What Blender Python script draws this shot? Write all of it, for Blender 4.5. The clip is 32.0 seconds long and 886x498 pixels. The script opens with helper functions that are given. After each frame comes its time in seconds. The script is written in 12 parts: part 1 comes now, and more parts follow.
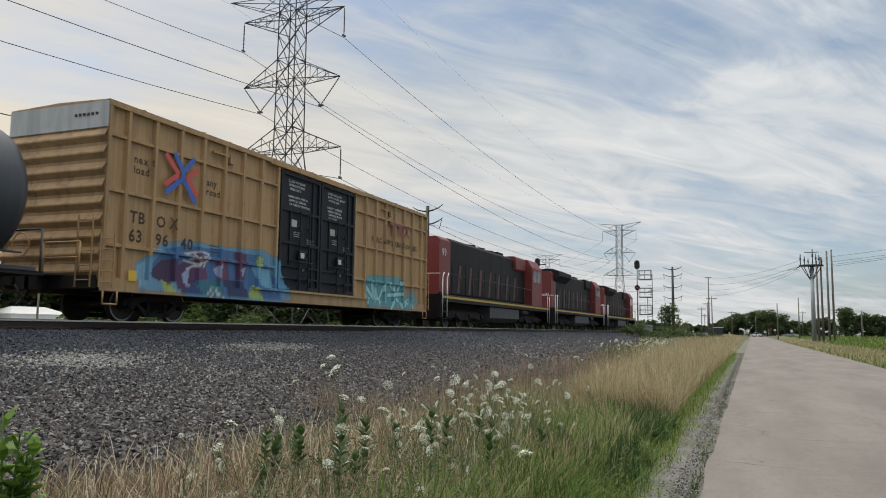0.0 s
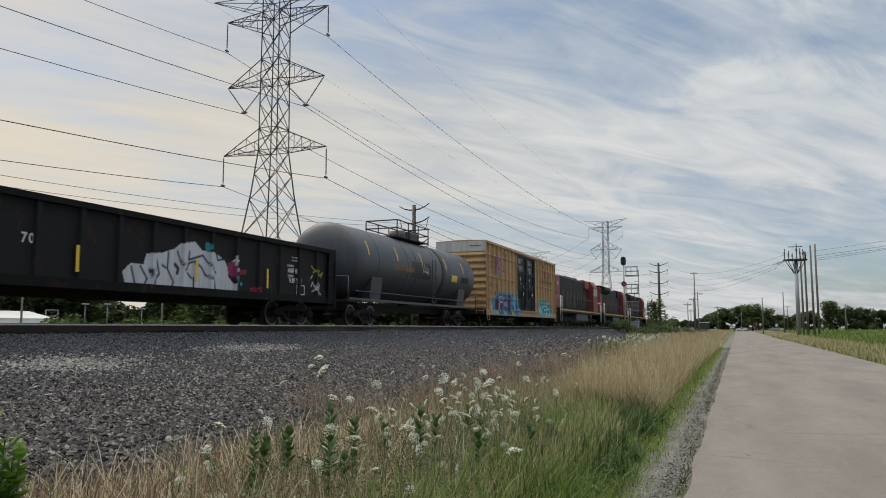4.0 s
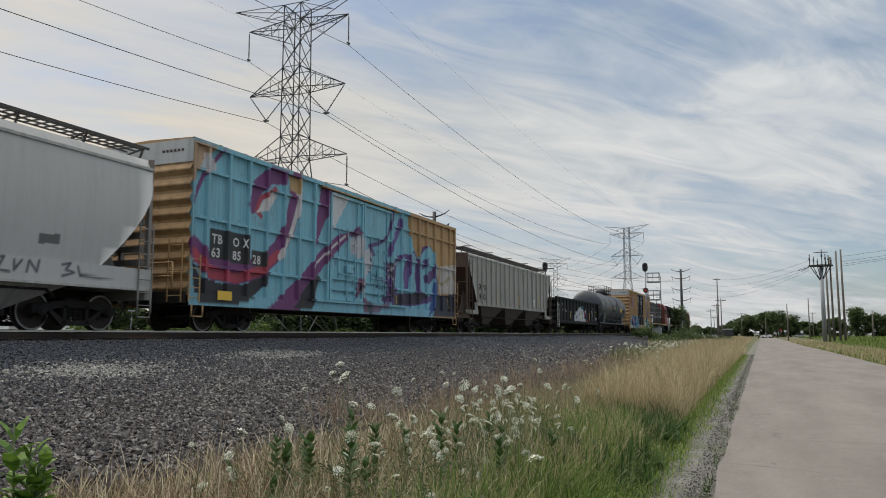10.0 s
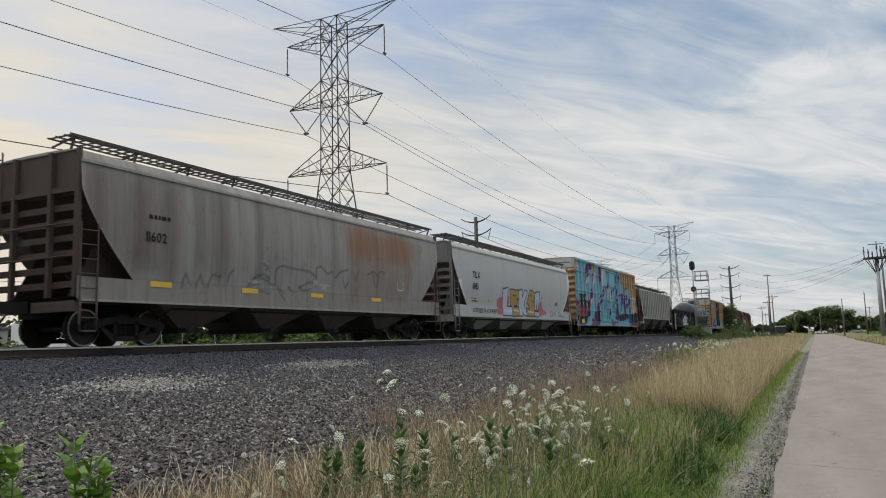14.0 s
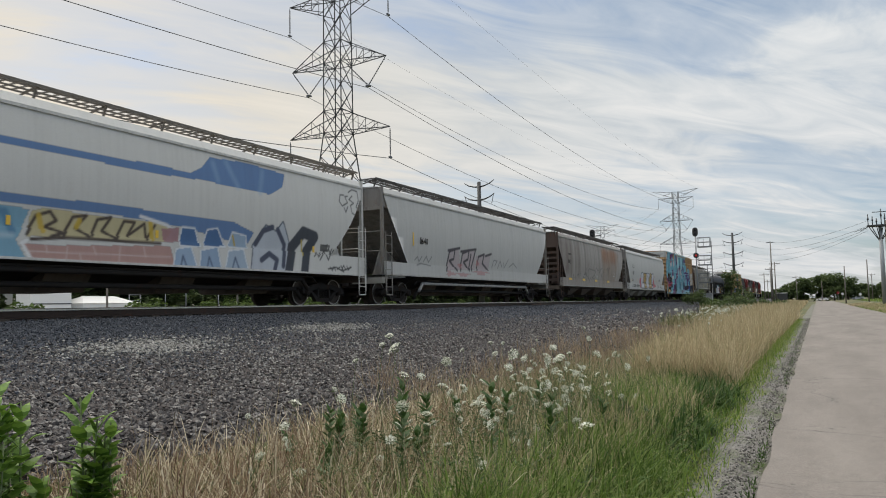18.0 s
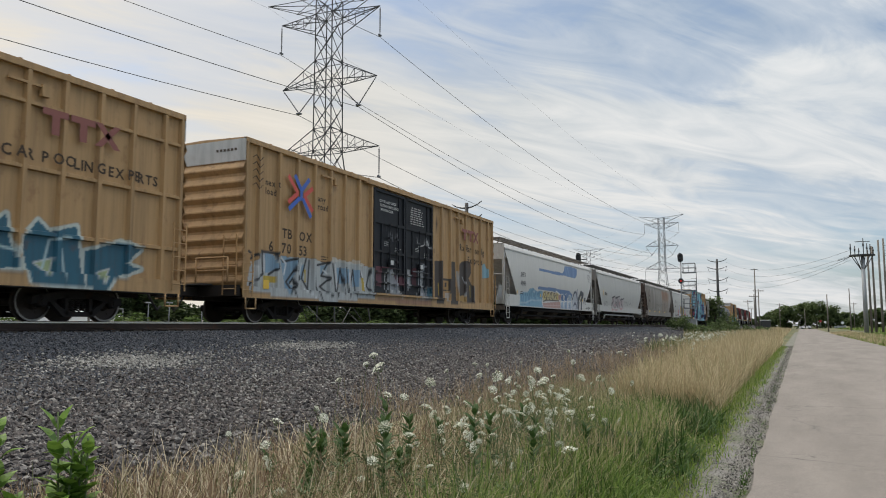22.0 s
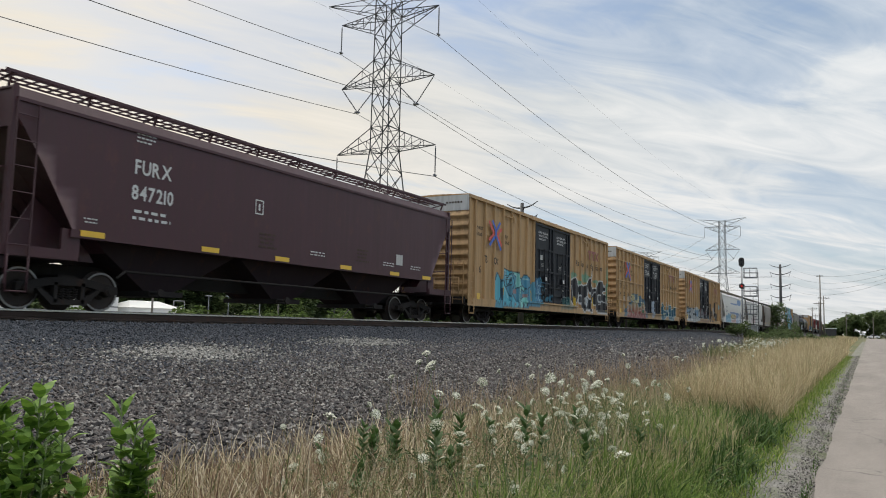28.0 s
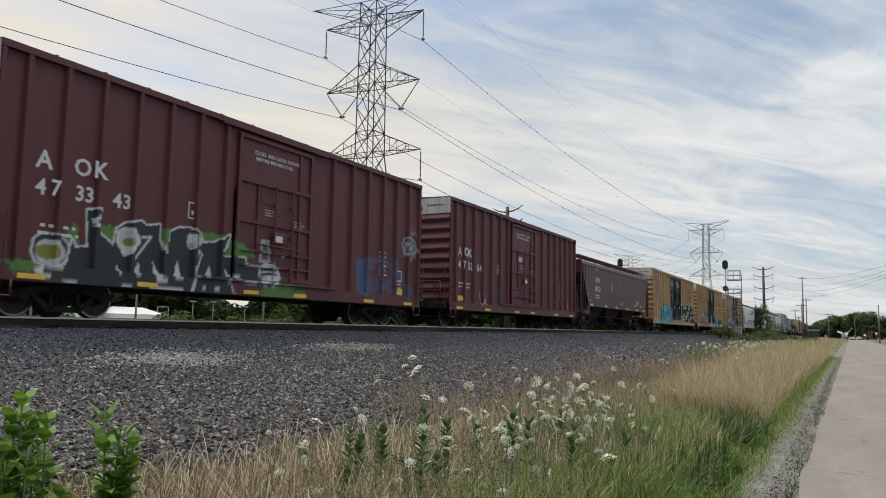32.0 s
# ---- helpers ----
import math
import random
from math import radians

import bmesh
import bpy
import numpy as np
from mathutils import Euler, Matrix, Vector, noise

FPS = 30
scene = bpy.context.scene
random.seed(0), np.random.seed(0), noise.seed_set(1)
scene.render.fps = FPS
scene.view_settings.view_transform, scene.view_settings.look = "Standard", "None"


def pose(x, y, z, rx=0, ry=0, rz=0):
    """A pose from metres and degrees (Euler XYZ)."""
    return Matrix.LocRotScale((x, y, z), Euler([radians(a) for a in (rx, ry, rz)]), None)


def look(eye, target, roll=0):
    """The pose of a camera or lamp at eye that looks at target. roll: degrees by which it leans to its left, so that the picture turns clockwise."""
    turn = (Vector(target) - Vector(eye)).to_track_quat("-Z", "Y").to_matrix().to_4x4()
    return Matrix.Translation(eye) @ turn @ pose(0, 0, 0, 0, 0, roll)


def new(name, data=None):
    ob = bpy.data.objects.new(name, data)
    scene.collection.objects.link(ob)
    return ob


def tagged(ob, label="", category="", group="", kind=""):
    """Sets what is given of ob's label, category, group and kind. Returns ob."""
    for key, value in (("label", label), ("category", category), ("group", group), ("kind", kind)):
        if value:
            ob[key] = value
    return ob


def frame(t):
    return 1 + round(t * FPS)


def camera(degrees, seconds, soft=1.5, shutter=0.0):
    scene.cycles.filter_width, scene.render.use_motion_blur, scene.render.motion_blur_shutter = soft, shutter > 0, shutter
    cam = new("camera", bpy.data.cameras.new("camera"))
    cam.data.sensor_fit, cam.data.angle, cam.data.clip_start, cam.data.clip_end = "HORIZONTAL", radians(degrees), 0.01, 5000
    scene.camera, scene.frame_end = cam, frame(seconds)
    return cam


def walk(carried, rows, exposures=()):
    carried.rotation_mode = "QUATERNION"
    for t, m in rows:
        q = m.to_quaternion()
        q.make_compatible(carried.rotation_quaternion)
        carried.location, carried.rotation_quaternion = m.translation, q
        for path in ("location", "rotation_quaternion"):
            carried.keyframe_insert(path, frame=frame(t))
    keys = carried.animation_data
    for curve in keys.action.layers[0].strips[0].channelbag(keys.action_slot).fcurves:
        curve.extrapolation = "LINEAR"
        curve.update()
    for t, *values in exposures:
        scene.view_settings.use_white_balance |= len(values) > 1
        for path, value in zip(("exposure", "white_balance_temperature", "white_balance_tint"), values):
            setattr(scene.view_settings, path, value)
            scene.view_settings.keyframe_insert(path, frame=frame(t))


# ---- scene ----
# ================= camera =================
cam = camera(61.06, 32.0, soft=1.0, shutter=0.14)
# seconds, pitch, roll, yaw of the hand-held camera, which stands at the road's edge
LOOK = """0,6.10,-0.70,21.90;0.5,5.90,-0.76,21.94;1,5.76,-0.75,21.92;1.5,5.67,-0.59,21.75;2,5.70,-0.44,21.54;2.5,5.81,-0.27,21.40;3,5.97,-0.12,21.34;3.5,6.00,-0.02,21.20;5.5,6.11,0.43,20.23;6,6.36,0.61,20.14;6.5,6.64,0.78,20.21;7,6.85,0.95,20.41;7.5,7.01,1.00,20.73;8,7.11,1.02,21.11;8.5,7.11,0.89,21.56;9,6.97,0.57,21.91;9.5,6.76,0.33,22.27;10,6.51,0.06,22.54;10.5,6.37,-0.04,22.69;11,6.32,-0.08,22.90;11.5,6.27,0.05,23.27;12,6.32,0.16,23.84;12.5,6.47,0.36,24.51;13,6.82,0.80,25.14;13.5,7.06,1.29,25.63;14,7.01,1.65,25.99;14.5,6.60,1.80,26.27;16.5,4.19,1.25,26.60;17,3.90,1.24,26.60;17.5,3.93,1.24,26.49;18,4.31,1.22,26.16;18.5,4.88,1.27,25.68;19,5.47,1.35,25.20;19.5,5.93,1.40,24.86;20,6.19,1.39,24.65;20.5,6.30,1.27,24.59;21,6.25,1.00,24.69;21.5,6.08,0.51,24.83;22,5.85,0.08,25.03;22.5,5.67,-0.28,25.22;23,5.47,-0.63,25.51;23.5,5.25,-0.99,25.96;24,4.94,-1.21,26.67;24.5,4.68,-1.36,27.52;25,4.46,-1.43,28.29;25.5,4.46,-1.46,28.84;27.5,5.38,-1.44,29.18;28,5.75,-1.38,29.06;28.5,6.23,-1.13,28.88;29,6.62,-0.95,28.64;29.5,6.79,-0.84,28.44;30,6.80,-0.86,28.31;30.5,6.68,-0.88,28.19;31,6.52,-0.96,28.12;31.5,6.28,-1.03,28.05;32,6.09,-0.99,28.00"""
EYE = (0.0, 0.0, 1.5)
walk(cam, [(t, pose(*EYE, 90 + p, r, y)) for t, p, r, y in
           (tuple(float(v) for v in row.split(",")) for row in LOOK.split(";"))],
     exposures=((0, -0.02), (6, -0.2), (10, -0.14), (17, 0.02), (22, 0.06), (25, 0.15), (28, 0.14), (30, 0.09), (32, 0.08)))

# ================= sky and sun =================
SUN_AZ, SUN_EL = 70.0, 50.0          # degrees left of the track's direction, and above the horizon
sun_dir = Vector((-math.sin(radians(SUN_AZ)) * math.cos(radians(SUN_EL)),
                  math.cos(radians(SUN_AZ)) * math.cos(radians(SUN_EL)), math.sin(radians(SUN_EL))))


def link(nt, a, b):
    nt.links.new(a, b)


def node(nt, kind, **values):
    n = nt.nodes.new("ShaderNode" + kind)
    for k, v in values.items():
        if k in n.inputs:
            n.inputs[k].default_value = v
    return n


def math_node(nt, op, a, b=None, c=None, clamp=False):
    n = nt.nodes.new("ShaderNodeMath")
    n.operation, n.use_clamp = op, clamp
    for i, v in enumerate((a, b, c)):
        if v is None:
            continue
        if isinstance(v, (int, float)):
            n.inputs[i].default_value = v
        else:
            nt.links.new(v, n.inputs[i])
    return n.outputs[0]


def mix_node(nt, fac, a, b, blend="MIX"):
    n = nt.nodes.new("ShaderNodeMix")
    n.data_type, n.blend_type = "RGBA", blend
    for i, v in ((0, fac), (6, a), (7, b)):
        if isinstance(v, (int, float)):
            n.inputs[i].default_value = v
        elif isinstance(v, tuple):
            n.inputs[i].default_value = (*v[:3], 1)
        else:
            nt.links.new(v, n.inputs[i])
    return n.outputs[2]


def ramp_node(nt, fac, stops, interp="LINEAR"):
    n = nt.nodes.new("ShaderNodeValToRGB")
    n.color_ramp.interpolation = interp
    el = n.color_ramp.elements
    while len(el) < len(stops):
        el.new(0.5)
    for e, (p, c) in zip(el, stops):
        e.position = p
        e.color = (*c, 1) if isinstance(c, tuple) else (c, c, c, 1)
    nt.links.new(fac, n.inputs[0])
    return n.outputs[0]


def noise_node(nt, vec, scale, detail=4.0, rough=0.55, distortion=0.0):
    n = nt.nodes.new("ShaderNodeTexNoise")
    n.inputs["Scale"].default_value, n.inputs["Detail"].default_value = scale, detail
    n.inputs["Roughness"].default_value, n.inputs["Distortion"].default_value = rough, distortion
    if vec is not None:
        nt.links.new(vec, n.inputs["Vector"])
    return n.outputs["Fac"]


def mapped(nt, vec, scale=(1, 1, 1), rot=(0, 0, 0), loc=(0, 0, 0)):
    n = nt.nodes.new("ShaderNodeMapping")
    n.inputs["Scale"].default_value, n.inputs["Rotation"].default_value, n.inputs["Location"].default_value = scale, rot, loc
    nt.links.new(vec, n.inputs["Vector"])
    return n.outputs[0]


def make_sky():
    world = bpy.data.worlds.new("evening_sky")
    scene.world = world
    world.use_nodes = True
    nt = world.node_tree
    nt.nodes.clear()
    out = nt.nodes.new("ShaderNodeOutputWorld")
    bg = nt.nodes.new("ShaderNodeBackground")
    tc = nt.nodes.new("ShaderNodeTexCoord")
    sky = nt.nodes.new("ShaderNodeTexSky")
    sky.sky_type, sky.sun_disc = "NISHITA", False
    sky.sun_elevation, sky.sun_rotation = radians(SUN_EL), radians(-SUN_AZ)
    sky.air_density, sky.dust_density, sky.ozone_density = 1.0, 1.5, 1.5
    sep = nt.nodes.new("ShaderNodeSeparateXYZ")
    link(nt, tc.outputs["Generated"], sep.inputs[0])
    up = math_node(nt, "MAXIMUM", sep.outputs["Z"], 0.0)
    # the cloud layer is a flat sheet overhead: direction divided by height
    div = math_node(nt, "ADD", up, 0.12)
    comb = nt.nodes.new("ShaderNodeCombineXYZ")
    link(nt, math_node(nt, "DIVIDE", sep.outputs["X"], div), comb.inputs[0])
    link(nt, math_node(nt, "DIVIDE", sep.outputs["Y"], div), comb.inputs[1])
    plane = comb.outputs[0]
    # long wisps drawn out along the wind
    drawn = mapped(nt, plane, (1, 1, 1), (0, 0, radians(-52)))
    wisp = noise_node(nt, mapped(nt, drawn, (0.42, 1.25, 1), (0, 0, 0), (4.3, 0.9, 0)), 0.9, 7, 0.52, 0.9)
    soft = noise_node(nt, mapped(nt, drawn, (0.55, 0.9, 1), (0, 0, 0), (7.2, 2.2, 0)), 0.75, 4, 0.5, 0.5)
    fine = noise_node(nt, mapped(nt, drawn, (0.8, 2.2, 1), (0, 0, radians(8)), (0.4, 5.0, 0)), 1.9, 8, 0.56, 1.2)
    cover = math_node(nt, "ADD", math_node(nt, "MULTIPLY", wisp, 0.62), math_node(nt, "MULTIPLY", soft, 0.38))
    cover = math_node(nt, "ADD", cover, math_node(nt, "MULTIPLY", math_node(nt, "SUBTRACT", fine, 0.5), 0.22))
    # thicker towards the sun and the horizon
    dot = nt.nodes.new("ShaderNodeVectorMath")
    dot.operation = "DOT_PRODUCT"
    link(nt, tc.outputs["Generated"], dot.inputs[0])
    dot.inputs[1].default_value = (-0.80, 0.55, 0.15)      # the bright thin cloud in the west
    toward = math_node(nt, "MULTIPLY_ADD", dot.outputs["Value"], 0.5, 0.5, clamp=True)
    low = math_node(nt, "SUBTRACT", 1.0, math_node(nt, "MULTIPLY", up, 2.2, clamp=True), clamp=True)
    cover = math_node(nt, "ADD", cover, math_node(nt, "MULTIPLY", math_node(nt, "SUBTRACT", toward, 0.8), 0.42))
    cover = math_node(nt, "ADD", cover, math_node(nt, "MULTIPLY", low, 0.05))
    high = math_node(nt, "SUBTRACT", up, 0.45, clamp=True)
    cover = math_node(nt, "ADD", cover, math_node(nt, "MULTIPLY", high, 0.8))
    mask = ramp_node(nt, cover, [(0.40, 0.34), (0.49, 0.70), (0.58, 1.0)], "EASE")
    glow = math_node(nt, "POWER", toward, 15.0)
    shade = ramp_node(nt, math_node(nt, "ADD", math_node(nt, "MULTIPLY", wisp, 0.5), math_node(nt, "MULTIPLY", fine, 0.5)),
                      [(0.38, (0.40, 0.49, 0.58)), (0.5, (0.60, 0.66, 0.71)), (0.62, (0.80, 0.82, 0.83))])
    warm = mix_node(nt, math_node(nt, "MULTIPLY", low, 0.45), shade, (0.66, 0.645, 0.63))
    warm = mix_node(nt, math_node(nt, "MULTIPLY", high, 2.0, clamp=True), warm, (0.64, 0.615, 0.575))
    cloud = mix_node(nt, glow, warm, (0.84, 0.75, 0.61))
    # an overcast sky grows brighter towards the zenith
    lift = ramp_node(nt, up, [(0.0, 0.25), (0.42, 0.25), (0.95, 0.80)], "LINEAR")
    lift = math_node(nt, "MULTIPLY", lift, 4.0)
    blue = mix_node(nt, 1.0, sky.outputs[0], (0.098, 0.108, 0.116), "MULTIPLY")
    link(nt, mix_node(nt, mask, blue, cloud), bg.inputs["Color"])
    link(nt, lift, bg.inputs["Strength"])
    link(nt, bg.outputs[0], out.inputs["Surface"])


make_sky()
sun = new("sun", bpy.data.lights.new("sun", "SUN"))
sun.data.energy, sun.data.angle, sun.data.color = 1.5, radians(40), (1.0, 0.92, 0.80)
sun.matrix_world = look((0, 0, 60), Vector((0, 0, 60)) - sun_dir)


# ================= materials =================
def material(name):
    m = bpy.data.materials.new(name)
    m.use_nodes = True
    nt = m.node_tree
    bsdf = nt.nodes["Principled BSDF"]
    return m, nt, bsdf


def coords(nt):
    return nt.nodes.new("ShaderNodeTexCoord").outputs["Object"]


def bump(nt, bsdf, height, strength, distance=0.02):
    b = nt.nodes.new("ShaderNodeBump")
    b.inputs["Strength"].default_value, b.inputs["Distance"].default_value = strength, distance
    link(nt, height, b.inputs["Height"])
    link(nt, b.outputs[0], bsdf.inputs["Normal"])


def painted(name, rgb, rough=0.5, metal=0.0, grime=0.35, rust=0.15, dirt=(0.05, 0.042, 0.035), sprayed=False, fade=0.2, rust_rgb=(0.16, 0.055, 0.02), gloss=0.5):
    """Weathered paint on steel: streaks that run down, blotches, rust spots, fine grain."""
    m, nt, bsdf = material(name)
    co = coords(nt)
    col = rgb
    blotch = noise_node(nt, co, 0.7, 5, 0.6)
    pale = tuple(min(1, c * 1.0 + 0.10) for c in rgb)
    col = mix_node(nt, math_node(nt, "MULTIPLY", blotch, fade), rgb, pale)
    if sprayed:
        at = nt.nodes.new("ShaderNodeAttribute")
        at.attribute_name = "spray"
        col = mix_node(nt, at.outputs["Alpha"], col, at.outputs["Color"])
    streak = noise_node(nt, mapped(nt, co, (2.2, 5.0, 0.22)), 1.6, 6, 0.65)
    col = mix_node(nt, math_node(nt, "MULTIPLY", ramp_node(nt, streak, [(0.45, 0.0), (0.8, 1.0)]), grime), col, dirt)
    spots = noise_node(nt, mapped(nt, co, (1, 1, 0.6)), 3.1, 9, 0.72)
    col = mix_node(nt, math_node(nt, "MULTIPLY", ramp_node(nt, spots, [(0.56, 0.0), (0.66, 1.0)]), rust), col, rust_rgb)
    grain = noise_node(nt, co, 38, 3, 0.6)
    col = mix_node(nt, math_node(nt, "MULTIPLY", grain, 0.18), col, (0.02, 0.02, 0.02))
    link(nt, col, bsdf.inputs["Base Color"])
    link(nt, math_node(nt, "MULTIPLY_ADD", streak, 0.35, rough - 0.15, clamp=True), bsdf.inputs["Roughness"])
    bsdf.inputs["Metallic"].default_value = metal
    bsdf.inputs["Specular IOR Level"].default_value = gloss
    bump(nt, bsdf, math_node(nt, "ADD", math_node(nt, "MULTIPLY", blotch, 0.8), math_node(nt, "MULTIPLY", grain, 0.1)), 0.25, 0.02)
    return m


def mottled(name, a, b, scale=6.0, rough=0.9, strength=0.4, distance=0.02, c=None, scale2=0.5, stretch=(1, 1, 1)):
    """Two or three tones mixed by noise at two scales, with relief."""
    m, nt, bsdf = material(name)
    co = mapped(nt, coords(nt), stretch)
    n1 = noise_node(nt, co, scale, 6, 0.65)
    col = mix_node(nt, ramp_node(nt, n1, [(0.35, 0.0), (0.65, 1.0)]), a, b)
    if c:
        n2 = noise_node(nt, co, scale2, 5, 0.6)
        col = mix_node(nt, ramp_node(nt, n2, [(0.42, 0.0), (0.62, 1.0)]), col, c)
    link(nt, col, bsdf.inputs["Base Color"])
    bsdf.inputs["Roughness"].default_value = rough
    bump(nt, bsdf, n1, strength, distance)
    return m


def islands(name, tones, rough=0.7, translucent=0.0, spread=0.0):
    """One tone for each loose piece of a mesh (stones, blades, leaves)."""
    m, nt, bsdf = material(name)
    g = nt.nodes.new("ShaderNodeNewGeometry")
    fac = g.outputs["Random Per Island"]
    if spread:
        big = noise_node(nt, nt.nodes.new("ShaderNodeTexCoord").outputs["Object"], spread, 3, 0.5)
        fac = math_node(nt, "ADD", math_node(nt, "MULTIPLY", fac, 0.6),
                        math_node(nt, "MULTIPLY_ADD", big, 1.6, -0.6), clamp=True)
    n = len(tones)
    col = ramp_node(nt, fac, [((i + 0.5) / n, t) for i, t in enumerate(tones)])
    link(nt, col, bsdf.inputs["Base Color"])
    bsdf.inputs["Roughness"].default_value = rough
    bsdf.inputs["Specular IOR Level"].default_value = 0.25
    if translucent:
        tr = nt.nodes.new("ShaderNodeBsdfTranslucent")
        link(nt, col, tr.inputs["Color"])
        mx = nt.nodes.new("ShaderNodeMixShader")
        mx.inputs[0].default_value = translucent
        link(nt, bsdf.outputs[0], mx.inputs[1])
        link(nt, tr.outputs[0], mx.inputs[2])
        link(nt, mx.outputs[0], nt.nodes["Material Output"].inputs["Surface"])
    return m


def plain(name, rgb, rough=0.6, metal=0.0, glow=0.0):
    m, nt, bsdf = material(name)
    co = coords(nt)
    n = noise_node(nt, co, 9.0, 6, 0.65)
    link(nt, mix_node(nt, math_node(nt, "MULTIPLY", n, 0.3), rgb, tuple(c * 0.5 for c in rgb)), bsdf.inputs["Base Color"])
    bsdf.inputs["Roughness"].default_value, bsdf.inputs["Metallic"].default_value = rough, metal
    if glow:
        bsdf.inputs["Emission Color"].default_value, bsdf.inputs["Emission Strength"].default_value = (*rgb, 1), glow
    return m


# ================= mesh helpers =================
class Shape:
    """Collects vertices and faces of one mesh."""

    def __init__(self):
        self.v, self.f, self.s = [], [], []

    def face(self, pts, smooth=False):
        i = len(self.v)
        self.v += [tuple(p) for p in pts]
        self.f.append(tuple(range(i, i + len(pts))))
        self.s.append(smooth)

    def box(self, x0, x1, y0, y1, z0, z1, bevel=0.0):
        if bevel > 0:
            return self.rounded(x0, x1, y0, y1, z0, z1, bevel)
        i = len(self.v)
        self.v += [(x, y, z) for x in (x0, x1) for y in (y0, y1) for z in (z0, z1)]
        for q in ((0, 1, 3, 2), (4, 6, 7, 5), (0, 4, 5, 1), (2, 3, 7, 6), (0, 2, 6, 4), (1, 5, 7, 3)):
            self.f.append(tuple(i + k for k in q))
            self.s.append(False)
        return self

    def strips(self, x0, x1, y0, y1, z0, z1, step=0.12):
        """One closed box cut across its longer side, so that paint can change along it."""
        long_y = y1 - y0 > z1 - z0
        cuts = spaced(y0, y1, step) if long_y else spaced(z0, z1, step)
        i = len(self.v)
        for c in cuts:
            self.v += [(x0, c, z0), (x1, c, z0), (x1, c, z1), (x0, c, z1)] if long_y else [(x0, y1, c), (x1, y1, c), (x1, y0, c), (x0, y0, c)]
        n = len(cuts)
        for a in range(n - 1):
            for k in range(4):
                self.f.append((i + 4 * a + k, i + 4 * a + 4 + k, i + 4 * a + 4 + (k + 1) % 4, i + 4 * a + (k + 1) % 4))
        self.f += [(i, i + 1, i + 2, i + 3), (i + 4 * n - 1, i + 4 * n - 2, i + 4 * n - 3, i + 4 * n - 4)]
        self.s += [False] * (4 * (n - 1) + 2)
        return self

    def fold(self, profile, cuts, place):
        """A folded sheet: profile points carried along the cuts as one piece."""
        self.grid(list(range(len(profile))), cuts, lambda u, c: place(profile[u], c), False)
        return self

    def rounded(self, x0, x1, y0, y1, z0, z1, b):
        """A box whose edges along y are cut."""
        pts = [(x0 + b, z0), (x1 - b, z0), (x1, z0 + b), (x1, z1 - b), (x1 - b, z1), (x0 + b, z1), (x0, z1 - b), (x0, z0 + b)]
        return self.prism_y(pts, y0, y1)

    def prism_y(self, pts, y0, y1, smooth=False):
        """A cross-section of (x, z), counter-clockwise seen from -y, drawn out along y."""
        n, i = len(pts), len(self.v)
        self.v += [(x, y0, z) for x, z in pts] + [(x, y1, z) for x, z in pts]
        self.f += [tuple(range(i, i + n)), tuple(range(i + 2 * n - 1, i + n - 1, -1))]
        self.s += [False, False]
        for k in range(n):
            self.f.append((i + k, i + n + k, i + n + (k + 1) % n, i + (k + 1) % n))
            self.s.append(smooth)
        return self

    def prism_x(self, pts, x0, x1, smooth=False):
        """A cross-section of (y, z) drawn out along x."""
        n, i = len(pts), len(self.v)
        self.v += [(x0, y, z) for y, z in pts] + [(x1, y, z) for y, z in pts]
        self.f += [tuple(range(i + n - 1, i - 1, -1)), tuple(range(i + n, i + 2 * n))]
        self.s += [False, False]
        for k in range(n):
            self.f.append((i + k, i + (k + 1) % n, i + n + (k + 1) % n, i + n + k))
            self.s.append(smooth)
        return self

    def prism_z(self, pts, z0, z1, smooth=False):
        n, i = len(pts), len(self.v)
        self.v += [(x, y, z0) for x, y in pts] + [(x, y, z1) for x, y in pts]
        self.f += [tuple(range(i + n - 1, i - 1, -1)), tuple(range(i + n, i + 2 * n))]
        self.s += [False, False]
        for k in range(n):
            self.f.append((i + k, i + (k + 1) % n, i + n + (k + 1) % n, i + n + k))
            self.s.append(smooth)
        return self

    def tube(self, p, q, r, n=8, r2=None, caps=True):
        p, q = Vector(p), Vector(q)
        d = (q - p).normalized()
        a = d.orthogonal().normalized()
        b = d.cross(a)
        r2 = r if r2 is None else r2
        i = len(self.v)
        for c, rad in ((p, r), (q, r2)):
            for k in range(n):
                w = 2 * math.pi * k / n
                self.v.append(tuple(c + (a * math.cos(w) + b * math.sin(w)) * rad))
        for k in range(n):
            self.f.append((i + k, i + (k + 1) % n, i + n + (k + 1) % n, i + n + k))
            self.s.append(n > 5)
        if caps:
            self.f += [tuple(range(i + n - 1, i - 1, -1)), tuple(range(i + n, i + 2 * n))]
            self.s += [False, False]
        return self

    def path(self, pts, r, n=6):
        for p, q in zip(pts, pts[1:]):
            self.tube(p, q, r, n)
        return self

    def bar(self, p, q, w):
        """An angle bar, drawn as a thin square rod."""
        return self.tube(p, q, w, 4)

    def lathe_y(self, prof, cx=0.0, cz=0.0, n=28, smooth=True):
        """A profile of (y, radius) turned about the y axis."""
        i = len(self.v)
        for y, r in prof:
            for k in range(n):
                w = 2 * math.pi * k / n
                self.v.append((cx + r * math.cos(w), y, cz + r * math.sin(w)))
        for j in range(len(prof) - 1):
            for k in range(n):
                self.f.append((i + j * n + k, i + (j + 1) * n + k, i + (j + 1) * n + (k + 1) % n, i + j * n + (k + 1) % n))
                self.s.append(smooth)
        self.f += [tuple(range(i, i + n)), tuple(range(i + len(prof) * n - 1, i + (len(prof) - 1) * n - 1, -1))]
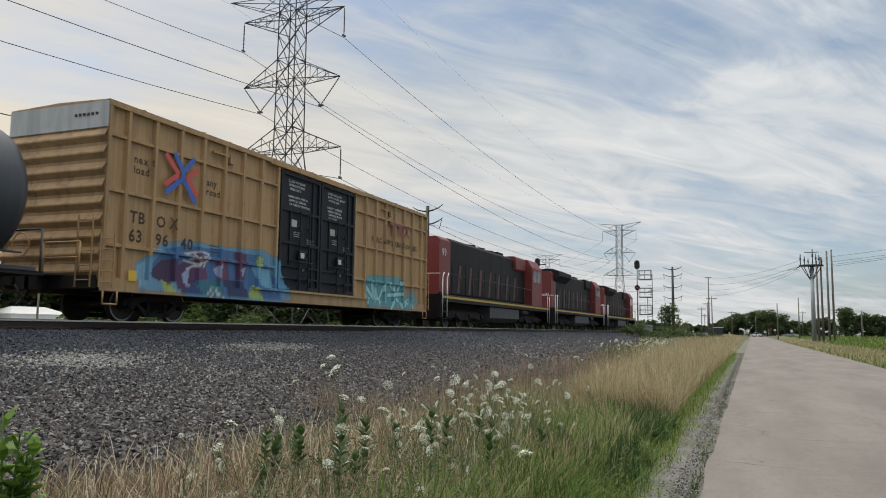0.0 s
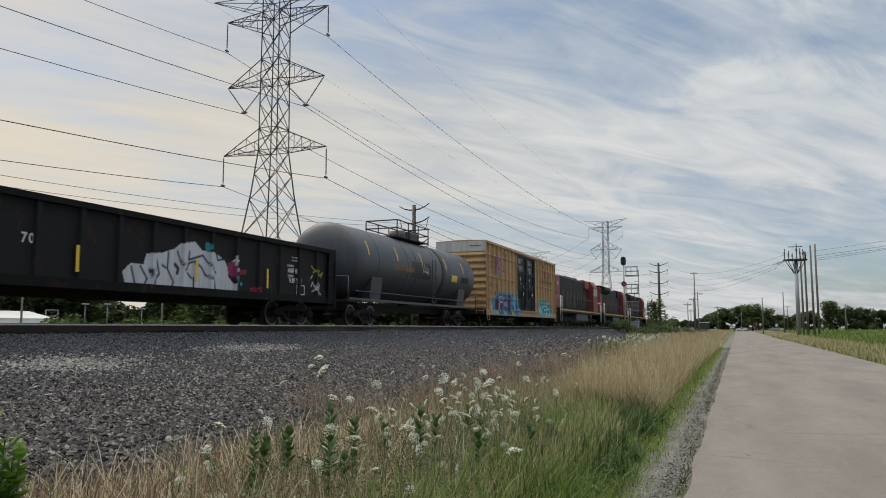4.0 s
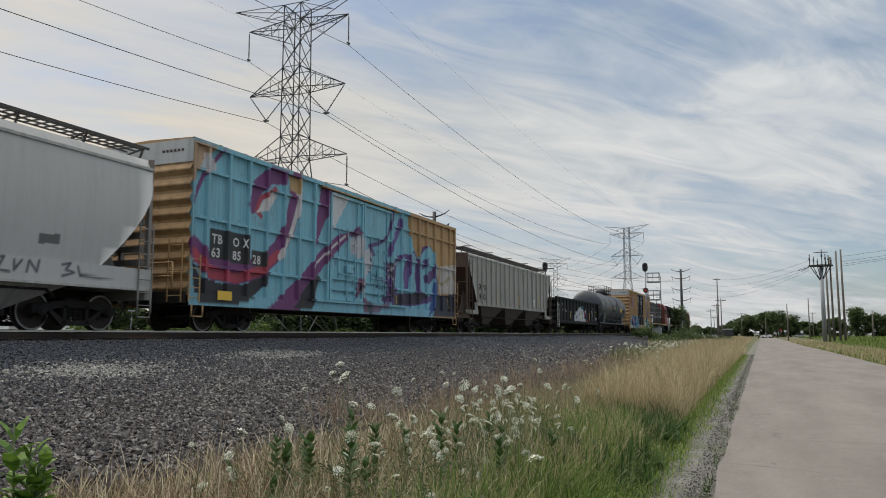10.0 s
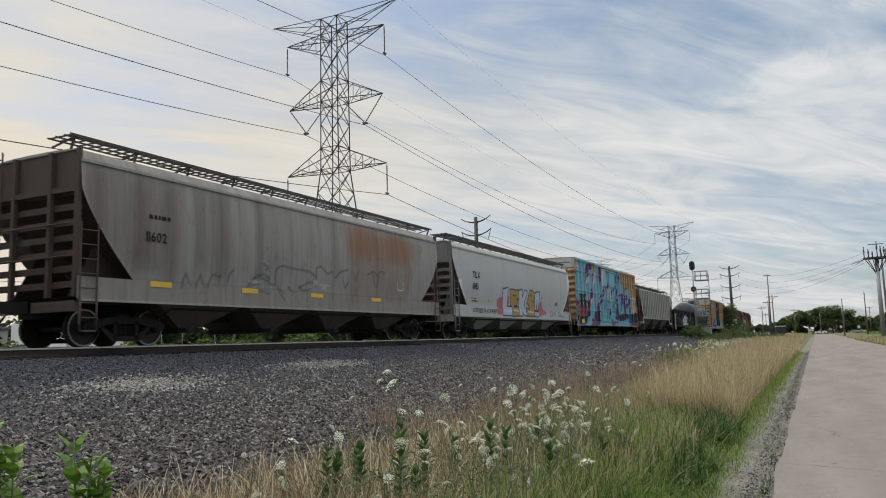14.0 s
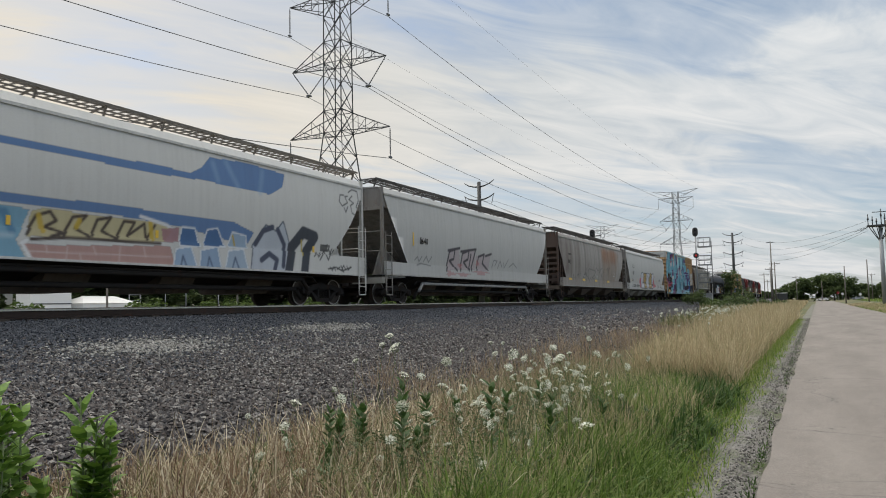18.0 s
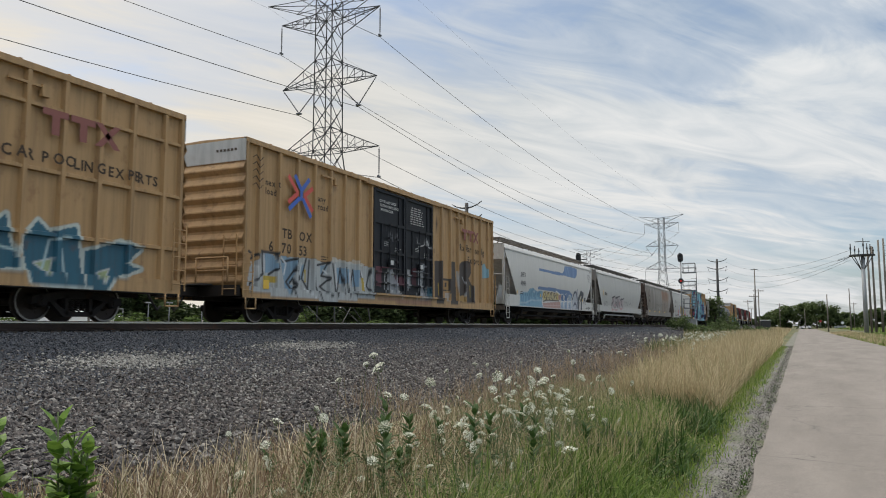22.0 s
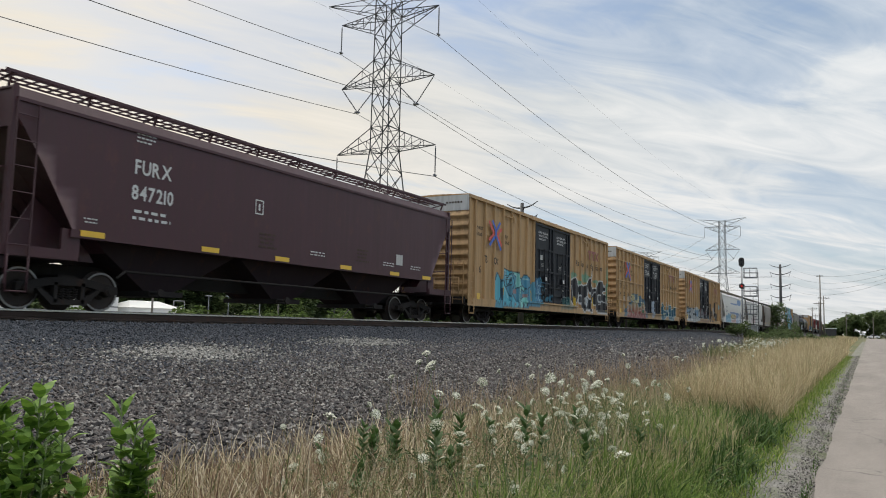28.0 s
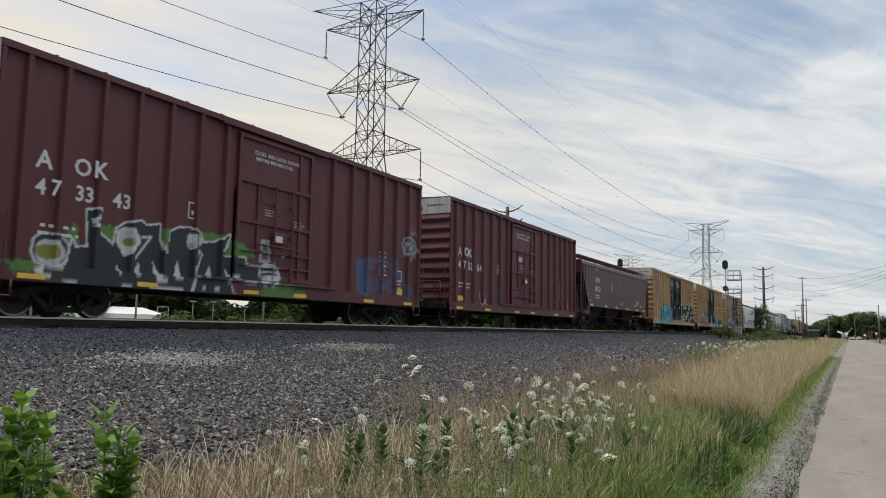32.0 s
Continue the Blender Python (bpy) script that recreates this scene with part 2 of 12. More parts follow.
        self.s += [False, False]
        return self

    def lathe_x(self, prof, cy=0.0, cz=0.0, n=24):
        i = len(self.v)
        for x, r in prof:
            for k in range(n):
                w = 2 * math.pi * k / n
                self.v.append((x, cy + r * math.cos(w), cz + r * math.sin(w)))
        for j in range(len(prof) - 1):
            for k in range(n):
                self.f.append((i + j * n + k, i + j * n + (k + 1) % n, i + (j + 1) * n + (k + 1) % n, i + (j + 1) * n + k))
                self.s.append(False)
        self.f += [tuple(range(i + n - 1, i - 1, -1)), tuple(range(i + (len(prof) - 1) * n, i + len(prof) * n))]
        self.s += [False, False]
        return self

    def grid(self, us, ws, place, smooth=True):
        """A sheet of points place(u, w)."""
        i, n = len(self.v), len(ws)
        self.v += [tuple(place(u, w)) for u in us for w in ws]
        for a in range(len(us) - 1):
            for b in range(n - 1):
                self.f.append((i + a * n + b, i + (a + 1) * n + b, i + (a + 1) * n + b + 1, i + a * n + b + 1))
                self.s.append(smooth)
        return self

    def mesh(self, name, mat):
        me = bpy.data.meshes.new(name)
        me.from_pydata(self.v, [], self.f)
        me.polygons.foreach_set("use_smooth", self.s)
        me.materials.append(mat)
        me.update()
        return me


def part(name, shape, mat, parent=None, label="", at=None, spray=None):
    """One mesh object under a thing or a part."""
    me = shape.mesh(name, mat) if isinstance(shape, Shape) else shape
    ob = new(name, me)
    if parent is not None:
        ob.parent = parent
    if at is not None:
        ob.matrix_basis = at
    if label:
        ob["label"] = label
    if spray is not None:
        spray.apply(me)
    return ob


def thing(name, label, category, group="", kind="", at=None):
    ob = new(name)
    ob.empty_display_size = 0.2
    if at is not None:
        ob.matrix_basis = at
    return tagged(ob, label, category, group, kind)


SIDE = Matrix(((0, 0, 1, 0), (1, 0, 0, 0), (0, 1, 0, 0), (0, 0, 0, 1)))     # writing on a side that faces +x


GLYPHS = {}


def glyph(ch):
    """One flat letter of height one: its points, its faces, its left and right."""
    if ch not in GLYPHS:
        cu = bpy.data.curves.new("glyph", "FONT")
        cu.body, cu.size, cu.resolution_u, cu.offset = ch, 1.0, 2, 0.022
        tmp = bpy.data.objects.new("glyph", cu)
        me = bpy.data.meshes.new_from_object(tmp)
        bpy.data.objects.remove(tmp)
        pts = [(v.co.x, v.co.y) for v in me.vertices] or [(0, 0), (0.1, 0), (0.1, 0.1)]
        GLYPHS[ch] = (pts, [tuple(f.vertices) for f in me.polygons], min(p[0] for p in pts), max(p[0] for p in pts))
        bpy.data.meshes.remove(me)
    return GLYPHS[ch]


POST_AT = {}


def lettering(parent, words, x, y, z, size, mat, name="lettering", squeeze=1.0, spacing=1.0):
    """Stencilled words on a car's side; a letter that meets a side post lies on the post's face."""
    posts = POST_AT.get(parent.name, ()) if abs(x - 1.507) < 0.004 else ()
    s = Shape()
    pen = 0.0
    for ch in words:
        if ch == " ":
            pen += 0.42
            continue
        pts, faces, left, right = glyph(ch)
        a, b = y + pen * size * squeeze, y + (pen + right - left) * size * squeeze
        xx = x + 0.10 if any(a < p + 0.05 and b > p - 0.05 for p in posts) else x
        i = len(s.v)
        s.v += [(xx, y + (px - left + pen) * size * squeeze * spacing, z + pz * size) for px, pz in pts]
        for f in faces:
            s.f.append(tuple(i + k for k in f))
            s.s.append(False)
        pen += right - left + 0.10
    return part(name, s, mat, parent)


def bars(parent, x, y, z, w, h, lines, mat, seed=1, name="small_print"):
    """Small print too fine to read: rows of plain bars."""
    rng = random.Random(seed)
    s = Shape()
    step = h / lines
    for k in range(lines):
        yy, zz = y + rng.uniform(0, 0.12) * w, z + h - (k + 0.75) * step
        end = y + w * rng.uniform(0.7, 1.0)
        while yy < end - 0.02:
            l = min(rng.uniform(0.08, 0.2) * w, end - yy)
            s.face([(x, yy, zz), (x, yy + l, zz), (x, yy + l, zz + step * 0.42), (x, yy, zz + step * 0.42)])
            yy += l + 0.06 * w
    return part(name, s, mat, parent)


class Spray:
    """Paint laid on a car's side: areas and strokes in (y, z) of the car, one over another."""

    def __init__(self, y0, y1, z0, z1, step=0.035):
        self.box, self.step, self.ops = (y0, y1, z0, z1), step, []

    def stroke(self, pts, width, rgb, alpha=1.0, soft=0.02):
        self.ops.append(("s", np.array(pts, float), width, rgb, alpha, soft))
        return self

    def area(self, pts, rgb, alpha=1.0, soft=0.0):
        self.ops.append(("a", np.array(pts, float), 0, rgb, alpha, soft))
        return self

    def cloud(self, cy, cz, ry, rz, rgb, alpha=0.9, seed=0, rough=0.35):
        self.ops.append(("c", np.array([[cy, cz, ry, rz]], float), seed, rgb, alpha, rough))
        return self

    def colours(self, y, z):
        out = np.zeros((len(y), 4))
        ylo, yhi, zlo, zhi = y.min(), y.max(), z.min(), z.max()
        for kind, pts, w, rgb, alpha, soft in self.ops:
            lo, hi = pts.min(0), pts.max(0)
            if kind == "c":
                lo, hi = pts[0, :2] - 2 * pts[0, 2:], pts[0, :2] + 2 * pts[0, 2:]
            pad = (w if kind == "s" else 0) + 0.1
            if lo[0] - pad > yhi or hi[0] + pad < ylo or lo[1] - pad > zhi or hi[1] + pad < zlo:
                continue
            if kind == "s":
                d = np.full(len(y), 1e9)
                if len(pts) == 1:
                    d = np.hypot(y - pts[0, 0], z - pts[0, 1])
                for (ay, az), (by, bz) in zip(pts, pts[1:]):
                    ly, lz = by - ay, bz - az
                    k = np.clip(((y - ay) * ly + (z - az) * lz) / (ly * ly + lz * lz + 1e-9), 0, 1)
                    d = np.minimum(d, np.hypot(y - ay - k * ly, z - az - k * lz))
                a = np.clip((w / 2 + soft / 2 - d) / max(soft, 1e-3), 0, 1) * alpha
            elif kind == "a":
                inside = np.zeros(len(y), bool)
                for (ay, az), (by, bz) in zip(pts, np.roll(pts, -1, 0)):
                    cut = (az > z) != (bz > z)
                    inside ^= cut & (y < (by - ay) * (z - az) / (bz - az + 1e-12) + ay)
                a = inside * alpha
            else:
                cy, cz, ry, rz = pts[0]
                ang = np.arctan2((z - cz) / rz, (y - cy) / ry)
                rad = np.hypot((z - cz) / rz, (y - cy) / ry)
                lim = 1 + soft * (0.5 * np.sin(3 * ang + w) + 0.3 * np.sin(5 * ang + 2.1 * w) + 0.25 * np.sin(9 * ang + 3.3 * w))
                a = np.clip((lim - rad) / 0.08, 0, 1) * alpha
            a = a[:, None]
            if len(rgb) == 4:
                lowest, highest, za, zb = rgb
                f = np.clip((z - za) / (zb - za), 0, 1)[:, None]
                tone = np.array(lowest)[None] * (1 - f) + np.array(highest)[None] * f
            else:
                tone = np.array(rgb)[None]
            keep = out[:, 3:4] * (1 - a)
            tot = a + keep
            out[:, :3] = np.where(tot > 0, (tone * a + out[:, :3] * keep) / np.maximum(tot, 1e-6), 0)
            out[:, 3:4] = tot
        return out

    def apply(self, me):
        n = len(me.vertices)
        co = np.empty(n * 3)
        me.vertices.foreach_get("co", co)
        co = co.reshape(-1, 3)
        at = me.color_attributes.new("spray", "FLOAT_COLOR", "POINT")
        at.data.foreach_set("color", self.colours(co[:, 1], co[:, 2]).ravel())

    def lines(self, lo, hi, axis, coarse):
        """Grid lines from lo to hi, fine where the paint lies."""
        a, b = self.box[2 * axis], self.box[2 * axis + 1]
        a, b = max(a, lo), min(b, hi)
        out = list(np.arange(lo, a, coarse)) + list(np.linspace(a, b, max(2, int((b - a) / self.step)))) + list(np.arange(b + coarse, hi, coarse)) + [hi]
        return sorted(set(round(float(v), 4) for v in out))


def spaced(lo, hi, step):
    n = max(1, int(math.ceil((hi - lo) / step)))
    return [lo + (hi - lo) * k / n for k in range(n + 1)]

# ================= palette =================
M_GROUND = mottled("meadow_ground", (0.045, 0.065, 0.018), (0.10, 0.10, 0.035), 0.8, 0.95, 0.5, 0.05, c=(0.13, 0.115, 0.05), scale2=0.05)
M_BALLAST = mottled("crushed_stone_bed", (0.022, 0.021, 0.022), (0.11, 0.105, 0.10), 20, 0.95, 1.0, 0.05, c=(0.05, 0.047, 0.045), scale2=0.4)
M_STONE = islands("crushed_stone", [(0.032, 0.030, 0.031), (0.085, 0.080, 0.078), (0.110, 0.092, 0.083), (0.062, 0.058, 0.058), (0.130, 0.122, 0.118), (0.085, 0.072, 0.066), (0.160, 0.152, 0.146), (0.26, 0.245, 0.225)], 0.9)
M_STONE_BLUE = islands("fresh_crushed_stone", [(0.042, 0.046, 0.054), (0.074, 0.080, 0.092), (0.096, 0.102, 0.116), (0.060, 0.064, 0.073), (0.125, 0.132, 0.146), (0.084, 0.087, 0.096)], 0.85)
M_PALE_STONE = islands("pale_limestone", [(0.20, 0.195, 0.18), (0.30, 0.29, 0.265), (0.14, 0.135, 0.12), (0.38, 0.37, 0.34)], 0.9)
M_SHOULDER = mottled("road_shoulder_grit", (0.12, 0.115, 0.105), (0.24, 0.23, 0.21), 30, 0.95, 0.9, 0.02, c=(0.10, 0.11, 0.06), scale2=1.2)
M_RAIL_SIDE = painted("rusty_rail", (0.055, 0.032, 0.022), 0.75, 0.3, 0.3, 0.5)
M_RAIL_TOP = plain("worn_rail_head", (0.5, 0.5, 0.5), 0.25, 0.9)
M_TIE = mottled("creosoted_timber", (0.03, 0.024, 0.02), (0.075, 0.06, 0.048), 9, 0.9, 0.6, 0.01, stretch=(1, 6, 6))
M_GALV = painted("galvanised_steel", (0.20, 0.21, 0.22), 0.5, 0.5, 0.25, 0.1)
M_DARK_STEEL = painted("weathered_lattice_steel", (0.045, 0.047, 0.05), 0.6, 0.4, 0.3, 0.2)
M_PALE_STEEL = painted("pale_tower_steel", (0.21, 0.22, 0.23), 0.6, 0.3, 0.2, 0.1)
M_WIRE = plain("aluminium_conductor", (0.06, 0.065, 0.07), 0.6, 0.4)
M_INSUL = plain("grey_insulator", (0.10, 0.10, 0.11), 0.35)
M_POLE_WOOD = mottled("weathered_pole_timber", (0.11, 0.095, 0.08), (0.22, 0.20, 0.175), 6, 0.9, 0.5, 0.01, stretch=(6, 6, 0.5))
M_BLACK = painted("black_signal_paint", (0.012, 0.012, 0.013), 0.6, 0, 0.2, 0.1)
M_SILVER = painted("aluminium_paint", (0.34, 0.35, 0.36), 0.5, 0.3, 0.3, 0.1)
M_RED_LAMP = plain("red_signal_lens", (0.75, 0.03, 0.02), 0.3, 0, 0.3)
M_DARK_LENS = plain("dark_signal_lens", (0.02, 0.02, 0.025), 0.15)
M_BARK = mottled("bark", (0.05, 0.04, 0.03), (0.11, 0.09, 0.07), 8, 0.95, 0.8, 0.02, stretch=(3, 3, 0.6))
M_LEAF = islands("tree_leaves", [(0.050, 0.075, 0.030), (0.085, 0.12, 0.045), (0.115, 0.155, 0.062), (0.155, 0.19, 0.085)], 0.7, 0.42, 0.3)
M_LEAF_DARK = islands("dark_hedge_leaves", [(0.018, 0.030, 0.011), (0.036, 0.056, 0.018), (0.055, 0.080, 0.027), (0.075, 0.10, 0.036)], 0.75, 0.15, 0.3)
M_LEAF_LIGHT = islands("shrub_leaves", [(0.04, 0.07, 0.015), (0.07, 0.11, 0.025), (0.10, 0.15, 0.04), (0.13, 0.17, 0.05)], 0.7, 0.3, 0.3)
M_WHITE_WALL = plain("white_cladding", (0.72, 0.72, 0.70), 0.6)
M_RED_SIGN = plain("red_sign_face", (0.35, 0.03, 0.03), 0.5)
M_GRIT = islands("shoulder_grit_stone", [(0.06, 0.057, 0.053), (0.13, 0.122, 0.112), (0.20, 0.19, 0.172), (0.28, 0.265, 0.245)], 0.9)
M_DARK_GLASS = plain("dark_window_glass", (0.02, 0.025, 0.03), 0.08)


def ground_z(x):
    return np.interp(x, [-4000, -40, -25, -22.3, -19, -13.3, -12.3, -9, -7, -5.2, -3, -1.1, -0.5, 5.6, 8, 12, 30, 4000],
                     [0.0, 0.25, 0.5, 1.36, 1.38, 1.31, 1.16, 0.66, 0.34, 0.13, 0.02, -0.03, -0.06, -0.06, 0.08, 0.32, 0.4, 0.2])


def make_ground():
    rng = np.random.default_rng(3)
    xs = np.array([-4000, -1500, -600, -250, -120, -70, -45, -32, -26, -23.5, -21.5, -19] + list(np.arange(-18.5, -0.9, 0.35)) +
                  [-0.55, -0.45, 2, 5.5, 5.75, 6.5, 7.5, 9, 12, 16, 24, 45, 90, 250, 700, 1800, 4000])
    ys = np.array([-3000, -800, -250, -90, -40, -20, -10, -5] + list(np.arange(-2, 30, 0.6)) + list(np.arange(30, 110, 2.5)) +
                  [120, 140, 170, 220, 300, 420, 600, 1000, 1900, 4500])
    s = Shape()
    X, Y = np.meshgrid(xs, ys, indexing="ij")
    Z = ground_z(X) - 0.04 + np.where((X < -0.6) & (X > -60), rng.normal(0, 0.015, X.shape), 0)
    Z += np.where(X > 6.5, rng.normal(0, 0.03, X.shape), 0)
    n = len(ys)
    s.v = [tuple(p) for p in np.stack([X, Y, Z], -1).reshape(-1, 3)]
    s.f = [(a * n + b, (a + 1) * n + b, (a + 1) * n + b + 1, a * n + b + 1) for a in range(len(xs) - 1) for b in range(n - 1)]
    s.s = [True] * len(s.f)
    g = part("ground", s, M_GROUND)
    tagged(g, "rough grassy meadow ground beside the railway", "ground", kind="structure")
    # stone bed of the track: a bank with a wavering foot
    s = Shape()
    us = list(np.concatenate([np.arange(-300, -60, 12), np.arange(-60, 0, 3), np.arange(0, 40, 0.5), np.arange(40, 130, 2), np.arange(130, 420, 12)]))
    ws = [-24.5, -22.3, -19.5, -18, -16.5, -15, -14, -13.2, -12.7, -12.2, -11.4, -10.6, -9.8, -9, -8.2, -7.4, -6.7, -6.1, -5.6]

    def bed(u, w):
        shift = (0.5 * math.sin(u * 0.31) + 0.35 * math.sin(u * 0.83 + 1)) * max(0, (w + 8) / 2.4)
        if u > 64:
            shift -= min(2.4, (u - 64) * 0.12) * max(0, (w + 9) / 3.4)
        x = w + shift
        return (x, u, float(ground_z(x)) + (0.03 if w < -5.7 and w > -24.4 else -0.08) + 0.03 * noise.noise((x * 0.9, u * 0.9, 0)))
    s.grid(us, ws, bed)
    b = part("ballast_bank", s, M_BALLAST)
    tagged(b, "bank of grey crushed stone under the track", "ballast", kind="structure")


def scatter_mesh(name, base, places, mat):
    """Many small copies of one little shape, joined. places: x, y, z, turn, tilt, size (three)."""
    bv = np.array(base.v)
    P = np.asarray(places)
    n, k = len(P), len(bv)
    c, s_ = np.cos(P[:, 3]), np.sin(P[:, 3])
    ct, st = np.cos(P[:, 4]), np.sin(P[:, 4])
    v = bv[None] * P[:, None, 5:8]
    y = v[..., 1] * ct[:, None] - v[..., 2] * st[:, None]
    z = v[..., 1] * st[:, None] + v[..., 2] * ct[:, None]
    x = v[..., 0]
    X = x * c[:, None] - y * s_[:, None] + P[:, None, 0]
    Y = x * s_[:, None] + y * c[:, None] + P[:, None, 1]
    Z = z + P[:, None, 2]
    V = np.stack([X, Y, Z], -1).reshape(-1, 3)
    return fast_mesh(name, V, [[tuple(q) for q in base.f]], n, k, mat, base.s)


def fast_mesh(name, V, base_faces, n, k, mat, smooth):
    faces = base_faces[0]
    sizes = np.array([len(q) for q in faces])
    flat = np.concatenate([np.array(q) for q in faces])
    loops = (flat[None] + (np.arange(n) * k)[:, None]).ravel()
    tot = np.tile(sizes, n)
    start = np.concatenate([[0], np.cumsum(tot)[:-1]])
    me = bpy.data.meshes.new(name)
    me.vertices.add(len(V))
    me.vertices.foreach_set("co", V.ravel())
    me.loops.add(len(loops))
    me.loops.foreach_set("vertex_index", loops.astype(np.int32))
    me.polygons.add(len(tot))
    me.polygons.foreach_set("loop_start", start.astype(np.int32))
    me.polygons.foreach_set("use_smooth", np.tile(np.array(smooth, bool), n))
    me.materials.append(mat)
    me.update(calc_edges=True)
    return new(name, me)


def pebble(seed):
    rng = random.Random(seed)
    s = Shape()
    ring = [(math.cos(a) * rng.uniform(0.7, 1.1), math.sin(a) * rng.uniform(0.7, 1.1), rng.uniform(-0.3, 0.3)) for a in (0, 1.2, 2.4, 3.6, 4.9)]
    s.v = ring + [(rng.uniform(-0.3, 0.3), rng.uniform(-0.3, 0.3), rng.uniform(0.55, 0.8)), (0, 0, -0.6)]
    s.f = [(k, (k + 1) % 5, 5) for k in range(5)] + [((k + 1) % 5, k, 6) for k in range(5)]
    s.s = [False] * 10
    return s


def make_stones():
    rng = np.random.default_rng(11)
    # fresh blue-grey stone near the rails, older brown and mixed stone lower down
    for label, mat, n, ylo, yhi, mid, size, seed in (
            ("fresh blue-grey ballast stones beside the rails", M_STONE_BLUE, 80000, 4.0, 27.0, -11.2, 0.026, 1),
            ("old brown and grey ballast stones on the bank", M_STONE, 100000, 4.0, 27.0, -8.2, 0.028, 2),
            ("fresh blue-grey ballast stones beside the rails", M_STONE_BLUE, 20000, 27.0, 80.0, -11.2, 0.065, 3),
            ("old brown and grey ballast stones on the bank", M_STONE, 14000, 27.0, 80.0, -8.2, 0.075, 4)):
        y = ylo + (yhi - ylo) * rng.random(n) ** 1.25
        x = np.clip(mid + (rng.random(n) - 0.5) * 4.6 + rng.normal(0, 0.55, n), -13.9, -5.2)
        z = ground_z(x) + 0.045 + rng.normal(0, 0.012, n)
        p = np.stack([x, y, z, rng.random(n) * 6.28, rng.normal(0, 0.5, n)] +
                     [size * rng.uniform(0.55, 1.5, n) * rng.uniform(0.8, 1.2, n) for _ in range(3)], 1)
        tagged(scatter_mesh("ballast_stones", pebble(seed), p, mat), label, "gravel", kind="stuff")
    # patches of pale spilled limestone
    n = 2600
    cx = rng.choice([0, 1, 2], n, p=[0.5, 0.35, 0.15])
    y = np.where(cx == 0, rng.normal(9.4, 0.9, n), np.where(cx == 1, rng.normal(15.6, 1.0, n), rng.normal(11.5, 2.5, n)))
    x = np.where(cx == 0, rng.normal(-10.2, 0.35, n), np.where(cx == 1, rng.normal(-10.9, 0.3, n), rng.normal(-9.0, 1.2, n)))
    p = np.stack([x, y, ground_z(x) + 0.075, rng.random(n) * 6.28, rng.normal(0, 0.4, n)] + [0.03 * rng.uniform(0.5, 1.4, n) for _ in range(3)], 1)
    tagged(scatter_mesh("limestone_spill", pebble(5), p, M_PALE_STONE), "pale spilled limestone chips on the ballast", "gravel", kind="stuff")
    # grit along the road's shoulder
    n = 16000
    y = 3 + 60 * rng.random(n) ** 2
    x = -0.80 + 0.16 * rng.normal(0, 1, n) + 0.005 * y
    p = np.stack([x, y, np.full(n, -0.035), rng.random(n) * 6.28, rng.normal(0, 0.4, n)] + [0.013 * rng.uniform(0.5, 1.6, n) for _ in range(3)], 1)
    tagged(scatter_mesh("shoulder_grit", pebble(8), p, M_GRIT), "loose pale grit on the road shoulder", "gravel", kind="stuff")


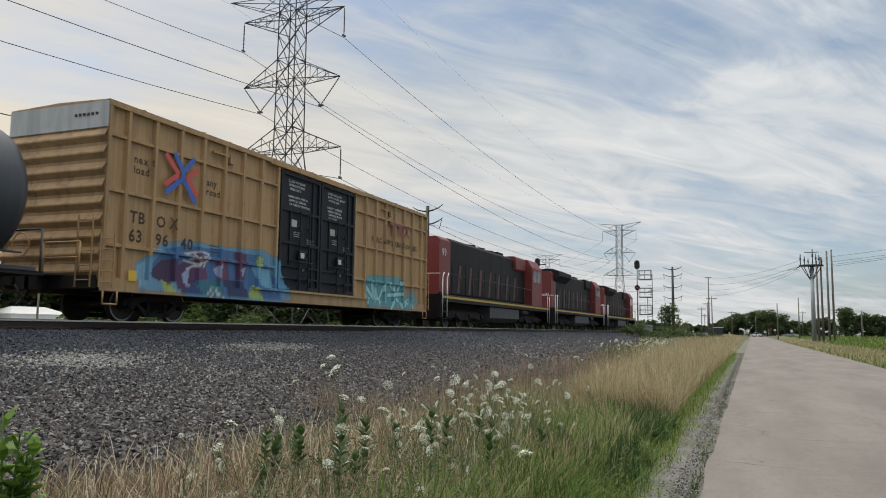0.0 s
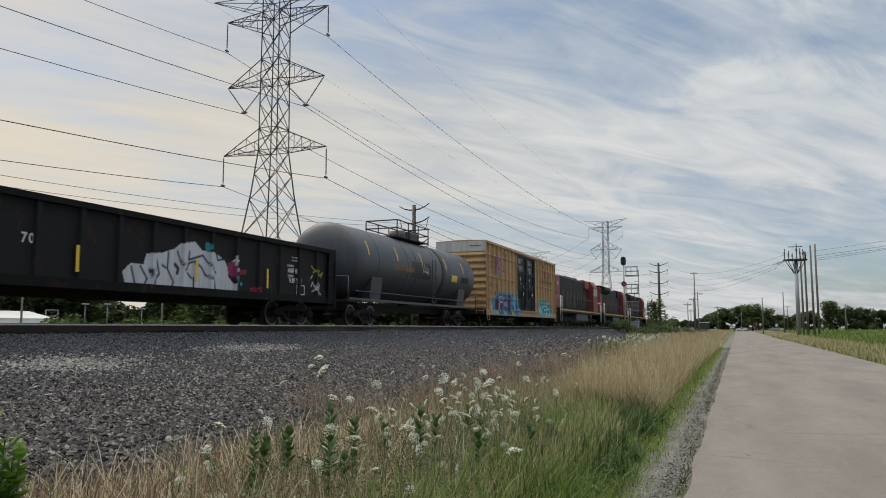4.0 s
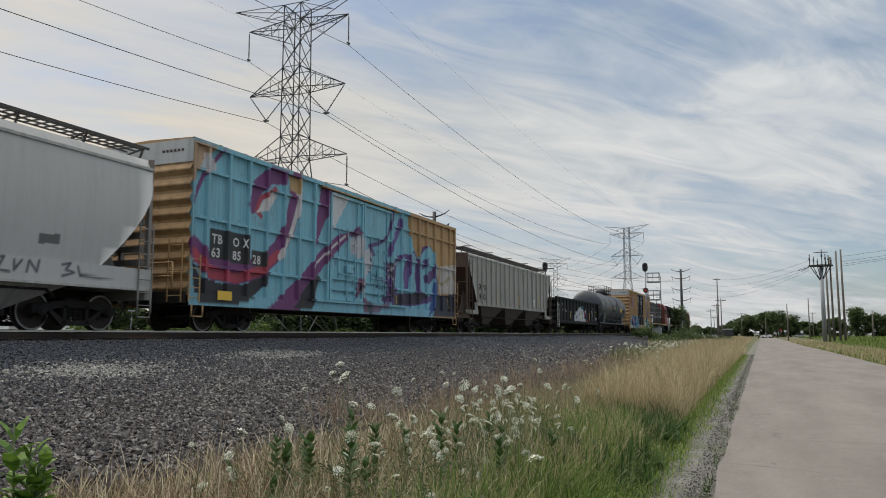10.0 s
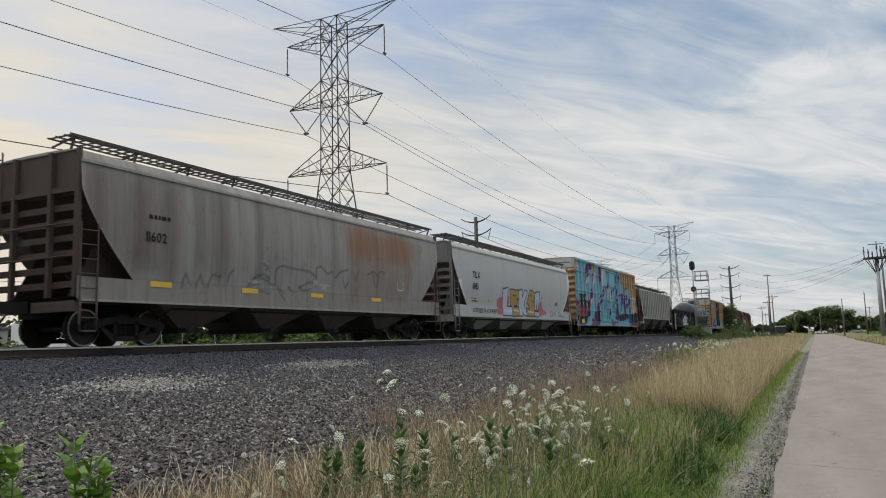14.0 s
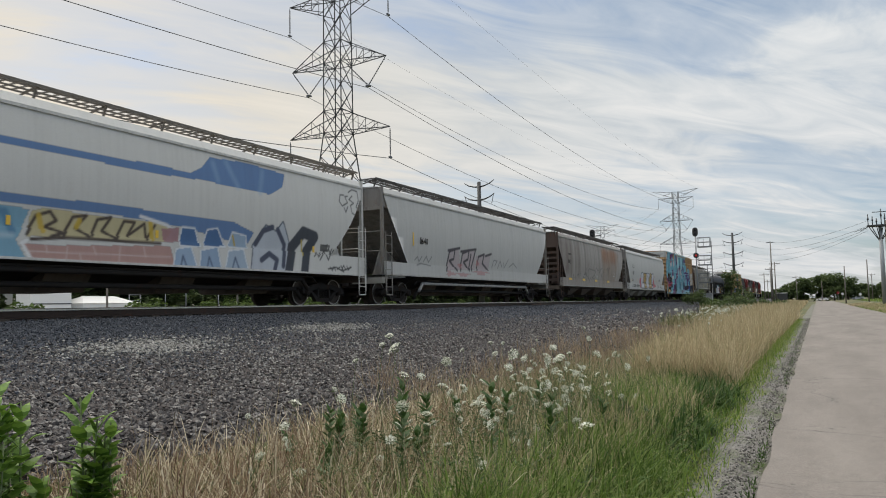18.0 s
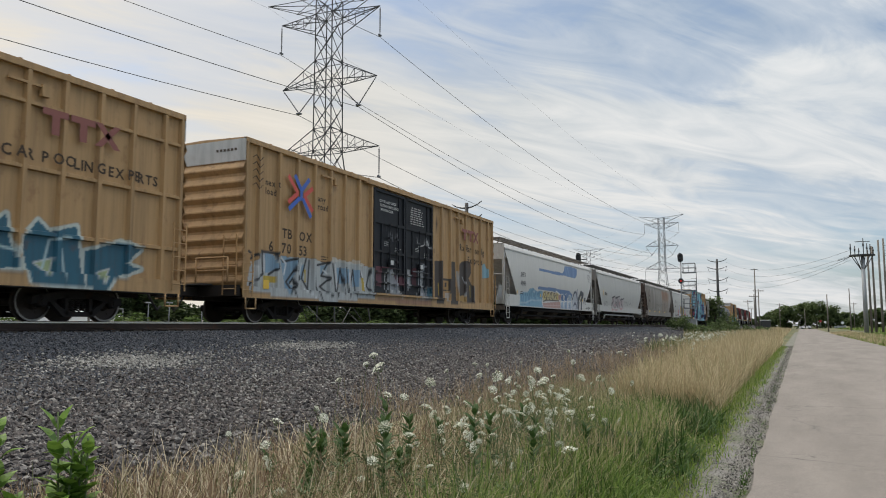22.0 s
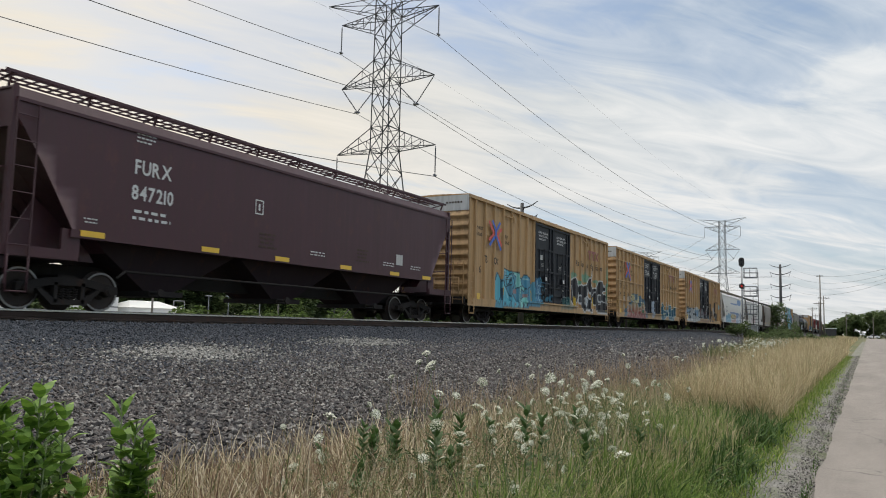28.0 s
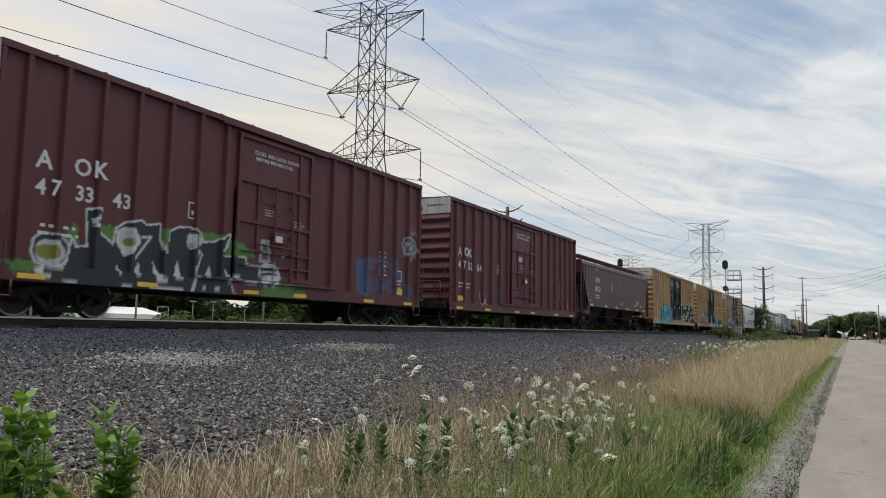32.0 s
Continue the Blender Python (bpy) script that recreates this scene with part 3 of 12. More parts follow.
def make_road():
    m, nt, bsdf = material("worn_asphalt")
    co = coords(nt)
    big = noise_node(nt, mapped(nt, co, (1.1, 0.22, 1)), 0.8, 5, 0.6)
    mid = noise_node(nt, co, 3.5, 6, 0.6)
    fine = noise_node(nt, co, 90, 3, 0.7)
    col = mix_node(nt, ramp_node(nt, big, [(0.35, 0.0), (0.65, 1.0)]), (0.172, 0.150, 0.132), (0.25, 0.222, 0.197))
    col = mix_node(nt, math_node(nt, "MULTIPLY", ramp_node(nt, mid, [(0.5, 0.0), (0.75, 1.0)]), 0.4), col, (0.125, 0.112, 0.10))
    col = mix_node(nt, math_node(nt, "MULTIPLY", ramp_node(nt, fine, [(0.4, 0.0), (0.66, 1.0)]), 0.55), col, (0.07, 0.062, 0.056))
    vor = nt.nodes.new("ShaderNodeTexVoronoi")
    vor.feature = "DISTANCE_TO_EDGE"
    vor.inputs["Scale"].default_value = 0.42
    warp = nt.nodes.new("ShaderNodeVectorMath")
    warp.operation = "ADD"
    nz = nt.nodes.new("ShaderNodeTexNoise")
    nz.inputs["Scale"].default_value = 1.4
    link(nt, co, nz.inputs["Vector"])
    link(nt, co, warp.inputs[0])
    link(nt, nz.outputs["Color"], warp.inputs[1])
    link(nt, warp.outputs[0], vor.inputs["Vector"])
    crack = ramp_node(nt, vor.outputs["Distance"], [(0.0, 1.0), (0.012, 0.0)])
    crack = math_node(nt, "MULTIPLY", crack, ramp_node(nt, noise_node(nt, co, 0.5, 3), [(0.45, 0.0), (0.6, 1.0)]))
    col = mix_node(nt, math_node(nt, "MULTIPLY", crack, 0.75), col, (0.05, 0.047, 0.045))
    pit = nt.nodes.new("ShaderNodeTexVoronoi")
    pit.inputs["Scale"].default_value = 2.6
    pit.inputs["Randomness"].default_value = 1.0
    stretched = mapped(nt, warp.outputs[0], (1.0, 2.4, 1.0))
    link(nt, stretched, pit.inputs["Vector"])
    pits = math_node(nt, "MULTIPLY", ramp_node(nt, pit.outputs["Distance"], [(0.06, 1.0), (0.14, 0.0)]), ramp_node(nt, noise_node(nt, co, 1.1, 4), [(0.47, 0.0), (0.58, 1.0)]))
    col = mix_node(nt, math_node(nt, "MULTIPLY", pits, 0.75), col, (0.055, 0.05, 0.046))
    speck = noise_node(nt, co, 26, 5, 0.75)
    col = mix_node(nt, math_node(nt, "MULTIPLY", ramp_node(nt, speck, [(0.5, 0.0), (0.72, 1.0)]), 0.35), col, (0.30, 0.28, 0.255))
    link(nt, col, bsdf.inputs["Base Color"])
    bsdf.inputs["Roughness"].default_value = 0.88
    bump(nt, bsdf, math_node(nt, "SUBTRACT", fine, math_node(nt, "MULTIPLY", crack, 2.0)), 0.5, 0.008)
    s = Shape()
    us = list(np.arange(-60, 0, 6)) + list(np.arange(0, 30, 0.4)) + list(np.arange(30, 345, 5))

    def lane(u, w):
        edge = 0.05 * noise.noise((u * 0.7, w, 1)) + 0.025 * noise.noise((u * 3.1, w, 4))
        x = 0.005 * max(u, 0) + (-0.5 + edge if w == 0 else (5.45 + edge if w == 5 else -0.5 + 5.95 * w / 5))
        return (x, u, 0.0 + 0.03 * math.sin(math.pi * w / 5))
    s.grid(us, [0, 1, 2, 3, 4, 5], lane)
    # broken edge of the slab
    for side in (0, 5):
        for a, b in zip(us, us[1:]):
            p, q = lane(a, side), lane(b, side)
            f = [p, q, (q[0], q[1], -0.12), (p[0], p[1], -0.12)]
            s.face(f if side == 5 else f[::-1])
    tagged(part("road", s, m), "worn pale grey asphalt lane with cracks", "road", kind="structure")
    # cross street at the lane's far end
    s = Shape()
    s.box(-90, 160, 345, 353, -0.3, 0.02)
    tagged(part("cross_street", s, m), "grey asphalt cross street at the lane's end", "road", kind="structure")
    s = Shape()
    s.grid(list(np.arange(-20, 0, 4)) + list(np.arange(0, 60, 0.7)) + list(np.arange(60, 200, 8)), [-1.2, -1.0, -0.8, -0.46],
           lambda u, w: (w + 0.005 * max(u, 0) + (0.14 * noise.noise((u * 0.5, 0, 3)) if w < -0.9 else 0), u, -0.045 + (0.012 if -1.1 < w < -0.5 else -0.05) + 0.012 * noise.noise((u * 2, w * 3, 0))))
    tagged(part("road_shoulder", s, M_SHOULDER), "narrow gritty gravel shoulder along the asphalt", "road shoulder", kind="structure")


# ---- the track ----
TRACK_X, RAIL_Z = -15.1, 1.60


def make_track():
    prof = [(-0.07, -0.18), (0.07, -0.18), (0.07, -0.165), (0.012, -0.14), (0.012, -0.045), (0.036, -0.035), (0.036, -0.008), (0.028, 0.0),
            (-0.028, 0.0), (-0.036, -0.008), (-0.036, -0.035), (-0.012, -0.045), (-0.012, -0.14), (-0.07, -0.165)]
    for x, up in ((0.75, 0), (-0.75, 0), (-4.3, 0.06), (-5.8, 0.06)):
        rail = thing("rail", "brown rusty steel rail with a polished head", "rail", "rails of the track", "structure", pose(TRACK_X + x, 0, RAIL_Z + up))
        s = Shape()
        for a, b in ((-300, -80), (-80, 0), (0, 40), (40, 120), (120, 430)):
            s.prism_y(prof, a, b)
        part("rail_web", s, M_RAIL_SIDE, rail)
        s = Shape().box(-0.03, 0.03, -300, 430, -0.001, 0.003).box(0.03, 0.038, -300, 430, -0.03, -0.001)
        part("rail_head", s, M_RAIL_TOP, rail, "polished running surface")
    base = Shape().box(-1.3, 1.3, -0.115, 0.115, -0.17, 0.0)
    me = base.mesh("tie", M_TIE)
    rng = random.Random(4)
    bed = thing("track_ties", "row of dark creosoted timber railway ties", "railway ties", kind="structure", at=pose(TRACK_X, 0, RAIL_Z - 0.185))
    y = 3.0
    while y < 110:
        part("tie", me, None, bed, at=pose(rng.uniform(-0.04, 0.04), y, rng.uniform(-0.012, 0.004), 0, 0, rng.uniform(-1.2, 1.2)))
        y += 0.52 + rng.uniform(-0.03, 0.03)
    s = Shape()
    y = 110
    while y < 400:
        s.box(-1.3, 1.3, y - 0.115, y + 0.115, -0.17, 0.0)
        y += 0.53
    y = 3.0
    while y > -290:
        y -= 0.53
        s.box(-1.3, 1.3, y - 0.115, y + 0.115, -0.17, 0.0)
    y = -290
    while y < 400:
        y += 0.54
        s.box(-6.35, -3.75, y - 0.115, y + 0.115, -0.11, 0.06)
    o = part("far_ties", s, M_TIE, bed)
    o["kind"] = "stuff"


# ---- transmission towers ----
def lattice_tower(mat, at, seed=0, wide=1.0):
    """A double-circuit lattice tower: tapered body, three cross-arms and a pair of raised peaks."""
    tower = thing("lattice_tower", "tall steel lattice transmission tower with three cross-arms", "transmission tower", "transmission towers", at=at)
    w = 0.055 * wide

    def half(z):
        return float(np.interp(z, [0, 19, 24.7, 46.5], [4.6, 2.0, 1.42, 1.3]))

    levels = [0, 7.0, 13.0, 18.0, 21.5, 24.7, 27.7, 31.0, 34.2, 37.2, 40.5, 43.7, 46.0]
    corner = lambda k, z: (half(z) * (1, 1, -1, -1)[k], half(z) * (1, -1, -1, 1)[k], z)
    for k in range(4):
        part("leg", swept([Vector(corner(k, a)) for a in (0, 19, 24.7, 46.0)], w * 1.7), mat, tower)
    for k in range(4):
        j = (k + 1) % 4
        for a, b in zip(levels, levels[1:]):
            part("brace", Shape().bar(corner(k, a), corner(j, b), w), mat, tower)
            part("brace", Shape().bar(corner(j, a), corner(k, b), w), mat, tower)
            if b in (24.7, 27.7, 34.2, 37.2, 43.7, 46.0):
                part("girt", Shape().bar(corner(k, b), corner(j, b), w), mat, tower)
    for z, reach, rise in ((24.7, 8.0, 2.9), (34.2, 7.6, 2.9), (43.7, 8.0, -2.4)):
        for sx in (1, -1):
            s = Shape()
            b = half(z)
            tip = (sx * reach, 0, z)
            for sy in (1, -1):
                root, up = (sx * b, sy * b, z), (sx * b, sy * b, z + rise)
                s.bar(root, tip, w * 1.2)
                s.bar(up, tip, w * 1.2)
                for f in (0.35, 0.68):
                    p = Vector(root).lerp(Vector(tip), f)
                    q = Vector(up).lerp(Vector(tip), f)
                    s.bar(p, q, w * 0.7)
                    p2 = Vector(root).lerp(Vector(tip), f - 0.3)
                    s.bar(p2, q, w * 0.7)
            for f in (0.3, 0.6):
                s.bar(Vector((sx * b, b, z)).lerp(Vector(tip), f), Vector((sx * b, -b, z)).lerp(Vector(tip), f), w * 0.7)
                s.bar(Vector((sx * b, b, z)).lerp(Vector(tip), f - 0.3), Vector((sx * b, -b, z)).lerp(Vector(tip), f), w * 0.7)
            part("cross_arm", s, mat, tower)
    for sx in (1, -1):
        s = Shape()
        tip = (sx * 10.5, 0, 47.0)
        for sy in (1, -1):
            b = half(44)
            s.bar((sx * b, sy * b, 46.0), tip, w)
            s.bar((sx * b, sy * b, 43.7), tip, w)
            s.bar((sx * b, sy * b, 46.0), (sx * 5.5, 0, 44.9), w * 0.8)
        part("earth_wire_peak", s, mat, tower)
    for z, x in ((24.5, 8.0), (43.5, 8.0)):
        for sx in (1, -1):
            s = Shape()
            for k in range(13):
                s.tube((sx * x, 0, z - 0.25 - 0.25 * k), (sx * x, 0, z - 0.45 - 0.25 * k), 0.11, 6, 0.06)
            s.tube((sx * x, 0, z), (sx * x, 0, z - 3.85), 0.05, 5)
            s.box(sx * x - 0.12, sx * x + 0.12, -0.3, 0.3, z - 3.95, z - 3.75)
            part("insulator_string", s, M_INSUL, tower, "long grey insulator string")
    for sx in (1, -1):
        s = Shape()
        low = Vector((sx * 4.8, 0, 30.6))
        for top in ((sx * 7.5, 0, 34.1), (sx * 1.4, 0, 34.1)):
            s.tube(top, low, 0.05, 5)
            for k in range(11):
                a = Vector(top).lerp(low, 0.08 + 0.08 * k)
                b = Vector(top).lerp(low, 0.13 + 0.08 * k)
                s.tube(a, b, 0.11, 6, 0.06)
        s.box(low.x - 0.3, low.x + 0.3, -0.25, 0.25, 30.45, 30.65)
        part("insulator_v", s, M_INSUL, tower, "pair of insulator strings in a V")
    return tower


PHASES = ((8.0, 20.7), (-8.0, 20.7), (4.8, 30.5), (-4.8, 30.5), (8.0, 39.6), (-8.0, 39.6), (10.5, 47.0), (-10.5, 47.0))


def swept(pts, r, n=4):
    """One unbroken thin tube along a line of points."""
    s = Shape()
    for i, p in enumerate(pts):
        d = (pts[min(i + 1, len(pts) - 1)] - pts[max(i - 1, 0)]).normalized()
        a = d.cross(Vector((0, 0, 1)) if abs(d.z) < 0.99 else Vector((0, 1, 0))).normalized()
        b = a.cross(d)
        s.v += [tuple(p + (a * math.cos(w) + b * math.sin(w)) * r) for w in [2 * math.pi * k / n for k in range(n)]]
    for i in range(len(pts) - 1):
        for k in range(n):
            s.f.append((i * n + k, i * n + (k + 1) % n, (i + 1) * n + (k + 1) % n, (i + 1) * n + k))
            s.s.append(True)
    return s


def wire(a, b, sag, r, label="dark conductor wire hung between towers", group="conductor wires", n=22):
    a, b = Vector(a), Vector(b)
    pts = []
    for k in range(n + 1):
        f = k / n
        p = a.lerp(b, f)
        p.z -= sag * 4 * f * (1 - f)
        pts.append(p)
    ob = part("wire", swept(pts, r), M_WIRE)
    return tagged(ob, label, "wire", group)


SIZES = ((1, 1, 1), (0.82, 0.82, 0.935), (1, 1, 1), (0.85, 0.85, 0.95))


def make_towers():
    spots = [((-56.2, 83.6), 0), ((-45.6, 298.4), -3), ((-62.0, -150.0), 0), ((-104.0, 417.0), 14)]
    for k, ((x, y), turn) in enumerate(spots):
        lattice_tower(M_DARK_STEEL if k == 0 else M_PALE_STEEL, pose(x, y, 0.2, 0, 0, turn) @ Matrix.Diagonal((*SIZES[k], 1)), k, 1.0 if k == 0 else 1.25)
    for a, b, sag in ((2, 0, 6.5), (0, 1, 5.0), (1, 3, 3.0)):
        (p, _), (q, _) = spots[a], spots[b]
        for dx, z in PHASES:
            top = z > 45
            wire((p[0] + dx * SIZES[a][0], p[1], z * SIZES[a][2]), (q[0] + dx * SIZES[b][0], q[1], z * SIZES[b][2]), sag * (0.7 if top else 1), 0.012 if top else 0.04, n=26)


def davit_pole(at, height=26.0, arms=(25.3, 22.6, 18.3, 14.2), reach=3.7):
    """A steel monopole with pairs of upswept arms."""
    pole = thing("davit_pole", "grey steel monopole with upswept paired davit arms", "power pole", "monopoles of the second line", at=at)
    part("shaft", Shape().tube((0, 0, -0.3), (0, 0, height), 0.62, 12, 0.36), M_DARK_STEEL, pole)
    for z in arms:
        for sx in (1, -1):
            s = Shape()
            pts = [(sx * 0.3, 0, z - 0.35), (sx * 1.4, 0, z - 0.2), (sx * 2.6, 0, z + 0.15), (sx * reach, 0, z + 0.75)]
            for k, (p, q) in enumerate(zip(pts, pts[1:])):
                s.tube(p, q, 0.17 - 0.03 * k, 7, 0.14 - 0.03 * k)
            arm = part("arm", s, M_DARK_STEEL, pole)
            if z < height - 1.5:
                part("insulator", Shape().tube((sx * reach * 0.95, 0, z + 0.65), (sx * reach * 0.8, 0, z - 1.3), 0.07, 6), M_INSUL, arm)
    return pole


def make_davits():
    a, b = (-59.1, 137.9), (-25.6, 297.0)
    davit_pole(pose(*a, 0.2, 0, 0, -12))
    davit_pole(pose(*b, 0.2, 0, 0, -12))
    c = (-96, -30)
    davit_pole(pose(*c, 0.2, 0, 0, -12))
    for p, q in ((c, a), (a, b)):
        for z in (23.2, 18.9, 14.8):
            for sx in (3.4, -3.4):
                wire((p[0] + sx, p[1], z - 1.2), (q[0] + sx, q[1], z - 1.2), 4.0, 0.03, "thin conductor wire between the monopoles")


def wood_pole(at, height, cross=True, arms=1, group="timber poles in the distance", r=0.16, label="tall weathered timber utility pole"):
    pole = thing("utility_pole", label, "utility pole", group, at=at)
    part("shaft", Shape().tube((0, 0, -0.3), (0, 0, height), r, 9, r * 0.65), M_POLE_WOOD, pole)
    if cross:
        for k in range(arms):
            z = height - 0.5 - 1.1 * k
            s = Shape().box(-1.25, 1.25, -0.06, 0.06, z - 0.07, z + 0.07)
            s.bar((-0.7, 0.05, z - 0.05), (0, 0.05, z - 0.7), 0.025).bar((0.7, 0.05, z - 0.05), (0, 0.05, z - 0.7), 0.025)
            arm = part("crossarm", s, M_POLE_WOOD, pole)
            for x in (-1.1, -0.5, 0.5, 1.1):
                part("insulator", Shape().tube((x, 0, z + 0.06), (x, 0, z + 0.26), 0.05, 6, 0.035), M_INSUL, arm)
    return pole


def make_platform_pole():
    base = float(ground_z(9.6)) - 0.1
    pole = thing("switch_platform_pole", "pale pole carrying a round switch platform with struts", "utility pole", at=pose(9.6, 129.6, base))
    top = 12.0 - base
    part("shaft", Shape().tube((0.05, 0, -0.3), (0.05, 0, top), 0.36, 12, 0.24), M_SILVER, pole, "pale painted shaft")
    s = Shape()
    ring = [(math.cos(k * math.pi / 8) * 1.75, math.sin(k * math.pi / 8) * 1.1) for k in range(16)]
    s.prism_z(ring, top - 0.05, top + 0.18)
    part("platform", s, M_DARK_STEEL, pole)
    for k in range(6):
        a = k * math.pi / 3 + 0.2
        part("strut", Shape().tube((0.1 * math.cos(a), 0.1 * math.sin(a), top - 2.3), (1.5 * math.cos(a), 0.9 * math.sin(a), top), 0.06, 6), M_DARK_STEEL, pole)
    for k, (x, h) in enumerate(((-1.5, 1.9), (-0.95, 1.5), (-0.4, 1.2), (0.2, 2.6), (0.7, 1.9), (1.1, 1.7), (1.5, 1.3))):
        part("switch_post", Shape().tube((x, 0.2 * (-1) ** k, top + 0.1), (x, 0.2 * (-1) ** k, top + h), 0.07, 7), M_DARK_STEEL, pole)
        part("bushing", Shape().tube((x, 0.2 * (-1) ** k, top + h * 0.55), (x, 0.2 * (-1) ** k, top + h * 0.8), 0.14, 8, 0.08), M_INSUL, pole)
    part("cross_bar", Shape().box(-0.9, 1.1, -0.06, 0.06, top + 2.1, top + 2.2), M_DARK_STEEL, pole)
    for x in (-3.4, -2.6):
        part("line_arm", Shape().bar((x, 0, top - 0.35 + 0.1 * x), (-1.4, 0, top), 0.05), M_DARK_STEEL, pole)
    for x, y, h in ((11.0, 130.5, 13.3), (11.7, 128.5, 14.0), (12.5, 130.0, 14.3), (10.6, 133.0, 13.0)):
        wood_pole(pose(x, y, float(ground_z(x)) - 0.1), h, False, 0, "timber poles beside the platform", 0.19)
    for k, (z0, z1) in enumerate(((13.4, 13.0), (12.6, 11.8), (12.2, 10.6), (11.9, 9.6))):
        wire((-22.5, 297, 25 - 2.6 * k), (8.0, 129.6, z0 - 0.5), 3.0, 0.02, "thin line wire from the platform pole")
        wire((12.5, 129.8, z0), (60, 60, z0 + 3.5 + k * 0.6), 1.0, 0.02, "thin line wire from the platform pole")


def make_distant_poles():
    wood_pole(pose(60, 60, 0), 19.0, True, 3, "", 0.22)
    for x, y, h, arms in ((-8.6, 199.8, 15.4, 0), (-7.9, 199, 10.4, 1), (-9.4, 210, 9.5, 1), (11.7, 199.7, 10.1, 0), (7.0, 199.9, 8.8, 0), (-20.1, 199, 8.3, 0),
                          (24.8, 198.4, 7.0, 0), (33, 190, 8.0, 0), (-12.5, 240, 9, 1), (-5, 300, 9.5, 1), (20, 320, 10, 1), (3.5, 330, 8, 0), (-16, 330, 9, 1), (44, 260, 9, 0)):
        wood_pole(pose(x, y, 0, 0, 0, random.uniform(-15, 15)), h, arms > 0, arms)
    # slim twin-topped mast
    mast = thing("slim_mast", "slim grey steel mast with a short crossbar", "mast", at=pose(-13.0, 300, 0))
    part("shaft", Shape().tube((0, 0, 0), (0, 0, 22.5), 0.3, 8, 0.12), M_GALV, mast)
    part("crossbar", Shape().box(-1.2, 1.2, -0.1, 0.1, 21.9, 22.2), M_GALV, mast)


# ---- railway signals ----
def signal_head(parent, x, y, z, lit, tall):
    """A black backboard with a hooded lens, facing the camera's side."""
    s = Shape()
    pts = [(x + 0.3 * math.cos(a), z + 0.3 * math.sin(a) + (0.42 if math.sin(a) > 0 and tall else 0)) for a in [k * math.pi / 10 for k in range(20)]]
    s.prism_y(pts, y - 0.04, y + 0.02)
    head = part("signal_head", s, M_BLACK, parent, "black signal head with a round-ended backboard")
    for k in ((0, 1) if tall else (0,)):
        zz = z + 0.42 * k
        h = Shape()
        for j in range(9):
            a0, a1 = math.pi * (j / 9), math.pi * ((j + 1) / 9)
            h.face([(x + 0.13 * math.cos(a0), y - 0.04, zz + 0.13 * math.sin(a0)), (x + 0.13 * math.cos(a1), y - 0.04, zz + 0.13 * math.sin(a1)),
                    (x + 0.13 * math.cos(a1), y - 0.3, zz + 0.12 * math.sin(a1)), (x + 0.13 * math.cos(a0), y - 0.3, zz + 0.12 * math.sin(a0))])
        part("hood", h, M_BLACK, head)
        part("lens", Shape().lathe_y([(y - 0.06, 0.11), (y - 0.042, 0.11)], x, zz, 14), M_RED_LAMP if lit and k == 0 else M_DARK_LENS, head)
    part("lamp_case", Shape().box(x - 0.16, x + 0.16, y + 0.02, y + 0.3, z - 0.18, z + (0.6 if tall else 0.18)), M_BLACK, head)


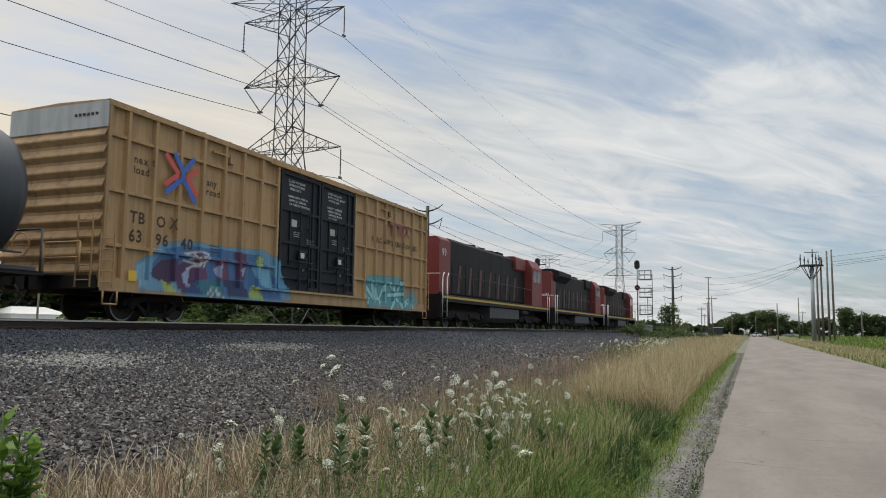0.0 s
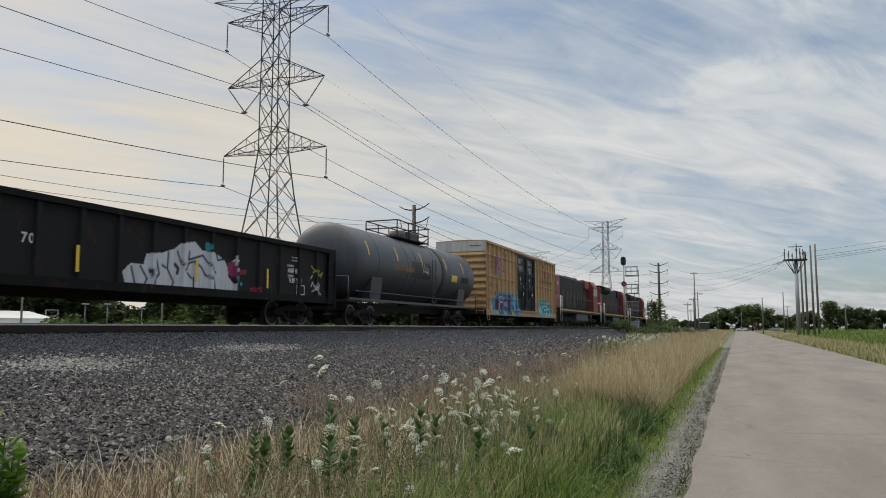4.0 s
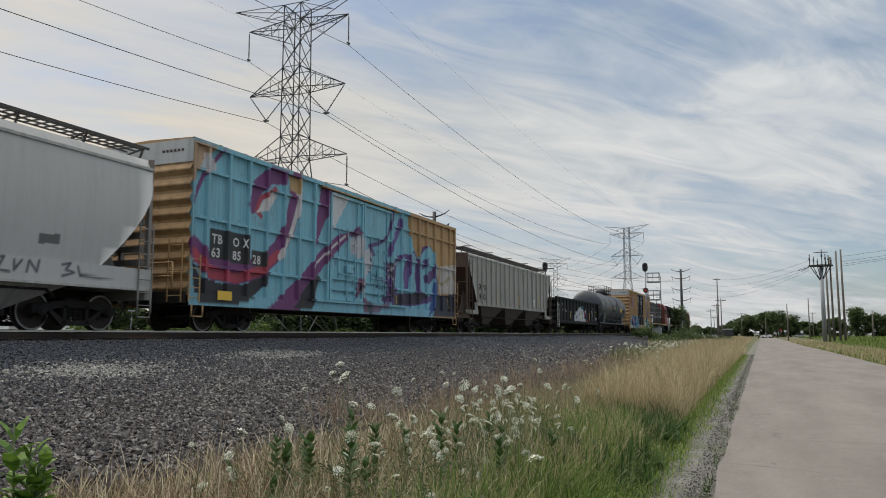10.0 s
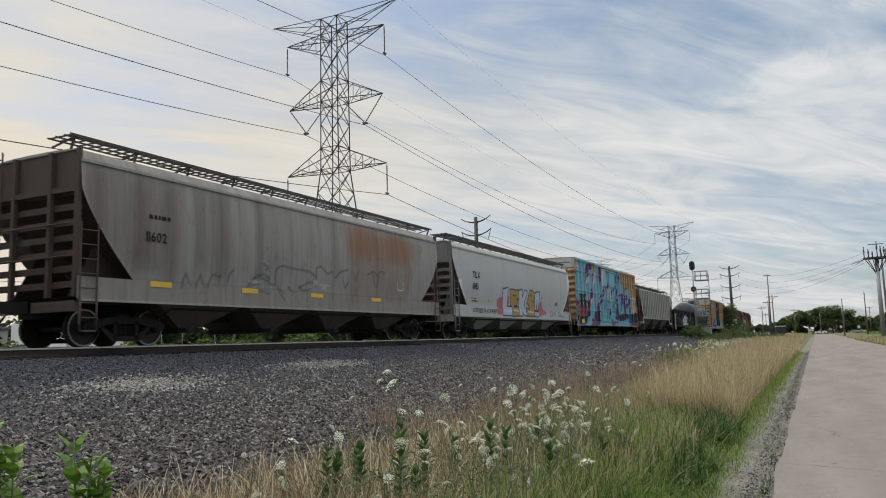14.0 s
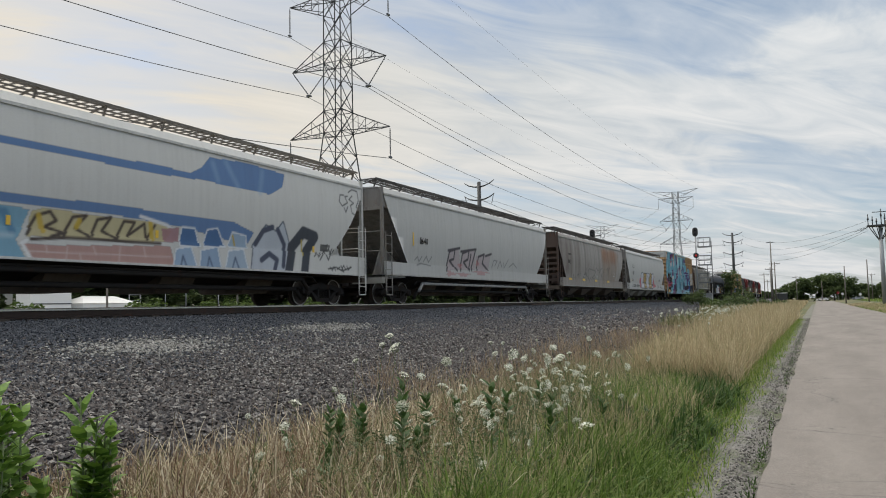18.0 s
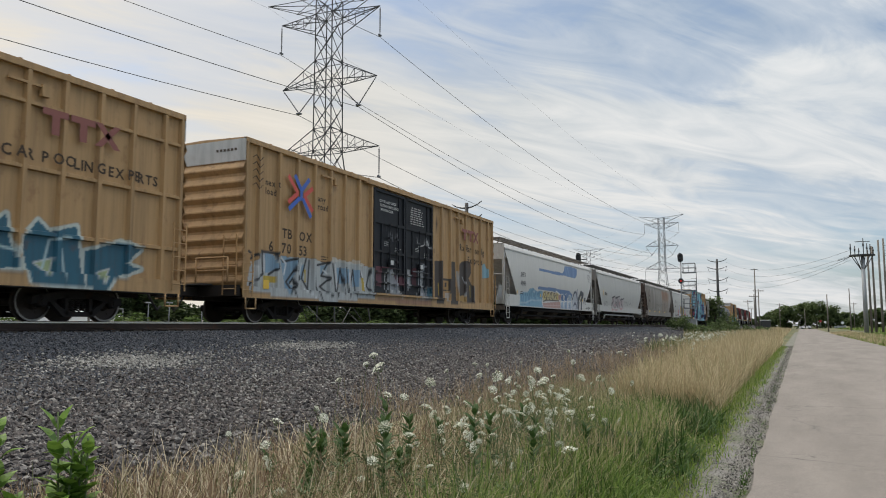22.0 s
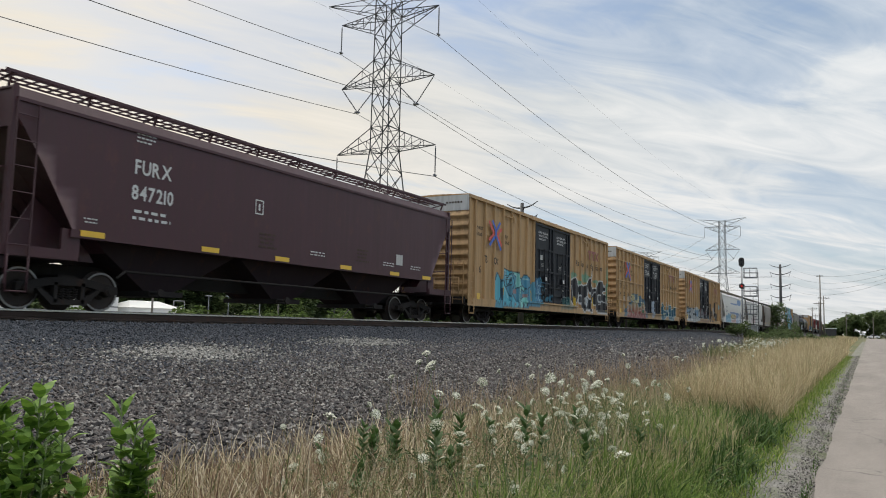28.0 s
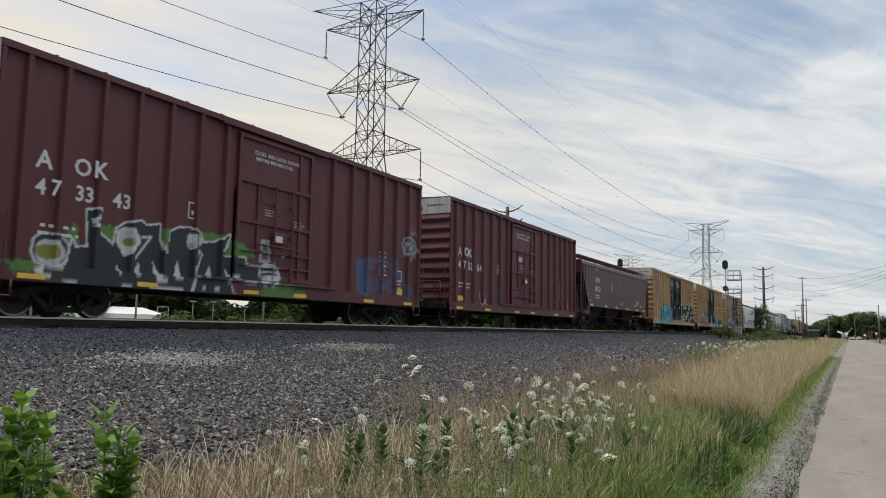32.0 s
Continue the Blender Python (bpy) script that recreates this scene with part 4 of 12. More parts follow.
def make_signal():
    z0 = float(ground_z(-11.36)) - 0.05
    mast = thing("railway_signal", "silver railway signal mast with two black heads, the lower showing red", "railway signal", "railway signals", at=pose(-11.36, 87.2, z0))
    d = -z0
    part("mast", Shape().tube((0, 0, 0), (0, 0, 9.2 + d), 0.075, 10), M_SILVER, mast)
    part("foundation", Shape().box(-0.35, 0.35, -0.35, 0.35, -0.3, 0.25), M_PALE_STEEL, mast)
    part("base_casting", Shape().tube((0, 0, 0.25), (0, 0, 0.8), 0.17, 10, 0.1), M_SILVER, mast)
    signal_head(mast, 0, -0.12, 8.85 + d, False, True)
    signal_head(mast, 0, -0.12, 6.45 + d, True, False)
    # ladder mast with caged platforms beside it
    for x in (0.62, 1.15):
        part("ladder_rail", Shape().tube((x + 0.45, 0.3, 0), (x + 0.45, 0.3, 8.0 + d if x > 1 else 5.4 + d), 0.035, 6), M_DARK_STEEL, mast)
    for k in range(16):
        z = 0.5 + 0.35 * k
        if z < 8 + d:
            part("rung", Shape().tube((1.07, 0.3, z), (1.6, 0.3, z), 0.018, 5), M_DARK_STEEL, mast)
    for z in (7.35 + d, 5.35 + d, 3.4 + d):
        cage = part("platform_grating", Shape().box(0.2, 1.5, -0.3, 0.6, z - 0.03, z + 0.02), M_GALV, mast, "galvanised maintenance platform")
        for zz in (z + 0.06, z + 0.55, z + 1.05):
            part("cage_rail", Shape().path([(0.2, -0.3, zz), (1.5, -0.3, zz), (1.5, 0.6, zz), (0.2, 0.6, zz), (0.2, -0.3, zz)], 0.03, 5), M_GALV, cage)
        for p in ((0.2, -0.3), (0.85, -0.3), (1.5, -0.3), (1.5, 0.6), (0.2, 0.6)):
            part("cage_post", Shape().tube((*p, z), (*p, z + 1.05), 0.03, 5), M_GALV, cage)
    # bracket signal beyond the track
    z0 = float(ground_z(-22.6))
    b = thing("bracket_signal", "dark bracket signal mast with heads on an outrigger", "railway signal", "railway signals", at=pose(-22.9, 83.0, z0))
    h = 9.0 - z0
    part("mast", Shape().tube((0, 0, -0.3), (0, 0, h), 0.12, 10), M_DARK_STEEL, b)
    part("bracket", Shape().path([(-1.9, 0, h - 0.25), (2.0, 0, h - 0.05)], 0.06, 6).path([(0, 0, h - 1.0), (1.1, 0, h - 0.1)], 0.04, 6), M_DARK_STEEL, b)
    part("head_post", Shape().tube((1.05, 0, h - 2.6), (1.05, 0, h + 0.4), 0.06, 8), M_DARK_STEEL, b)
    signal_head(b, 1.05, -0.1, h - 0.05, False, True)
    signal_head(b, 1.05, -0.1, h - 2.15, False, False)
    c = Shape()
    for zz in (h - 2.7, h - 2.1, h - 1.6):
        c.path([(0.1, -0.3, zz), (1.5, -0.3, zz), (1.5, 0.5, zz), (0.1, 0.5, zz), (0.1, -0.3, zz)], 0.03, 5)
    for p in ((0.1, -0.3), (1.5, -0.3), (1.5, 0.5), (0.1, 0.5)):
        c.tube((*p, h - 2.7), (*p, h - 1.6), 0.03, 5)
    part("platform_cage", c, M_GALV, b)
    cab = thing("signal_cabinet", "small silver trackside relay cabinet", "cabinet", at=pose(-10.1, 85.6, float(ground_z(-10.1)) - 0.05))
    part("case", Shape().box(-0.45, 0.45, -0.35, 0.35, 0.15, 1.35), M_SILVER, cab)
    part("plinth", Shape().box(-0.5, 0.5, -0.4, 0.4, -0.1, 0.15), M_PALE_STEEL, cab)
    part("roof", Shape().prism_y([(-0.52, 1.35), (0.52, 1.35), (0.52, 1.4), (0, 1.48), (-0.52, 1.4)], -0.42, 0.42), M_SILVER, cab)


# ---- trees and shrubs ----
def leaf_cloud(centres, per, size, seed, flat=1.0):
    """Small leaves scattered over many clumps; centres: x, y, z, radius."""
    rng = np.random.default_rng(seed)
    C = np.repeat(np.asarray(centres, float), per, 0)
    n = len(C)
    d = rng.normal(0, 1, (n, 3))
    d /= np.linalg.norm(d, axis=1)[:, None]
    r = C[:, 3] * rng.uniform(0.35, 1.05, n) ** 0.6
    p = C[:, :3] + d * r[:, None] * np.array([1, 1, flat])
    return np.column_stack([p, rng.random(n) * 6.28, rng.normal(0, 0.9, n), size * rng.uniform(0.6, 1.5, (n, 1)) * np.ones((n, 3))])


LEAF = Shape()
LEAF.v = [(-0.5, 0, 0), (0, -0.33, 0.08), (0.55, 0, 0.0), (0, 0.33, 0.08)]
LEAF.f, LEAF.s = [(0, 1, 2, 3)], [False]


def tree(at, height, spread, seed, leaf=M_LEAF, label="broad leafy deciduous tree with dark green foliage", per=150, size=0.75, category="tree", name="tree", group="trees along the horizon"):
    rng = random.Random(seed)
    t = thing(name, label, category, group, at=at)
    s = Shape()
    trunk_top = height * 0.45
    s.tube((0, 0, -0.2), (0.1, 0.1, trunk_top), 0.035 * height, 8, 0.02 * height)
    clumps = []
    for k in range(9):
        a, f = rng.uniform(0, 6.28), rng.uniform(0.35, 1.0)
        tip = (math.cos(a) * spread * 0.6 * f, math.sin(a) * spread * 0.6 * f, height * rng.uniform(0.45, 0.88))
        root = (0.05, 0.05, trunk_top * rng.uniform(0.5, 1.0))
        mid = Vector(root).lerp(Vector(tip), 0.5) + Vector((0, 0, 0.05 * height))
        s.tube(root, mid, 0.014 * height, 6, 0.009 * height).tube(mid, tip, 0.009 * height, 6, 0.004 * height)
        clumps.append((*tip, rng.uniform(0.16, 0.26) * height))
    for k in range(24):
        a, f = rng.uniform(0, 6.28), math.sqrt(rng.random())
        z = rng.uniform(0.08, 0.95)
        w = math.sin(math.pi * min(1, z ** 0.8)) * 0.8 + 0.3
        clumps.append((math.cos(a) * spread * f * w, math.sin(a) * spread * f * w, height * z, rng.uniform(0.10, 0.2) * height))
    part("trunk", s, M_BARK, t)
    ob = scatter_mesh("crown", LEAF, leaf_cloud(clumps, per, size, seed), leaf)
    ob.parent = t
    return t


def shrub(at, height, spread, seed, leaf=M_LEAF_LIGHT, label="rounded green shrub", group="", per=110, size=0.16):
    rng = random.Random(seed)
    t = thing("shrub", label, "shrub", group, at=at)
    s = Shape()
    clumps = []
    for k in range(7):
        a, f = rng.uniform(0, 6.28), math.sqrt(rng.random())
        tip = (math.cos(a) * spread * f, math.sin(a) * spread * f, height * rng.uniform(0.4, 0.85))
        s.tube((0.1 * math.cos(a), 0.1 * math.sin(a), -0.1), tip, 0.03, 5, 0.01)
        clumps.append((*tip, height * rng.uniform(0.22, 0.4)))
    for k in range(8):
        a, f = rng.uniform(0, 6.28), math.sqrt(rng.random())
        clumps.append((math.cos(a) * spread * f, math.sin(a) * spread * f, height * rng.uniform(0.1, 0.6), height * rng.uniform(0.2, 0.35)))
    part("branchwork", s, M_BARK, t)
    ob = scatter_mesh("foliage", LEAF, leaf_cloud(clumps, per, size, seed), leaf)
    ob.parent = t
    return t


def make_woods():
    rng = random.Random(21)
    # the row of trees at the lane's far end
    for k, (x, y, h, w) in enumerate(((-8.5, 372, 8.5, 4.5), (-3.5, 366, 10.0, 5.0), (3.0, 372, 11.0, 5.5), (8.5, 366, 11.2, 5.5), (14.0, 374, 10.2, 5.0), (19, 380, 7, 4.5),
                                      (25, 366, 7.2, 5), (32, 372, 8.2, 5), (39.5, 366, 12.6, 4.6), (46, 370, 10.4, 4.8), (53, 366, 9.2, 5.2), (60, 372, 8.6, 5.5), (68, 366, 9, 5.5),
                                      (77, 372, 10, 6), (88, 366, 10, 6), (-14, 380, 5.5, 4.5), (-21, 390, 5.0, 4.5), (-28, 400, 5.5, 5), (-10.6, 330, 5.2, 3.4))):
        tree(pose(x, y, 0, 0, 0, rng.uniform(0, 360)), h, w, 100 + k)
    tree(pose(-12.7, 139.5, 0.9), 5.4, 2.0, 61, label="small dark green roundish tree by the signal", per=70, size=0.3, group="")
    # shrubs by the signal
    for x, y, h, w in ((-10.4, 79, 1.5, 1.4), (-9.3, 82, 1.0, 1.2), (-7.0, 72, 1.15, 1.0), (-8.4, 76, 0.9, 1.1), (-7.6, 90, 1.1, 1.5), (-8.5, 100, 1.4, 2), (-6.5, 110, 1.3, 2), (-10, 118, 1.8, 2.4), (-5, 130, 1.4, 2.2), (-13, 160, 2.4, 3)):
        shrub(pose(x, y, float(ground_z(x)) - 0.05), h, w, int(h * 100) + int(y), M_LEAF if h > 1.05 else M_LEAF_LIGHT, "dark green trackside shrub", "trackside shrubs")
    for k in range(34):
        y = 245 + 13.0 * k
        tree(pose(-72 + 0.02 * y + rng.uniform(-8, 8), y, 0, 0, 0, rng.uniform(0, 360)), rng.uniform(5.0, 8.0), rng.uniform(6, 9), 900 + k, label="dark tree far along the railway", group="trees beyond the track", per=60, size=1.6)
    # greenery beyond the track, seen under the train
    for k in range(58):
        y = -10 + 4.3 * k
        x = -105 + 12 * rng.random() + 0.14 * y
        tree(pose(x, y, 0.1, 0, 0, rng.uniform(0, 360)), rng.uniform(5.5, 9.0), rng.uniform(3.5, 5.5), 300 + k, leaf=M_LEAF_DARK, label="dense dark green tree beyond the railway", group="trees beyond the track", per=110, size=0.8)
    for k in range(70):
        y = -22 + 4.6 * k
        shrub(pose(-112 + 0.14 * y + rng.uniform(-2, 2), y, 0.1), rng.uniform(4.6, 6.4), 5.2, 500 + k, M_LEAF_DARK, "tall dark green hedge bush beyond the railway", "hedge beyond the track", 60, 0.75)
    for k, (x, y, h) in enumerate(((-52, 47, 2.4), (-50, 51, 2.0), (-47, 62, 2.2), (-60, 40, 2.2), (-44, 75, 2.0), (-58, 66, 2.6), (-40, 84, 1.9), (-66, 31, 2.2))):
        shrub(pose(x, y, 0.2), h, 2.6, 700 + k, M_LEAF_LIGHT, "rounded light green bush on the far lawn", "bushes on the far lawn", 90, 0.3)


def make_yard():
    """What shows beneath the train: a low white building, a shed, a fence and parked trailers."""
    b = thing("low_building", "long low white metal building with a flat roof", "building", at=pose(-101, 50, 0.1, 0, 0, -8))
    part("wall", Shape().box(-6, 6, -12, 14, 0, 4.6), M_WHITE_WALL, b)
    part("roof", Shape().box(-6.3, 6.3, -12.3, 14.3, 4.6, 4.9), M_SILVER, b)
    for k in range(5):
        w = part("window", Shape().box(6.0, 6.05, -9 + 4.6 * k, -6.8 + 4.6 * k, 1.4, 2.8), M_DARK_GLASS, b)
        part("frame", Shape().box(6.0, 6.08, -9.1 + 4.6 * k, -9.0 + 4.6 * k, 1.3, 2.9), M_SILVER, w)
    t = thing("white_trailer", "tall white box trailer parked in the yard", "trailer", at=pose(-80, 58.0, 0.1))
    part("box", Shape().rounded(-1.25, 1.25, -2.6, 2.6, 1.1, 4.75, 0.06), M_WHITE_WALL, t)
    part("rub_rail", Shape().box(1.25, 1.29, -2.6, 2.6, 2.5, 2.62), M_DARK_STEEL, t)
    part("chassis", Shape().box(-0.5, 0.5, -2.5, 2.5, 0.8, 1.1), M_BLACK, t)
    for y in (-1.6, 1.6):
        part("wheel", Shape().lathe_x([(-1.1, 0.3), (-1.1, 0.5), (1.1, 0.5), (1.1, 0.3)], y, 0.5, 16), M_BLACK, t)
    for x, y0, y1, eave, ridge in ((-80, 61.3, 69.5, 2.6, 3.5), (-84, 18, 28, 2.3, 3.1), (-82, 42, 50, 2.4, 3.2)):
        m, h = (y0 + y1) / 2, (y1 - y0) / 2
        t = thing("white_shed", "low white shed with a shallow hipped roof", "shed", "white sheds in the yard", at=pose(x, m, 0.1))
        part("wall", Shape().box(-2.2, 2.2, -h + 0.2, h - 0.2, 0, eave), M_WHITE_WALL, t)
        r = Shape()
        a, b, c, d, e, f = (-2.4, -h, eave), (2.4, -h, eave), (2.4, h, eave), (-2.4, h, eave), (0, -h + 1.8, ridge), (0, h - 1.8, ridge)
        for q in ([b, c, f, e], [d, a, e, f], [a, b, e], [c, d, f], [a, d, c, b]):
            r.face(q)
        part("roof", r, M_WHITE_WALL, t)
        part("door", Shape().box(2.2, 2.25, -0.6, 0.6, 0, 2.0), M_SILVER, t)
    g = thing("goal_frame", "small pale pipe frame standing in the yard", "frame", at=pose(-80, 71.0, 0.1))
    part("hoop", Shape().path([(0, -0.9, 0), (0, -0.9, 3.7), (0, 0.9, 3.7), (0, 0.9, 0)], 0.08, 6), M_GALV, g)
    part("crossbar", Shape().path([(0, -0.9, 2.9), (0, 0.9, 2.9)], 0.06, 6), M_GALV, g)
    for y, h in ((76.2, 4.6), (80.0, 4.7), (86.5, 4.2)):
        l = thing("yard_lamp", "pale lamp post with a flat head in the yard", "lamp post", "lamp posts in the yard", at=pose(-80, y, 0.1))
        part("post", Shape().tube((0, 0, 0), (0, 0, h), 0.09, 8, 0.06), M_GALV, l)
        part("head", Shape().box(-0.15, 0.15, -0.5, 0.5, h - 0.05, h + 0.12), M_SILVER, l)
    shrub(pose(-79, 92, 0.1), 4.9, 3.6, 777, M_LEAF_LIGHT, "rounded olive green bush in the yard", "", 200, 0.3)
    shrub(pose(-78, 106, 0.1), 4.6, 3.2, 778, M_LEAF_LIGHT, "low olive green bush in the yard", "", 160, 0.3)
    parked_car(pose(3.6, 349, 0.1, 0, 0, 88), M_WHITE_WALL, "white saloon car on the cross street")
    parked_car(pose(16.5, 349, 0.2, 0, 0, 90), M_SILVER, "silver saloon car on the cross street")
    parked_car(pose(-8.0, 203, 0.1, 0, 0, 10), M_BLACK, "dark pickup truck parked by the track", "", True)
    tr = thing("box_trailer", "pale box trailer standing beside the track", "trailer", at=pose(-6.6, 200, 0.0, 0, 0, 4))
    part("box", Shape().rounded(-1.1, 1.1, -2.2, 2.2, 1.2, 2.7, 0.1), M_DARK_STEEL, tr)
    part("roof", Shape().box(-1.15, 1.15, -2.3, 2.3, 2.7, 2.85), M_WHITE_WALL, tr)
    for sx in (-1.0, 0.8):
        part("wheel", Shape().lathe_x([(sx, 0.3), (sx, 0.42), (sx + 0.2, 0.42), (sx + 0.2, 0.3)], 0, 0.42, 14), M_BLACK, tr)
    part("axle", Shape().tube((-0.9, 0, 0.42), (0.9, 0, 0.42), 0.06, 6), M_BLACK, tr)
    part("chassis", Shape().box(-0.8, 0.8, -2.3, 3.2, 0.8, 1.2), M_BLACK, tr)
    for k, (x, y, h) in enumerate(((8.1, 300, 3.4), (9.6, 302, 3.0), (13, 260, 2.6))):
        sg = thing("road_sign", "small road sign on a post at the crossing", "road sign", "road signs", at=pose(x, y, 0.0))
        part("post", Shape().tube((0, 0, -0.2), (0, 0, h), 0.05, 6), M_GALV, sg)
        part("plate", Shape().lathe_y([(-0.06, 0.45), (-0.04, 0.45)], 0, h - 0.35, 8), M_RED_SIGN if k == 0 else M_WHITE_WALL, sg)
    f = thing("yard_fence", "grey post and rail fence along the yard", "fence", at=pose(-62, 0, 0.2))
    me = Shape().box(-0.05, 0.05, -0.05, 0.05, 0, 1.5).mesh("post", M_GALV)
    for k in range(44):
        part("post", me, None, f, at=pose(0.05 * k, -12 + 2.6 * k, 0))
    for z in (0.7, 1.4):
        part("rail", Shape().bar((0, -12, z), (2.2, 100, z), 0.03), M_GALV, f)
    pave = Shape()
    pave.box(-82, -64, -60, 140, 0.0, 0.24)
    tagged(part("yard_pavement", pave, plain("pale_concrete", (0.42, 0.41, 0.38), 0.9)), "pale concrete yard beyond the track", "pavement", kind="structure")
    for k, (x, y, h) in enumerate(((-70, 46, 6.5), (-66, 55, 6), (-72, 30, 6.5), (-60, 68, 6), (-74, 18, 7))):
        wood_pole(pose(x, y, 0.2, 0, 0, 80), h, k % 2 == 0, 1, "poles in the yard", 0.13)


# ---- vehicles far off ----
def parked_car(at, mat, label, group="cars on the cross street", truck=False):
    c = thing("car", label, "car", group, at=at)
    prof = [(-2.2, 0.3), (2.2, 0.3), (2.25, 0.75), (1.9, 0.95), (1.1, 1.02), (0.5, 1.48), (-1.2, 1.5), (-1.9, 1.05), (-2.25, 0.95)]
    if truck:
        prof = [(-2.7, 0.5), (2.7, 0.5), (2.7, 1.0), (1.7, 1.15), (1.0, 1.9), (-0.6, 1.9), (-0.8, 1.15), (-2.7, 1.15)]
    part("body", Shape().prism_x(prof, -0.88, 0.88), mat, c)
    for sx in (-0.885, 0.875):
        part("side_window", Shape().prism_x([(0.9, 1.05), (0.4, 1.42), (-1.1, 1.43), (-1.6, 1.05)] if not truck else [(0.9, 1.2), (0.7, 1.8), (-0.4, 1.8), (-0.5, 1.2)], sx, sx + 0.01), M_DARK_GLASS, c)
    for y in (-1.4, 1.4):
        for sx in (-0.9, 0.72):
            w = part("wheel", Shape().lathe_x([(sx, 0.3), (sx, 0.33), (sx + 0.18, 0.33), (sx + 0.18, 0.3)], y, 0.33, 16), M_BLACK, c)
            part("hub", Shape().lathe_x([(sx - 0.01, 0.16), (sx + 0.19, 0.16)], y, 0.33, 10), M_SILVER, w)
    return c

# ================= roadside plants =================
M_STRAW = islands("dry_grass", [(0.30, 0.235, 0.135), (0.50, 0.405, 0.245), (0.62, 0.525, 0.345), (0.42, 0.335, 0.20), (0.28, 0.265, 0.135)], 0.75, 0.35)
M_PALE_STRAW = islands("pale_dry_grass", [(0.24, 0.185, 0.12), (0.60, 0.52, 0.37), (0.70, 0.62, 0.47), (0.46, 0.38, 0.245), (0.13, 0.098, 0.065)], 0.7, 0.3)
M_RUSSET = islands("russet_dead_grass", [(0.090, 0.050, 0.034), (0.235, 0.155, 0.100), (0.360, 0.265, 0.170), (0.070, 0.044, 0.030), (0.290, 0.205, 0.120), (0.175, 0.098, 0.064), (0.430, 0.345, 0.235)], 0.8, 0.3)
M_PINK = islands("reddish_grass", [(0.190, 0.130, 0.088), (0.300, 0.220, 0.150), (0.380, 0.290, 0.205), (0.270, 0.220, 0.130)], 0.8, 0.35)
M_GREEN = islands("green_grass", [(0.050, 0.090, 0.016), (0.095, 0.160, 0.030), (0.145, 0.225, 0.045), (0.200, 0.285, 0.065), (0.280, 0.320, 0.120)], 0.65, 0.4)
M_GREEN_DARK = islands("dark_broad_weeds", [(0.026, 0.060, 0.012), (0.053, 0.105, 0.022), (0.090, 0.150, 0.034)], 0.6, 0.3)
M_FRINGE = islands("fringe_grass", [(0.085, 0.150, 0.022), (0.150, 0.235, 0.035), (0.215, 0.300, 0.055), (0.300, 0.320, 0.110)], 0.65, 0.4)
M_OLIVE = islands("olive_weeds", [(0.050, 0.075, 0.022), (0.115, 0.140, 0.046), (0.200, 0.205, 0.085), (0.330, 0.290, 0.160), (0.440, 0.380, 0.240)], 0.7, 0.35)
M_FEATHER = islands("feathery_leaves", [(0.035, 0.070, 0.020), (0.070, 0.120, 0.036), (0.110, 0.165, 0.055), (0.155, 0.205, 0.080)], 0.65, 0.35)
M_STEM = plain("weed_stem", (0.075, 0.11, 0.035), 0.7)
M_UMBEL = islands("white_florets", [(0.45, 0.48, 0.36), (0.66, 0.67, 0.57), (0.80, 0.80, 0.72), (0.56, 0.59, 0.46)], 0.8, 0.3)
M_MILKWEED = islands("milkweed_leaves", [(0.045, 0.100, 0.015), (0.085, 0.165, 0.025), (0.130, 0.235, 0.038), (0.190, 0.310, 0.055)], 0.5, 0.3)
M_WEED_DARK = islands("dark_weed_leaves", [(0.025, 0.06, 0.014), (0.045, 0.09, 0.022), (0.06, 0.11, 0.03)], 0.6, 0.3)


def blades(name, label, mat, x, y, height, width, lean, seed, category="grass", droop=0.0):
    """Bent grass blades of five joints; x, y, height: arrays of roots and lengths; droop bows the tips over."""
    rng = np.random.default_rng(seed)
    n = len(x)
    a = rng.random(n) * 6.283
    b = rng.normal(0, lean, n)
    d = droop * rng.random(n) ** 2
    face = a + 1.571 + rng.normal(0, 0.7, n)
    z0 = ground_z(x) - 0.03
    dx, dy = np.cos(a), np.sin(a)
    wx, wy = np.cos(face) * width, np.sin(face) * width
    V = np.empty((n, 9, 3))
    px, py, pz = x.copy(), y.copy(), z0.copy()
    ang = np.arctan(b) * 0.62
    steps = ((0.0, 1.0), (0.34, 0.9), (0.3, 0.7), (0.22, 0.5))
    for k, (f, w) in enumerate(steps):
        px, py, pz = px + dx * np.sin(ang) * height * f, py + dy * np.sin(ang) * height * f, pz + np.cos(ang) * height * f
        V[:, 2 * k] = np.stack([px - wx * w, py - wy * w, pz], 1)
        V[:, 2 * k + 1] = np.stack([px + wx * w, py + wy * w, pz], 1)
        ang = ang + np.sign(b) * (0.22 * np.abs(b) + d * (0.25 + 0.35 * k))
    V[:, 8] = np.stack([px + dx * np.sin(ang) * height * 0.2, py + dy * np.sin(ang) * height * 0.2, pz + np.cos(ang) * height * 0.2], 1)
    V[:, :, 2] = np.maximum(V[:, :, 2], z0[:, None] - 0.02)
    ob = fast_mesh(name, V.reshape(-1, 3), [[(0, 1, 3, 2), (2, 3, 5, 4), (4, 5, 7, 6), (6, 7, 8)]], n, 9, mat, [True] * 4)
    return tagged(ob, label, category, kind="stuff")


def strip(rng, n, x0, x1, y0, y1, power=1.0):
    return x0 + (x1 - x0) * rng.random(n), y0 + (y1 - y0) * rng.random(n) ** power


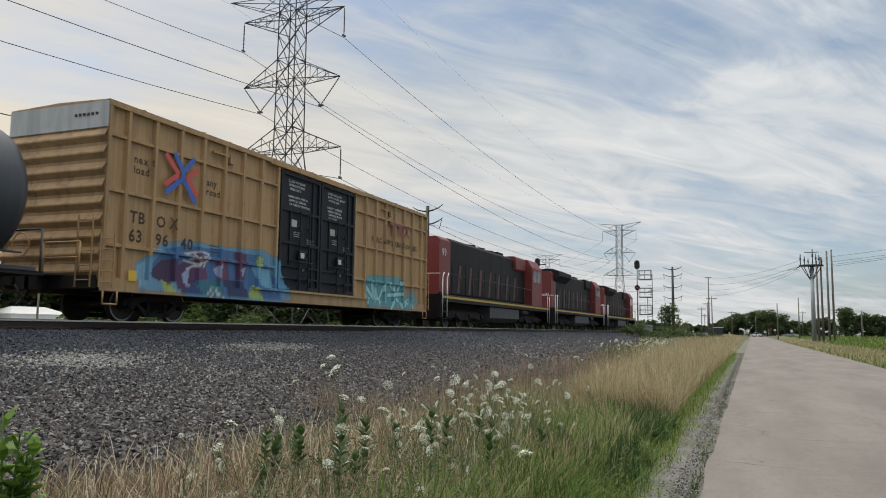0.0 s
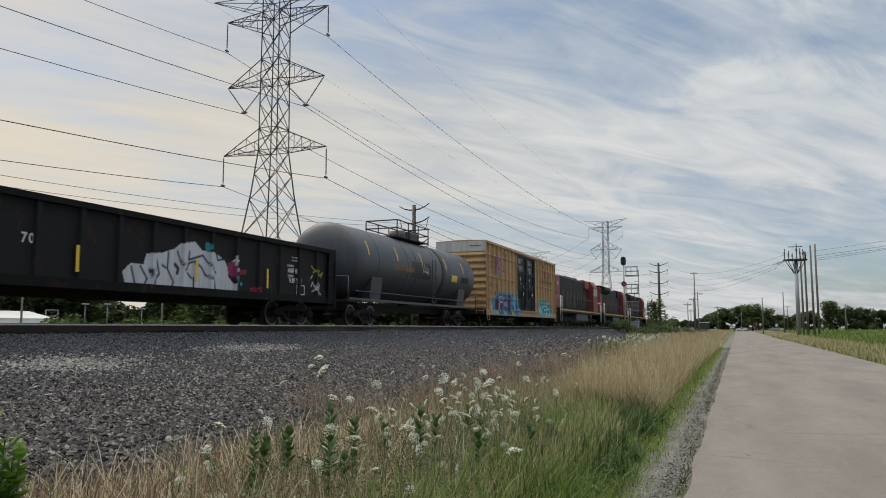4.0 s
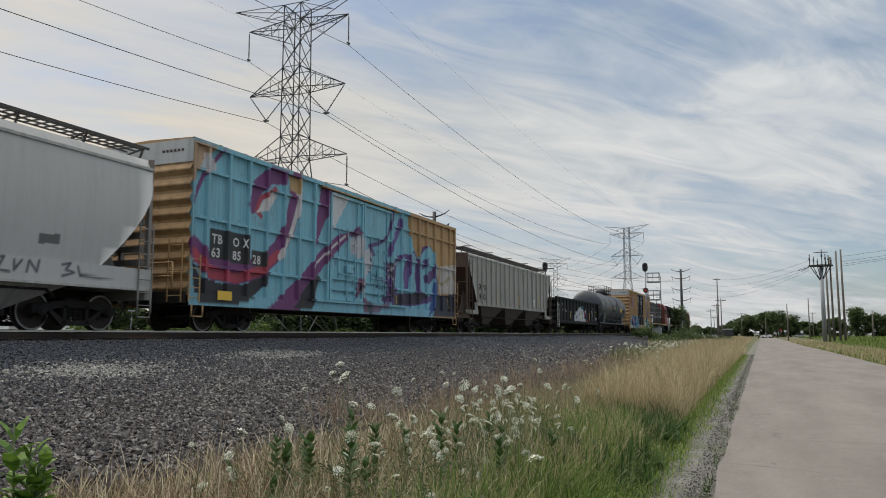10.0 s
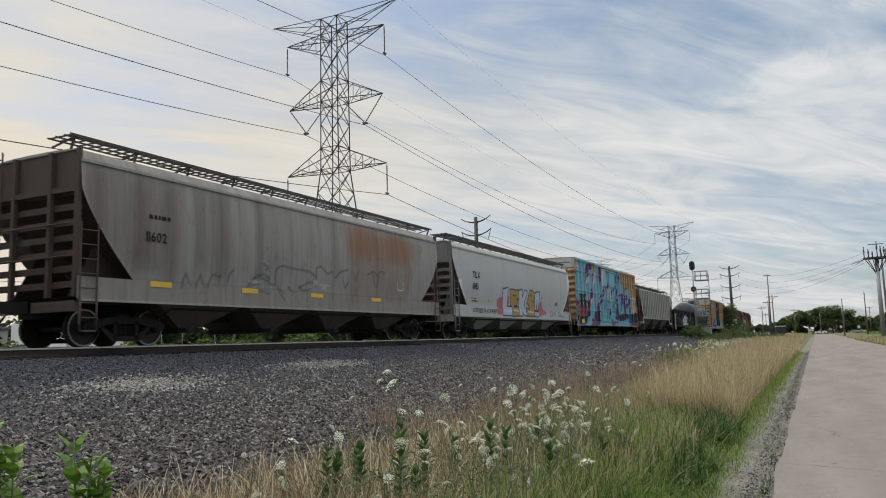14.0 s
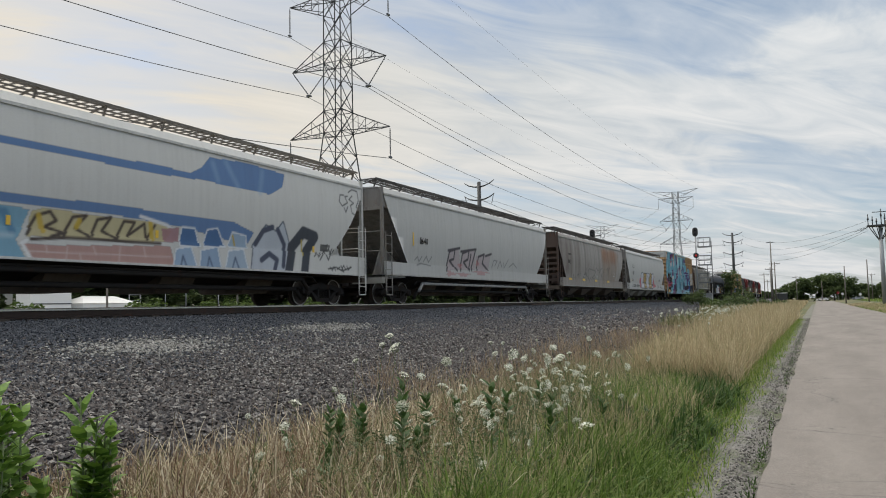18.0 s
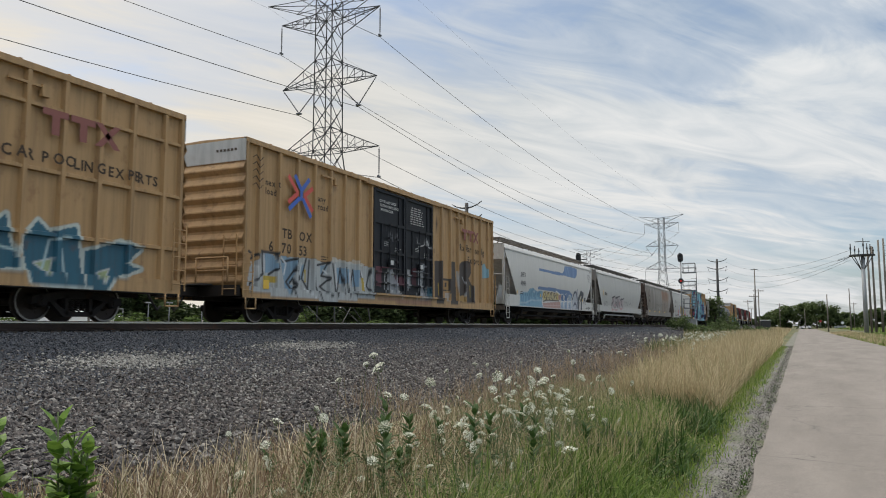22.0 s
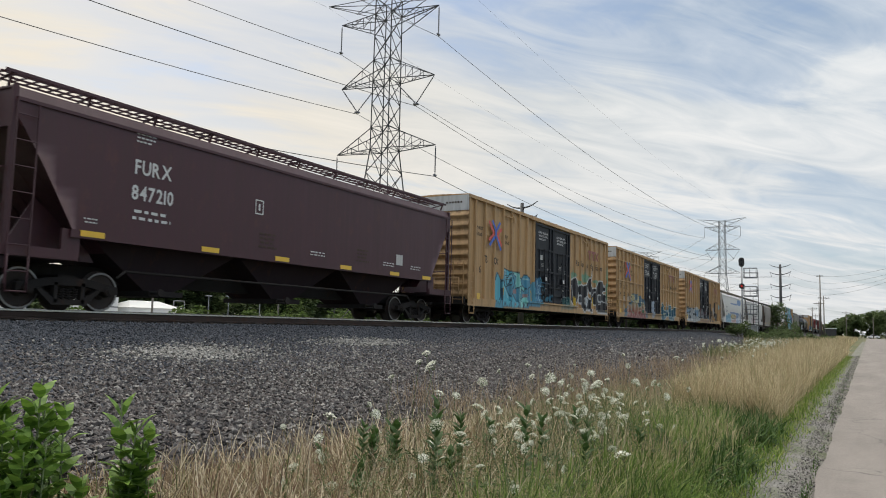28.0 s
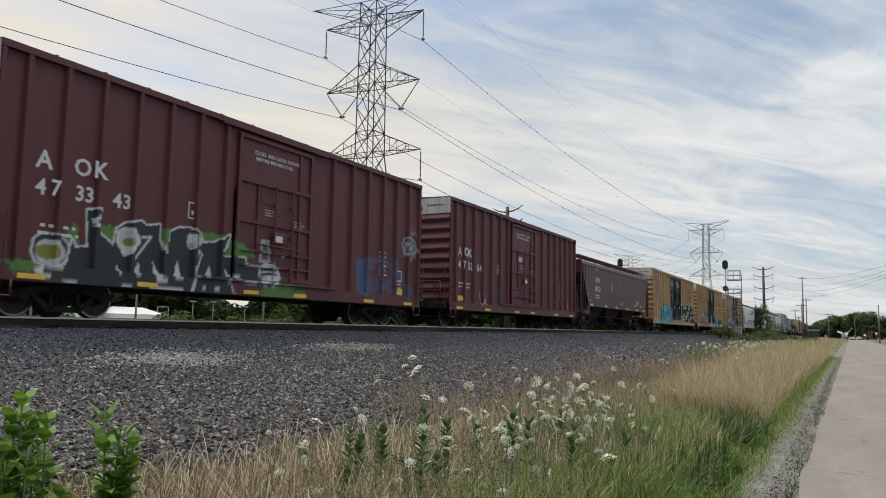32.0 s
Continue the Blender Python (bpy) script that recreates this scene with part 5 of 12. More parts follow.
def clumped(rng, n, x0, x1, y0, y1, tufts, spread):
    """Roots gathered in tufts."""
    cx, cy = strip(rng, tufts, x0, x1, y0, y1, 1.25)
    k = rng.integers(0, tufts, n)
    return cx[k] + rng.normal(0, spread, n), cy[k] + rng.normal(0, spread * 1.4, n)


def patchy(x, y, scale, seed):
    return np.array([noise.noise((a * scale, b * scale, seed)) for a, b in zip(x, y)])


def make_grass():
    rng = np.random.default_rng(7)
    # lush green close to the shoulder: tufts that bow outwards
    n = 34000
    x, y = clumped(rng, n, -1.95, -1.15, 3.2, 12, 300, 0.12)
    x = x - 0.10 * np.clip(y - 6, 0, 6)
    keep = patchy(x, y, 0.7, 2) > -0.4
    x, y = x[keep], y[keep]
    h = (0.16 + 0.34 * np.clip((-1.0 - x) / 0.9, 0, 1)) * rng.uniform(0.4, 1.3, len(x)) * np.clip(1.2 - (y - 5) / 20, 0.6, 1.2)
    h = np.where(x > -1.05, 0.13, h)
    blades("green_grass", "lush green grass along the road shoulder", M_GREEN, x, y, h, 0.0060, 0.8, 1, droop=1.1)
    n = 12000
    x, y = clumped(rng, n, -2.3, -1.3, 5.0, 14, 110, 0.13)
    blades("broad_grass", "dark green broad-bladed weeds", M_GREEN_DARK, x, y, rng.uniform(0.12, 0.5, n), 0.010, 1.0, 14, droop=1.3)
    # feathery cut leaves of the wild carrots
    n = 46000
    cx, cy = strip(rng, 420, -3.0, -1.75, 3.9, 10.5, 1.2)
    k = rng.integers(0, 420, n)
    up = rng.random(n) ** 0.8
    x, y = cx[k] + rng.normal(0, 0.10, n) * (0.5 + up), cy[k] + rng.normal(0, 0.13, n) * (0.5 + up)
    p = np.column_stack([x, y, ground_z(x) + 0.04 + up * rng.uniform(0.25, 0.62, 420)[k], rng.random(n) * 6.28, rng.normal(0, 0.9, n)] +
                        [rng.uniform(0.010, 0.030, n), rng.uniform(0.008, 0.018, n), rng.uniform(0.01, 0.03, n)])
    tagged(scatter_mesh("carrot_foliage", LEAF, p, M_FEATHER), "feathery grey-green wild carrot foliage", "foliage", kind="stuff")
    # fringe next to the shoulder
    n = 15000
    x, y = strip(rng, n, -1.75, -0.88, 3.2, 60, 1.8)
    x += 0.005 * y + 0.07 * np.sin(y * 2.1) + 0.05 * np.sin(y * 5.3)
    blades("grass_fringe", "short bright green grass fringe at the road", M_FRINGE, x, y, rng.uniform(0.05, 0.2, n), 0.006, 0.8, 2, droop=0.6)
    n = 2600
    x, y = strip(rng, n, -0.58, -0.5, 4, 40, 1.6)
    keep = patchy(x, y, 1.1, 17) > -0.05
    x, y = x[keep], y[keep]
    blades("edge_weeds", "low weeds in the crack along the asphalt", M_GREEN_DARK, x, y, rng.uniform(0.03, 0.10, len(x)), 0.005, 0.9, 17)
    # tall straw-coloured stand farther on
    n = 27000
    x, y = strip(rng, n, -4.1, -1.35, 13.5, 66, 1.45)
    x = x + 0.005 * y
    keep = (patchy(x, y, 0.45, 21) > -0.32) & (x > -2.9 - 0.045 * (y - 12))
    x, y = x[keep], y[keep]
    h = rng.uniform(0.5, 1.05, len(x)) * np.clip(0.6 + (y - 11) / 12, 0.5, 1.0) * (1 + 0.18 * patchy(x, y, 0.5, 31))
    blades("tall_dry_grass", "tall straw-coloured dry grass stand", M_STRAW, x, y, h, 0.0045 + 0.00012 * y, 0.3, 3, droop=0.35)
    n = 9000
    x, y = strip(rng, n, -6.2, -1.4, 60, 260, 1.5)
    blades("tall_dry_grass", "distant straw-coloured dry grass", M_STRAW, x, y, rng.uniform(0.5, 1.0, n), 0.004 + 0.00025 * y, 0.3, 4)
    n = 4500
    x, y = strip(rng, n, -3.2, -1.3, 11.0, 50, 1.4)
    blades("green_undergrowth", "green grass under the dry stand", M_OLIVE, x, y, rng.uniform(0.2, 0.6, n), 0.006, 0.6, 15)
    # thin reddish grass over the stones at the foot of the bank
    n = 7000
    x, y = strip(rng, n, -6.4, -3.3, 9.5, 46, 1.3)
    keep = patchy(x, y, 0.55, 5) > -0.25 + 0.22 * np.clip(-5.2 - x, -1.5, 1.8)
    x, y = x[keep], y[keep]
    blades("reddish_grass", "thin reddish grass seeding over the stones", M_PINK, x, y, rng.uniform(0.25, 0.7, len(x)), 0.0028 + 0.0001 * y, 0.4, 16, droop=0.4)
    # tangled dead growth nearer by: bowed and lying blades in heaps
    n = 44000
    x, y = clumped(rng, n, -5.3, -2.5, 1.9, 8.6, 380, 0.17)
    keep = patchy(x, y, 0.8, 5) > -0.22 + 0.5 * np.clip(-4.0 - x, 0, 1)
    x, y = x[keep], y[keep]
    blades("dead_grass", "tangled russet dead grass at the bank's foot", M_RUSSET, x, y, rng.uniform(0.2, 0.72, len(x)) * np.clip(1.0 + 0.40 * (x + 3.6), 0.4, 1.0), 0.0048, 1.2, 5, droop=2.2)
    n = 20000
    x, y = clumped(rng, n, -4.3, -2.1, 3.2, 8, 240, 0.14)
    blades("pale_dry_grass", "pale bent dry grass tangle", M_PALE_STRAW, x, y, rng.uniform(0.3, 0.72, n), 0.0062, 1.3, 8, droop=2.4)
    # straw and seeding stalks that stand among the flowers
    n = 15000
    x, y = clumped(rng, n, -3.0, -1.6, 4.2, 11, 260, 0.13)
    blades("seeding_grass", "fine straw-coloured seeding grass among the flowers", M_STRAW, x, y, rng.uniform(0.3, 0.68, n), 0.0032, 0.8, 28, droop=1.3)
    # mixed weeds between
    n = 17000
    x, y = clumped(rng, n, -4.0, -1.9, 3.2, 13, 240, 0.14)
    keep = patchy(x, y, 0.9, 9) > -0.12
    x, y = x[keep], y[keep]
    blades("mixed_weeds", "tangle of olive and straw weeds", M_OLIVE, x, y, rng.uniform(0.25, 0.72, len(x)), 0.0042, 0.8, 6, droop=1.5)
    # the same growth goes on past the camera
    n = 9000
    x, y = strip(rng, n, -5.5, -1.1, -9, 3.4)
    blades("mixed_weeds", "low olive weeds beside the road", M_OLIVE, x, y, rng.uniform(0.08, 0.3, n), 0.006, 0.9, 26, droop=0.9)
    # single bare stalks standing above
    n = 420
    x, y = strip(rng, n, -4.6, -1.9, 3.6, 12)
    blades("dry_stalks", "single pale stalks above the weeds", M_PALE_STRAW, x, y, rng.uniform(0.45, 0.95, n), 0.0025, 0.4, 18, droop=1.2)
    # weeds by the signal and the right-hand verge
    n = 9000
    x, y = strip(rng, n, -8.3, -4.8, 63, 150, 1.3)
    blades("trackside_weeds", "green and flowering weeds beside the bank", M_OLIVE, x, y, rng.uniform(0.3, 0.8, n), 0.02, 0.5, 9)
    n = 6000
    x, y = strip(rng, n, -6.6, -3.6, 36, 64, 1.0)
    blades("trackside_weeds", "green weeds along the bank's foot", M_OLIVE, x, y, rng.uniform(0.3, 0.75, n), 0.012, 0.5, 19)
    n = 24000
    x, y = strip(rng, n, 5.7, 14, 14, 130, 1.5)
    blades("verge_grass", "rough green and straw verge across the road", M_GREEN, x, y, rng.uniform(0.1, 0.4, n), 0.004 + 0.0003 * y, 0.6, 10)
    n = 9000
    x, y = strip(rng, n, 5.8, 9.0, 14, 160, 1.3)
    blades("verge_straw", "straw-coloured grass across the road", M_STRAW, x, y, rng.uniform(0.2, 0.5, n), 0.004 + 0.0003 * y, 0.5, 11)
    n = 16000
    x, y = strip(rng, n, 13, 60, 60, 300, 1.2)
    blades("meadow_grass", "green meadow grass beyond the verge", M_GREEN, x, y, rng.uniform(0.25, 0.6, n), 0.01 + 0.0004 * y, 0.5, 12)


def umbel(seed, radius=0.04):
    """A wild carrot head: florets set in a shallow dome on fine rays."""
    rng = random.Random(seed)
    s = Shape()
    for k in range(34):
        a, r = k * 2.4, radius * math.sqrt((k + 0.5) / 34)
        x, y, z = r * math.cos(a), r * math.sin(a), 0.012 + 0.45 * radius * (1 - (r / radius) ** 2)
        w = radius * rng.uniform(0.13, 0.21)
        s.face([(x + w * math.cos(t), y + w * math.sin(t), z + rng.uniform(-0.006, 0.006)) for t in (0.3, 1.5, 2.8, 4.1, 5.3)])
    rays = Shape()
    for k in range(9):
        a = k * 0.7
        rays.tube((0, 0, -0.02), (0.75 * radius * math.cos(a), 0.75 * radius * math.sin(a), 0.012), 0.0012, 3, caps=False)
    return s, rays


def make_flowers():
    rng = random.Random(15)
    heads = [umbel(k, r) for k, r in enumerate((0.042, 0.033, 0.05, 0.027))]
    heads = [(a.mesh("flower_head", M_UMBEL), b.mesh("umbel_stalk", M_STEM)) for a, b in heads]
    stems = []
    for k in range(4):
        r2 = random.Random(k + 50)
        s = Shape()
        p = Vector((0, 0, -0.05))
        for j in range(4):
            q = Vector((r2.uniform(-0.05, 0.05) * (j + 1) * 0.6, r2.uniform(-0.05, 0.05) * (j + 1) * 0.6, -0.05 + 0.2625 * (j + 1)))
            if j == 3:
                q = Vector((0, 0, 1.0))
            s.tube(p, q, 0.0035 - 0.0005 * j, 5, 0.003 - 0.0005 * j)
            if j in (1, 2):
                for m in range(5):
                    a = r2.uniform(0, 6.28)
                    tip = p + Vector((0.09 * math.cos(a), 0.09 * math.sin(a), 0.05))
                    s.tube(p, tip, 0.0012, 3, 0.0006)
                    for e in range(3):
                        f = p.lerp(tip, 0.4 + 0.25 * e)
                        s.face([f, f + Vector((0.022, 0.012, 0.012)), f + Vector((0.03, 0.0, 0.004)), f + Vector((0.018, -0.014, 0.01))])
            p = q
        stems.append(s.mesh("stem", M_STEM))
    # placed heads: x, y, height; then scattered ones
    spots = [(-2.52, 4.32, 1.30), (-2.62, 4.40, 1.24), (-2.46, 4.30, 1.22), (-3.26, 3.79, 0.82), (-2.45, 4.36, 0.84), (-2.9, 4.5, 1.12), (-2.0, 5.2, 1.14), (-2.75, 4.0, 0.98), (-2.1, 4.3, 0.62), (-3.0, 3.6, 0.62)]
    for k in range(150):
        y = rng.uniform(4.4, 8.6)
        x = rng.gauss(-2.35, 0.34)
        spots.append((x, y, rng.uniform(0.35, 1.0)))
    for k in range(26):
        y = rng.uniform(9, 24)
        spots.append((rng.uniform(-4.6, -1.8), y, rng.uniform(0.8, 1.15)))
    for k in range(16):
        spots.append((rng.uniform(-3.9, -1.3), rng.uniform(3.5, 6), rng.uniform(0.35, 0.8)))
    for k in range(60):
        y = rng.uniform(36, 76)
        spots.append((rng.uniform(-6.6, -3.6) - 0.03 * (y - 40), y, rng.uniform(0.6, 1.0)))
    for k, (x, y, h) in enumerate(spots):
        z = float(ground_z(x)) - 0.03
        w = thing("wild_carrot", "wild carrot with a flat white flower head on a thin stem", "wildflower", "white wildflowers", at=pose(x, y, z, 0, 0, rng.uniform(0, 360)))
        tall = max(0.25, h - z)
        part("stem", stems[k % 4], None, w, at=Matrix.Diagonal((1, 1, tall, 1)))
        a, b = heads[k % 4]
        size = rng.uniform(0.65, 1.1) if y < 30 else 2.6
        m = pose(0, 0, tall, rng.gauss(22, 34), rng.gauss(0, 34), 0) @ Matrix.Scale(size, 4)
        head = part("flower_head", a, None, w, "flat white lacy flower head", at=m)
        part("umbel_stalk", b, None, head)
    # a far carpet of them before the signal
    r2 = np.random.default_rng(77)
    n = 900
    y = 34 + 44 * r2.random(n)
    x = -4.6 - 0.045 * (y - 34) + r2.normal(0, 0.75, n)
    p = np.column_stack([x, y, ground_z(x) + r2.uniform(0.3, 0.85, n), r2.random(n) * 6.28, r2.normal(0.5, 0.5, n)] + [r2.uniform(0.05, 0.11, n) for _ in range(3)])
    tagged(scatter_mesh("far_flower_heads", LEAF, p, M_UMBEL), "far carpet of small white wildflower heads", "wildflowers", kind="stuff")


def leafy_weed(name, label, at, height, leaf_len, count, mat, seed, group, lean=0.0, broad=0.2):
    """An upright stem with long leaves in opposite pairs."""
    rng = random.Random(seed)
    w = thing(name, label, "weed", group, at=at)
    top = Vector((lean, lean * 0.4, height))
    part("stem", Shape().tube((0, 0, -0.05), top, 0.008, 6, 0.004), M_STEM, w)
    for k in range(count):
        f = 0.12 + 0.86 * k / count
        base = Vector((0, 0, 0)).lerp(top, f)
        a = k * 1.57 + rng.uniform(-0.6, 0.6)
        for side in (0, math.pi):
            a2 = a + side + rng.uniform(-0.4, 0.4)
            d = Vector((math.cos(a2), math.sin(a2), 0))
            l = leaf_len * (1.2 - 0.5 * abs(f - 0.55)) * rng.uniform(0.75, 1.2)
            rise = (0.25 + 0.8 * f ** 2) * rng.uniform(0.7, 1.3)
            side_v = Vector((-d.y, d.x, 0)) * l * broad
            s = Shape()
            rows, p = [], base.copy()
            ang = min(1.45, rise)
            for j, wj in enumerate((0.25, 0.85, 1.0, 0.8, 0.42, 0.03)):
                fold = Vector((0, 0, 0.28 * l * broad * wj))
                rows.append((p + side_v * wj + fold, p.copy(), p - side_v * wj + fold))
                p = p + (d * math.cos(ang) + Vector((0, 0, math.sin(ang)))) * (l / 5)
                ang -= rng.uniform(0.05, 0.28) if j else -0.1
            for r0, r1 in zip(rows, rows[1:]):
                k0 = len(s.v)
                s.v += [tuple(q) for q in r0 + r1]
                s.f += [(k0, k0 + 1, k0 + 4, k0 + 3), (k0 + 1, k0 + 2, k0 + 5, k0 + 4)]
                s.s += [True, True]
            part("leaf", s, mat, w)
    return w


def make_weeds():
    rng = random.Random(33)
    spots = [(-3.98, 2.42, 0.95), (-3.86, 2.52, 0.98), (-3.74, 2.6, 0.88), (-3.9, 2.66, 0.8), (-4.08, 2.34, 0.85), (-3.7, 2.44, 0.72), (-3.5, 2.82, 0.90), (-3.44, 2.9, 0.78), (-3.56, 2.92, 0.7), (-3.62, 2.7, 0.52), (-4.2, 2.2, 0.75), (-3.8, 2.3, 0.55)]
    spots += [(-3.9 + rng.gauss(0, 0.14), 2.48 + rng.gauss(0, 0.10), rng.uniform(0.4, 0.9)) for k in range(16)] + [(-3.52 + rng.gauss(0, 0.05), 2.84 + rng.gauss(0, 0.05), rng.uniform(0.45, 0.86)) for k in range(7)]
    for k, (x, y, h) in enumerate(spots):
        leafy_weed("milkweed", "bright green milkweed with broad paired leaves", pose(x, y, float(ground_z(x)) - 0.03), h * 1.15, 0.135, 12, M_MILKWEED, k, "milkweed clump", rng.uniform(-0.08, 0.08), 0.25)
    for k, (x, y, h) in enumerate(((-3.45, 4.9, 0.72), (-3.2, 5.0, 0.78), (-3.0, 5.3, 0.95), (-2.6, 4.6, 0.9), (-2.3, 5.5, 0.95), (-3.6, 5.3, 0.6), (-2.0, 6.0, 0.7), (-3.1, 4.4, 0.55), (-3.3, 5.2, 0.7), (-3.38, 5.05, 0.6), (-2.9, 5.6, 0.8), (-2.7, 5.0, 0.62), (-2.45, 6.2, 0.75), (-4.0, 5.2, 0.4), (-2.2, 6.8, 0.7), (-1.9, 7.2, 0.6), (-1.75, 7.9, 0.55), (-2.6, 7.4, 0.7), (-3.05, 6.4, 0.65))):
        leafy_weed("leafy_weed", "tall dark green weed with narrow leaves", pose(x, y, float(ground_z(x)) - 0.03), h, 0.11, 17, M_WEED_DARK, 40 + k, "leafy weeds", rng.uniform(-0.05, 0.05))
    for k, (x, y, h) in enumerate(((-4.1, 3.9, 0.75), (-3.7, 4.3, 0.7), (-3.85, 3.3, 0.6))):
        st = thing("dead_stalk", "bare dark dead weed stalk", "weed", "dead stalks", at=pose(x, y, float(ground_z(x)) - 0.03))
        part("stalk", Shape().tube((0, 0, -0.05), (0.06, 0.04, h), 0.006, 6, 0.003), M_BARK, st)
        part("twig", Shape().tube((0.03, 0.02, h * 0.6), (-0.06, 0.05, h * 0.85), 0.003, 5, 0.002), M_BARK, st)

# ================= the train =================
M_YELLOW = painted("railcar_yellow_paint", (0.455, 0.278, 0.118), 0.55, 0, 0.52, 0.32)
M_YELLOW_S = painted("sprayed_yellow_paint", (0.455, 0.278, 0.118), 0.55, 0, 0.52, 0.32, sprayed=True)
M_YELLOW_END = painted("rust_stained_yellow_end", (0.44, 0.265, 0.11), 0.6, 0, 0.7, 0.65, dirt=(0.09, 0.05, 0.03), rust_rgb=(0.13, 0.06, 0.03))
M_DOOR = painted("black_door_paint", (0.010, 0.012, 0.017), 0.6, 0, 0.3, 0.08, fade=0.04, gloss=0.3, dirt=(0.04, 0.038, 0.036))
M_DOOR_S = painted("sprayed_black_door_paint", (0.010, 0.012, 0.017), 0.6, 0, 0.3, 0.08, fade=0.04, gloss=0.3, dirt=(0.04, 0.038, 0.036), sprayed=True)
M_MAROON = painted("maroon_car_paint", (0.100, 0.019, 0.022), 0.55, 0, 0.32, 0.15, fade=0.05, dirt=(0.030, 0.022, 0.022))
M_MAROON_S = painted("sprayed_maroon_paint", (0.100, 0.019, 0.022), 0.55, 0, 0.32, 0.15, fade=0.05, dirt=(0.030, 0.022, 0.022), sprayed=True)
M_PLUM = painted("plum_hopper_paint", (0.056, 0.014, 0.020), 0.5, 0, 0.35, 0.15, fade=0.06)
# grimy plum for the bays, its base darkened to hold the shade below the sill
M_PLUM_SHADED = painted("shaded_grimy_plum_bottom", (0.022, 0.010, 0.013), 0.8, 0, 0.4, 0.2, gloss=0.15)
M_GREY = painted("light_grey_hopper_paint", (0.42, 0.41, 0.385), 0.55, 0, 0.5, 0.2)
M_GREY_S = painted("sprayed_grey_hopper_paint", (0.46, 0.455, 0.435), 0.55, 0, 0.13, 0.08, sprayed=True)
M_RUSTY_S = painted("rust_stained_hopper_paint", (0.31, 0.285, 0.258), 0.6, 0, 0.42, 0.35, sprayed=True)
M_WHITE_S = painted("off_white_hopper_paint", (0.58, 0.57, 0.54), 0.5, 0, 0.10, 0.05, sprayed=True)
M_WHITE_S_PLAIN = painted("off_white_hopper_plain", (0.56, 0.55, 0.52), 0.5, 0, 0.4, 0.15)
M_CONCRETE_GREY = painted("old_grey_hopper_paint", (0.34, 0.33, 0.295), 0.6, 0, 0.5, 0.2)
M_TANK = painted("black_tank_paint", (0.034, 0.039, 0.048), 0.42, 0, 0.35, 0.1, dirt=(0.10, 0.095, 0.09))
M_GONDOLA_S = painted("black_gondola_paint", (0.009, 0.009, 0.010), 0.65, 0, 0.35, 0.2, dirt=(0.022, 0.019, 0.017), sprayed=True, fade=0.03, gloss=0.2)
M_WHITE = painted("white_stencil_paint", (0.62, 0.62, 0.60), 0.6, 0, 0.2, 0.0)
M_OFFWHITE = painted("dirty_white_panel", (0.52, 0.52, 0.50), 0.6, 0, 0.5, 0.1)
M_BROWN_INK = plain("dark_brown_stencil", (0.055, 0.035, 0.02), 0.7)
M_BLUE_INK = plain("blue_emblem_paint", (0.06, 0.14, 0.50), 0.6)
M_RED_INK = plain("red_emblem_paint", (0.62, 0.10, 0.08), 0.6)
M_REFLECT = plain("yellow_reflective_tape", (0.75, 0.48, 0.05), 0.4)
M_UNDER = painted("grimy_underframe", (0.022, 0.018, 0.016), 0.85, 0.1, 0.4, 0.5, rust_rgb=(0.05, 0.026, 0.016), gloss=0.15)
M_END_BROWN = painted("rusty_brown_hopper_end", (0.090, 0.058, 0.044), 0.8, 0, 0.7, 0.6, fade=0.1)
M_END_GREY = painted("grimy_hopper_end", (0.22, 0.205, 0.185), 0.7, 0, 0.7, 0.35)
M_UNDER_BROWN = painted("brown_hopper_bottom", (0.10, 0.075, 0.055), 0.8, 0, 0.5, 0.3)
M_WHEEL = painted("brown_wheel_steel", (0.045, 0.032, 0.025), 0.6, 0.5, 0.3, 0.3)
M_TREAD = plain("polished_wheel_tread", (0.26, 0.25, 0.24), 0.4, 0.8)
M_LOCO_BLACK = painted("locomotive_black", (0.011, 0.010, 0.011), 0.55, 0, 0.5, 0.2, dirt=(0.035, 0.018, 0.016), fade=0.03, gloss=0.15)
M_LOCO_GREY = painted("grimy_locomotive_grey", (0.018, 0.015, 0.015), 0.6, 0, 0.6, 0.1, dirt=(0.05, 0.034, 0.030), fade=0.05, gloss=0.15)
M_LOCO_RED = painted("locomotive_red", (0.19, 0.017, 0.015), 0.5, 0, 0.3, 0.05)
M_SAFETY = plain("yellow_sill_paint", (0.70, 0.45, 0.05), 0.5)
M_HANDRAIL = plain("white_handrail_paint", (0.6, 0.6, 0.58), 0.5)
M_WALKWAY = painted("tan_walkway_grating", (0.17, 0.15, 0.125), 0.7, 0.2, 0.3, 0.2)
M_GRATE = painted("grey_walkway_grating", (0.075, 0.07, 0.065), 0.7, 0.3, 0.3, 0.2)

WHEEL_R = 0.42
SPINNING = []          # wheelsets and their places in their cars
CARS = []              # cars and the train's own coordinate of their middles

_shared = {}


def shared(key, make, mat):
    if key not in _shared:
        _shared[key] = make().mesh(key, mat)
    return _shared[key]


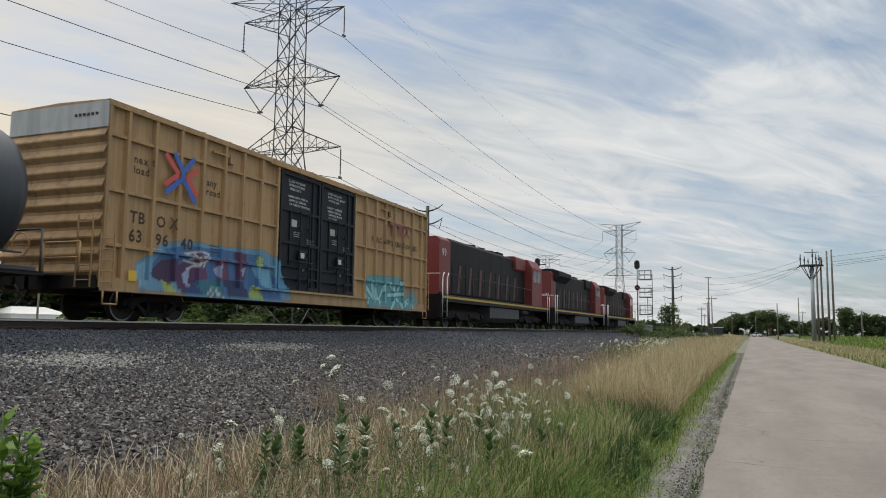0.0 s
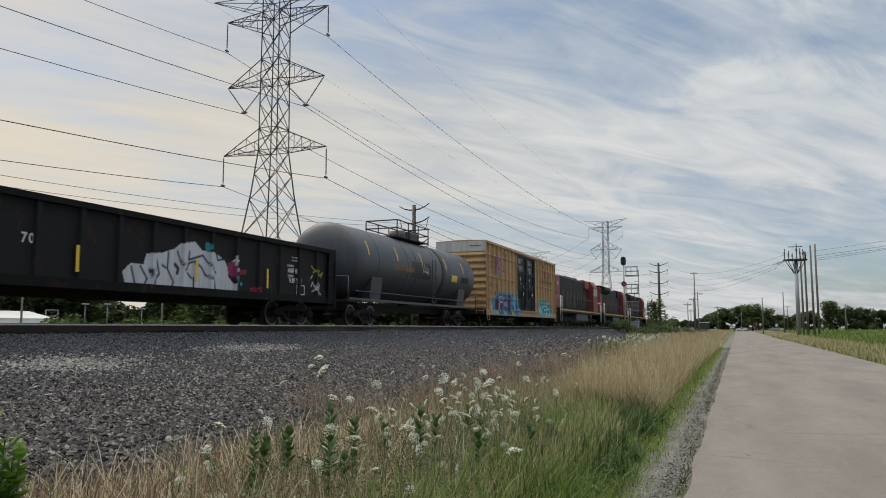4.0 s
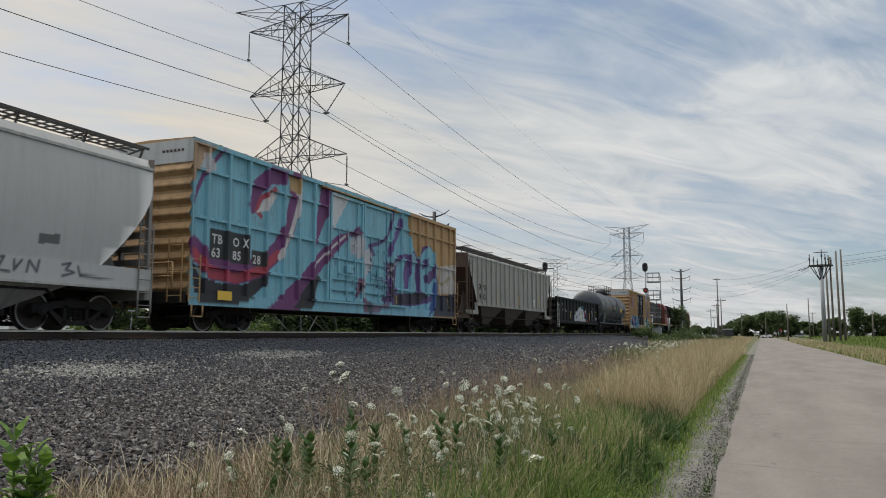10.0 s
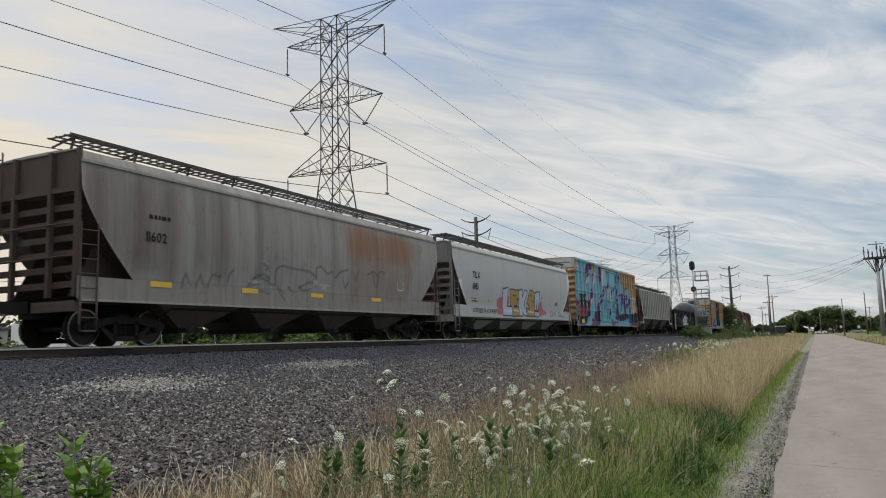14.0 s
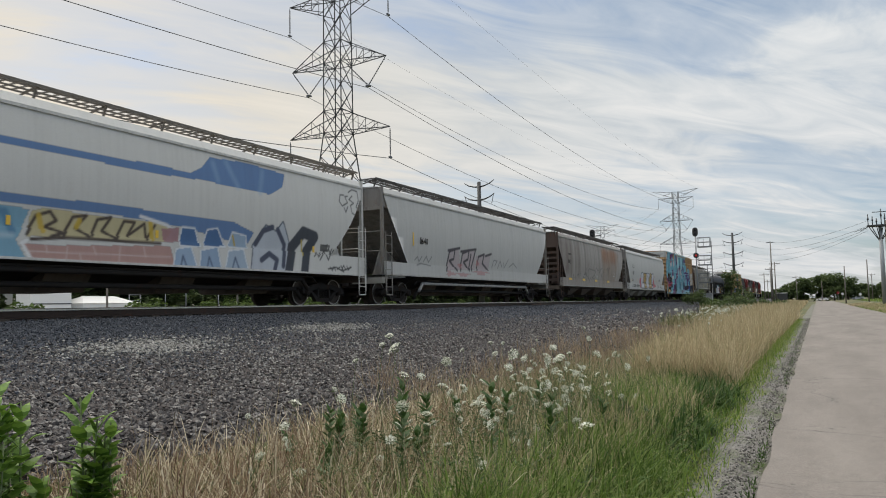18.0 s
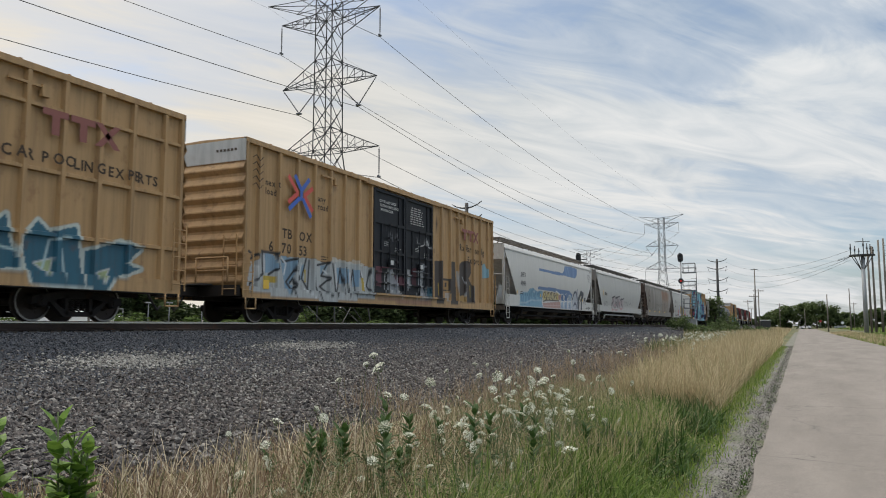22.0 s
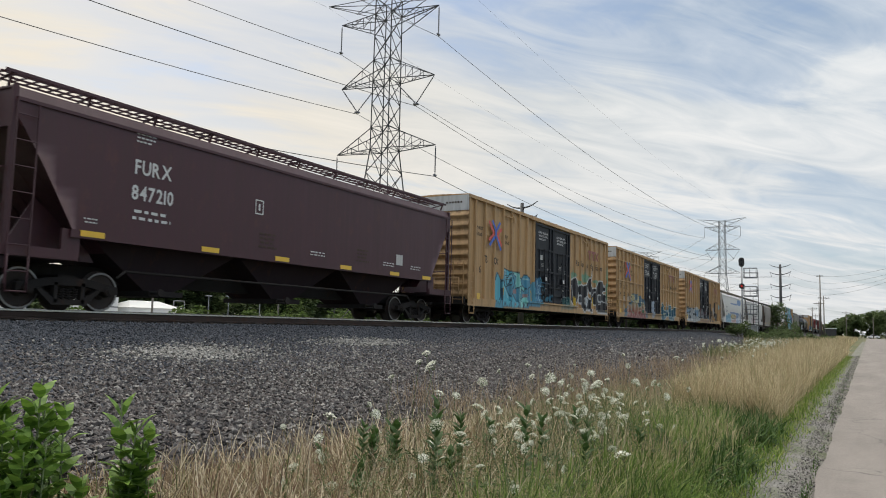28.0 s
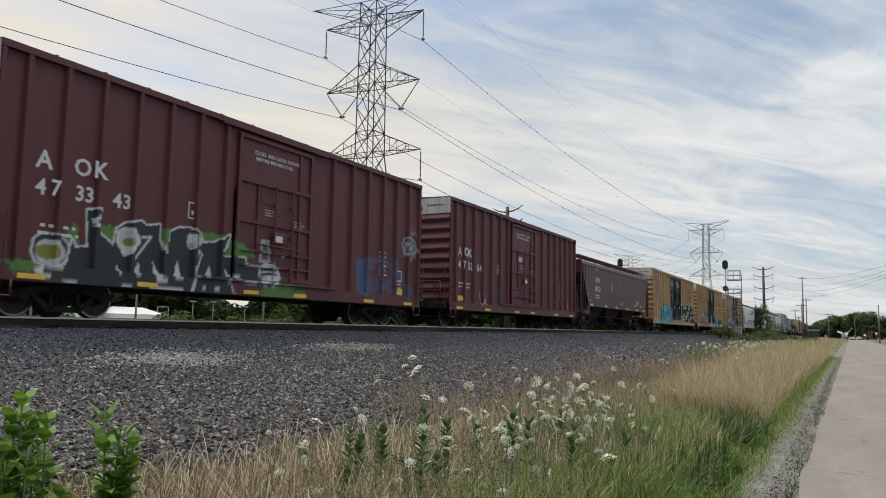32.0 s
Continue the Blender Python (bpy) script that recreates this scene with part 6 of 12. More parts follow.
def wheelset_shape():
    s = Shape()
    for sx in (1, -1):
        f = lambda x: sx * x
        prof = [(f(0.665), 0.30), (f(0.672), WHEEL_R + 0.026), (f(0.70), WHEEL_R + 0.026), (f(0.712), WHEEL_R), (f(0.80), WHEEL_R - 0.003), (f(0.80), 0.36), (f(0.775), 0.345), (f(0.755), 0.17), (f(0.81), 0.13), (f(0.81), 0.10)]
        s.lathe_x(prof if sx > 0 else prof[::-1], 0, 0, 26)
        # plate holes and chalk wear, which show the turning
        for k in range(3):
            a = k * 2.1
            s.box(f(0.76) - 0.012, f(0.76) + 0.012, 0.25 * math.cos(a) - 0.03, 0.25 * math.cos(a) + 0.03, 0.25 * math.sin(a) - 0.03, 0.25 * math.sin(a) + 0.03)
    s.tube((-1.0, 0, 0), (1.0, 0, 0), 0.085, 10)
    return s


def rim_shape():
    s = Shape()
    for sx in (1, -1):
        a, b = (0.801, 0.806) if sx > 0 else (-0.806, -0.801)
        i = len(s.v)
        n = 26
        for r in (WHEEL_R - 0.008, WHEEL_R - 0.045):
            for k in range(n):
                w = 2 * math.pi * k / n
                s.v.append((sx * 0.803, r * math.cos(w), r * math.sin(w)))
        for k in range(n):
            q = (i + k, i + (k + 1) % n, i + n + (k + 1) % n, i + n + k)
            s.f.append(q if sx < 0 else q[::-1])
            s.s.append(False)
    return s


def side_frame_shape(sx):
    s = Shape()
    a, b = sorted((sx * 0.93, sx * 1.07))
    # upper member, lower tension member, columns
    s.prism_x([(-1.12, 0.36), (-1.12, 0.52), (-0.7, 0.60), (-0.35, 0.66), (0.35, 0.66), (0.7, 0.60), (1.12, 0.52), (1.12, 0.36), (0.85, 0.40), (0.4, 0.50), (-0.4, 0.50), (-0.85, 0.40)], a, b)
    s.prism_x([(-0.72, 0.42), (-0.62, 0.44), (-0.3, 0.22), (0.3, 0.22), (0.62, 0.44), (0.72, 0.42), (0.38, 0.11), (-0.38, 0.11)], a, b)
    for y in (-0.34, 0.26):
        s.box(a, b, y, y + 0.08, 0.15, 0.56)
    return s


def spring_shape():
    s = Shape()
    pts = [(0.055 * math.cos(k * 0.9), 0.055 * math.sin(k * 0.9), 0.007 * k) for k in range(33)]
    return s.path(pts, 0.016, 5)


def bearing_shape(sx):
    s = Shape()
    s.tube((sx * 0.95, 0, 0), (sx * 1.13, 0, 0), 0.125, 12, 0.11)
    s.tube((sx * 1.13, 0, 0), (sx * 1.16, 0, 0), 0.07, 8)
    return s


def truck(car, y, axles=(-0.9, 0.9)):
    t = part("truck", shared("truck", lambda: Shape().box(-0.95, 0.95, -0.2, 0.2, 0.42, 0.72).tube((0, 0, 0.7), (0, 0, 0.9), 0.25, 14), M_UNDER), None, car, at=pose(0, y, 0))
    for sx, nm in ((1, "near"), (-1, "far")):
        part("side_frame", shared("side_frame_" + nm, lambda: side_frame_shape(sx), M_UNDER), None, t, "grimy cast steel side frame")
        for k in (-0.15, 0.0, 0.15):
            part("spring", shared("spring", spring_shape, M_UNDER), None, t, at=pose(sx * 1.0, k, 0.23))
        for a in axles:
            part("bearing", shared("bearing_" + nm, lambda: bearing_shape(sx), M_UNDER), None, t, at=pose(0, a, WHEEL_R))
            part("brake_shoe", shared("brake_shoe", lambda: Shape().box(-0.06, 0.06, -0.06, 0.06, -0.15, 0.15), M_UNDER), None, t, at=pose(sx * 0.74, a * 0.45, WHEEL_R))
    for a in axles:
        w = part("wheelset", shared("wheelset", wheelset_shape, M_WHEEL), None, car, at=pose(0, y + a, WHEEL_R))
        part("wheel_rim", shared("wheel_rim", rim_shape, M_TREAD), None, w, "bright worn wheel rim")
        SPINNING.append((w, y + a))


def coupler_shape():
    s = Shape()
    s.box(-0.11, 0.11, -0.75, 0.3, -0.12, 0.12)
    s.prism_z([(-0.2, -1.0), (-0.05, -1.05), (0.05, -0.9), (0.2, -1.0), (0.22, -0.8), (0.12, -0.7), (-0.12, -0.7), (-0.22, -0.8)], -0.18, 0.18)
    return s


def running_gear(car, half, centre):
    """Trucks, couplers, hoses, centre sill and brake gear."""
    for sy in (1, -1):
        truck(car, sy * centre)
        part("coupler", shared("coupler", coupler_shape, M_UNDER), None, car, "rusty knuckle coupler", at=pose(0, sy * half, 0.86, 0, 0, 0 if sy < 0 else 180))
        h = Shape().path([(sy * 0.3, sy * (half + 0.2), 0.75), (sy * 0.32, sy * (half + 0.4), 0.45), (sy * 0.2, sy * (half + 0.65), 0.32), (sy * 0.1, sy * (half + 0.85), 0.42)], 0.028, 6)
        part("air_hose", h, M_BLACK, car)
    part("centre_sill", Shape().box(-0.2, 0.2, -half, half, 0.62, 0.98), M_UNDER, car)


def coord_car(name, label, category, rear, front, group="cars of the freight train"):
    car = thing(name, label, category, group, at=pose(TRACK_X, (rear + front) / 2, RAIL_Z))
    CARS.append((car, (rear + front) / 2))
    return car


def ladder(parent, x, y0, y1, z0, z1, mat, n=6, name="ladder", plane="side"):
    """Rungs on two stiles; on a car's side (x fixed) or on its end (y fixed, x from y0 to y1)."""
    s = Shape()
    P = (lambda u, z: (x, u, z)) if plane == "side" else (lambda u, z: (u, x, z))
    s.bar(P(y0, z0), P(y0, z1), 0.02).bar(P(y1, z0), P(y1, z1), 0.02)
    for k in range(n):
        z = z0 + (z1 - z0) * (k + 0.5) / n
        s.tube(P(y0, z), P(y1, z), 0.014, 5)
    return part(name, s, mat, parent)


def corrugated_end(car, y, sy, w, z0, z1, n, mat, white_top):
    """An end wall pressed into wide horizontal ridges, with a plain painted panel on top."""
    prof, top = [(0, z0)], z1 - (0.62 if white_top else 0.0)
    step = (top - z0) / n
    for k in range(n):
        b = z0 + k * step
        prof += [(0.0, b + 0.10 * step), (0.085, b + 0.42 * step), (0.085, b + 0.52 * step), (0.0, b + 0.92 * step)]
    prof += [(0, top)]
    s = Shape()
    for (d0, a), (d1, b) in zip(prof, prof[1:]):
        q = [(-w, y + sy * d0, a), (w, y + sy * d0, a), (w, y + sy * d1, b), (-w, y + sy * d1, b)]
        s.face(q if sy < 0 else q[::-1])
    e = part("end_wall", s, mat, car, "end wall pressed in wide horizontal ridges")
    if white_top:
        q = Shape().box(-w, w, min(y, y + sy * 0.03), max(y, y + sy * 0.03), top, z1)
        part("end_panel", q, M_OFFWHITE, e, "dirty white panel at the top of the end")
        b = Shape()
        for k in range(6):
            x = 0.55 + 0.13 * k
            b.box(x, x + 0.085, y + sy * 0.036 - 0.002, y + sy * 0.036 + 0.002, top + 0.3, top + 0.37)
        part("stencil_bars", b, M_BROWN_INK, e)
    return e


def plug_door(car, y0, y1, z0, z1, x, spray=None, mat=M_DOOR, mat_s=M_DOOR_S, seed=0, text=M_OFFWHITE, notice=None):
    """A flush steel plug door: sheet, frame, ribs, lock rods, stencilled notice and small placards."""
    s = Shape()
    m2 = mat_s if spray else mat
    w = y1 - y0
    if spray:
        s.grid(spray.lines(y0, y1, 0, 0.3), spray.lines(z0, z1, 1, 0.3), lambda u, v: (x + 0.03, u, v), False)
    else:
        s.box(x - 0.05, x + 0.03, y0, y1, z0, z1)
    d = part("door", s, m2, car, "black steel plug door" if mat is M_DOOR else "steel plug door", spray=spray)
    for a, b, c, e in ((y0, y0 + 0.1, z0, z1), (y1 - 0.1, y1, z0, z1), (y0 + 0.1, y1 - 0.1, z0, z0 + 0.12), (y0 + 0.1, y1 - 0.1, z1 - 0.1, z1)):
        part("frame_bar", Shape().strips(x + 0.028, x + 0.095, a, b, c, e), m2, d, spray=spray)
    for k, f in enumerate((0.10, 0.20, 0.40, 0.68)):
        z = z0 + (z1 - z0) * f
        t = 0.03 if k < 2 else 0.045
        part("door_bar", Shape().strips(x + 0.03, x + 0.09, y0 + 0.1, y1 - 0.1, z - t, z + t), m2, d, spray=spray)
    for f, f0, f1 in ((0.26, 0.2, 0.68), (0.82, 0.0, 1.0)):
        part("door_rib", Shape().strips(x + 0.028, x + 0.075, y0 + w * f - 0.035, y0 + w * f + 0.035, z0 + (z1 - z0) * f0, z0 + (z1 - z0) * f1), m2, d, spray=spray)
    for f in (0.47, 0.70):
        rod = part("lock_rod", swept([Vector((x + 0.125, y0 + w * f, zz)) for zz in spaced(z0 + 0.02, z1 - 1.2, 0.2)], 0.026, 7), m2, d, spray=spray)
        for k in range(3):
            z = z0 + 0.3 + 0.85 * k
            part("rod_guide", Shape().box(x + 0.08, x + 0.155, y0 + w * f - 0.06, y0 + w * f + 0.06, z, z + 0.08), m2, rod, spray=spray)
    h = Shape().rounded(x + 0.09, x + 0.17, y0 + w * 0.44, y0 + w * 0.6, z0 + 1.0, z0 + 1.3, 0.02)
    h.tube((x + 0.15, y0 + w * 0.2, z0 + 0.92), (x + 0.15, y0 + w * 0.8, z0 + 0.92), 0.022, 7)
    part("lock_box", h, m2, d, spray=spray)
    if mat is M_YELLOW:
        return d
    rng = random.Random(seed)
    if notice:
        for k, line in enumerate(notice):  # an empty line keeps its height
            lettering(d, line, x + 0.04, y0 + 0.2 * w + 0.02 * (k % 4) * w, z1 - (0.45 + 0.16 * k if len(notice) < 4 else 0.3 + 0.125 * k), 0.135 if len(notice) < 4 else 0.105, M_WHITE, name="notice")
    else:
        part("rating_plate", Shape().box(x + 0.03, x + 0.036, y0 + 0.35, y1 - 0.55, z1 - 1.05, z1 - 0.22), M_DOOR if mat is M_DOOR else mat, d)
        bars(d, x + 0.04, y0 + 0.4, z1 - 1.0, w * 0.55, 0.72, 8, text, seed)
    bars(d, x + 0.04, y0 + 0.35 * w, z0 + 1.72, 0.4, 0.2, 3, text, seed + 1)
    bars(d, x + 0.04, y1 - 0.75, z0 + 1.55, 0.5, 0.2, 3, text, seed + 2)
    part("placard", Shape().box(x + 0.175, x + 0.18, y0 + w * 0.46, y0 + w * 0.55, z0 + 1.05, z0 + 1.22), M_WHITE, d, "small white placard")
    part("placard_holder", Shape().box(x + 0.03, x + 0.045, y0 + w * 0.3, y0 + w * 0.43, z0 + 2.05, z0 + 2.28), M_OFFWHITE if rng.random() < 0.6 else mat, d)
    ring = [(x + 0.045, y0 + w * 0.62 + 0.07 * math.cos(k * 0.5236), z0 + 0.72 + 0.07 * math.sin(k * 0.5236)) for k in range(13)]
    part("door_symbol", Shape().path(ring, 0.009, 4).bar((x + 0.045, y0 + w * 0.62, z0 + 0.68), (x + 0.045, y0 + w * 0.62, z0 + 0.76), 0.01), M_WHITE, d)
    return d


def boxcar(name, label, rear, front, mat, mat_s, end_mat, posts_rear, posts_front, door, belts, spray=None, double=True, white_top=True, sill_mat=None, z_sill=0.68, door_mats=(M_DOOR, M_DOOR_S), n_end=9, tape=False, notices=(None, None)):
    car = coord_car(name, label, "boxcar", rear, front)
    L = front - rear
    half, X, XP, top = L / 2, 1.50, 1.60, 4.98
    d0, d1 = -half + door[0], -half + door[1]
    # near side in two runs beside the doors, with a strip above and below them
    runs = ((-half, d0, z_sill + 0.3, top), (d1, half, z_sill + 0.3, top), (d0, d1, top - 0.12, top), (d0, d1, z_sill + 0.3, z_sill + 0.42))
    for a, b, c, e in runs:
        s = Shape()
        if spray:
            s.grid(spray.lines(a, b, 0, 0.5), spray.lines(c, e, 1, 0.5), lambda u, v: (X, u, v), False)
        else:
            s.grid([a, b], [c, e], lambda u, v: (X, u, v), False)
        part("side_sheet", s, mat_s if spray else mat, car, spray=spray)
    part("far_side", Shape().box(-XP, -X, -half, half, z_sill, top + 0.1), mat, car)
    part("floor", Shape().box(-X, X - 0.005, -half, half, 1.0, 1.1), M_UNDER, car)
    s = Shape()
    if spray:
        s.grid(spray.lines(-half, half, 0, 0.5), [z_sill, z_sill + 0.1, z_sill + 0.2, z_sill + 0.32], lambda u, v: (XP - 0.01, u, v), False)
        s.grid(spray.lines(-half, half, 0, 0.5), [0, 1], lambda u, v: (X + 0.09 * (1 - v), u, z_sill + 0.32), False)
        part("side_sill", s, mat_s, car, spray=spray)
    else:
        part("side_sill", s.box(X, XP, -half, half, z_sill, z_sill + 0.32), sill_mat or mat, car)
    part("sill_flange", Shape().box(1.2, XP - 0.012, -half, half, z_sill - 0.02, z_sill), M_UNDER, car)
    high = spray and spray.box[3] > top
    part("top_chord", Shape().strips(X, XP + 0.01, -half, half, top, top + 0.13), mat_s if high else mat, car, spray=spray if high else None)
    # roof: low pitch, with raised seams
    roof = part("roof", Shape().prism_y([(-1.6, top + 0.11), (1.6, top + 0.11), (1.6, top + 0.14), (0, top + 0.19), (-1.6, top + 0.14)], -half, half), end_mat, car)
    n = int(L / 1.05)
    for k in range(1, n):
        y = -half + L * k / n
        part("roof_seam", Shape().prism_y([(-1.58, top + 0.14), (1.58, top + 0.14), (1.58, top + 0.17), (0, top + 0.22), (-1.58, top + 0.17)], y - 0.03, y + 0.03), end_mat, roof)
    # posts and belts
    ys = [-half + v for v in posts_rear] + [d1 + v for v in posts_front]
    POST_AT[car.name] = ys
    for y in [-half + 0.07, half - 0.07] + ys:
        w = 0.075 if abs(abs(y) - half) > 0.1 else 0.07
        zs = spray.lines(z_sill + 0.3, top, 1, 0.5) if spray else [z_sill + 0.3, top]
        s = Shape().fold([(X, y - w), (XP, y - w * 0.6), (XP, y + w * 0.6), (X, y + w)], zs, lambda p, c: (p[0], p[1], c))
        part("side_post", s, mat_s if spray else mat, car, spray=spray)
    for z in belts:
        for a, b in ((-half, d0), (d1, half)):
            us = spray.lines(a, b, 0, 0.5) if spray else [a, b]
            s = Shape().fold([(X, z + 0.055), (X + 0.075, z + 0.035), (X + 0.075, z - 0.035), (X, z - 0.055)], us, lambda p, c: (p[0], c, p[1]))
            part("belt_rib", s, mat_s if spray else mat, car, spray=spray)
    for sy in (1, -1):
        corrugated_end(car, sy * half, sy, 1.58, z_sill + 0.25, top + 0.1, n_end, end_mat, white_top)
        part("end_sill", Shape().box(-1.5, 1.5, min(sy * half, sy * (half + 0.12)), max(sy * half, sy * (half + 0.12)), 0.72, 1.02), M_UNDER, car)
        ladder(car, XP + 0.05, sy * (half - 0.12) - 0.2, sy * (half - 0.12) + 0.2, 0.75, 2.4 if sy > 0 else 2.0, mat, 5)
        ladder(car, sy * (half + 0.14), 1.0, 1.45, 0.75, 2.4, end_mat, 5, plane="end")
        st = Shape().path([(XP + 0.02, sy * (half - 0.5), z_sill), (XP + 0.02, sy * (half - 0.5), 0.38), (XP + 0.02, sy * (half - 0.08), 0.38), (XP + 0.02, sy * (half - 0.08), z_sill)], 0.022, 6)
        part("sill_step", st, mat, car)
    # platform and brake wheel on the rear end
    part("brake_platform", Shape().box(-0.9, 0.6, -half - 0.5, -half - 0.08, 1.02, 1.06), M_GRATE, car)
    ring = [(0.28 * math.cos(k * 0.5236) - 0.6, -half - 0.3, 1.75 + 0.28 * math.sin(k * 0.5236)) for k in range(13)]
    part("brake_wheel", Shape().path(ring, 0.018, 5).tube((-0.6, -half - 0.3, 1.75), (-0.6, -half - 0.02, 1.75), 0.03, 6).bar((-0.86, -half - 0.3, 1.75), (-0.34, -half - 0.3, 1.75), 0.012), end_mat, car)
    part("end_railing", Shape().path([(0.3, -half - 0.42, 1.05), (0.3, -half - 0.42, 1.75), (1.4, -half - 0.42, 1.75), (1.4, -half - 0.42, 1.05)], 0.022, 6).path([(0.3, -half - 0.42, 1.4), (1.4, -half - 0.42, 1.4)], 0.018, 6), end_mat, car)
    if double:
        m = (d0 + d1) / 2
        plug_door(car, d0 + 0.05, m - 0.03, z_sill + 0.42, top - 0.1, X, spray, *door_mats, seed=int(rear), notice=notices[0])
        plug_door(car, m + 0.03, d1 - 0.05, z_sill + 0.42, top - 0.1, X, spray, *door_mats, seed=int(rear) + 5, notice=notices[1])
    part("door_track", Shape().strips(X + 0.02, XP + 0.06, d0 - 1.2, d1 + 1.2, z_sill + 0.33, z_sill + 0.40), mat_s if spray else mat, car, spray=spray)
    part("door_guide", Shape().box(X + 0.02, XP + 0.05, d0 - 0.6, d1 + 0.6, top - 0.05, top), mat, car)
    running_gear(car, half, half - 2.4 if L > 17 else half - 2.0)
    if tape:
        for y in (-6.9, -4.2, -0.92, 1.06, 4.54, 7.0):
            part("reflector", Shape().box(XP - 0.008, XP + 0.004, y - 0.3, y + 0.25, z_sill + 0.03, z_sill + 0.13), M_REFLECT, car, "yellow reflective strip")
    return car, half, d0, d1


def hopper(name, label, rear, front, mat, mat_s, bays, spray=None, ribs=(), curved=True, top=4.2, crease=3.95, cut=1.45, zc=3.4, z0=1.45, sill=(1.0, 1.47),
           bottom=None, walk_mat=M_GRATE, bay_low=0.42, hatch_arms=False, stripes=(), inset=0.0, end_mat=None, pipe_mat=M_UNDER):
    """A covered hopper: side sheets cut away at the ends over sloping floors, hopper bays, roof with hatches and walkways."""
    car = coord_car(name, label, "hopper car", rear, front)
    L = front - rear
    half = L / 2
    bottom = bottom or M_UNDER_BROWN
    low = sill[0] if sill else z0
    end_mat = end_mat or mat

    def bulge(z):
        if not curved:
            return 1.52 if z < crease else 1.52 - 0.5 * (z - crease)
        x = 1.50 + 0.085 * math.sin(math.pi * min(1.0, max(0.0, (z - z0) / (crease - z0))))
        return x if z < crease else x - 0.62 * (z - crease)

    def reach(z):
        e = half - 0.1
        if z < zc:
            e -= cut * ((zc - z) / (zc - z0)) ** (1.45 if curved else 0.9)
        return e

    ws = spray.lines(z0, top, 1, 0.22) if spray else spaced(z0, top, 0.2)
    ws = sorted(set(ws + [crease - 0.02, crease + 0.02]))
    us = spray.lines(-half, half, 0, 0.5) if spray else spaced(-half, half, 0.5)
    s = Shape()
    s.grid(us, ws, lambda u, v: (bulge(v), max(-reach(v), min(reach(v), u)), v))
    part("side_sheet", s, mat_s if spray else mat, car, spray=spray)
    s = Shape()
    s.grid(spaced(-half, half, 1.0), spaced(z0, top, 0.25), lambda u, v: (-bulge(v), -max(-reach(v), min(reach(v), u)), v))
    part("far_side", s, mat, car)
    # roof: a low vault, central hatches, walkways
    xr = bulge(top)
    vault = [(xr * math.cos(a), top + 0.06 * math.sin(a)) for a in [math.pi * k / 12 for k in range(13)]]
    roof = part("roof", Shape().prism_y(vault, -half + 0.12, half - 0.12, True), mat, car)
    part("crease_rail", Shape().box(bulge(crease) - 0.02, bulge(crease) + 0.035, -half + 0.1, half - 0.1, crease - 0.035, crease + 0.03), mat, roof)
    for k in range(9):
        y = -half + 1.2 + (L - 2.4) * k / 8
        h = part("hatch", Shape().rounded(-0.35, 0.35, y - 0.75, y + 0.75, top + 0.04, top + 0.16, 0.05), mat, roof)
        if hatch_arms and k % 2 == 0:
            part("hatch_lever", Shape().path([(0.3, y, top + 0.3), (0.9, y, top + 0.5), (1.25, y, top + 0.48)], 0.035, 6), mat, h)
    wk = part("running_board", Shape().box(1.06, 1.1, -half, half, top + 0.30, top + 0.335), walk_mat, car, "open steel grating walkway on the roof")
    for x in (0.54, 0.8):
        part("bearer_bar", Shape().box(x - 0.012, x + 0.012, -half, half, top + 0.30, top + 0.335), walk_mat, wk)
    n = int(L / 1.7)
    for k in range(n + 1):
        y = -half + 0.15 + (L - 0.3) * k / n
        part("walkway_bracket", Shape().bar((0.5, y, top + 0.15), (1.25, y, top + 0.30), 0.025).bar((1.22, y, top + 0.30), (1.1, y, top + 0.02), 0.03), walk_mat, wk)
    edge = Shape()
    for k in range(int(L / 0.24)):
        y = -half + 0.05 + 0.24 * k
        edge.box(0.52, 1.27, y, y + 0.03, top + 0.305, top + 0.335)
    o = part("grating", edge, walk_mat, wk)
    o["kind"] = "stuff"
    part("walkway_edge", Shape().box(1.25, 1.28, -half, half, top + 0.285, top + 0.345), walk_mat, wk)
    # ends
    for sy in (1, -1):
        yb = lambda d: sy * (half - d)
        q = Shape()
        ze = min(zc, 3.5)
        pts = [((-1.3, yb(0.15), top), (1.3, yb(0.15), top), (1.5, yb(0.15), ze), (-1.5, yb(0.15), ze)),
               ((-1.5, yb(0.15), ze), (1.5, yb(0.15), ze), (1.42, yb(cut + 0.9), z0 - 0.3), (-1.42, yb(cut + 0.9), z0 - 0.3))]
        for p in pts:
            q.face(p if sy > 0 else p[::-1])
        part("end_slope", q, end_mat, car, "sloping end sheet")
        if ze < zc:
            for x in (-1.49, 1.47):
                tri = [(yb(0.13), zc + 0.02), (yb(0.13), ze), (yb(0.1 + cut * ((zc - ze) / (zc - z0)) ** (1.45 if curved else 0.9)), ze)]
                part("end_cheek", Shape().prism_x(tri if sy < 0 else tri[::-1], x, x + 0.02), end_mat, car)
        for x in (-1.0, -0.5, 0.0, 0.5, 1.0):
            part("slope_stiffener", Shape().bar((x, yb(0.2), ze), (x, yb(cut + 0.85), z0 - 0.25), 0.035), end_mat, car)
        if curved and bays:
            for k in range(8):
                z = 1.25 + 0.33 * k
                part("end_slat", Shape().box(-1.4, 1.4, min(yb(0.16), yb(0.24)), max(yb(0.16), yb(0.24)), z, z + 0.14), end_mat, car)
        part("bulkhead_rail", Shape().box(-1.48, 1.48, min(yb(0.06), yb(0.16)), max(yb(0.06), yb(0.16)), ze - 0.12, ze), end_mat, car)
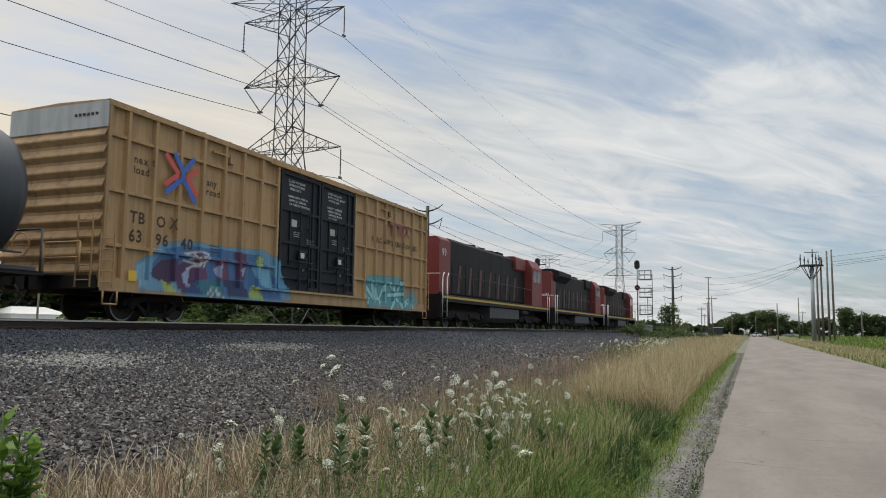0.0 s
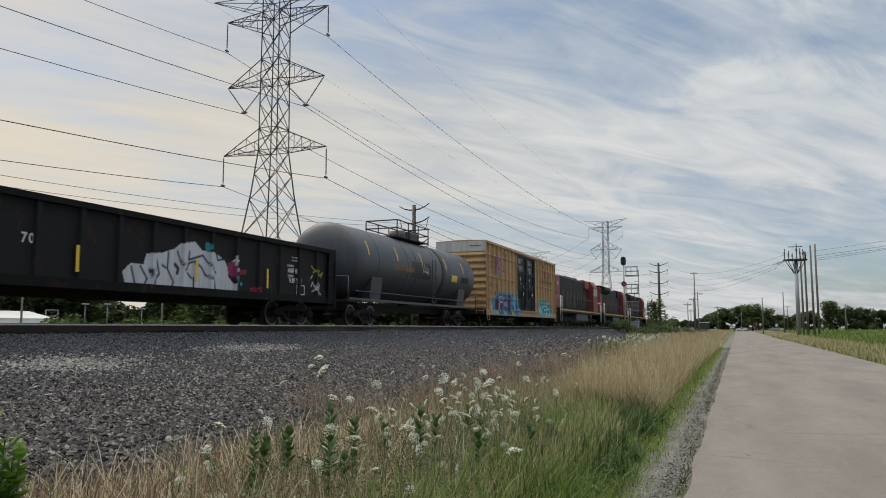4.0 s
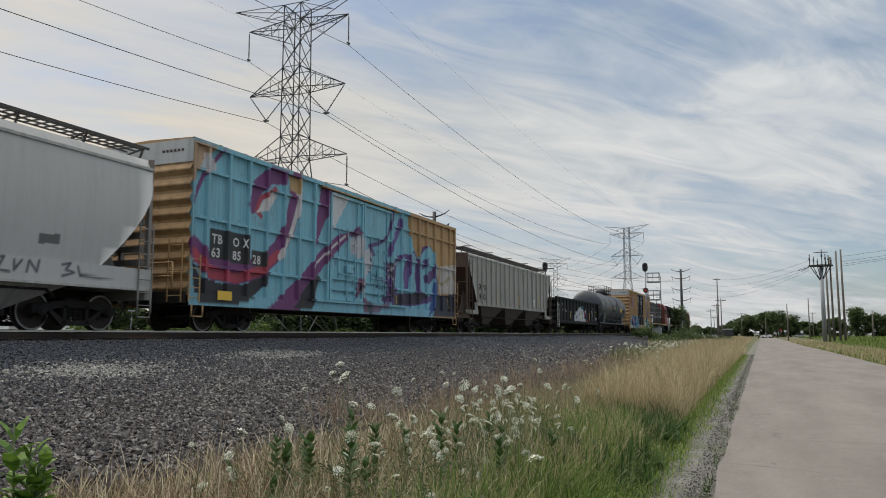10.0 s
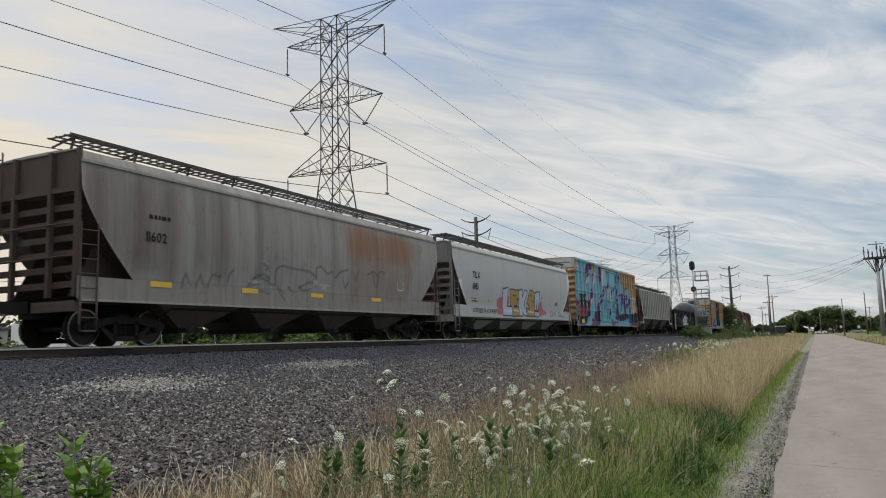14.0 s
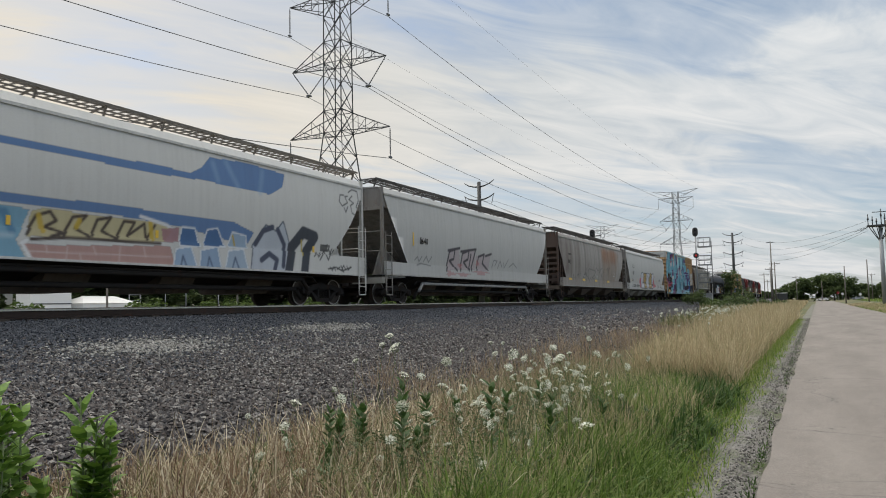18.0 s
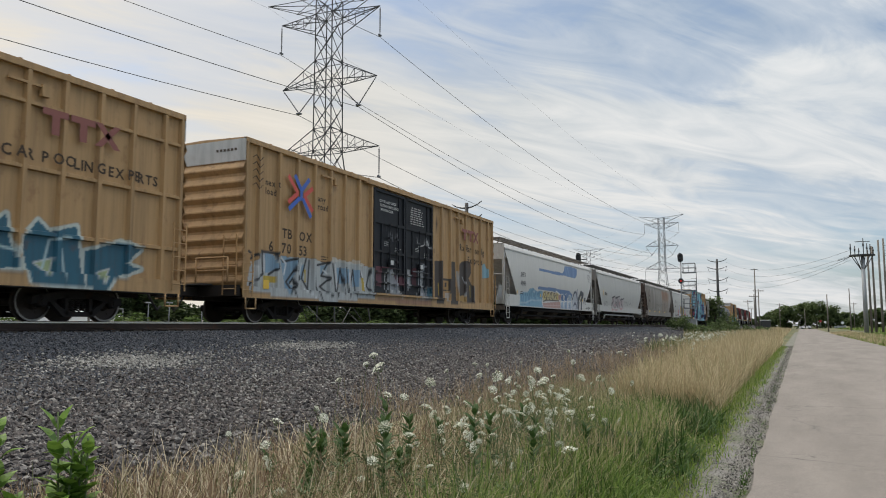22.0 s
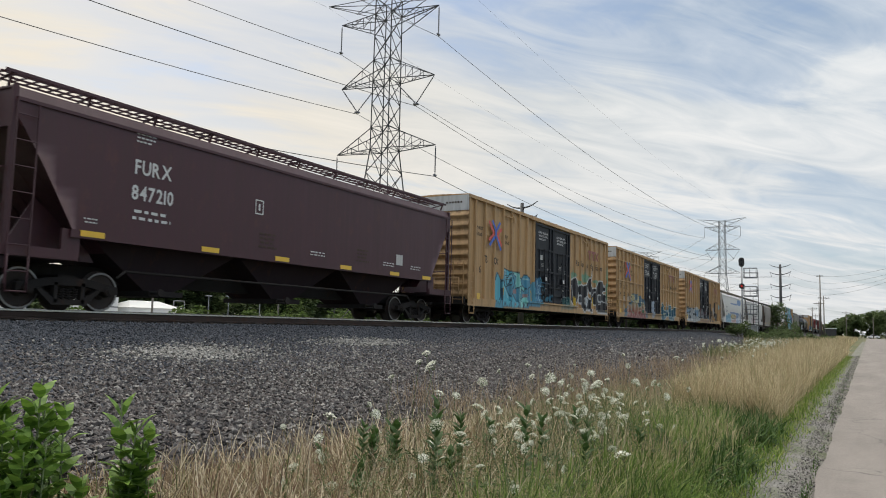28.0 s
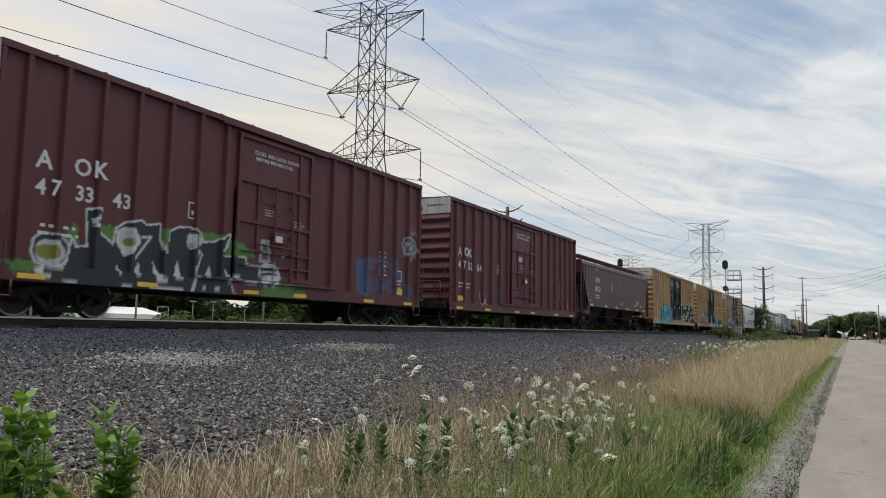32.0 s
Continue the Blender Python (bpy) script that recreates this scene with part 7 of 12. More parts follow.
        for x in (-1.45, -0.6, 0.6, 1.45):
            part("end_post", Shape().box(x - 0.05, x + 0.05, min(yb(0.04), yb(0.14)), max(yb(0.04), yb(0.14)), 1.0, top), end_mat, car)
        for x in (-0.9, 0.9):
            part("gusset", Shape().prism_x([(yb(0.3), 1.02), (yb(cut + 1.0), 1.02), (yb(cut + 0.85), z0 - 0.25), (yb(0.95), 2.2)] if sy < 0 else [(yb(0.3), 1.02), (yb(0.95), 2.2), (yb(cut + 0.85), z0 - 0.25), (yb(cut + 1.0), 1.02)], x - 0.02, x + 0.02), end_mat, car)
        part("end_platform", Shape().box(-1.5, 1.5, min(yb(0), yb(1.6)), max(yb(0), yb(1.6)), 0.96, 1.04), bottom, car)
        part("end_sill", Shape().box(-1.5, 1.5, min(yb(0), yb(0.18)), max(yb(0), yb(0.18)), 0.74, 1.04), bottom, car)
        ladder(car, 1.60, min(yb(0.08), yb(0.5)), max(yb(0.08), yb(0.5)), 0.45, 2.6 if sill else top - 0.3, end_mat, 7)
        ladder(car, yb(0.0), -1.4, -0.95, 0.8, top + 0.2, end_mat, 11, plane="end")
        part("end_rail", Shape().path([(-1.4, yb(0.02), 1.9), (1.4, yb(0.02), 1.9)], 0.02, 6).path([(-1.4, yb(0.02), 2.6), (1.4, yb(0.02), 2.6)], 0.02, 6), end_mat, car)
        part("corner_step", Shape().path([(1.6, yb(0.1), 1.0), (1.6, yb(0.1), 0.32), (1.6, yb(0.5), 0.32), (1.6, yb(0.5), 1.0)], 0.02, 6), end_mat, car)
    if sill:
        s = Shape()
        us2 = spray.lines(-half + 0.05, half - 0.05, 0, 0.5) if spray else [-half + 0.05, half - 0.05]
        s.grid(us2, spray.lines(sill[0], sill[1], 1, 0.2) if spray else [sill[0], sill[1]], lambda u, v: (1.545, u, v), False)
        s.grid([-half + 0.05, half - 0.05], [0, 1], lambda u, v: (1.42 + 0.125 * v, u, sill[0]), False)
        s.grid([-half + 0.05, half - 0.05], [0, 1], lambda u, v: (1.545 - 0.1 * v, u, sill[1]), False)
        part("side_sill", s, mat_s if spray else mat, car, spray=spray)
        part("sill_lip", Shape().box(1.5, 1.57, -half + 0.1, half - 0.1, sill[0] - 0.05, sill[0]), mat, car)
    else:
        part("side_sill", Shape().box(1.40, 1.56, -half + cut, half - cut, z0 - 0.06, z0 + 0.1), mat, car)
        for sy in (1, -1):
            part("corner_sill", Shape().box(1.42, 1.54, min(sy * half, sy * (half - cut - 0.2)), max(sy * half, sy * (half - cut - 0.2)), 0.98, 1.18), mat, car)
            part("corner_web", Shape().prism_x([(sy * (half - cut - 0.25), 1.0), (sy * (half - cut + 0.15), 1.0), (sy * (half - cut + 0.15), z0 + 0.1), (sy * (half - cut - 0.25), z0 + 0.1)], 1.44, 1.5), mat, car)
    for y in ribs:
        zlo = z0
        while reach(zlo) < abs(y) and zlo < top - 0.3:
            zlo += 0.1
        part("side_rib", Shape().box(1.51, 1.60, y - 0.035, y + 0.035, zlo, crease + 0.05), mat, car)
    # hopper bays below the sill
    bay_top, xb, xl = low, 1.47 - inset, 0.95 - inset * 0.5
    inner = half - cut - 0.75
    step = 2 * inner / max(1, bays)
    for k in range(bays):
        c = -inner + step * (k + 0.5)
        zb = bay_low
        a, b = c - step * 0.5 + 0.05, c + step * 0.5 - 0.05
        m = step * 0.10
        s = Shape()
        for sx in (1, -1):
            q = [(sx * xb, a, bay_top), (sx * xb, b, bay_top), (sx * xl, c + m, zb), (sx * xl, c - m, zb)]
            s.face(q if sx < 0 else q[::-1])
        s.face([(-xb, a, bay_top), (xb, a, bay_top), (xl, c - m, zb), (-xl, c - m, zb)])
        s.face([(xb, b, bay_top), (-xb, b, bay_top), (-xl, c + m, zb), (xl, c + m, zb)])
        s.box(-xb, xb, a, b, bay_top, z0 + 0.02)
        bay = part("hopper_bay", s, bottom, car)
        part("gate", Shape().box(-1.0, 1.0, c - m - 0.06, c + m + 0.06, zb - 0.12, zb), M_UNDER, bay)
        part("gate_shaft", Shape().tube((0.7, c - m, zb - 0.05), (1.3, c - m, zb - 0.05), 0.035, 7).tube((1.3, c - m, zb - 0.05), (1.34, c - m, zb - 0.05), 0.09, 8), M_UNDER, bay)
    if not bays:
        part("hopper_floor", Shape().prism_y([(-1.4, low), (-0.5, 0.6), (0.5, 0.6), (1.4, low)], -half + 2.8, half - 2.8), M_UNDER, car)
        for z, x, m in ((0.78, 1.35, pipe_mat), (0.5, 1.1, M_UNDER)):
            part("discharge_pipe", Shape().path([(x, -half + 3.0, z - 0.3), (x, -half + 3.3, z), (x, half - 3.3, z), (x, half - 3.0, z - 0.3)], 0.06, 8), m, car)
        for k in range(4):
            y = (k - 1.5) * (half - 3.2) * 0.5
            part("outlet_gate", Shape().prism_y([(-1.15, 0.95), (-0.75, 0.36), (0.75, 0.36), (1.15, 0.95)], y - 0.55, y + 0.55), M_UNDER_BROWN, car)
    part("train_pipe", Shape().path([(1.36, -half + 2.6, 0.7), (1.36, -half + 2.8, 0.86), (1.36, half - 2.8, 0.86), (1.36, half - 2.6, 0.7)], 0.03, 6), M_UNDER, car)
    for y, z, h in stripes:
        x = 1.562 if not sill and z < z0 + 0.1 else bulge(z) + 0.012
        part("reflector", Shape().box(x, x + 0.008, y, y + (0.09 if h > 0.2 else 0.55), z, z + h), M_REFLECT, car, "yellow reflective strip")
    running_gear(car, half, half - 1.75)
    return car, half, bulge


def tank_car(rear, front):
    car = coord_car("tank_car", "long black tank car with yellow marks and a top platform", "tank car", rear, front)
    half = (front - rear) / 2
    R, cz = 1.52, 2.62
    prof = []
    for k in range(7):
        a = math.pi / 2 * k / 6
        prof.append((-half + 0.75 - 0.62 * math.cos(a), max(0.02, R * math.sin(a))))
    prof += [(y, R) for y in spaced(-half + 1.4, half - 1.4, 2.0)]
    for k in range(6, -1, -1):
        a = math.pi / 2 * k / 6
        prof.append((half - 0.75 + 0.62 * math.cos(a), max(0.02, R * math.sin(a))))
    tank = part("tank", Shape().lathe_y(prof, 0, cz, 40), M_TANK, car, "glossy black cylindrical tank")
    for y in (-half + 2.6, -half + 5.6, -1.2, 1.35, half - 4.6, half - 1.9):
        s = Shape().lathe_y([(y - 0.03, R + 0.006), (y + 0.03, R + 0.006)], 0, cz, 40)
        part("weld_seam", s, M_TANK, tank)
    # saddle band at the middle
    part("centre_band", Shape().lathe_y([(2.0, R + 0.004), (2.01, R + 0.015), (2.6, R + 0.015), (2.61, R + 0.004)], 0, cz, 40), M_BLACK, tank)
    def on_tank(y, ang, w, h, mat, nm, d=0.01):
        s = Shape()
        for j in range(6):
            a0, a1 = ang - h / 2 + h * j / 6, ang - h / 2 + h * (j + 1) / 6
            s.face([((R + d) * math.cos(a0), y, cz + (R + d) * math.sin(a0)), ((R + d) * math.cos(a0), y + w, cz + (R + d) * math.sin(a0)),
                    ((R + d) * math.cos(a1), y + w, cz + (R + d) * math.sin(a1)), ((R + d) * math.cos(a1), y, cz + (R + d) * math.sin(a1))])
        return part(nm, s, mat, tank)
    for y in (-half + 1.6, -half + 4.4, -half + 7.2, -half + 10.0, half - 5.2, half - 2.6):
        on_tank(y, 0.35, 0.09, 0.42, M_REFLECT, "reflector")
    on_tank(3.4, -0.1, 0.85, 0.22, M_REFLECT, "yellow_placard")
    on_tank(-half + 6.0, -0.03, 2.3, 0.5, M_BLACK, "repaint_patch")
    for k in range(4):
        on_tank(half - 2.9 + 0.3 * k, -0.1, 0.2, 0.2, M_LOCO_GREY, "stencil_block")
    lettering(tank, "UTLX 660164", R + 0.012, -half + 4.1, cz - 0.2, 0.34, plain("ochre_stencil", (0.30, 0.16, 0.04), 0.7))
    # a white scrawl and a brushed dark ring high on the side
    def surf(y, z):
        a = math.asin(max(-1, min(1, (z - cz) / R)))
        return ((R + 0.014) * math.cos(a), y, cz + (R + 0.014) * math.sin(a))
    tag = Shape()
    for pts in ([(-0.6, 2.85), (-0.45, 2.5), (-0.3, 2.9), (-0.2, 2.5)], [(-0.1, 2.75), (0.0, 2.45), (0.1, 2.75), (0.2, 2.42)], [(-0.55, 2.6), (0.3, 2.5)]):
        tag.path([surf(y, z) for y, z in pts], 0.016, 5)
    part("spray_tag", tag, M_OFFWHITE, tank, "white scrawled tag")
    # underframe, walkway and top platform
    part("side_sill", Shape().box(1.25, 1.4, -half + 0.2, half - 0.2, 0.98, 1.08).box(-1.4, -1.25, -half + 0.2, half - 0.2, 0.98, 1.08), M_TANK, car)
    part("handrail", Shape().path([(1.45, -half + 0.6, 1.35), (1.45, half - 0.6, 1.35)], 0.025, 6), M_TANK, car)
    for sy in (1, -1):
        part("saddle", Shape().prism_y([(-1.3, 1.0), (1.3, 1.0), (1.42, 2.0), (1.0, 1.45), (0, 1.15), (-1.0, 1.45), (-1.42, 2.0)], sy * (half - 2.6) - 0.5, sy * (half - 2.6) + 0.5), M_TANK, car)
        part("end_platform", Shape().box(-1.4, 1.4, min(sy * half, sy * (half - 1.2)), max(sy * half, sy * (half - 1.2)), 0.92, 1.0), M_UNDER, car)
        part("end_railing", Shape().path([(1.4, sy * (half - 0.1), 1.0), (1.4, sy * (half - 0.1), 1.9), (-1.4, sy * (half - 0.1), 1.9), (-1.4, sy * (half - 0.1), 1.0)], 0.025, 6), M_TANK, car)
    top = cz + R
    part("top_platform", Shape().box(-0.8, 0.8, -1.9, 1.9, top - 0.02, top + 0.04), M_GRATE, car)
    for z in (top + 0.38, top + 0.75):
        part("platform_rail", Shape().path([(0.8, -1.9, z), (0.8, 1.9, z), (-0.8, 1.9, z), (-0.8, -1.9, z), (0.8, -1.9, z)], 0.03, 6), M_RAIL_SIDE, car)
    for x in (-0.8, 0.8):
        for y in (-1.9, -0.6, 0.6, 1.9):
            part("rail_post", Shape().tube((x, y, top - 0.1), (x, y, top + 0.75), 0.03, 6), M_RAIL_SIDE, car)
    part("manway", Shape().tube((0, -0.2, top - 0.05), (0, -0.2, top + 0.42), 0.42, 16), M_TANK, car)
    part("valve_box", Shape().rounded(-0.45, 0.45, 0.5, 1.5, top, top + 0.5, 0.08), M_TANK, car)
    ladder(car, 1.58, 0.55, 1.0, 1.0, 3.2, M_TANK, 8)
    part("bottom_outlet", Shape().tube((0, 0.4, 0.45), (0, 0.4, 1.2), 0.22, 12), M_UNDER, car)
    running_gear(car, half, half - 2.3)


def gondola(rear, front):
    car = coord_car("gondola_car", "black open gondola car with painted letters on its ribbed side", "gondola car", rear, front)
    half = (front - rear) / 2
    sp = Spray(-4.6, 4.6, 0.9, 2.7, 0.03)
    paint_gondola(sp)
    sp.box = (-half, half, 0.9, 2.5)
    s = Shape().grid(sp.lines(-half, half, 0, 0.5), sp.lines(0.95, 2.62, 1, 0.4), lambda u, v: (1.47, u, v), False)
    part("side_sheet", s, M_GONDOLA_S, car, spray=sp)
    part("far_side", Shape().box(-1.55, -1.45, -half, half, 0.85, 2.7), M_GONDOLA_S, car)
    part("floor", Shape().box(-1.45, 1.45, -half, half, 0.95, 1.05), M_UNDER, car)
    part("top_rail", Shape().box(1.44, 1.58, -half, half, 2.6, 2.74).box(-1.58, -1.44, -half, half, 2.6, 2.74), M_GONDOLA_S, car)
    part("side_sill", Shape().box(1.44, 1.56, -half, half, 0.78, 1.0), M_GONDOLA_S, car)
    n = 14
    for k in range(n + 1):
        y = -half + 0.1 + (2 * half - 0.2) * k / n
        zs = spaced(1.0, 2.6, 0.06)
        s = Shape().fold([(1.47, y - 0.10), (1.55, y - 0.06), (1.55, y + 0.06), (1.47, y + 0.10)], zs, lambda p, c: (p[0], p[1], c))
        part("side_post", s, M_GONDOLA_S, car, spray=sp)
    for sy in (1, -1):
        corrugated_end(car, sy * half, sy, 1.5, 0.95, 2.65, 4, M_GONDOLA_S, False)
        part("end_sill", Shape().box(-1.5, 1.5, min(sy * half, sy * (half + 0.15)), max(sy * half, sy * (half + 0.15)), 0.72, 1.0), M_UNDER, car)
        ladder(car, 1.6, sy * (half - 0.35) - 0.22, sy * (half - 0.35) + 0.22, 0.45, 2.3, M_HANDRAIL if sy < 0 else M_GONDOLA_S, 5)
        part("corner_plate", Shape().box(1.5, 1.585, min(sy * half, sy * (half - 0.5)), max(sy * half, sy * (half - 0.5)), 0.85, 2.7), M_GONDOLA_S, car)
    lettering(car, "IC", 1.485, -5.95, 2.1, 0.3, M_WHITE)
    lettering(car, "294", 1.485, -5.95, 1.68, 0.3, M_WHITE)
    lettering(car, "705", 1.485, -4.95, 1.68, 0.3, M_WHITE)
    bars(car, 1.485, 5.0, 1.55, 0.5, 0.5, 3, M_OFFWHITE, 41)
    bars(car, 1.485, 5.2, 2.1, 0.8, 0.2, 2, M_OFFWHITE, 42)
    for words, yy, zz in (("HUMP ME?", 5.05, 1.72), ("HUMP YOU!", 5.13, 1.40)):
        lettering(car, words, 1.487, yy, zz, 0.24, M_WHITE, name="chalked_words", squeeze=0.56)
    fr = Shape()
    for y0, y1, z0, z1 in ((5.6, 6.1, 1.02, 1.05), (5.6, 6.1, 1.32, 1.35), (5.6, 5.63, 1.05, 1.32), (6.07, 6.1, 1.05, 1.32)):
        fr.box(1.484, 1.488, y0, y1, z0, z1)
    part("data_frame", fr, M_WHITE, car)
    for y in (-7.35, -3.6, 0.4, 3.75, 7.6):
        part("reflector", Shape().box(1.552, 1.56, y, y + 0.09, 1.15, 1.75), M_REFLECT, car, "yellow reflective strip")
    running_gear(car, half, half - 2.0)


M_FADED = plain("faded_grey_stencil", (0.20, 0.20, 0.20), 0.7)
M_STRIPE = painted("faded_stripe_paint", (0.11, 0.034, 0.03), 0.6, 0, 0.8, 0.1)
M_FUEL = painted("grimy_fuel_tank", (0.05, 0.05, 0.052), 0.6, 0, 0.6, 0.2)


def loco_truck(car, y):
    t = part("truck", Shape().box(-0.9, 0.9, -2.2, 2.2, 0.5, 0.8), M_UNDER, car)
    s = Shape()
    for sx in (1, -1):
        a, b = sorted((sx * 0.98, sx * 1.14))
        s.prism_x([(-2.5, 0.45), (-2.5, 0.75), (-1.9, 0.85), (1.9, 0.85), (2.5, 0.75), (2.5, 0.45), (1.2, 0.55), (0.6, 0.4), (-0.6, 0.4), (-1.2, 0.55)], a, b)
    sf = part("side_frame", s, M_UNDER, t)
    t.matrix_basis = pose(0, y, 0)
    for a in (-1.95, 0.0, 1.95):
        part("bearing", shared("bearing_near", lambda: bearing_shape(1), M_UNDER), None, t, at=pose(0, a, 0.5))
        part("brake_cylinder", Shape().tube((1.1, a + 0.55, 0.62), (1.1, a + 0.95, 0.62), 0.11, 8), M_UNDER, t)
        w = part("wheelset", shared("wheelset", wheelset_shape, M_WHEEL), None, car, at=pose(0, y + a, WHEEL_R))
        part("wheel_rim", shared("wheel_rim", rim_shape, M_TREAD), None, w)
        SPINNING.append((w, y + a))


def locomotive(rear, front, hood_mat, label, dash8=True, stripes=True):
    car = coord_car("locomotive", label, "locomotive", rear, front, "locomotives of the freight train")
    half = (front - rear) / 2
    part("frame", Shape().box(-1.5, 1.5, -half + 0.4, half - 0.4, 1.25, 1.55), M_LOCO_BLACK, car)
    part("underbelly", Shape().box(-0.6, 0.6, -half + 1.2, half - 1.2, 0.42, 1.25), M_UNDER, car)
    part("sill_stripe", Shape().box(1.5, 1.512, -half + 0.5, half - 0.5, 1.42, 1.53), M_SAFETY, car, "yellow stripe along the walkway sill")
    part("walkway", Shape().box(-1.55, 1.55, -half + 0.5, half - 0.5, 1.55, 1.6), M_GRATE, car)
    y0, y1 = -half + 1.3, half - 5.4      # hood
    hood = part("long_hood", Shape().rounded(-0.98, 0.98, y0 + 1.5, y1, 1.6, 4.6, 0.14), hood_mat, car)
    part("hood_end", Shape().rounded(-0.99, 0.99, y0, y0 + 1.5, 1.6, 4.56, 0.16), M_LOCO_RED, car, "red painted rear hood end")
    # flared radiator section and roof gear
    if dash8:
        part("radiator", Shape().prism_y([(-0.98, 3.8), (0.98, 3.8), (1.45, 4.25), (1.45, 4.6), (0.9, 4.8), (-0.9, 4.8), (-1.45, 4.6), (-1.45, 4.25)], y0 + 0.8, y0 + 5.2), hood_mat, hood)
    for k in range(3):
        part("roof_fan", Shape().tube((0, y0 + 6.4 + 1.7 * k, 4.55), (0, y0 + 6.4 + 1.7 * k, 4.78), 0.6, 18), M_LOCO_BLACK, hood)
    part("exhaust_stack", Shape().box(-0.4, 0.4, y1 - 4.2, y1 - 3.0, 4.55, 4.88), M_LOCO_BLACK, hood)
    part("dynamic_brake", Shape().rounded(-1.15, 1.15, y1 - 2.6, y1 - 0.3, 3.8, 4.74, 0.12), hood_mat if dash8 else M_LOCO_RED, hood)
    n = 13
    for k in range(n):
        a = y0 + 1.7 + (y1 - y0 - 2.0) * k / n
        d = part("hood_door", Shape().box(0.98, 1.0, a + 0.04, a + (y1 - y0 - 2.0) / n - 0.04, 1.75, 3.35), hood_mat, hood)
        part("door_latch", Shape().box(1.0, 1.03, a + 0.1, a + 0.16, 2.4, 2.6), M_GRATE, d)
    if stripes:
        for k in range(7):
            a = y0 + 2.5 + (y1 - y0 - 3.5) * k / 7
            s = Shape().prism_x([(a, 1.8), (a + 0.32, 1.8), (a + 0.62, 3.3), (a + 0.3, 3.3)], 1.003, 1.006)
            part("hood_stripe", s, M_STRIPE, hood, "faded slanting stripe")
    lettering(car, "99", 1.0, y0 + 0.35, 3.6, 0.55, M_WHITE) if hood_mat is M_LOCO_BLACK else None
    # cab and nose
    cab = part("cab", Shape().prism_y([(-1.52, 1.6), (1.52, 1.6), (1.52, 4.2), (1.15, 4.75), (-1.15, 4.75), (-1.52, 4.2)], y1 + 0.1, y1 + 2.7), M_LOCO_RED, car, "red cab")
    for a in (y1 + 0.35, y1 + 1.4):
        part("side_window", Shape().box(1.52, 1.535, a, a + 0.85, 3.2, 4.0), M_DARK_GLASS, cab)
    part("cab_door", Shape().box(-0.9, -0.2, y1 + 0.07, y1 + 0.1, 1.7, 3.7), M_LOCO_RED, cab)
    part("nose", Shape().rounded(-1.0, 1.0, y1 + 2.7, half - 1.1, 1.6, 3.2, 0.2), M_LOCO_RED, car)
    part("horn", Shape().tube((0.2, y1 + 0.6, 4.8), (0.2, y1 + 1.1, 4.9), 0.07, 8, 0.14), M_GRATE, cab)
    part("fuel_tank", Shape().prism_y([(-1.1, 0.35), (1.1, 0.35), (1.4, 0.6), (1.4, 1.2), (-1.4, 1.2), (-1.4, 0.6)], -3.0, 3.0), M_FUEL, car)
    part("air_reservoir", Shape().tube((1.3, 3.2, 1.05), (1.3, 5.0, 1.05), 0.18, 12), M_LOCO_BLACK, car)
    for sy in (1, -1):
        part("pilot", Shape().box(-1.5, 1.5, min(sy * (half - 0.45), sy * (half - 0.3)), max(sy * (half - 0.45), sy * (half - 0.3)), 0.45, 1.6), M_LOCO_BLACK, car)
        for k in range(4):
            part("step", Shape().box(1.15, 1.55, min(sy * (half - 0.5), sy * (half - 1.0)), max(sy * (half - 0.5), sy * (half - 1.0)), 0.4 + 0.32 * k, 0.44 + 0.32 * k), M_LOCO_BLACK, car)
        part("step_rail", Shape().path([(1.53, sy * (half - 0.45), 0.5), (1.53, sy * (half - 0.45), 2.4), (1.5, sy * (half - 0.7), 2.65)], 0.03, 6).path([(1.53, sy * (half - 1.05), 0.5), (1.53, sy * (half - 1.05), 2.4), (1.5, sy * (half - 1.3), 2.65)], 0.03, 6), M_HANDRAIL, car, "white grab rail")
        part("end_railing", Shape().path([(1.4, sy * (half - 0.42), 2.6), (-1.4, sy * (half - 0.42), 2.6)], 0.025, 6), M_HANDRAIL, car)
        loco_truck(car, sy * (half - 4.6))
        part("coupler", shared("coupler", coupler_shape, M_UNDER), None, car, at=pose(0, sy * (half - 0.5), 0.86, 0, 0, 0 if sy < 0 else 180))
    part("handrail", Shape().path([(1.48, -half + 1.5, 2.65), (1.48, y1, 2.65)], 0.022, 6), M_GRATE, car)
    for k in range(10):
        y = -half + 1.5 + (y1 + half - 1.5) * k / 9
        part("stanchion", Shape().tube((1.48, y, 1.6), (1.48, y, 2.65), 0.02, 6), M_GRATE, car)
    return car


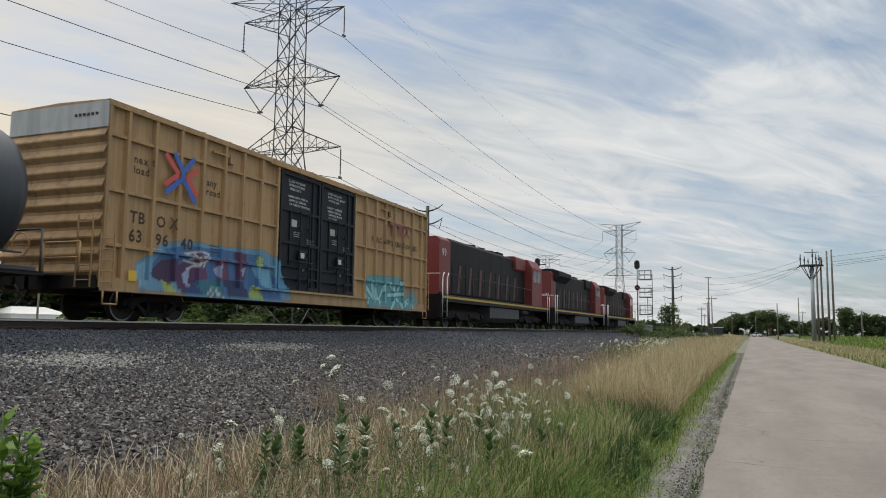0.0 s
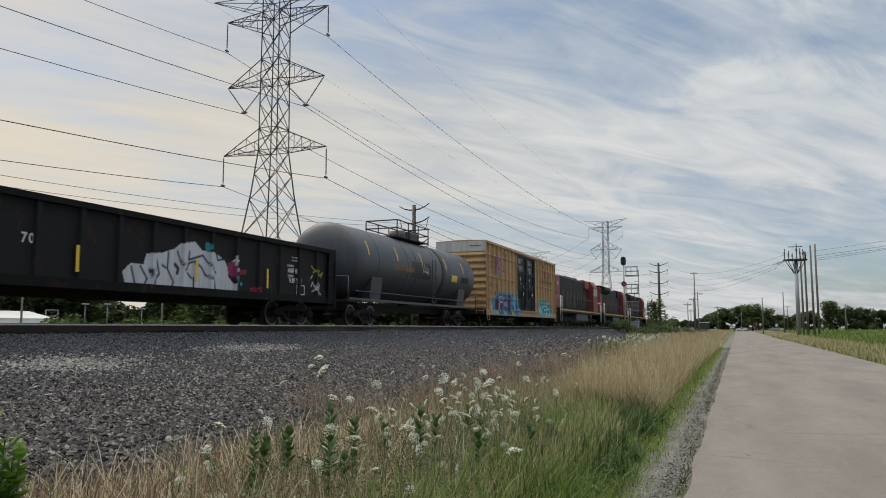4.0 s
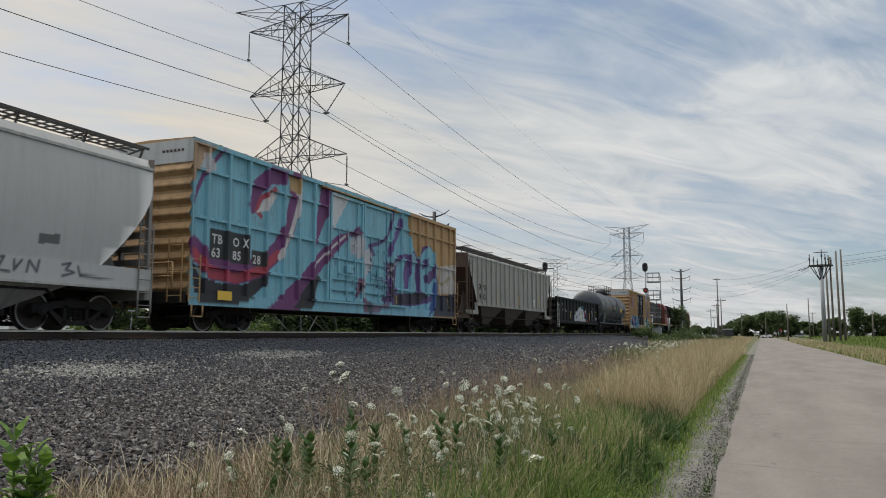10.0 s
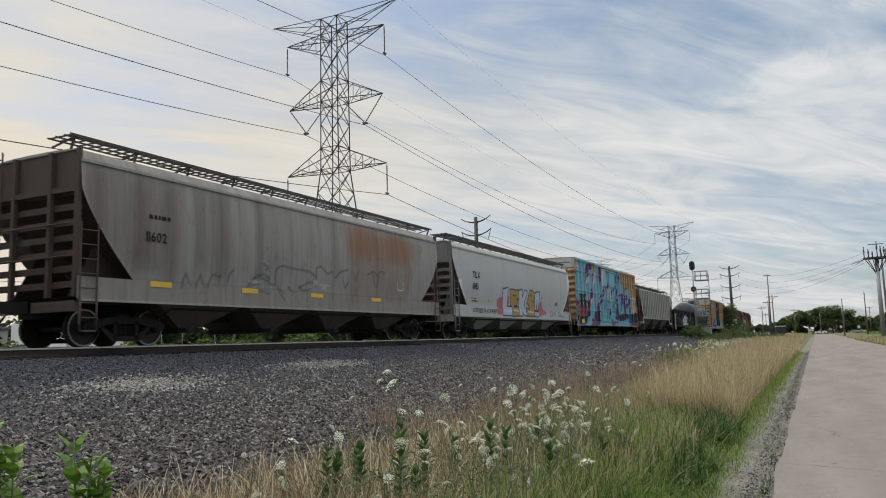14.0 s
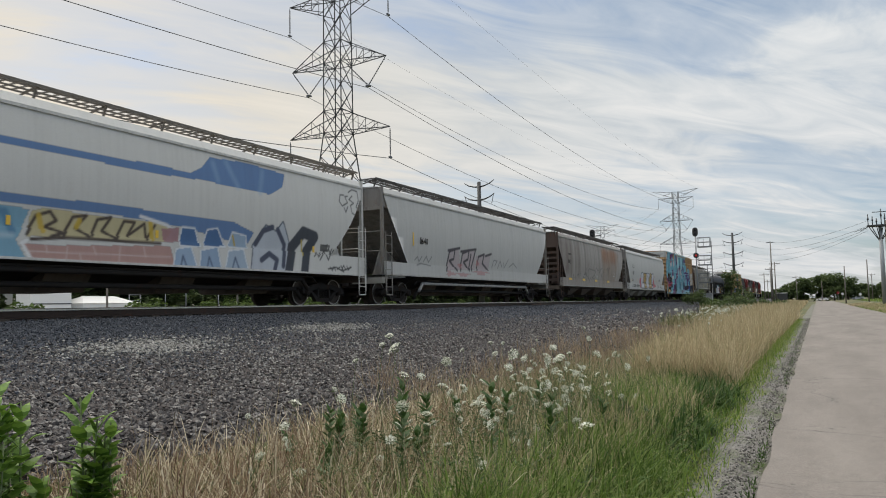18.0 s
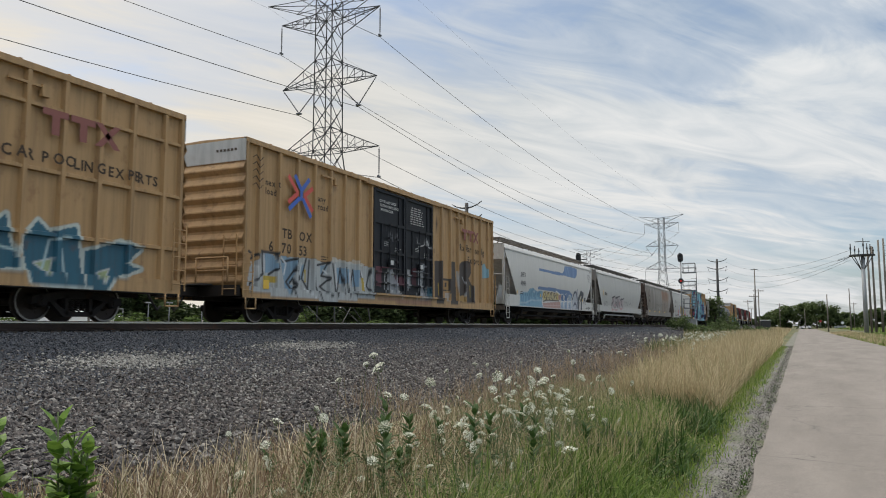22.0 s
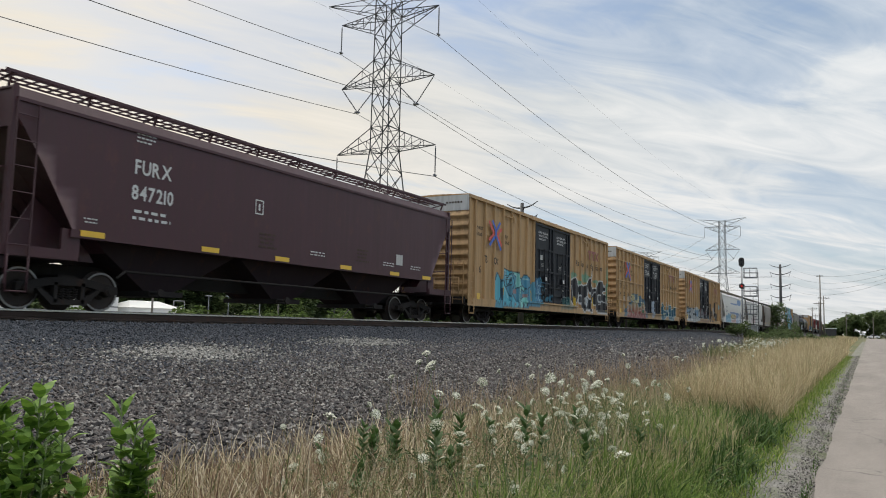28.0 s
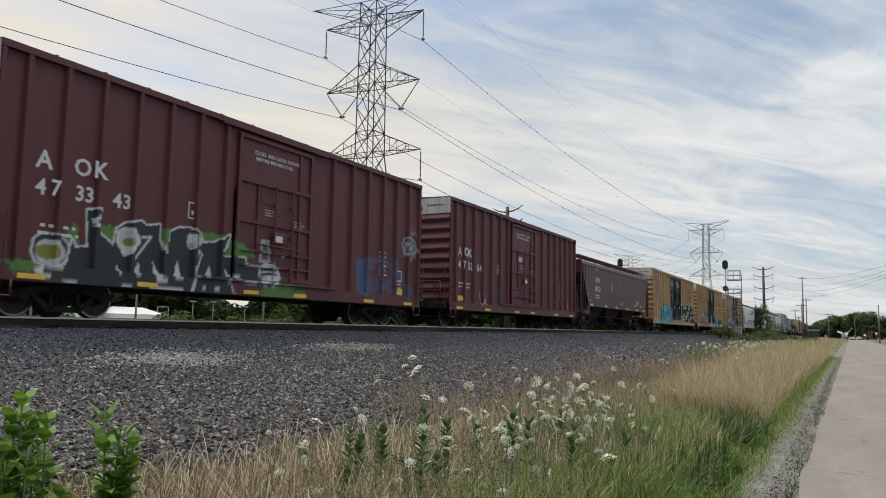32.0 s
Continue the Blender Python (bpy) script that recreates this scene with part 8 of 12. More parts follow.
def emblem(car, x, y, z, w, h):
    """The crossed arrows that mark the pool's cars: two blue and two red strokes."""
    xx = x
    for mat, pts, nm in ((M_RED_INK, [(-0.5, 0.46), (-0.1, 0.06), (-0.5, -0.24)], "red"), (M_RED_INK, [(0.5, 0.30), (0.14, 0.03), (0.5, -0.34)], "red"),
                         (M_BLUE_INK, [(-0.26, 0.52), (0.02, 0.15), (0.34, 0.52)], "blue"), (M_BLUE_INK, [(-0.48, -0.42), (-0.06, -0.06), (0.06, -0.06), (0.42, -0.52)], "blue"), (M_BLUE_INK, [(0.0, 0.16), (0.0, -0.08)], "blue")):
        s = Shape()
        for (a, b), (c, d) in zip(pts, pts[1:]):
            xx += 0.003
            dy, dz = (c - a) * w, (d - b) * h
            l = math.hypot(dy, dz)
            ny, nz = -dz / l * 0.07, dy / l * 0.07
            s.face([(xx, y + a * w + ny, z + b * h + nz), (xx, y + a * w - ny, z + b * h - nz), (xx, y + c * w - ny, z + d * h - nz), (xx, y + c * w + ny, z + d * h + nz)][::-1])
        part("emblem_stroke", s, mat, car, nm + " stroke of the emblem")


POSTS = (0.65, 1.55, 2.45, 3.35, 4.25, 5.1, 6.0, 6.85)
POSTS_F = (0.05, 0.9, 1.8, 2.65, 3.5, 4.4, 5.3, 6.25)
POSTS_A = (0.6, 1.42, 2.28, 3.18, 4.07, 4.97, 5.85)
POSTS_AF = (0.98, 2.0, 2.92, 3.82, 4.66, 5.5)
BOTH = (("CLOSE THIS DOOR", "BEFORE CLOSING", "MAIN DOOR", "", "CIERRE ESTA PUERTA", "ANTES DE CERRAR", "LA PUERTA PRINCIPAL"), ("CLOSE AND LOCK", "BOTH DOORS BEFORE", "MOVING CAR", "", "CIERRE Y ASEGURE", "AMBAS PUERTAS", "ANTES DE MOVER", "EL CARRO"))
TTX = dict(mat=M_YELLOW, mat_s=M_YELLOW_S, end_mat=M_YELLOW_END, posts_rear=POSTS, posts_front=POSTS_F, door=(6.93, 11.85))


def pool_marks(car, marks, number, style, emblem_at=(-6.9, 3.72)):
    """Stencils of a pool boxcar: slogans, emblem, reporting mark, number, faded logo block."""
    x = 1.505
    y, z = emblem_at
    emblem(car, 1.612, y, z, 1.25, 1.15)
    for words, yy, zz in (("next", y - 1.55, z + 0.10), ("load", y - 1.55, z - 0.16), ("any", y + 1.08, z + 0.02), ("road", y + 1.08, z - 0.24)):
        lettering(car, words, x, yy, zz, 0.27, M_BROWN_INK)
    for words, yy, zz in marks:
        lettering(car, words, x, yy, zz, 0.40, M_BROWN_INK)
    for words, yy, zz in number:
        lettering(car, words, x, yy, zz, 0.42, M_BROWN_INK)
    for words, yy, zz, size in style:
        lettering(car, words, x + 0.002, yy, zz, size, M_BROWN_INK)
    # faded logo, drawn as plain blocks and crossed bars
    s = Shape()
    for k in range(2):
        a = 5.45 + 0.66 * k
        s.box(1.604, 1.607, a, a + 0.6, 4.16, 4.3).box(1.604, 1.607, a + 0.22, a + 0.4, 3.78, 4.16)
    for a, b in ((6.8, 7.3), (7.3, 6.8)):
        s.face([(1.606, a - 0.09, 3.78), (1.606, a + 0.09, 3.78), (1.606, b + 0.09, 4.3), (1.606, b - 0.09, 4.3)])
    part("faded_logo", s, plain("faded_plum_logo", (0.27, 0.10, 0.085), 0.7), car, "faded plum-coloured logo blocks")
    part("route_plate", Shape().box(1.612, 1.62, -8.55, -8.3, 0.95, 1.2), M_REFLECT, car)
    bars(car, x, -5.6, 1.9, 0.45, 0.25, 3, M_BROWN_INK, 3)
    # roof-hatch bracket and hinge on the upper side
    for y2 in (-5.0, 5.4):
        part("lifting_lug", Shape().box(1.54, 1.64, y2, y2 + 0.18, 4.5, 4.75).box(1.54, 1.6, y2 - 0.7, y2 + 0.1, 4.68, 4.73), M_YELLOW, car)


def scrawl(sp, y0, y1, z, h, n, rgb, width, seed, alpha=0.9):
    """A thin running scribble."""
    rng = random.Random(seed)
    pts = []
    for k in range(n):
        f = k / (n - 1)
        pts.append((y0 + (y1 - y0) * f + rng.uniform(-0.05, 0.05) * (y1 - y0) / n * 6, z + h * rng.uniform(-0.5, 0.5)))
    for a in range(0, n - 2, 3):
        sp.stroke(pts[a:a + 4], width, rgb, alpha, 0.015)
    return sp


def paint_monogram(sp):
    sp.cloud(-7.13, 0.95, 0.33, 0.15, (0.09, 0.25, 0.04), 0.75, 0, 0.45)
    sp.cloud(-6.07, 1.54, 0.18, 0.29, (0.09, 0.25, 0.04), 0.75, 4, 0.45)
    sp.cloud(-5.23, 1.79, 0.22, 0.21, (0.09, 0.25, 0.04), 0.75, 6, 0.45)
    sp.cloud(-3.77, 1.71, 0.19, 0.38, (0.09, 0.25, 0.04), 0.75, 5, 0.45)
    sp.cloud(-2.3, 1.97, 0.41, 0.22, (0.09, 0.25, 0.04), 0.75, 0, 0.45)
    sp.cloud(-1.63, 1.83, 0.44, 0.23, (0.09, 0.25, 0.04), 0.75, 6, 0.45)
    sp.cloud(0.34, 0.79, 1.06, 0.22, (0.09, 0.25, 0.04), 0.75, 3, 0.45)
    sp.cloud(-1.15, 1.73, 0.31, 0.17, (0.09, 0.25, 0.04), 0.75, 1, 0.45)
    sp.cloud(-6.51, 1.3, 0.45, 0.37, (0.62, 0.64, 0.64), 1, 1, 0.06)
    sp.cloud(-6.51, 1.3, 0.4, 0.34, (0.016, 0.022, 0.024), 1, 1, 0.06)
    sp.cloud(-6.51, 1.25, 0.33, 0.28, (0.50, 0.51, 0.52), 1, 1, 0.08)
    sp.cloud(-6.56, 1.26, 0.27, 0.15, (0.22, 0.21, 0.04), 1, 1, 0.06)
    sp.stroke([(-6.05, 1.55), (-5.92, 1.28), (-5.58, 1.08), (-4.99, 1.03), (-4.57, 0.64), (-5.07, 0.52), (-6.85, 0.84), (-6.15, 1.03), (-6.05, 1.55)], 0.09, (0.62, 0.64, 0.64), 1, 0.03)
    sp.stroke([(-5.76, 2.2), (-5.44, 2.26), (-5.58, 1.99), (-5.43, 1.74), (-5.2, 1.61), (-5.02, 1.48), (-4.99, 1.03), (-5.58, 1.05), (-5.94, 1.25), (-6.01, 1.4), (-5.7, 1.44), (-5.76, 2.2)], 0.09, (0.62, 0.64, 0.64), 1, 0.03)
    sp.stroke([(-5.08, 1.6), (-5.03, 1.9), (-4.82, 2.05), (-4.39, 2.15), (-4.27, 2.06), (-3.9, 2.14), (-3.91, 1.85), (-3.75, 1.42), (-3.64, 1.62), (-3.58, 2.02), (-3.34, 2.14), (-3, 2.17), (-2.78, 2.09), (-2.7, 1.72), (-2.84, 1.17), (-2.98, 0.67), (-3.86, 0.71), (-4.62, 0.64), (-5, 0.62), (-4.89, 1.01), (-5.12, 1.29), (-5.08, 1.6)], 0.09, (0.62, 0.64, 0.64), 1, 0.03)
    sp.stroke([(-2.69, 2.1), (-2.58, 1.87), (-2.22, 1.91), (-1.69, 2.17), (-1.77, 1.87), (-2.03, 1.71), (-1.83, 1.25), (-1.55, 0.65), (-2.35, 0.56), (-2.89, 0.67), (-2.72, 1.18), (-2.57, 1.6), (-2.72, 1.72), (-2.69, 2.1)], 0.09, (0.62, 0.64, 0.64), 1, 0.03)
    sp.stroke([(-2.02, 1.58), (-1.15, 1.63), (-1.09, 1.42), (-0.51, 1.41), (-0.62, 0.99), (-1.21, 1.05), (-1.72, 1.17), (-2.02, 1.58)], 0.09, (0.62, 0.64, 0.64), 1, 0.03)
    sp.area([(-6.05, 1.55), (-5.92, 1.28), (-5.58, 1.08), (-4.99, 1.03), (-4.57, 0.64), (-5.07, 0.52), (-6.85, 0.84), (-6.15, 1.03)], (0.016, 0.022, 0.024))
    sp.area([(-5.76, 2.2), (-5.44, 2.26), (-5.58, 1.99), (-5.43, 1.74), (-5.2, 1.61), (-5.02, 1.48), (-4.99, 1.03), (-5.58, 1.05), (-5.94, 1.25), (-6.01, 1.4), (-5.7, 1.44)], (0.016, 0.022, 0.024))
    sp.area([(-5.08, 1.6), (-5.03, 1.9), (-4.82, 2.05), (-4.39, 2.15), (-4.27, 2.06), (-3.9, 2.14), (-3.91, 1.85), (-3.75, 1.42), (-3.64, 1.62), (-3.58, 2.02), (-3.34, 2.14), (-3, 2.17), (-2.78, 2.09), (-2.7, 1.72), (-2.84, 1.17), (-2.98, 0.67), (-3.86, 0.71), (-4.62, 0.64), (-5, 0.62), (-4.89, 1.01), (-5.12, 1.29)], (0.016, 0.022, 0.024))
    sp.area([(-2.69, 2.1), (-2.58, 1.87), (-2.22, 1.91), (-1.69, 2.17), (-1.77, 1.87), (-2.03, 1.71), (-1.83, 1.25), (-1.55, 0.65), (-2.35, 0.56), (-2.89, 0.67), (-2.72, 1.18), (-2.57, 1.6), (-2.72, 1.72)], (0.016, 0.022, 0.024))
    sp.area([(-2.02, 1.58), (-1.15, 1.63), (-1.09, 1.42), (-0.51, 1.41), (-0.62, 0.99), (-1.21, 1.05), (-1.72, 1.17)], (0.016, 0.022, 0.024))
    sp.area([(-5.65, 2.02), (-5.46, 2.19), (-5.53, 1.95), (-5.6, 1.87)], (0.55, 0.57, 0.58))
    sp.area([(-4.06, 1.3), (-3.98, 0.83), (-3.63, 0.89), (-3.89, 1.06)], (0.55, 0.57, 0.58))
    sp.area([(-3.36, 1.39), (-3.44, 0.95), (-3.21, 0.97), (-3.28, 1.2)], (0.55, 0.57, 0.58))
    sp.area([(-4.45, 1.22), (-4.56, 1.01), (-4.41, 0.87), (-4.38, 1.18)], (0.55, 0.57, 0.58))
    sp.area([(-2.73, 2.1), (-2.55, 1.9), (-2.69, 1.78)], (0.55, 0.57, 0.58))
    sp.area([(-1.69, 2.14), (-1.83, 1.9), (-2.01, 1.71), (-1.79, 1.86)], (0.55, 0.57, 0.58))
    sp.area([(-2.48, 1.07), (-2.36, 1.34), (-2.26, 1.1)], (0.55, 0.57, 0.58))
    sp.area([(-2.66, 0.8), (-2.33, 0.75), (-2.01, 0.84), (-2.13, 0.69), (-2.47, 0.69)], (0.55, 0.57, 0.58))
    sp.area([(-4.96, 0.65), (-4.72, 0.78), (-4.59, 0.64)], (0.55, 0.57, 0.58))
    sp.area([(-1.81, 1.03), (-1.45, 0.96), (-1.33, 0.89), (-1.69, 0.9)], (0.55, 0.57, 0.58))
    sp.cloud(-4.73, 1.71, 0.33, 0.27, (0.62, 0.64, 0.64), 1, 1, 0.06)
    sp.cloud(-4.74, 1.73, 0.26, 0.21, (0.48, 0.49, 0.50), 1, 1, 0.06)
    sp.cloud(-4.74, 1.65, 0.15, 0.08, (0.20, 0.20, 0.05), 1, 1, 0.06)
    sp.area([(-4.94, 1.49), (-4.8, 1.32), (-4.48, 1.54), (-4.71, 1.45)], (0.62, 0.64, 0.64))
    sp.stroke([(-4.36, 1.8), (-4.13, 1.83), (-4.55, 1.28)], 0.05, (0.62, 0.64, 0.64), 1, 0.03)
    sp.cloud(-2.96, 1.87, 0.14, 0.2, (0.62, 0.64, 0.64), 1, 1, 0.1)
    sp.cloud(-2.97, 1.77, 0.07, 0.08, (0.3, 0.31, 0.32), 1, 1, 0.1)
    sp.cloud(-0.22, 1.26, 0.45, 0.33, (0.62, 0.64, 0.64), 1, 1, 0.08)
    sp.cloud(-0.24, 1.26, 0.36, 0.27, (0.016, 0.022, 0.024), 1, 1, 0.08)
    sp.stroke([(-0.56, 1.43), (-0.21, 1.47), (0.12, 1.44)], 0.045, (0.62, 0.64, 0.64), 1, 0.03)
    sp.stroke([(-0.55, 1.31), (-0.2, 1.35), (0.12, 1.33)], 0.045, (0.62, 0.64, 0.64), 1, 0.03)
    sp.stroke([(-0.54, 1.19), (-0.19, 1.23), (0.13, 1.22)], 0.045, (0.62, 0.64, 0.64), 1, 0.03)
    sp.stroke([(-0.54, 1.07), (-0.18, 1.11), (0.14, 1.12)], 0.045, (0.62, 0.64, 0.64), 1, 0.03)
    sp.area([(-0.61, 2.18), (-0.25, 2.22), (-0.17, 1.58), (-0.63, 1.55)], (0.42, 0.43, 0.45), 0.8)
    sp.area([(-0.51, 2.07), (-0.33, 2.09), (-0.29, 1.67), (-0.51, 1.65)], (0.016, 0.022, 0.024), 0.8)
    sp.area([(3.86, 2.07), (4.44, 2.09), (4.49, 0.96), (3.92, 0.97)], (0.05, 0.16, 0.32), 0.5)
    for k, (y, z, ry, rz) in enumerate(((4.7, 2.02, 0.42, 0.22), (5.5, 2.05, 0.4, 0.18), (6.2, 2.0, 0.3, 0.25), (4.6, 1.4, 0.28, 0.5), (5.2, 1.35, 0.22, 0.45), (5.85, 1.3, 0.36, 0.3), (6.55, 1.55, 0.28, 0.4), (7.1, 1.2, 0.3, 0.3))):
        sp.cloud(y, z, ry, rz, (0.05, 0.15, 0.30), 0.36, k, 0.6)
    sp.cloud(7.2, 2.75, 0.52, 0.36, (0.22, 0.25, 0.29), 0.5, 3, 0.35)
    sp.stroke([(6.65, 2.8), (6.85, 3.08), (7.25, 3.14), (7.6, 2.98), (7.68, 2.7), (7.4, 2.55), (7.3, 2.32), (7.1, 2.5), (6.85, 2.52), (6.65, 2.8)], 0.05, (0.45, 0.50, 0.55), 0.8, 0.03)
    sp.stroke([(6.85, 2.62), (6.95, 2.92), (7.08, 2.7), (7.2, 2.95), (7.3, 2.68), (7.45, 2.9)], 0.05, (0.45, 0.50, 0.55), 0.8, 0.03)
    sp.stroke([(7.3, 3.2), (7.32, 3.38), (7.45, 3.25), (7.58, 3.38), (7.66, 3.2)], 0.04, (0.45, 0.50, 0.55), 0.7, 0.03)
    return sp


def paint_cyan(sp):
    sp.area([(-6.73, 1.78), (-6.47, 2.22), (-6.05, 1.88), (-5.82, 2.36), (-5.49, 2.31), (-4.98, 2.27), (-4.5, 2.33), (-3.91, 2.12), (-3.01, 2.25), (-2.71, 1.87), (-2.24, 2.21), (-1.5, 2.29), (-1.41, 0.93), (-2.14, 0.79), (-3.05, 0.78), (-4.87, 0.72), (-6.74, 0.65)], (0.07, 0.30, 0.42), 0.95)
    sp.stroke([(-6.63, 1.79), (-6.37, 2.14), (-6.1, 1.87), (-6.1, 1.16), (-6.37, 0.83), (-6.68, 1.09), (-6.63, 1.79)], 0.11, (0.02, 0.05, 0.08), 1, 0.03)
    sp.area([(-6.63, 1.79), (-6.37, 2.14), (-6.1, 1.87), (-6.1, 1.16), (-6.37, 0.83), (-6.68, 1.09)], (0.10, 0.44, 0.56))
    sp.stroke([(-5.8, 2.39), (-5.04, 2.28), (-4.83, 2.18), (-5.12, 1.75), (-5.69, 1.6), (-5.55, 1.96), (-5.46, 2.26), (-5.8, 2.39)], 0.11, (0.02, 0.05, 0.08), 1, 0.03)
    sp.area([(-5.8, 2.39), (-5.04, 2.28), (-4.83, 2.18), (-5.12, 1.75), (-5.69, 1.6), (-5.55, 1.96), (-5.46, 2.26)], (0.10, 0.44, 0.56))
    sp.stroke([(-6.04, 1.83), (-5.81, 1.76), (-5.59, 1.61), (-5.04, 1.11), (-5.42, 0.74), (-5.8, 0.98), (-5.96, 0.71), (-6.04, 1.83)], 0.11, (0.02, 0.05, 0.08), 1, 0.03)
    sp.area([(-6.04, 1.83), (-5.81, 1.76), (-5.59, 1.61), (-5.04, 1.11), (-5.42, 0.74), (-5.8, 0.98), (-5.96, 0.71)], (0.10, 0.44, 0.56))
    sp.stroke([(-5.39, 1.96), (-5.07, 2.21), (-5.2, 1.8), (-5.4, 1.75), (-5.39, 1.96)], 0.11, (0.02, 0.05, 0.08), 1, 0.03)
    sp.area([(-5.39, 1.96), (-5.07, 2.21), (-5.2, 1.8), (-5.4, 1.75)], (0.16, 0.50, 0.62))
    sp.stroke([(-4.95, 1.89), (-4.75, 2.08), (-4.59, 1.88), (-4.72, 1.62), (-4.95, 1.59), (-4.95, 1.89)], 0.11, (0.02, 0.05, 0.08), 1, 0.03)
    sp.area([(-4.95, 1.89), (-4.75, 2.08), (-4.59, 1.88), (-4.72, 1.62), (-4.95, 1.59)], (0.08, 0.36, 0.50))
    sp.stroke([(-5.07, 1.05), (-4.79, 1.32), (-4.25, 0.9), (-4.39, 0.75), (-4.99, 0.73), (-5.07, 1.05)], 0.11, (0.02, 0.05, 0.08), 1, 0.03)
    sp.area([(-5.07, 1.05), (-4.79, 1.32), (-4.25, 0.9), (-4.39, 0.75), (-4.99, 0.73)], (0.10, 0.44, 0.56))
    sp.stroke([(-4.74, 2.29), (-4.31, 2.31), (-3.97, 2.09), (-3.32, 1.84), (-3.5, 1.53), (-4.01, 1.71), (-4.47, 1.63), (-4.36, 2.12), (-4.74, 2.29)], 0.11, (0.02, 0.05, 0.08), 1, 0.03)
    sp.area([(-4.74, 2.29), (-4.31, 2.31), (-3.97, 2.09), (-3.32, 1.84), (-3.5, 1.53), (-4.01, 1.71), (-4.47, 1.63), (-4.36, 2.12)], (0.24, 0.60, 0.56))
    sp.stroke([(-4.13, 1.69), (-3.81, 1.69), (-3.91, 1.16), (-3.72, 0.8), (-4.07, 0.73), (-4.13, 1.69)], 0.11, (0.02, 0.05, 0.08), 1, 0.03)
    sp.area([(-4.13, 1.69), (-3.81, 1.69), (-3.91, 1.16), (-3.72, 0.8), (-4.07, 0.73)], (0.24, 0.60, 0.56))
    sp.stroke([(-3.82, 1.1), (-3.61, 1.21), (-3.29, 1.29), (-3.18, 0.92), (-3.53, 0.84), (-3.68, 0.95), (-3.82, 1.1)], 0.11, (0.02, 0.05, 0.08), 1, 0.03)
    sp.area([(-3.82, 1.1), (-3.61, 1.21), (-3.29, 1.29), (-3.18, 0.92), (-3.53, 0.84), (-3.68, 0.95)], (0.24, 0.60, 0.56))
    sp.stroke([(-3.83, 1.99), (-3.51, 2.25), (-2.82, 2.16), (-2.77, 1.79), (-3.03, 1.68), (-2.82, 0.87), (-3.17, 0.84), (-3.31, 1.65), (-3.74, 1.81), (-3.83, 1.99)], 0.11, (0.02, 0.05, 0.08), 1, 0.03)
    sp.area([(-3.83, 1.99), (-3.51, 2.25), (-2.82, 2.16), (-2.77, 1.79), (-3.03, 1.68), (-2.82, 0.87), (-3.17, 0.84), (-3.31, 1.65), (-3.74, 1.81)], (0.07, 0.28, 0.42))
    sp.stroke([(-2.35, 2.04), (-1.75, 2.26), (-1.47, 2.06), (-1.54, 1.09), (-2.13, 1.07), (-2.35, 2.04)], 0.11, (0.02, 0.05, 0.08), 1, 0.03)
    sp.area([(-2.35, 2.04), (-1.75, 2.26), (-1.47, 2.06), (-1.54, 1.09), (-2.13, 1.07)], (0.06, 0.20, 0.34))
    sp.stroke([(-5.77, 2.35), (-5.52, 2.28), (-5.59, 1.97)], 0.05, (0.42, 0.66, 0.68), 0.85, 0.03)
    sp.stroke([(-5.3, 1.89), (-5.11, 2.11)], 0.05, (0.42, 0.66, 0.68), 0.85, 0.03)
    sp.stroke([(-5.97, 1.69), (-5.62, 1.55), (-5.24, 1.12)], 0.05, (0.42, 0.66, 0.68), 0.85, 0.03)
    sp.stroke([(-4.61, 2.22), (-4.34, 2.19), (-4.46, 1.79)], 0.05, (0.42, 0.66, 0.68), 0.85, 0.03)
    sp.stroke([(-4.04, 1.61), (-3.97, 0.92)], 0.05, (0.42, 0.66, 0.68), 0.85, 0.03)
    sp.stroke([(-3.63, 2.08), (-2.99, 2.08)], 0.05, (0.42, 0.66, 0.68), 0.85, 0.03)
    sp.stroke([(-2.22, 1.96), (-2.04, 1.21)], 0.05, (0.42, 0.66, 0.68), 0.85, 0.03)
    sp.stroke([(-1.94, 2.1), (-1.75, 1.23)], 0.05, (0.42, 0.66, 0.68), 0.85, 0.03)
    sp.stroke([(-1.65, 2.03), (-1.81, 1.1)], 0.05, (0.42, 0.66, 0.68), 0.85, 0.03)
    sp.area([(-4.71, 1.53), (-4.37, 1.59), (-4.36, 1.37), (-4.75, 1.35)], (0.32, 0.20, 0.20))
    sp.area([(-3.73, 1.37), (-3.27, 1.41), (-3.26, 1.27), (-3.61, 1.21)], (0.32, 0.20, 0.20))
    sp.area([(-4.74, 0.92), (-4.55, 0.97), (-4.54, 0.81), (-4.71, 0.77)], (0.32, 0.20, 0.20))
    sp.area([(-5.99, 1.6), (-5.91, 1.59), (-5.9, 1.22), (-5.97, 1.23)], (0.62, 0.40, 0.04))
    sp.area([(-2.71, 1.6), (-2.62, 1.61), (-2.55, 1.04), (-2.64, 1.03)], (0.62, 0.40, 0.04))
    sp.area([(-0.95, 1.2), (-0.55, 1.51), (-0.03, 1.5), (-0.13, 1.18)], (0.05, 0.24, 0.34), 0.8)
    sp.stroke([(-1.41, 2.2), (-1.27, 1.68)], 0.06, (0.10, 0.34, 0.42), 0.8, 0.03)
    sp.stroke([(-1.15, 1.42), (-0.95, 1.17)], 0.06, (0.10, 0.34, 0.42), 0.8, 0.03)
    sp.stroke([(-1.33, 0.98), (-0.42, 0.96)], 0.06, (0.10, 0.34, 0.42), 0.8, 0.03)
    sp.stroke([(1.35, 1.36), (1.62, 1.5), (1.9, 1.4)], 0.05, (0.62, 0.64, 0.64), 0.8, 0.03)
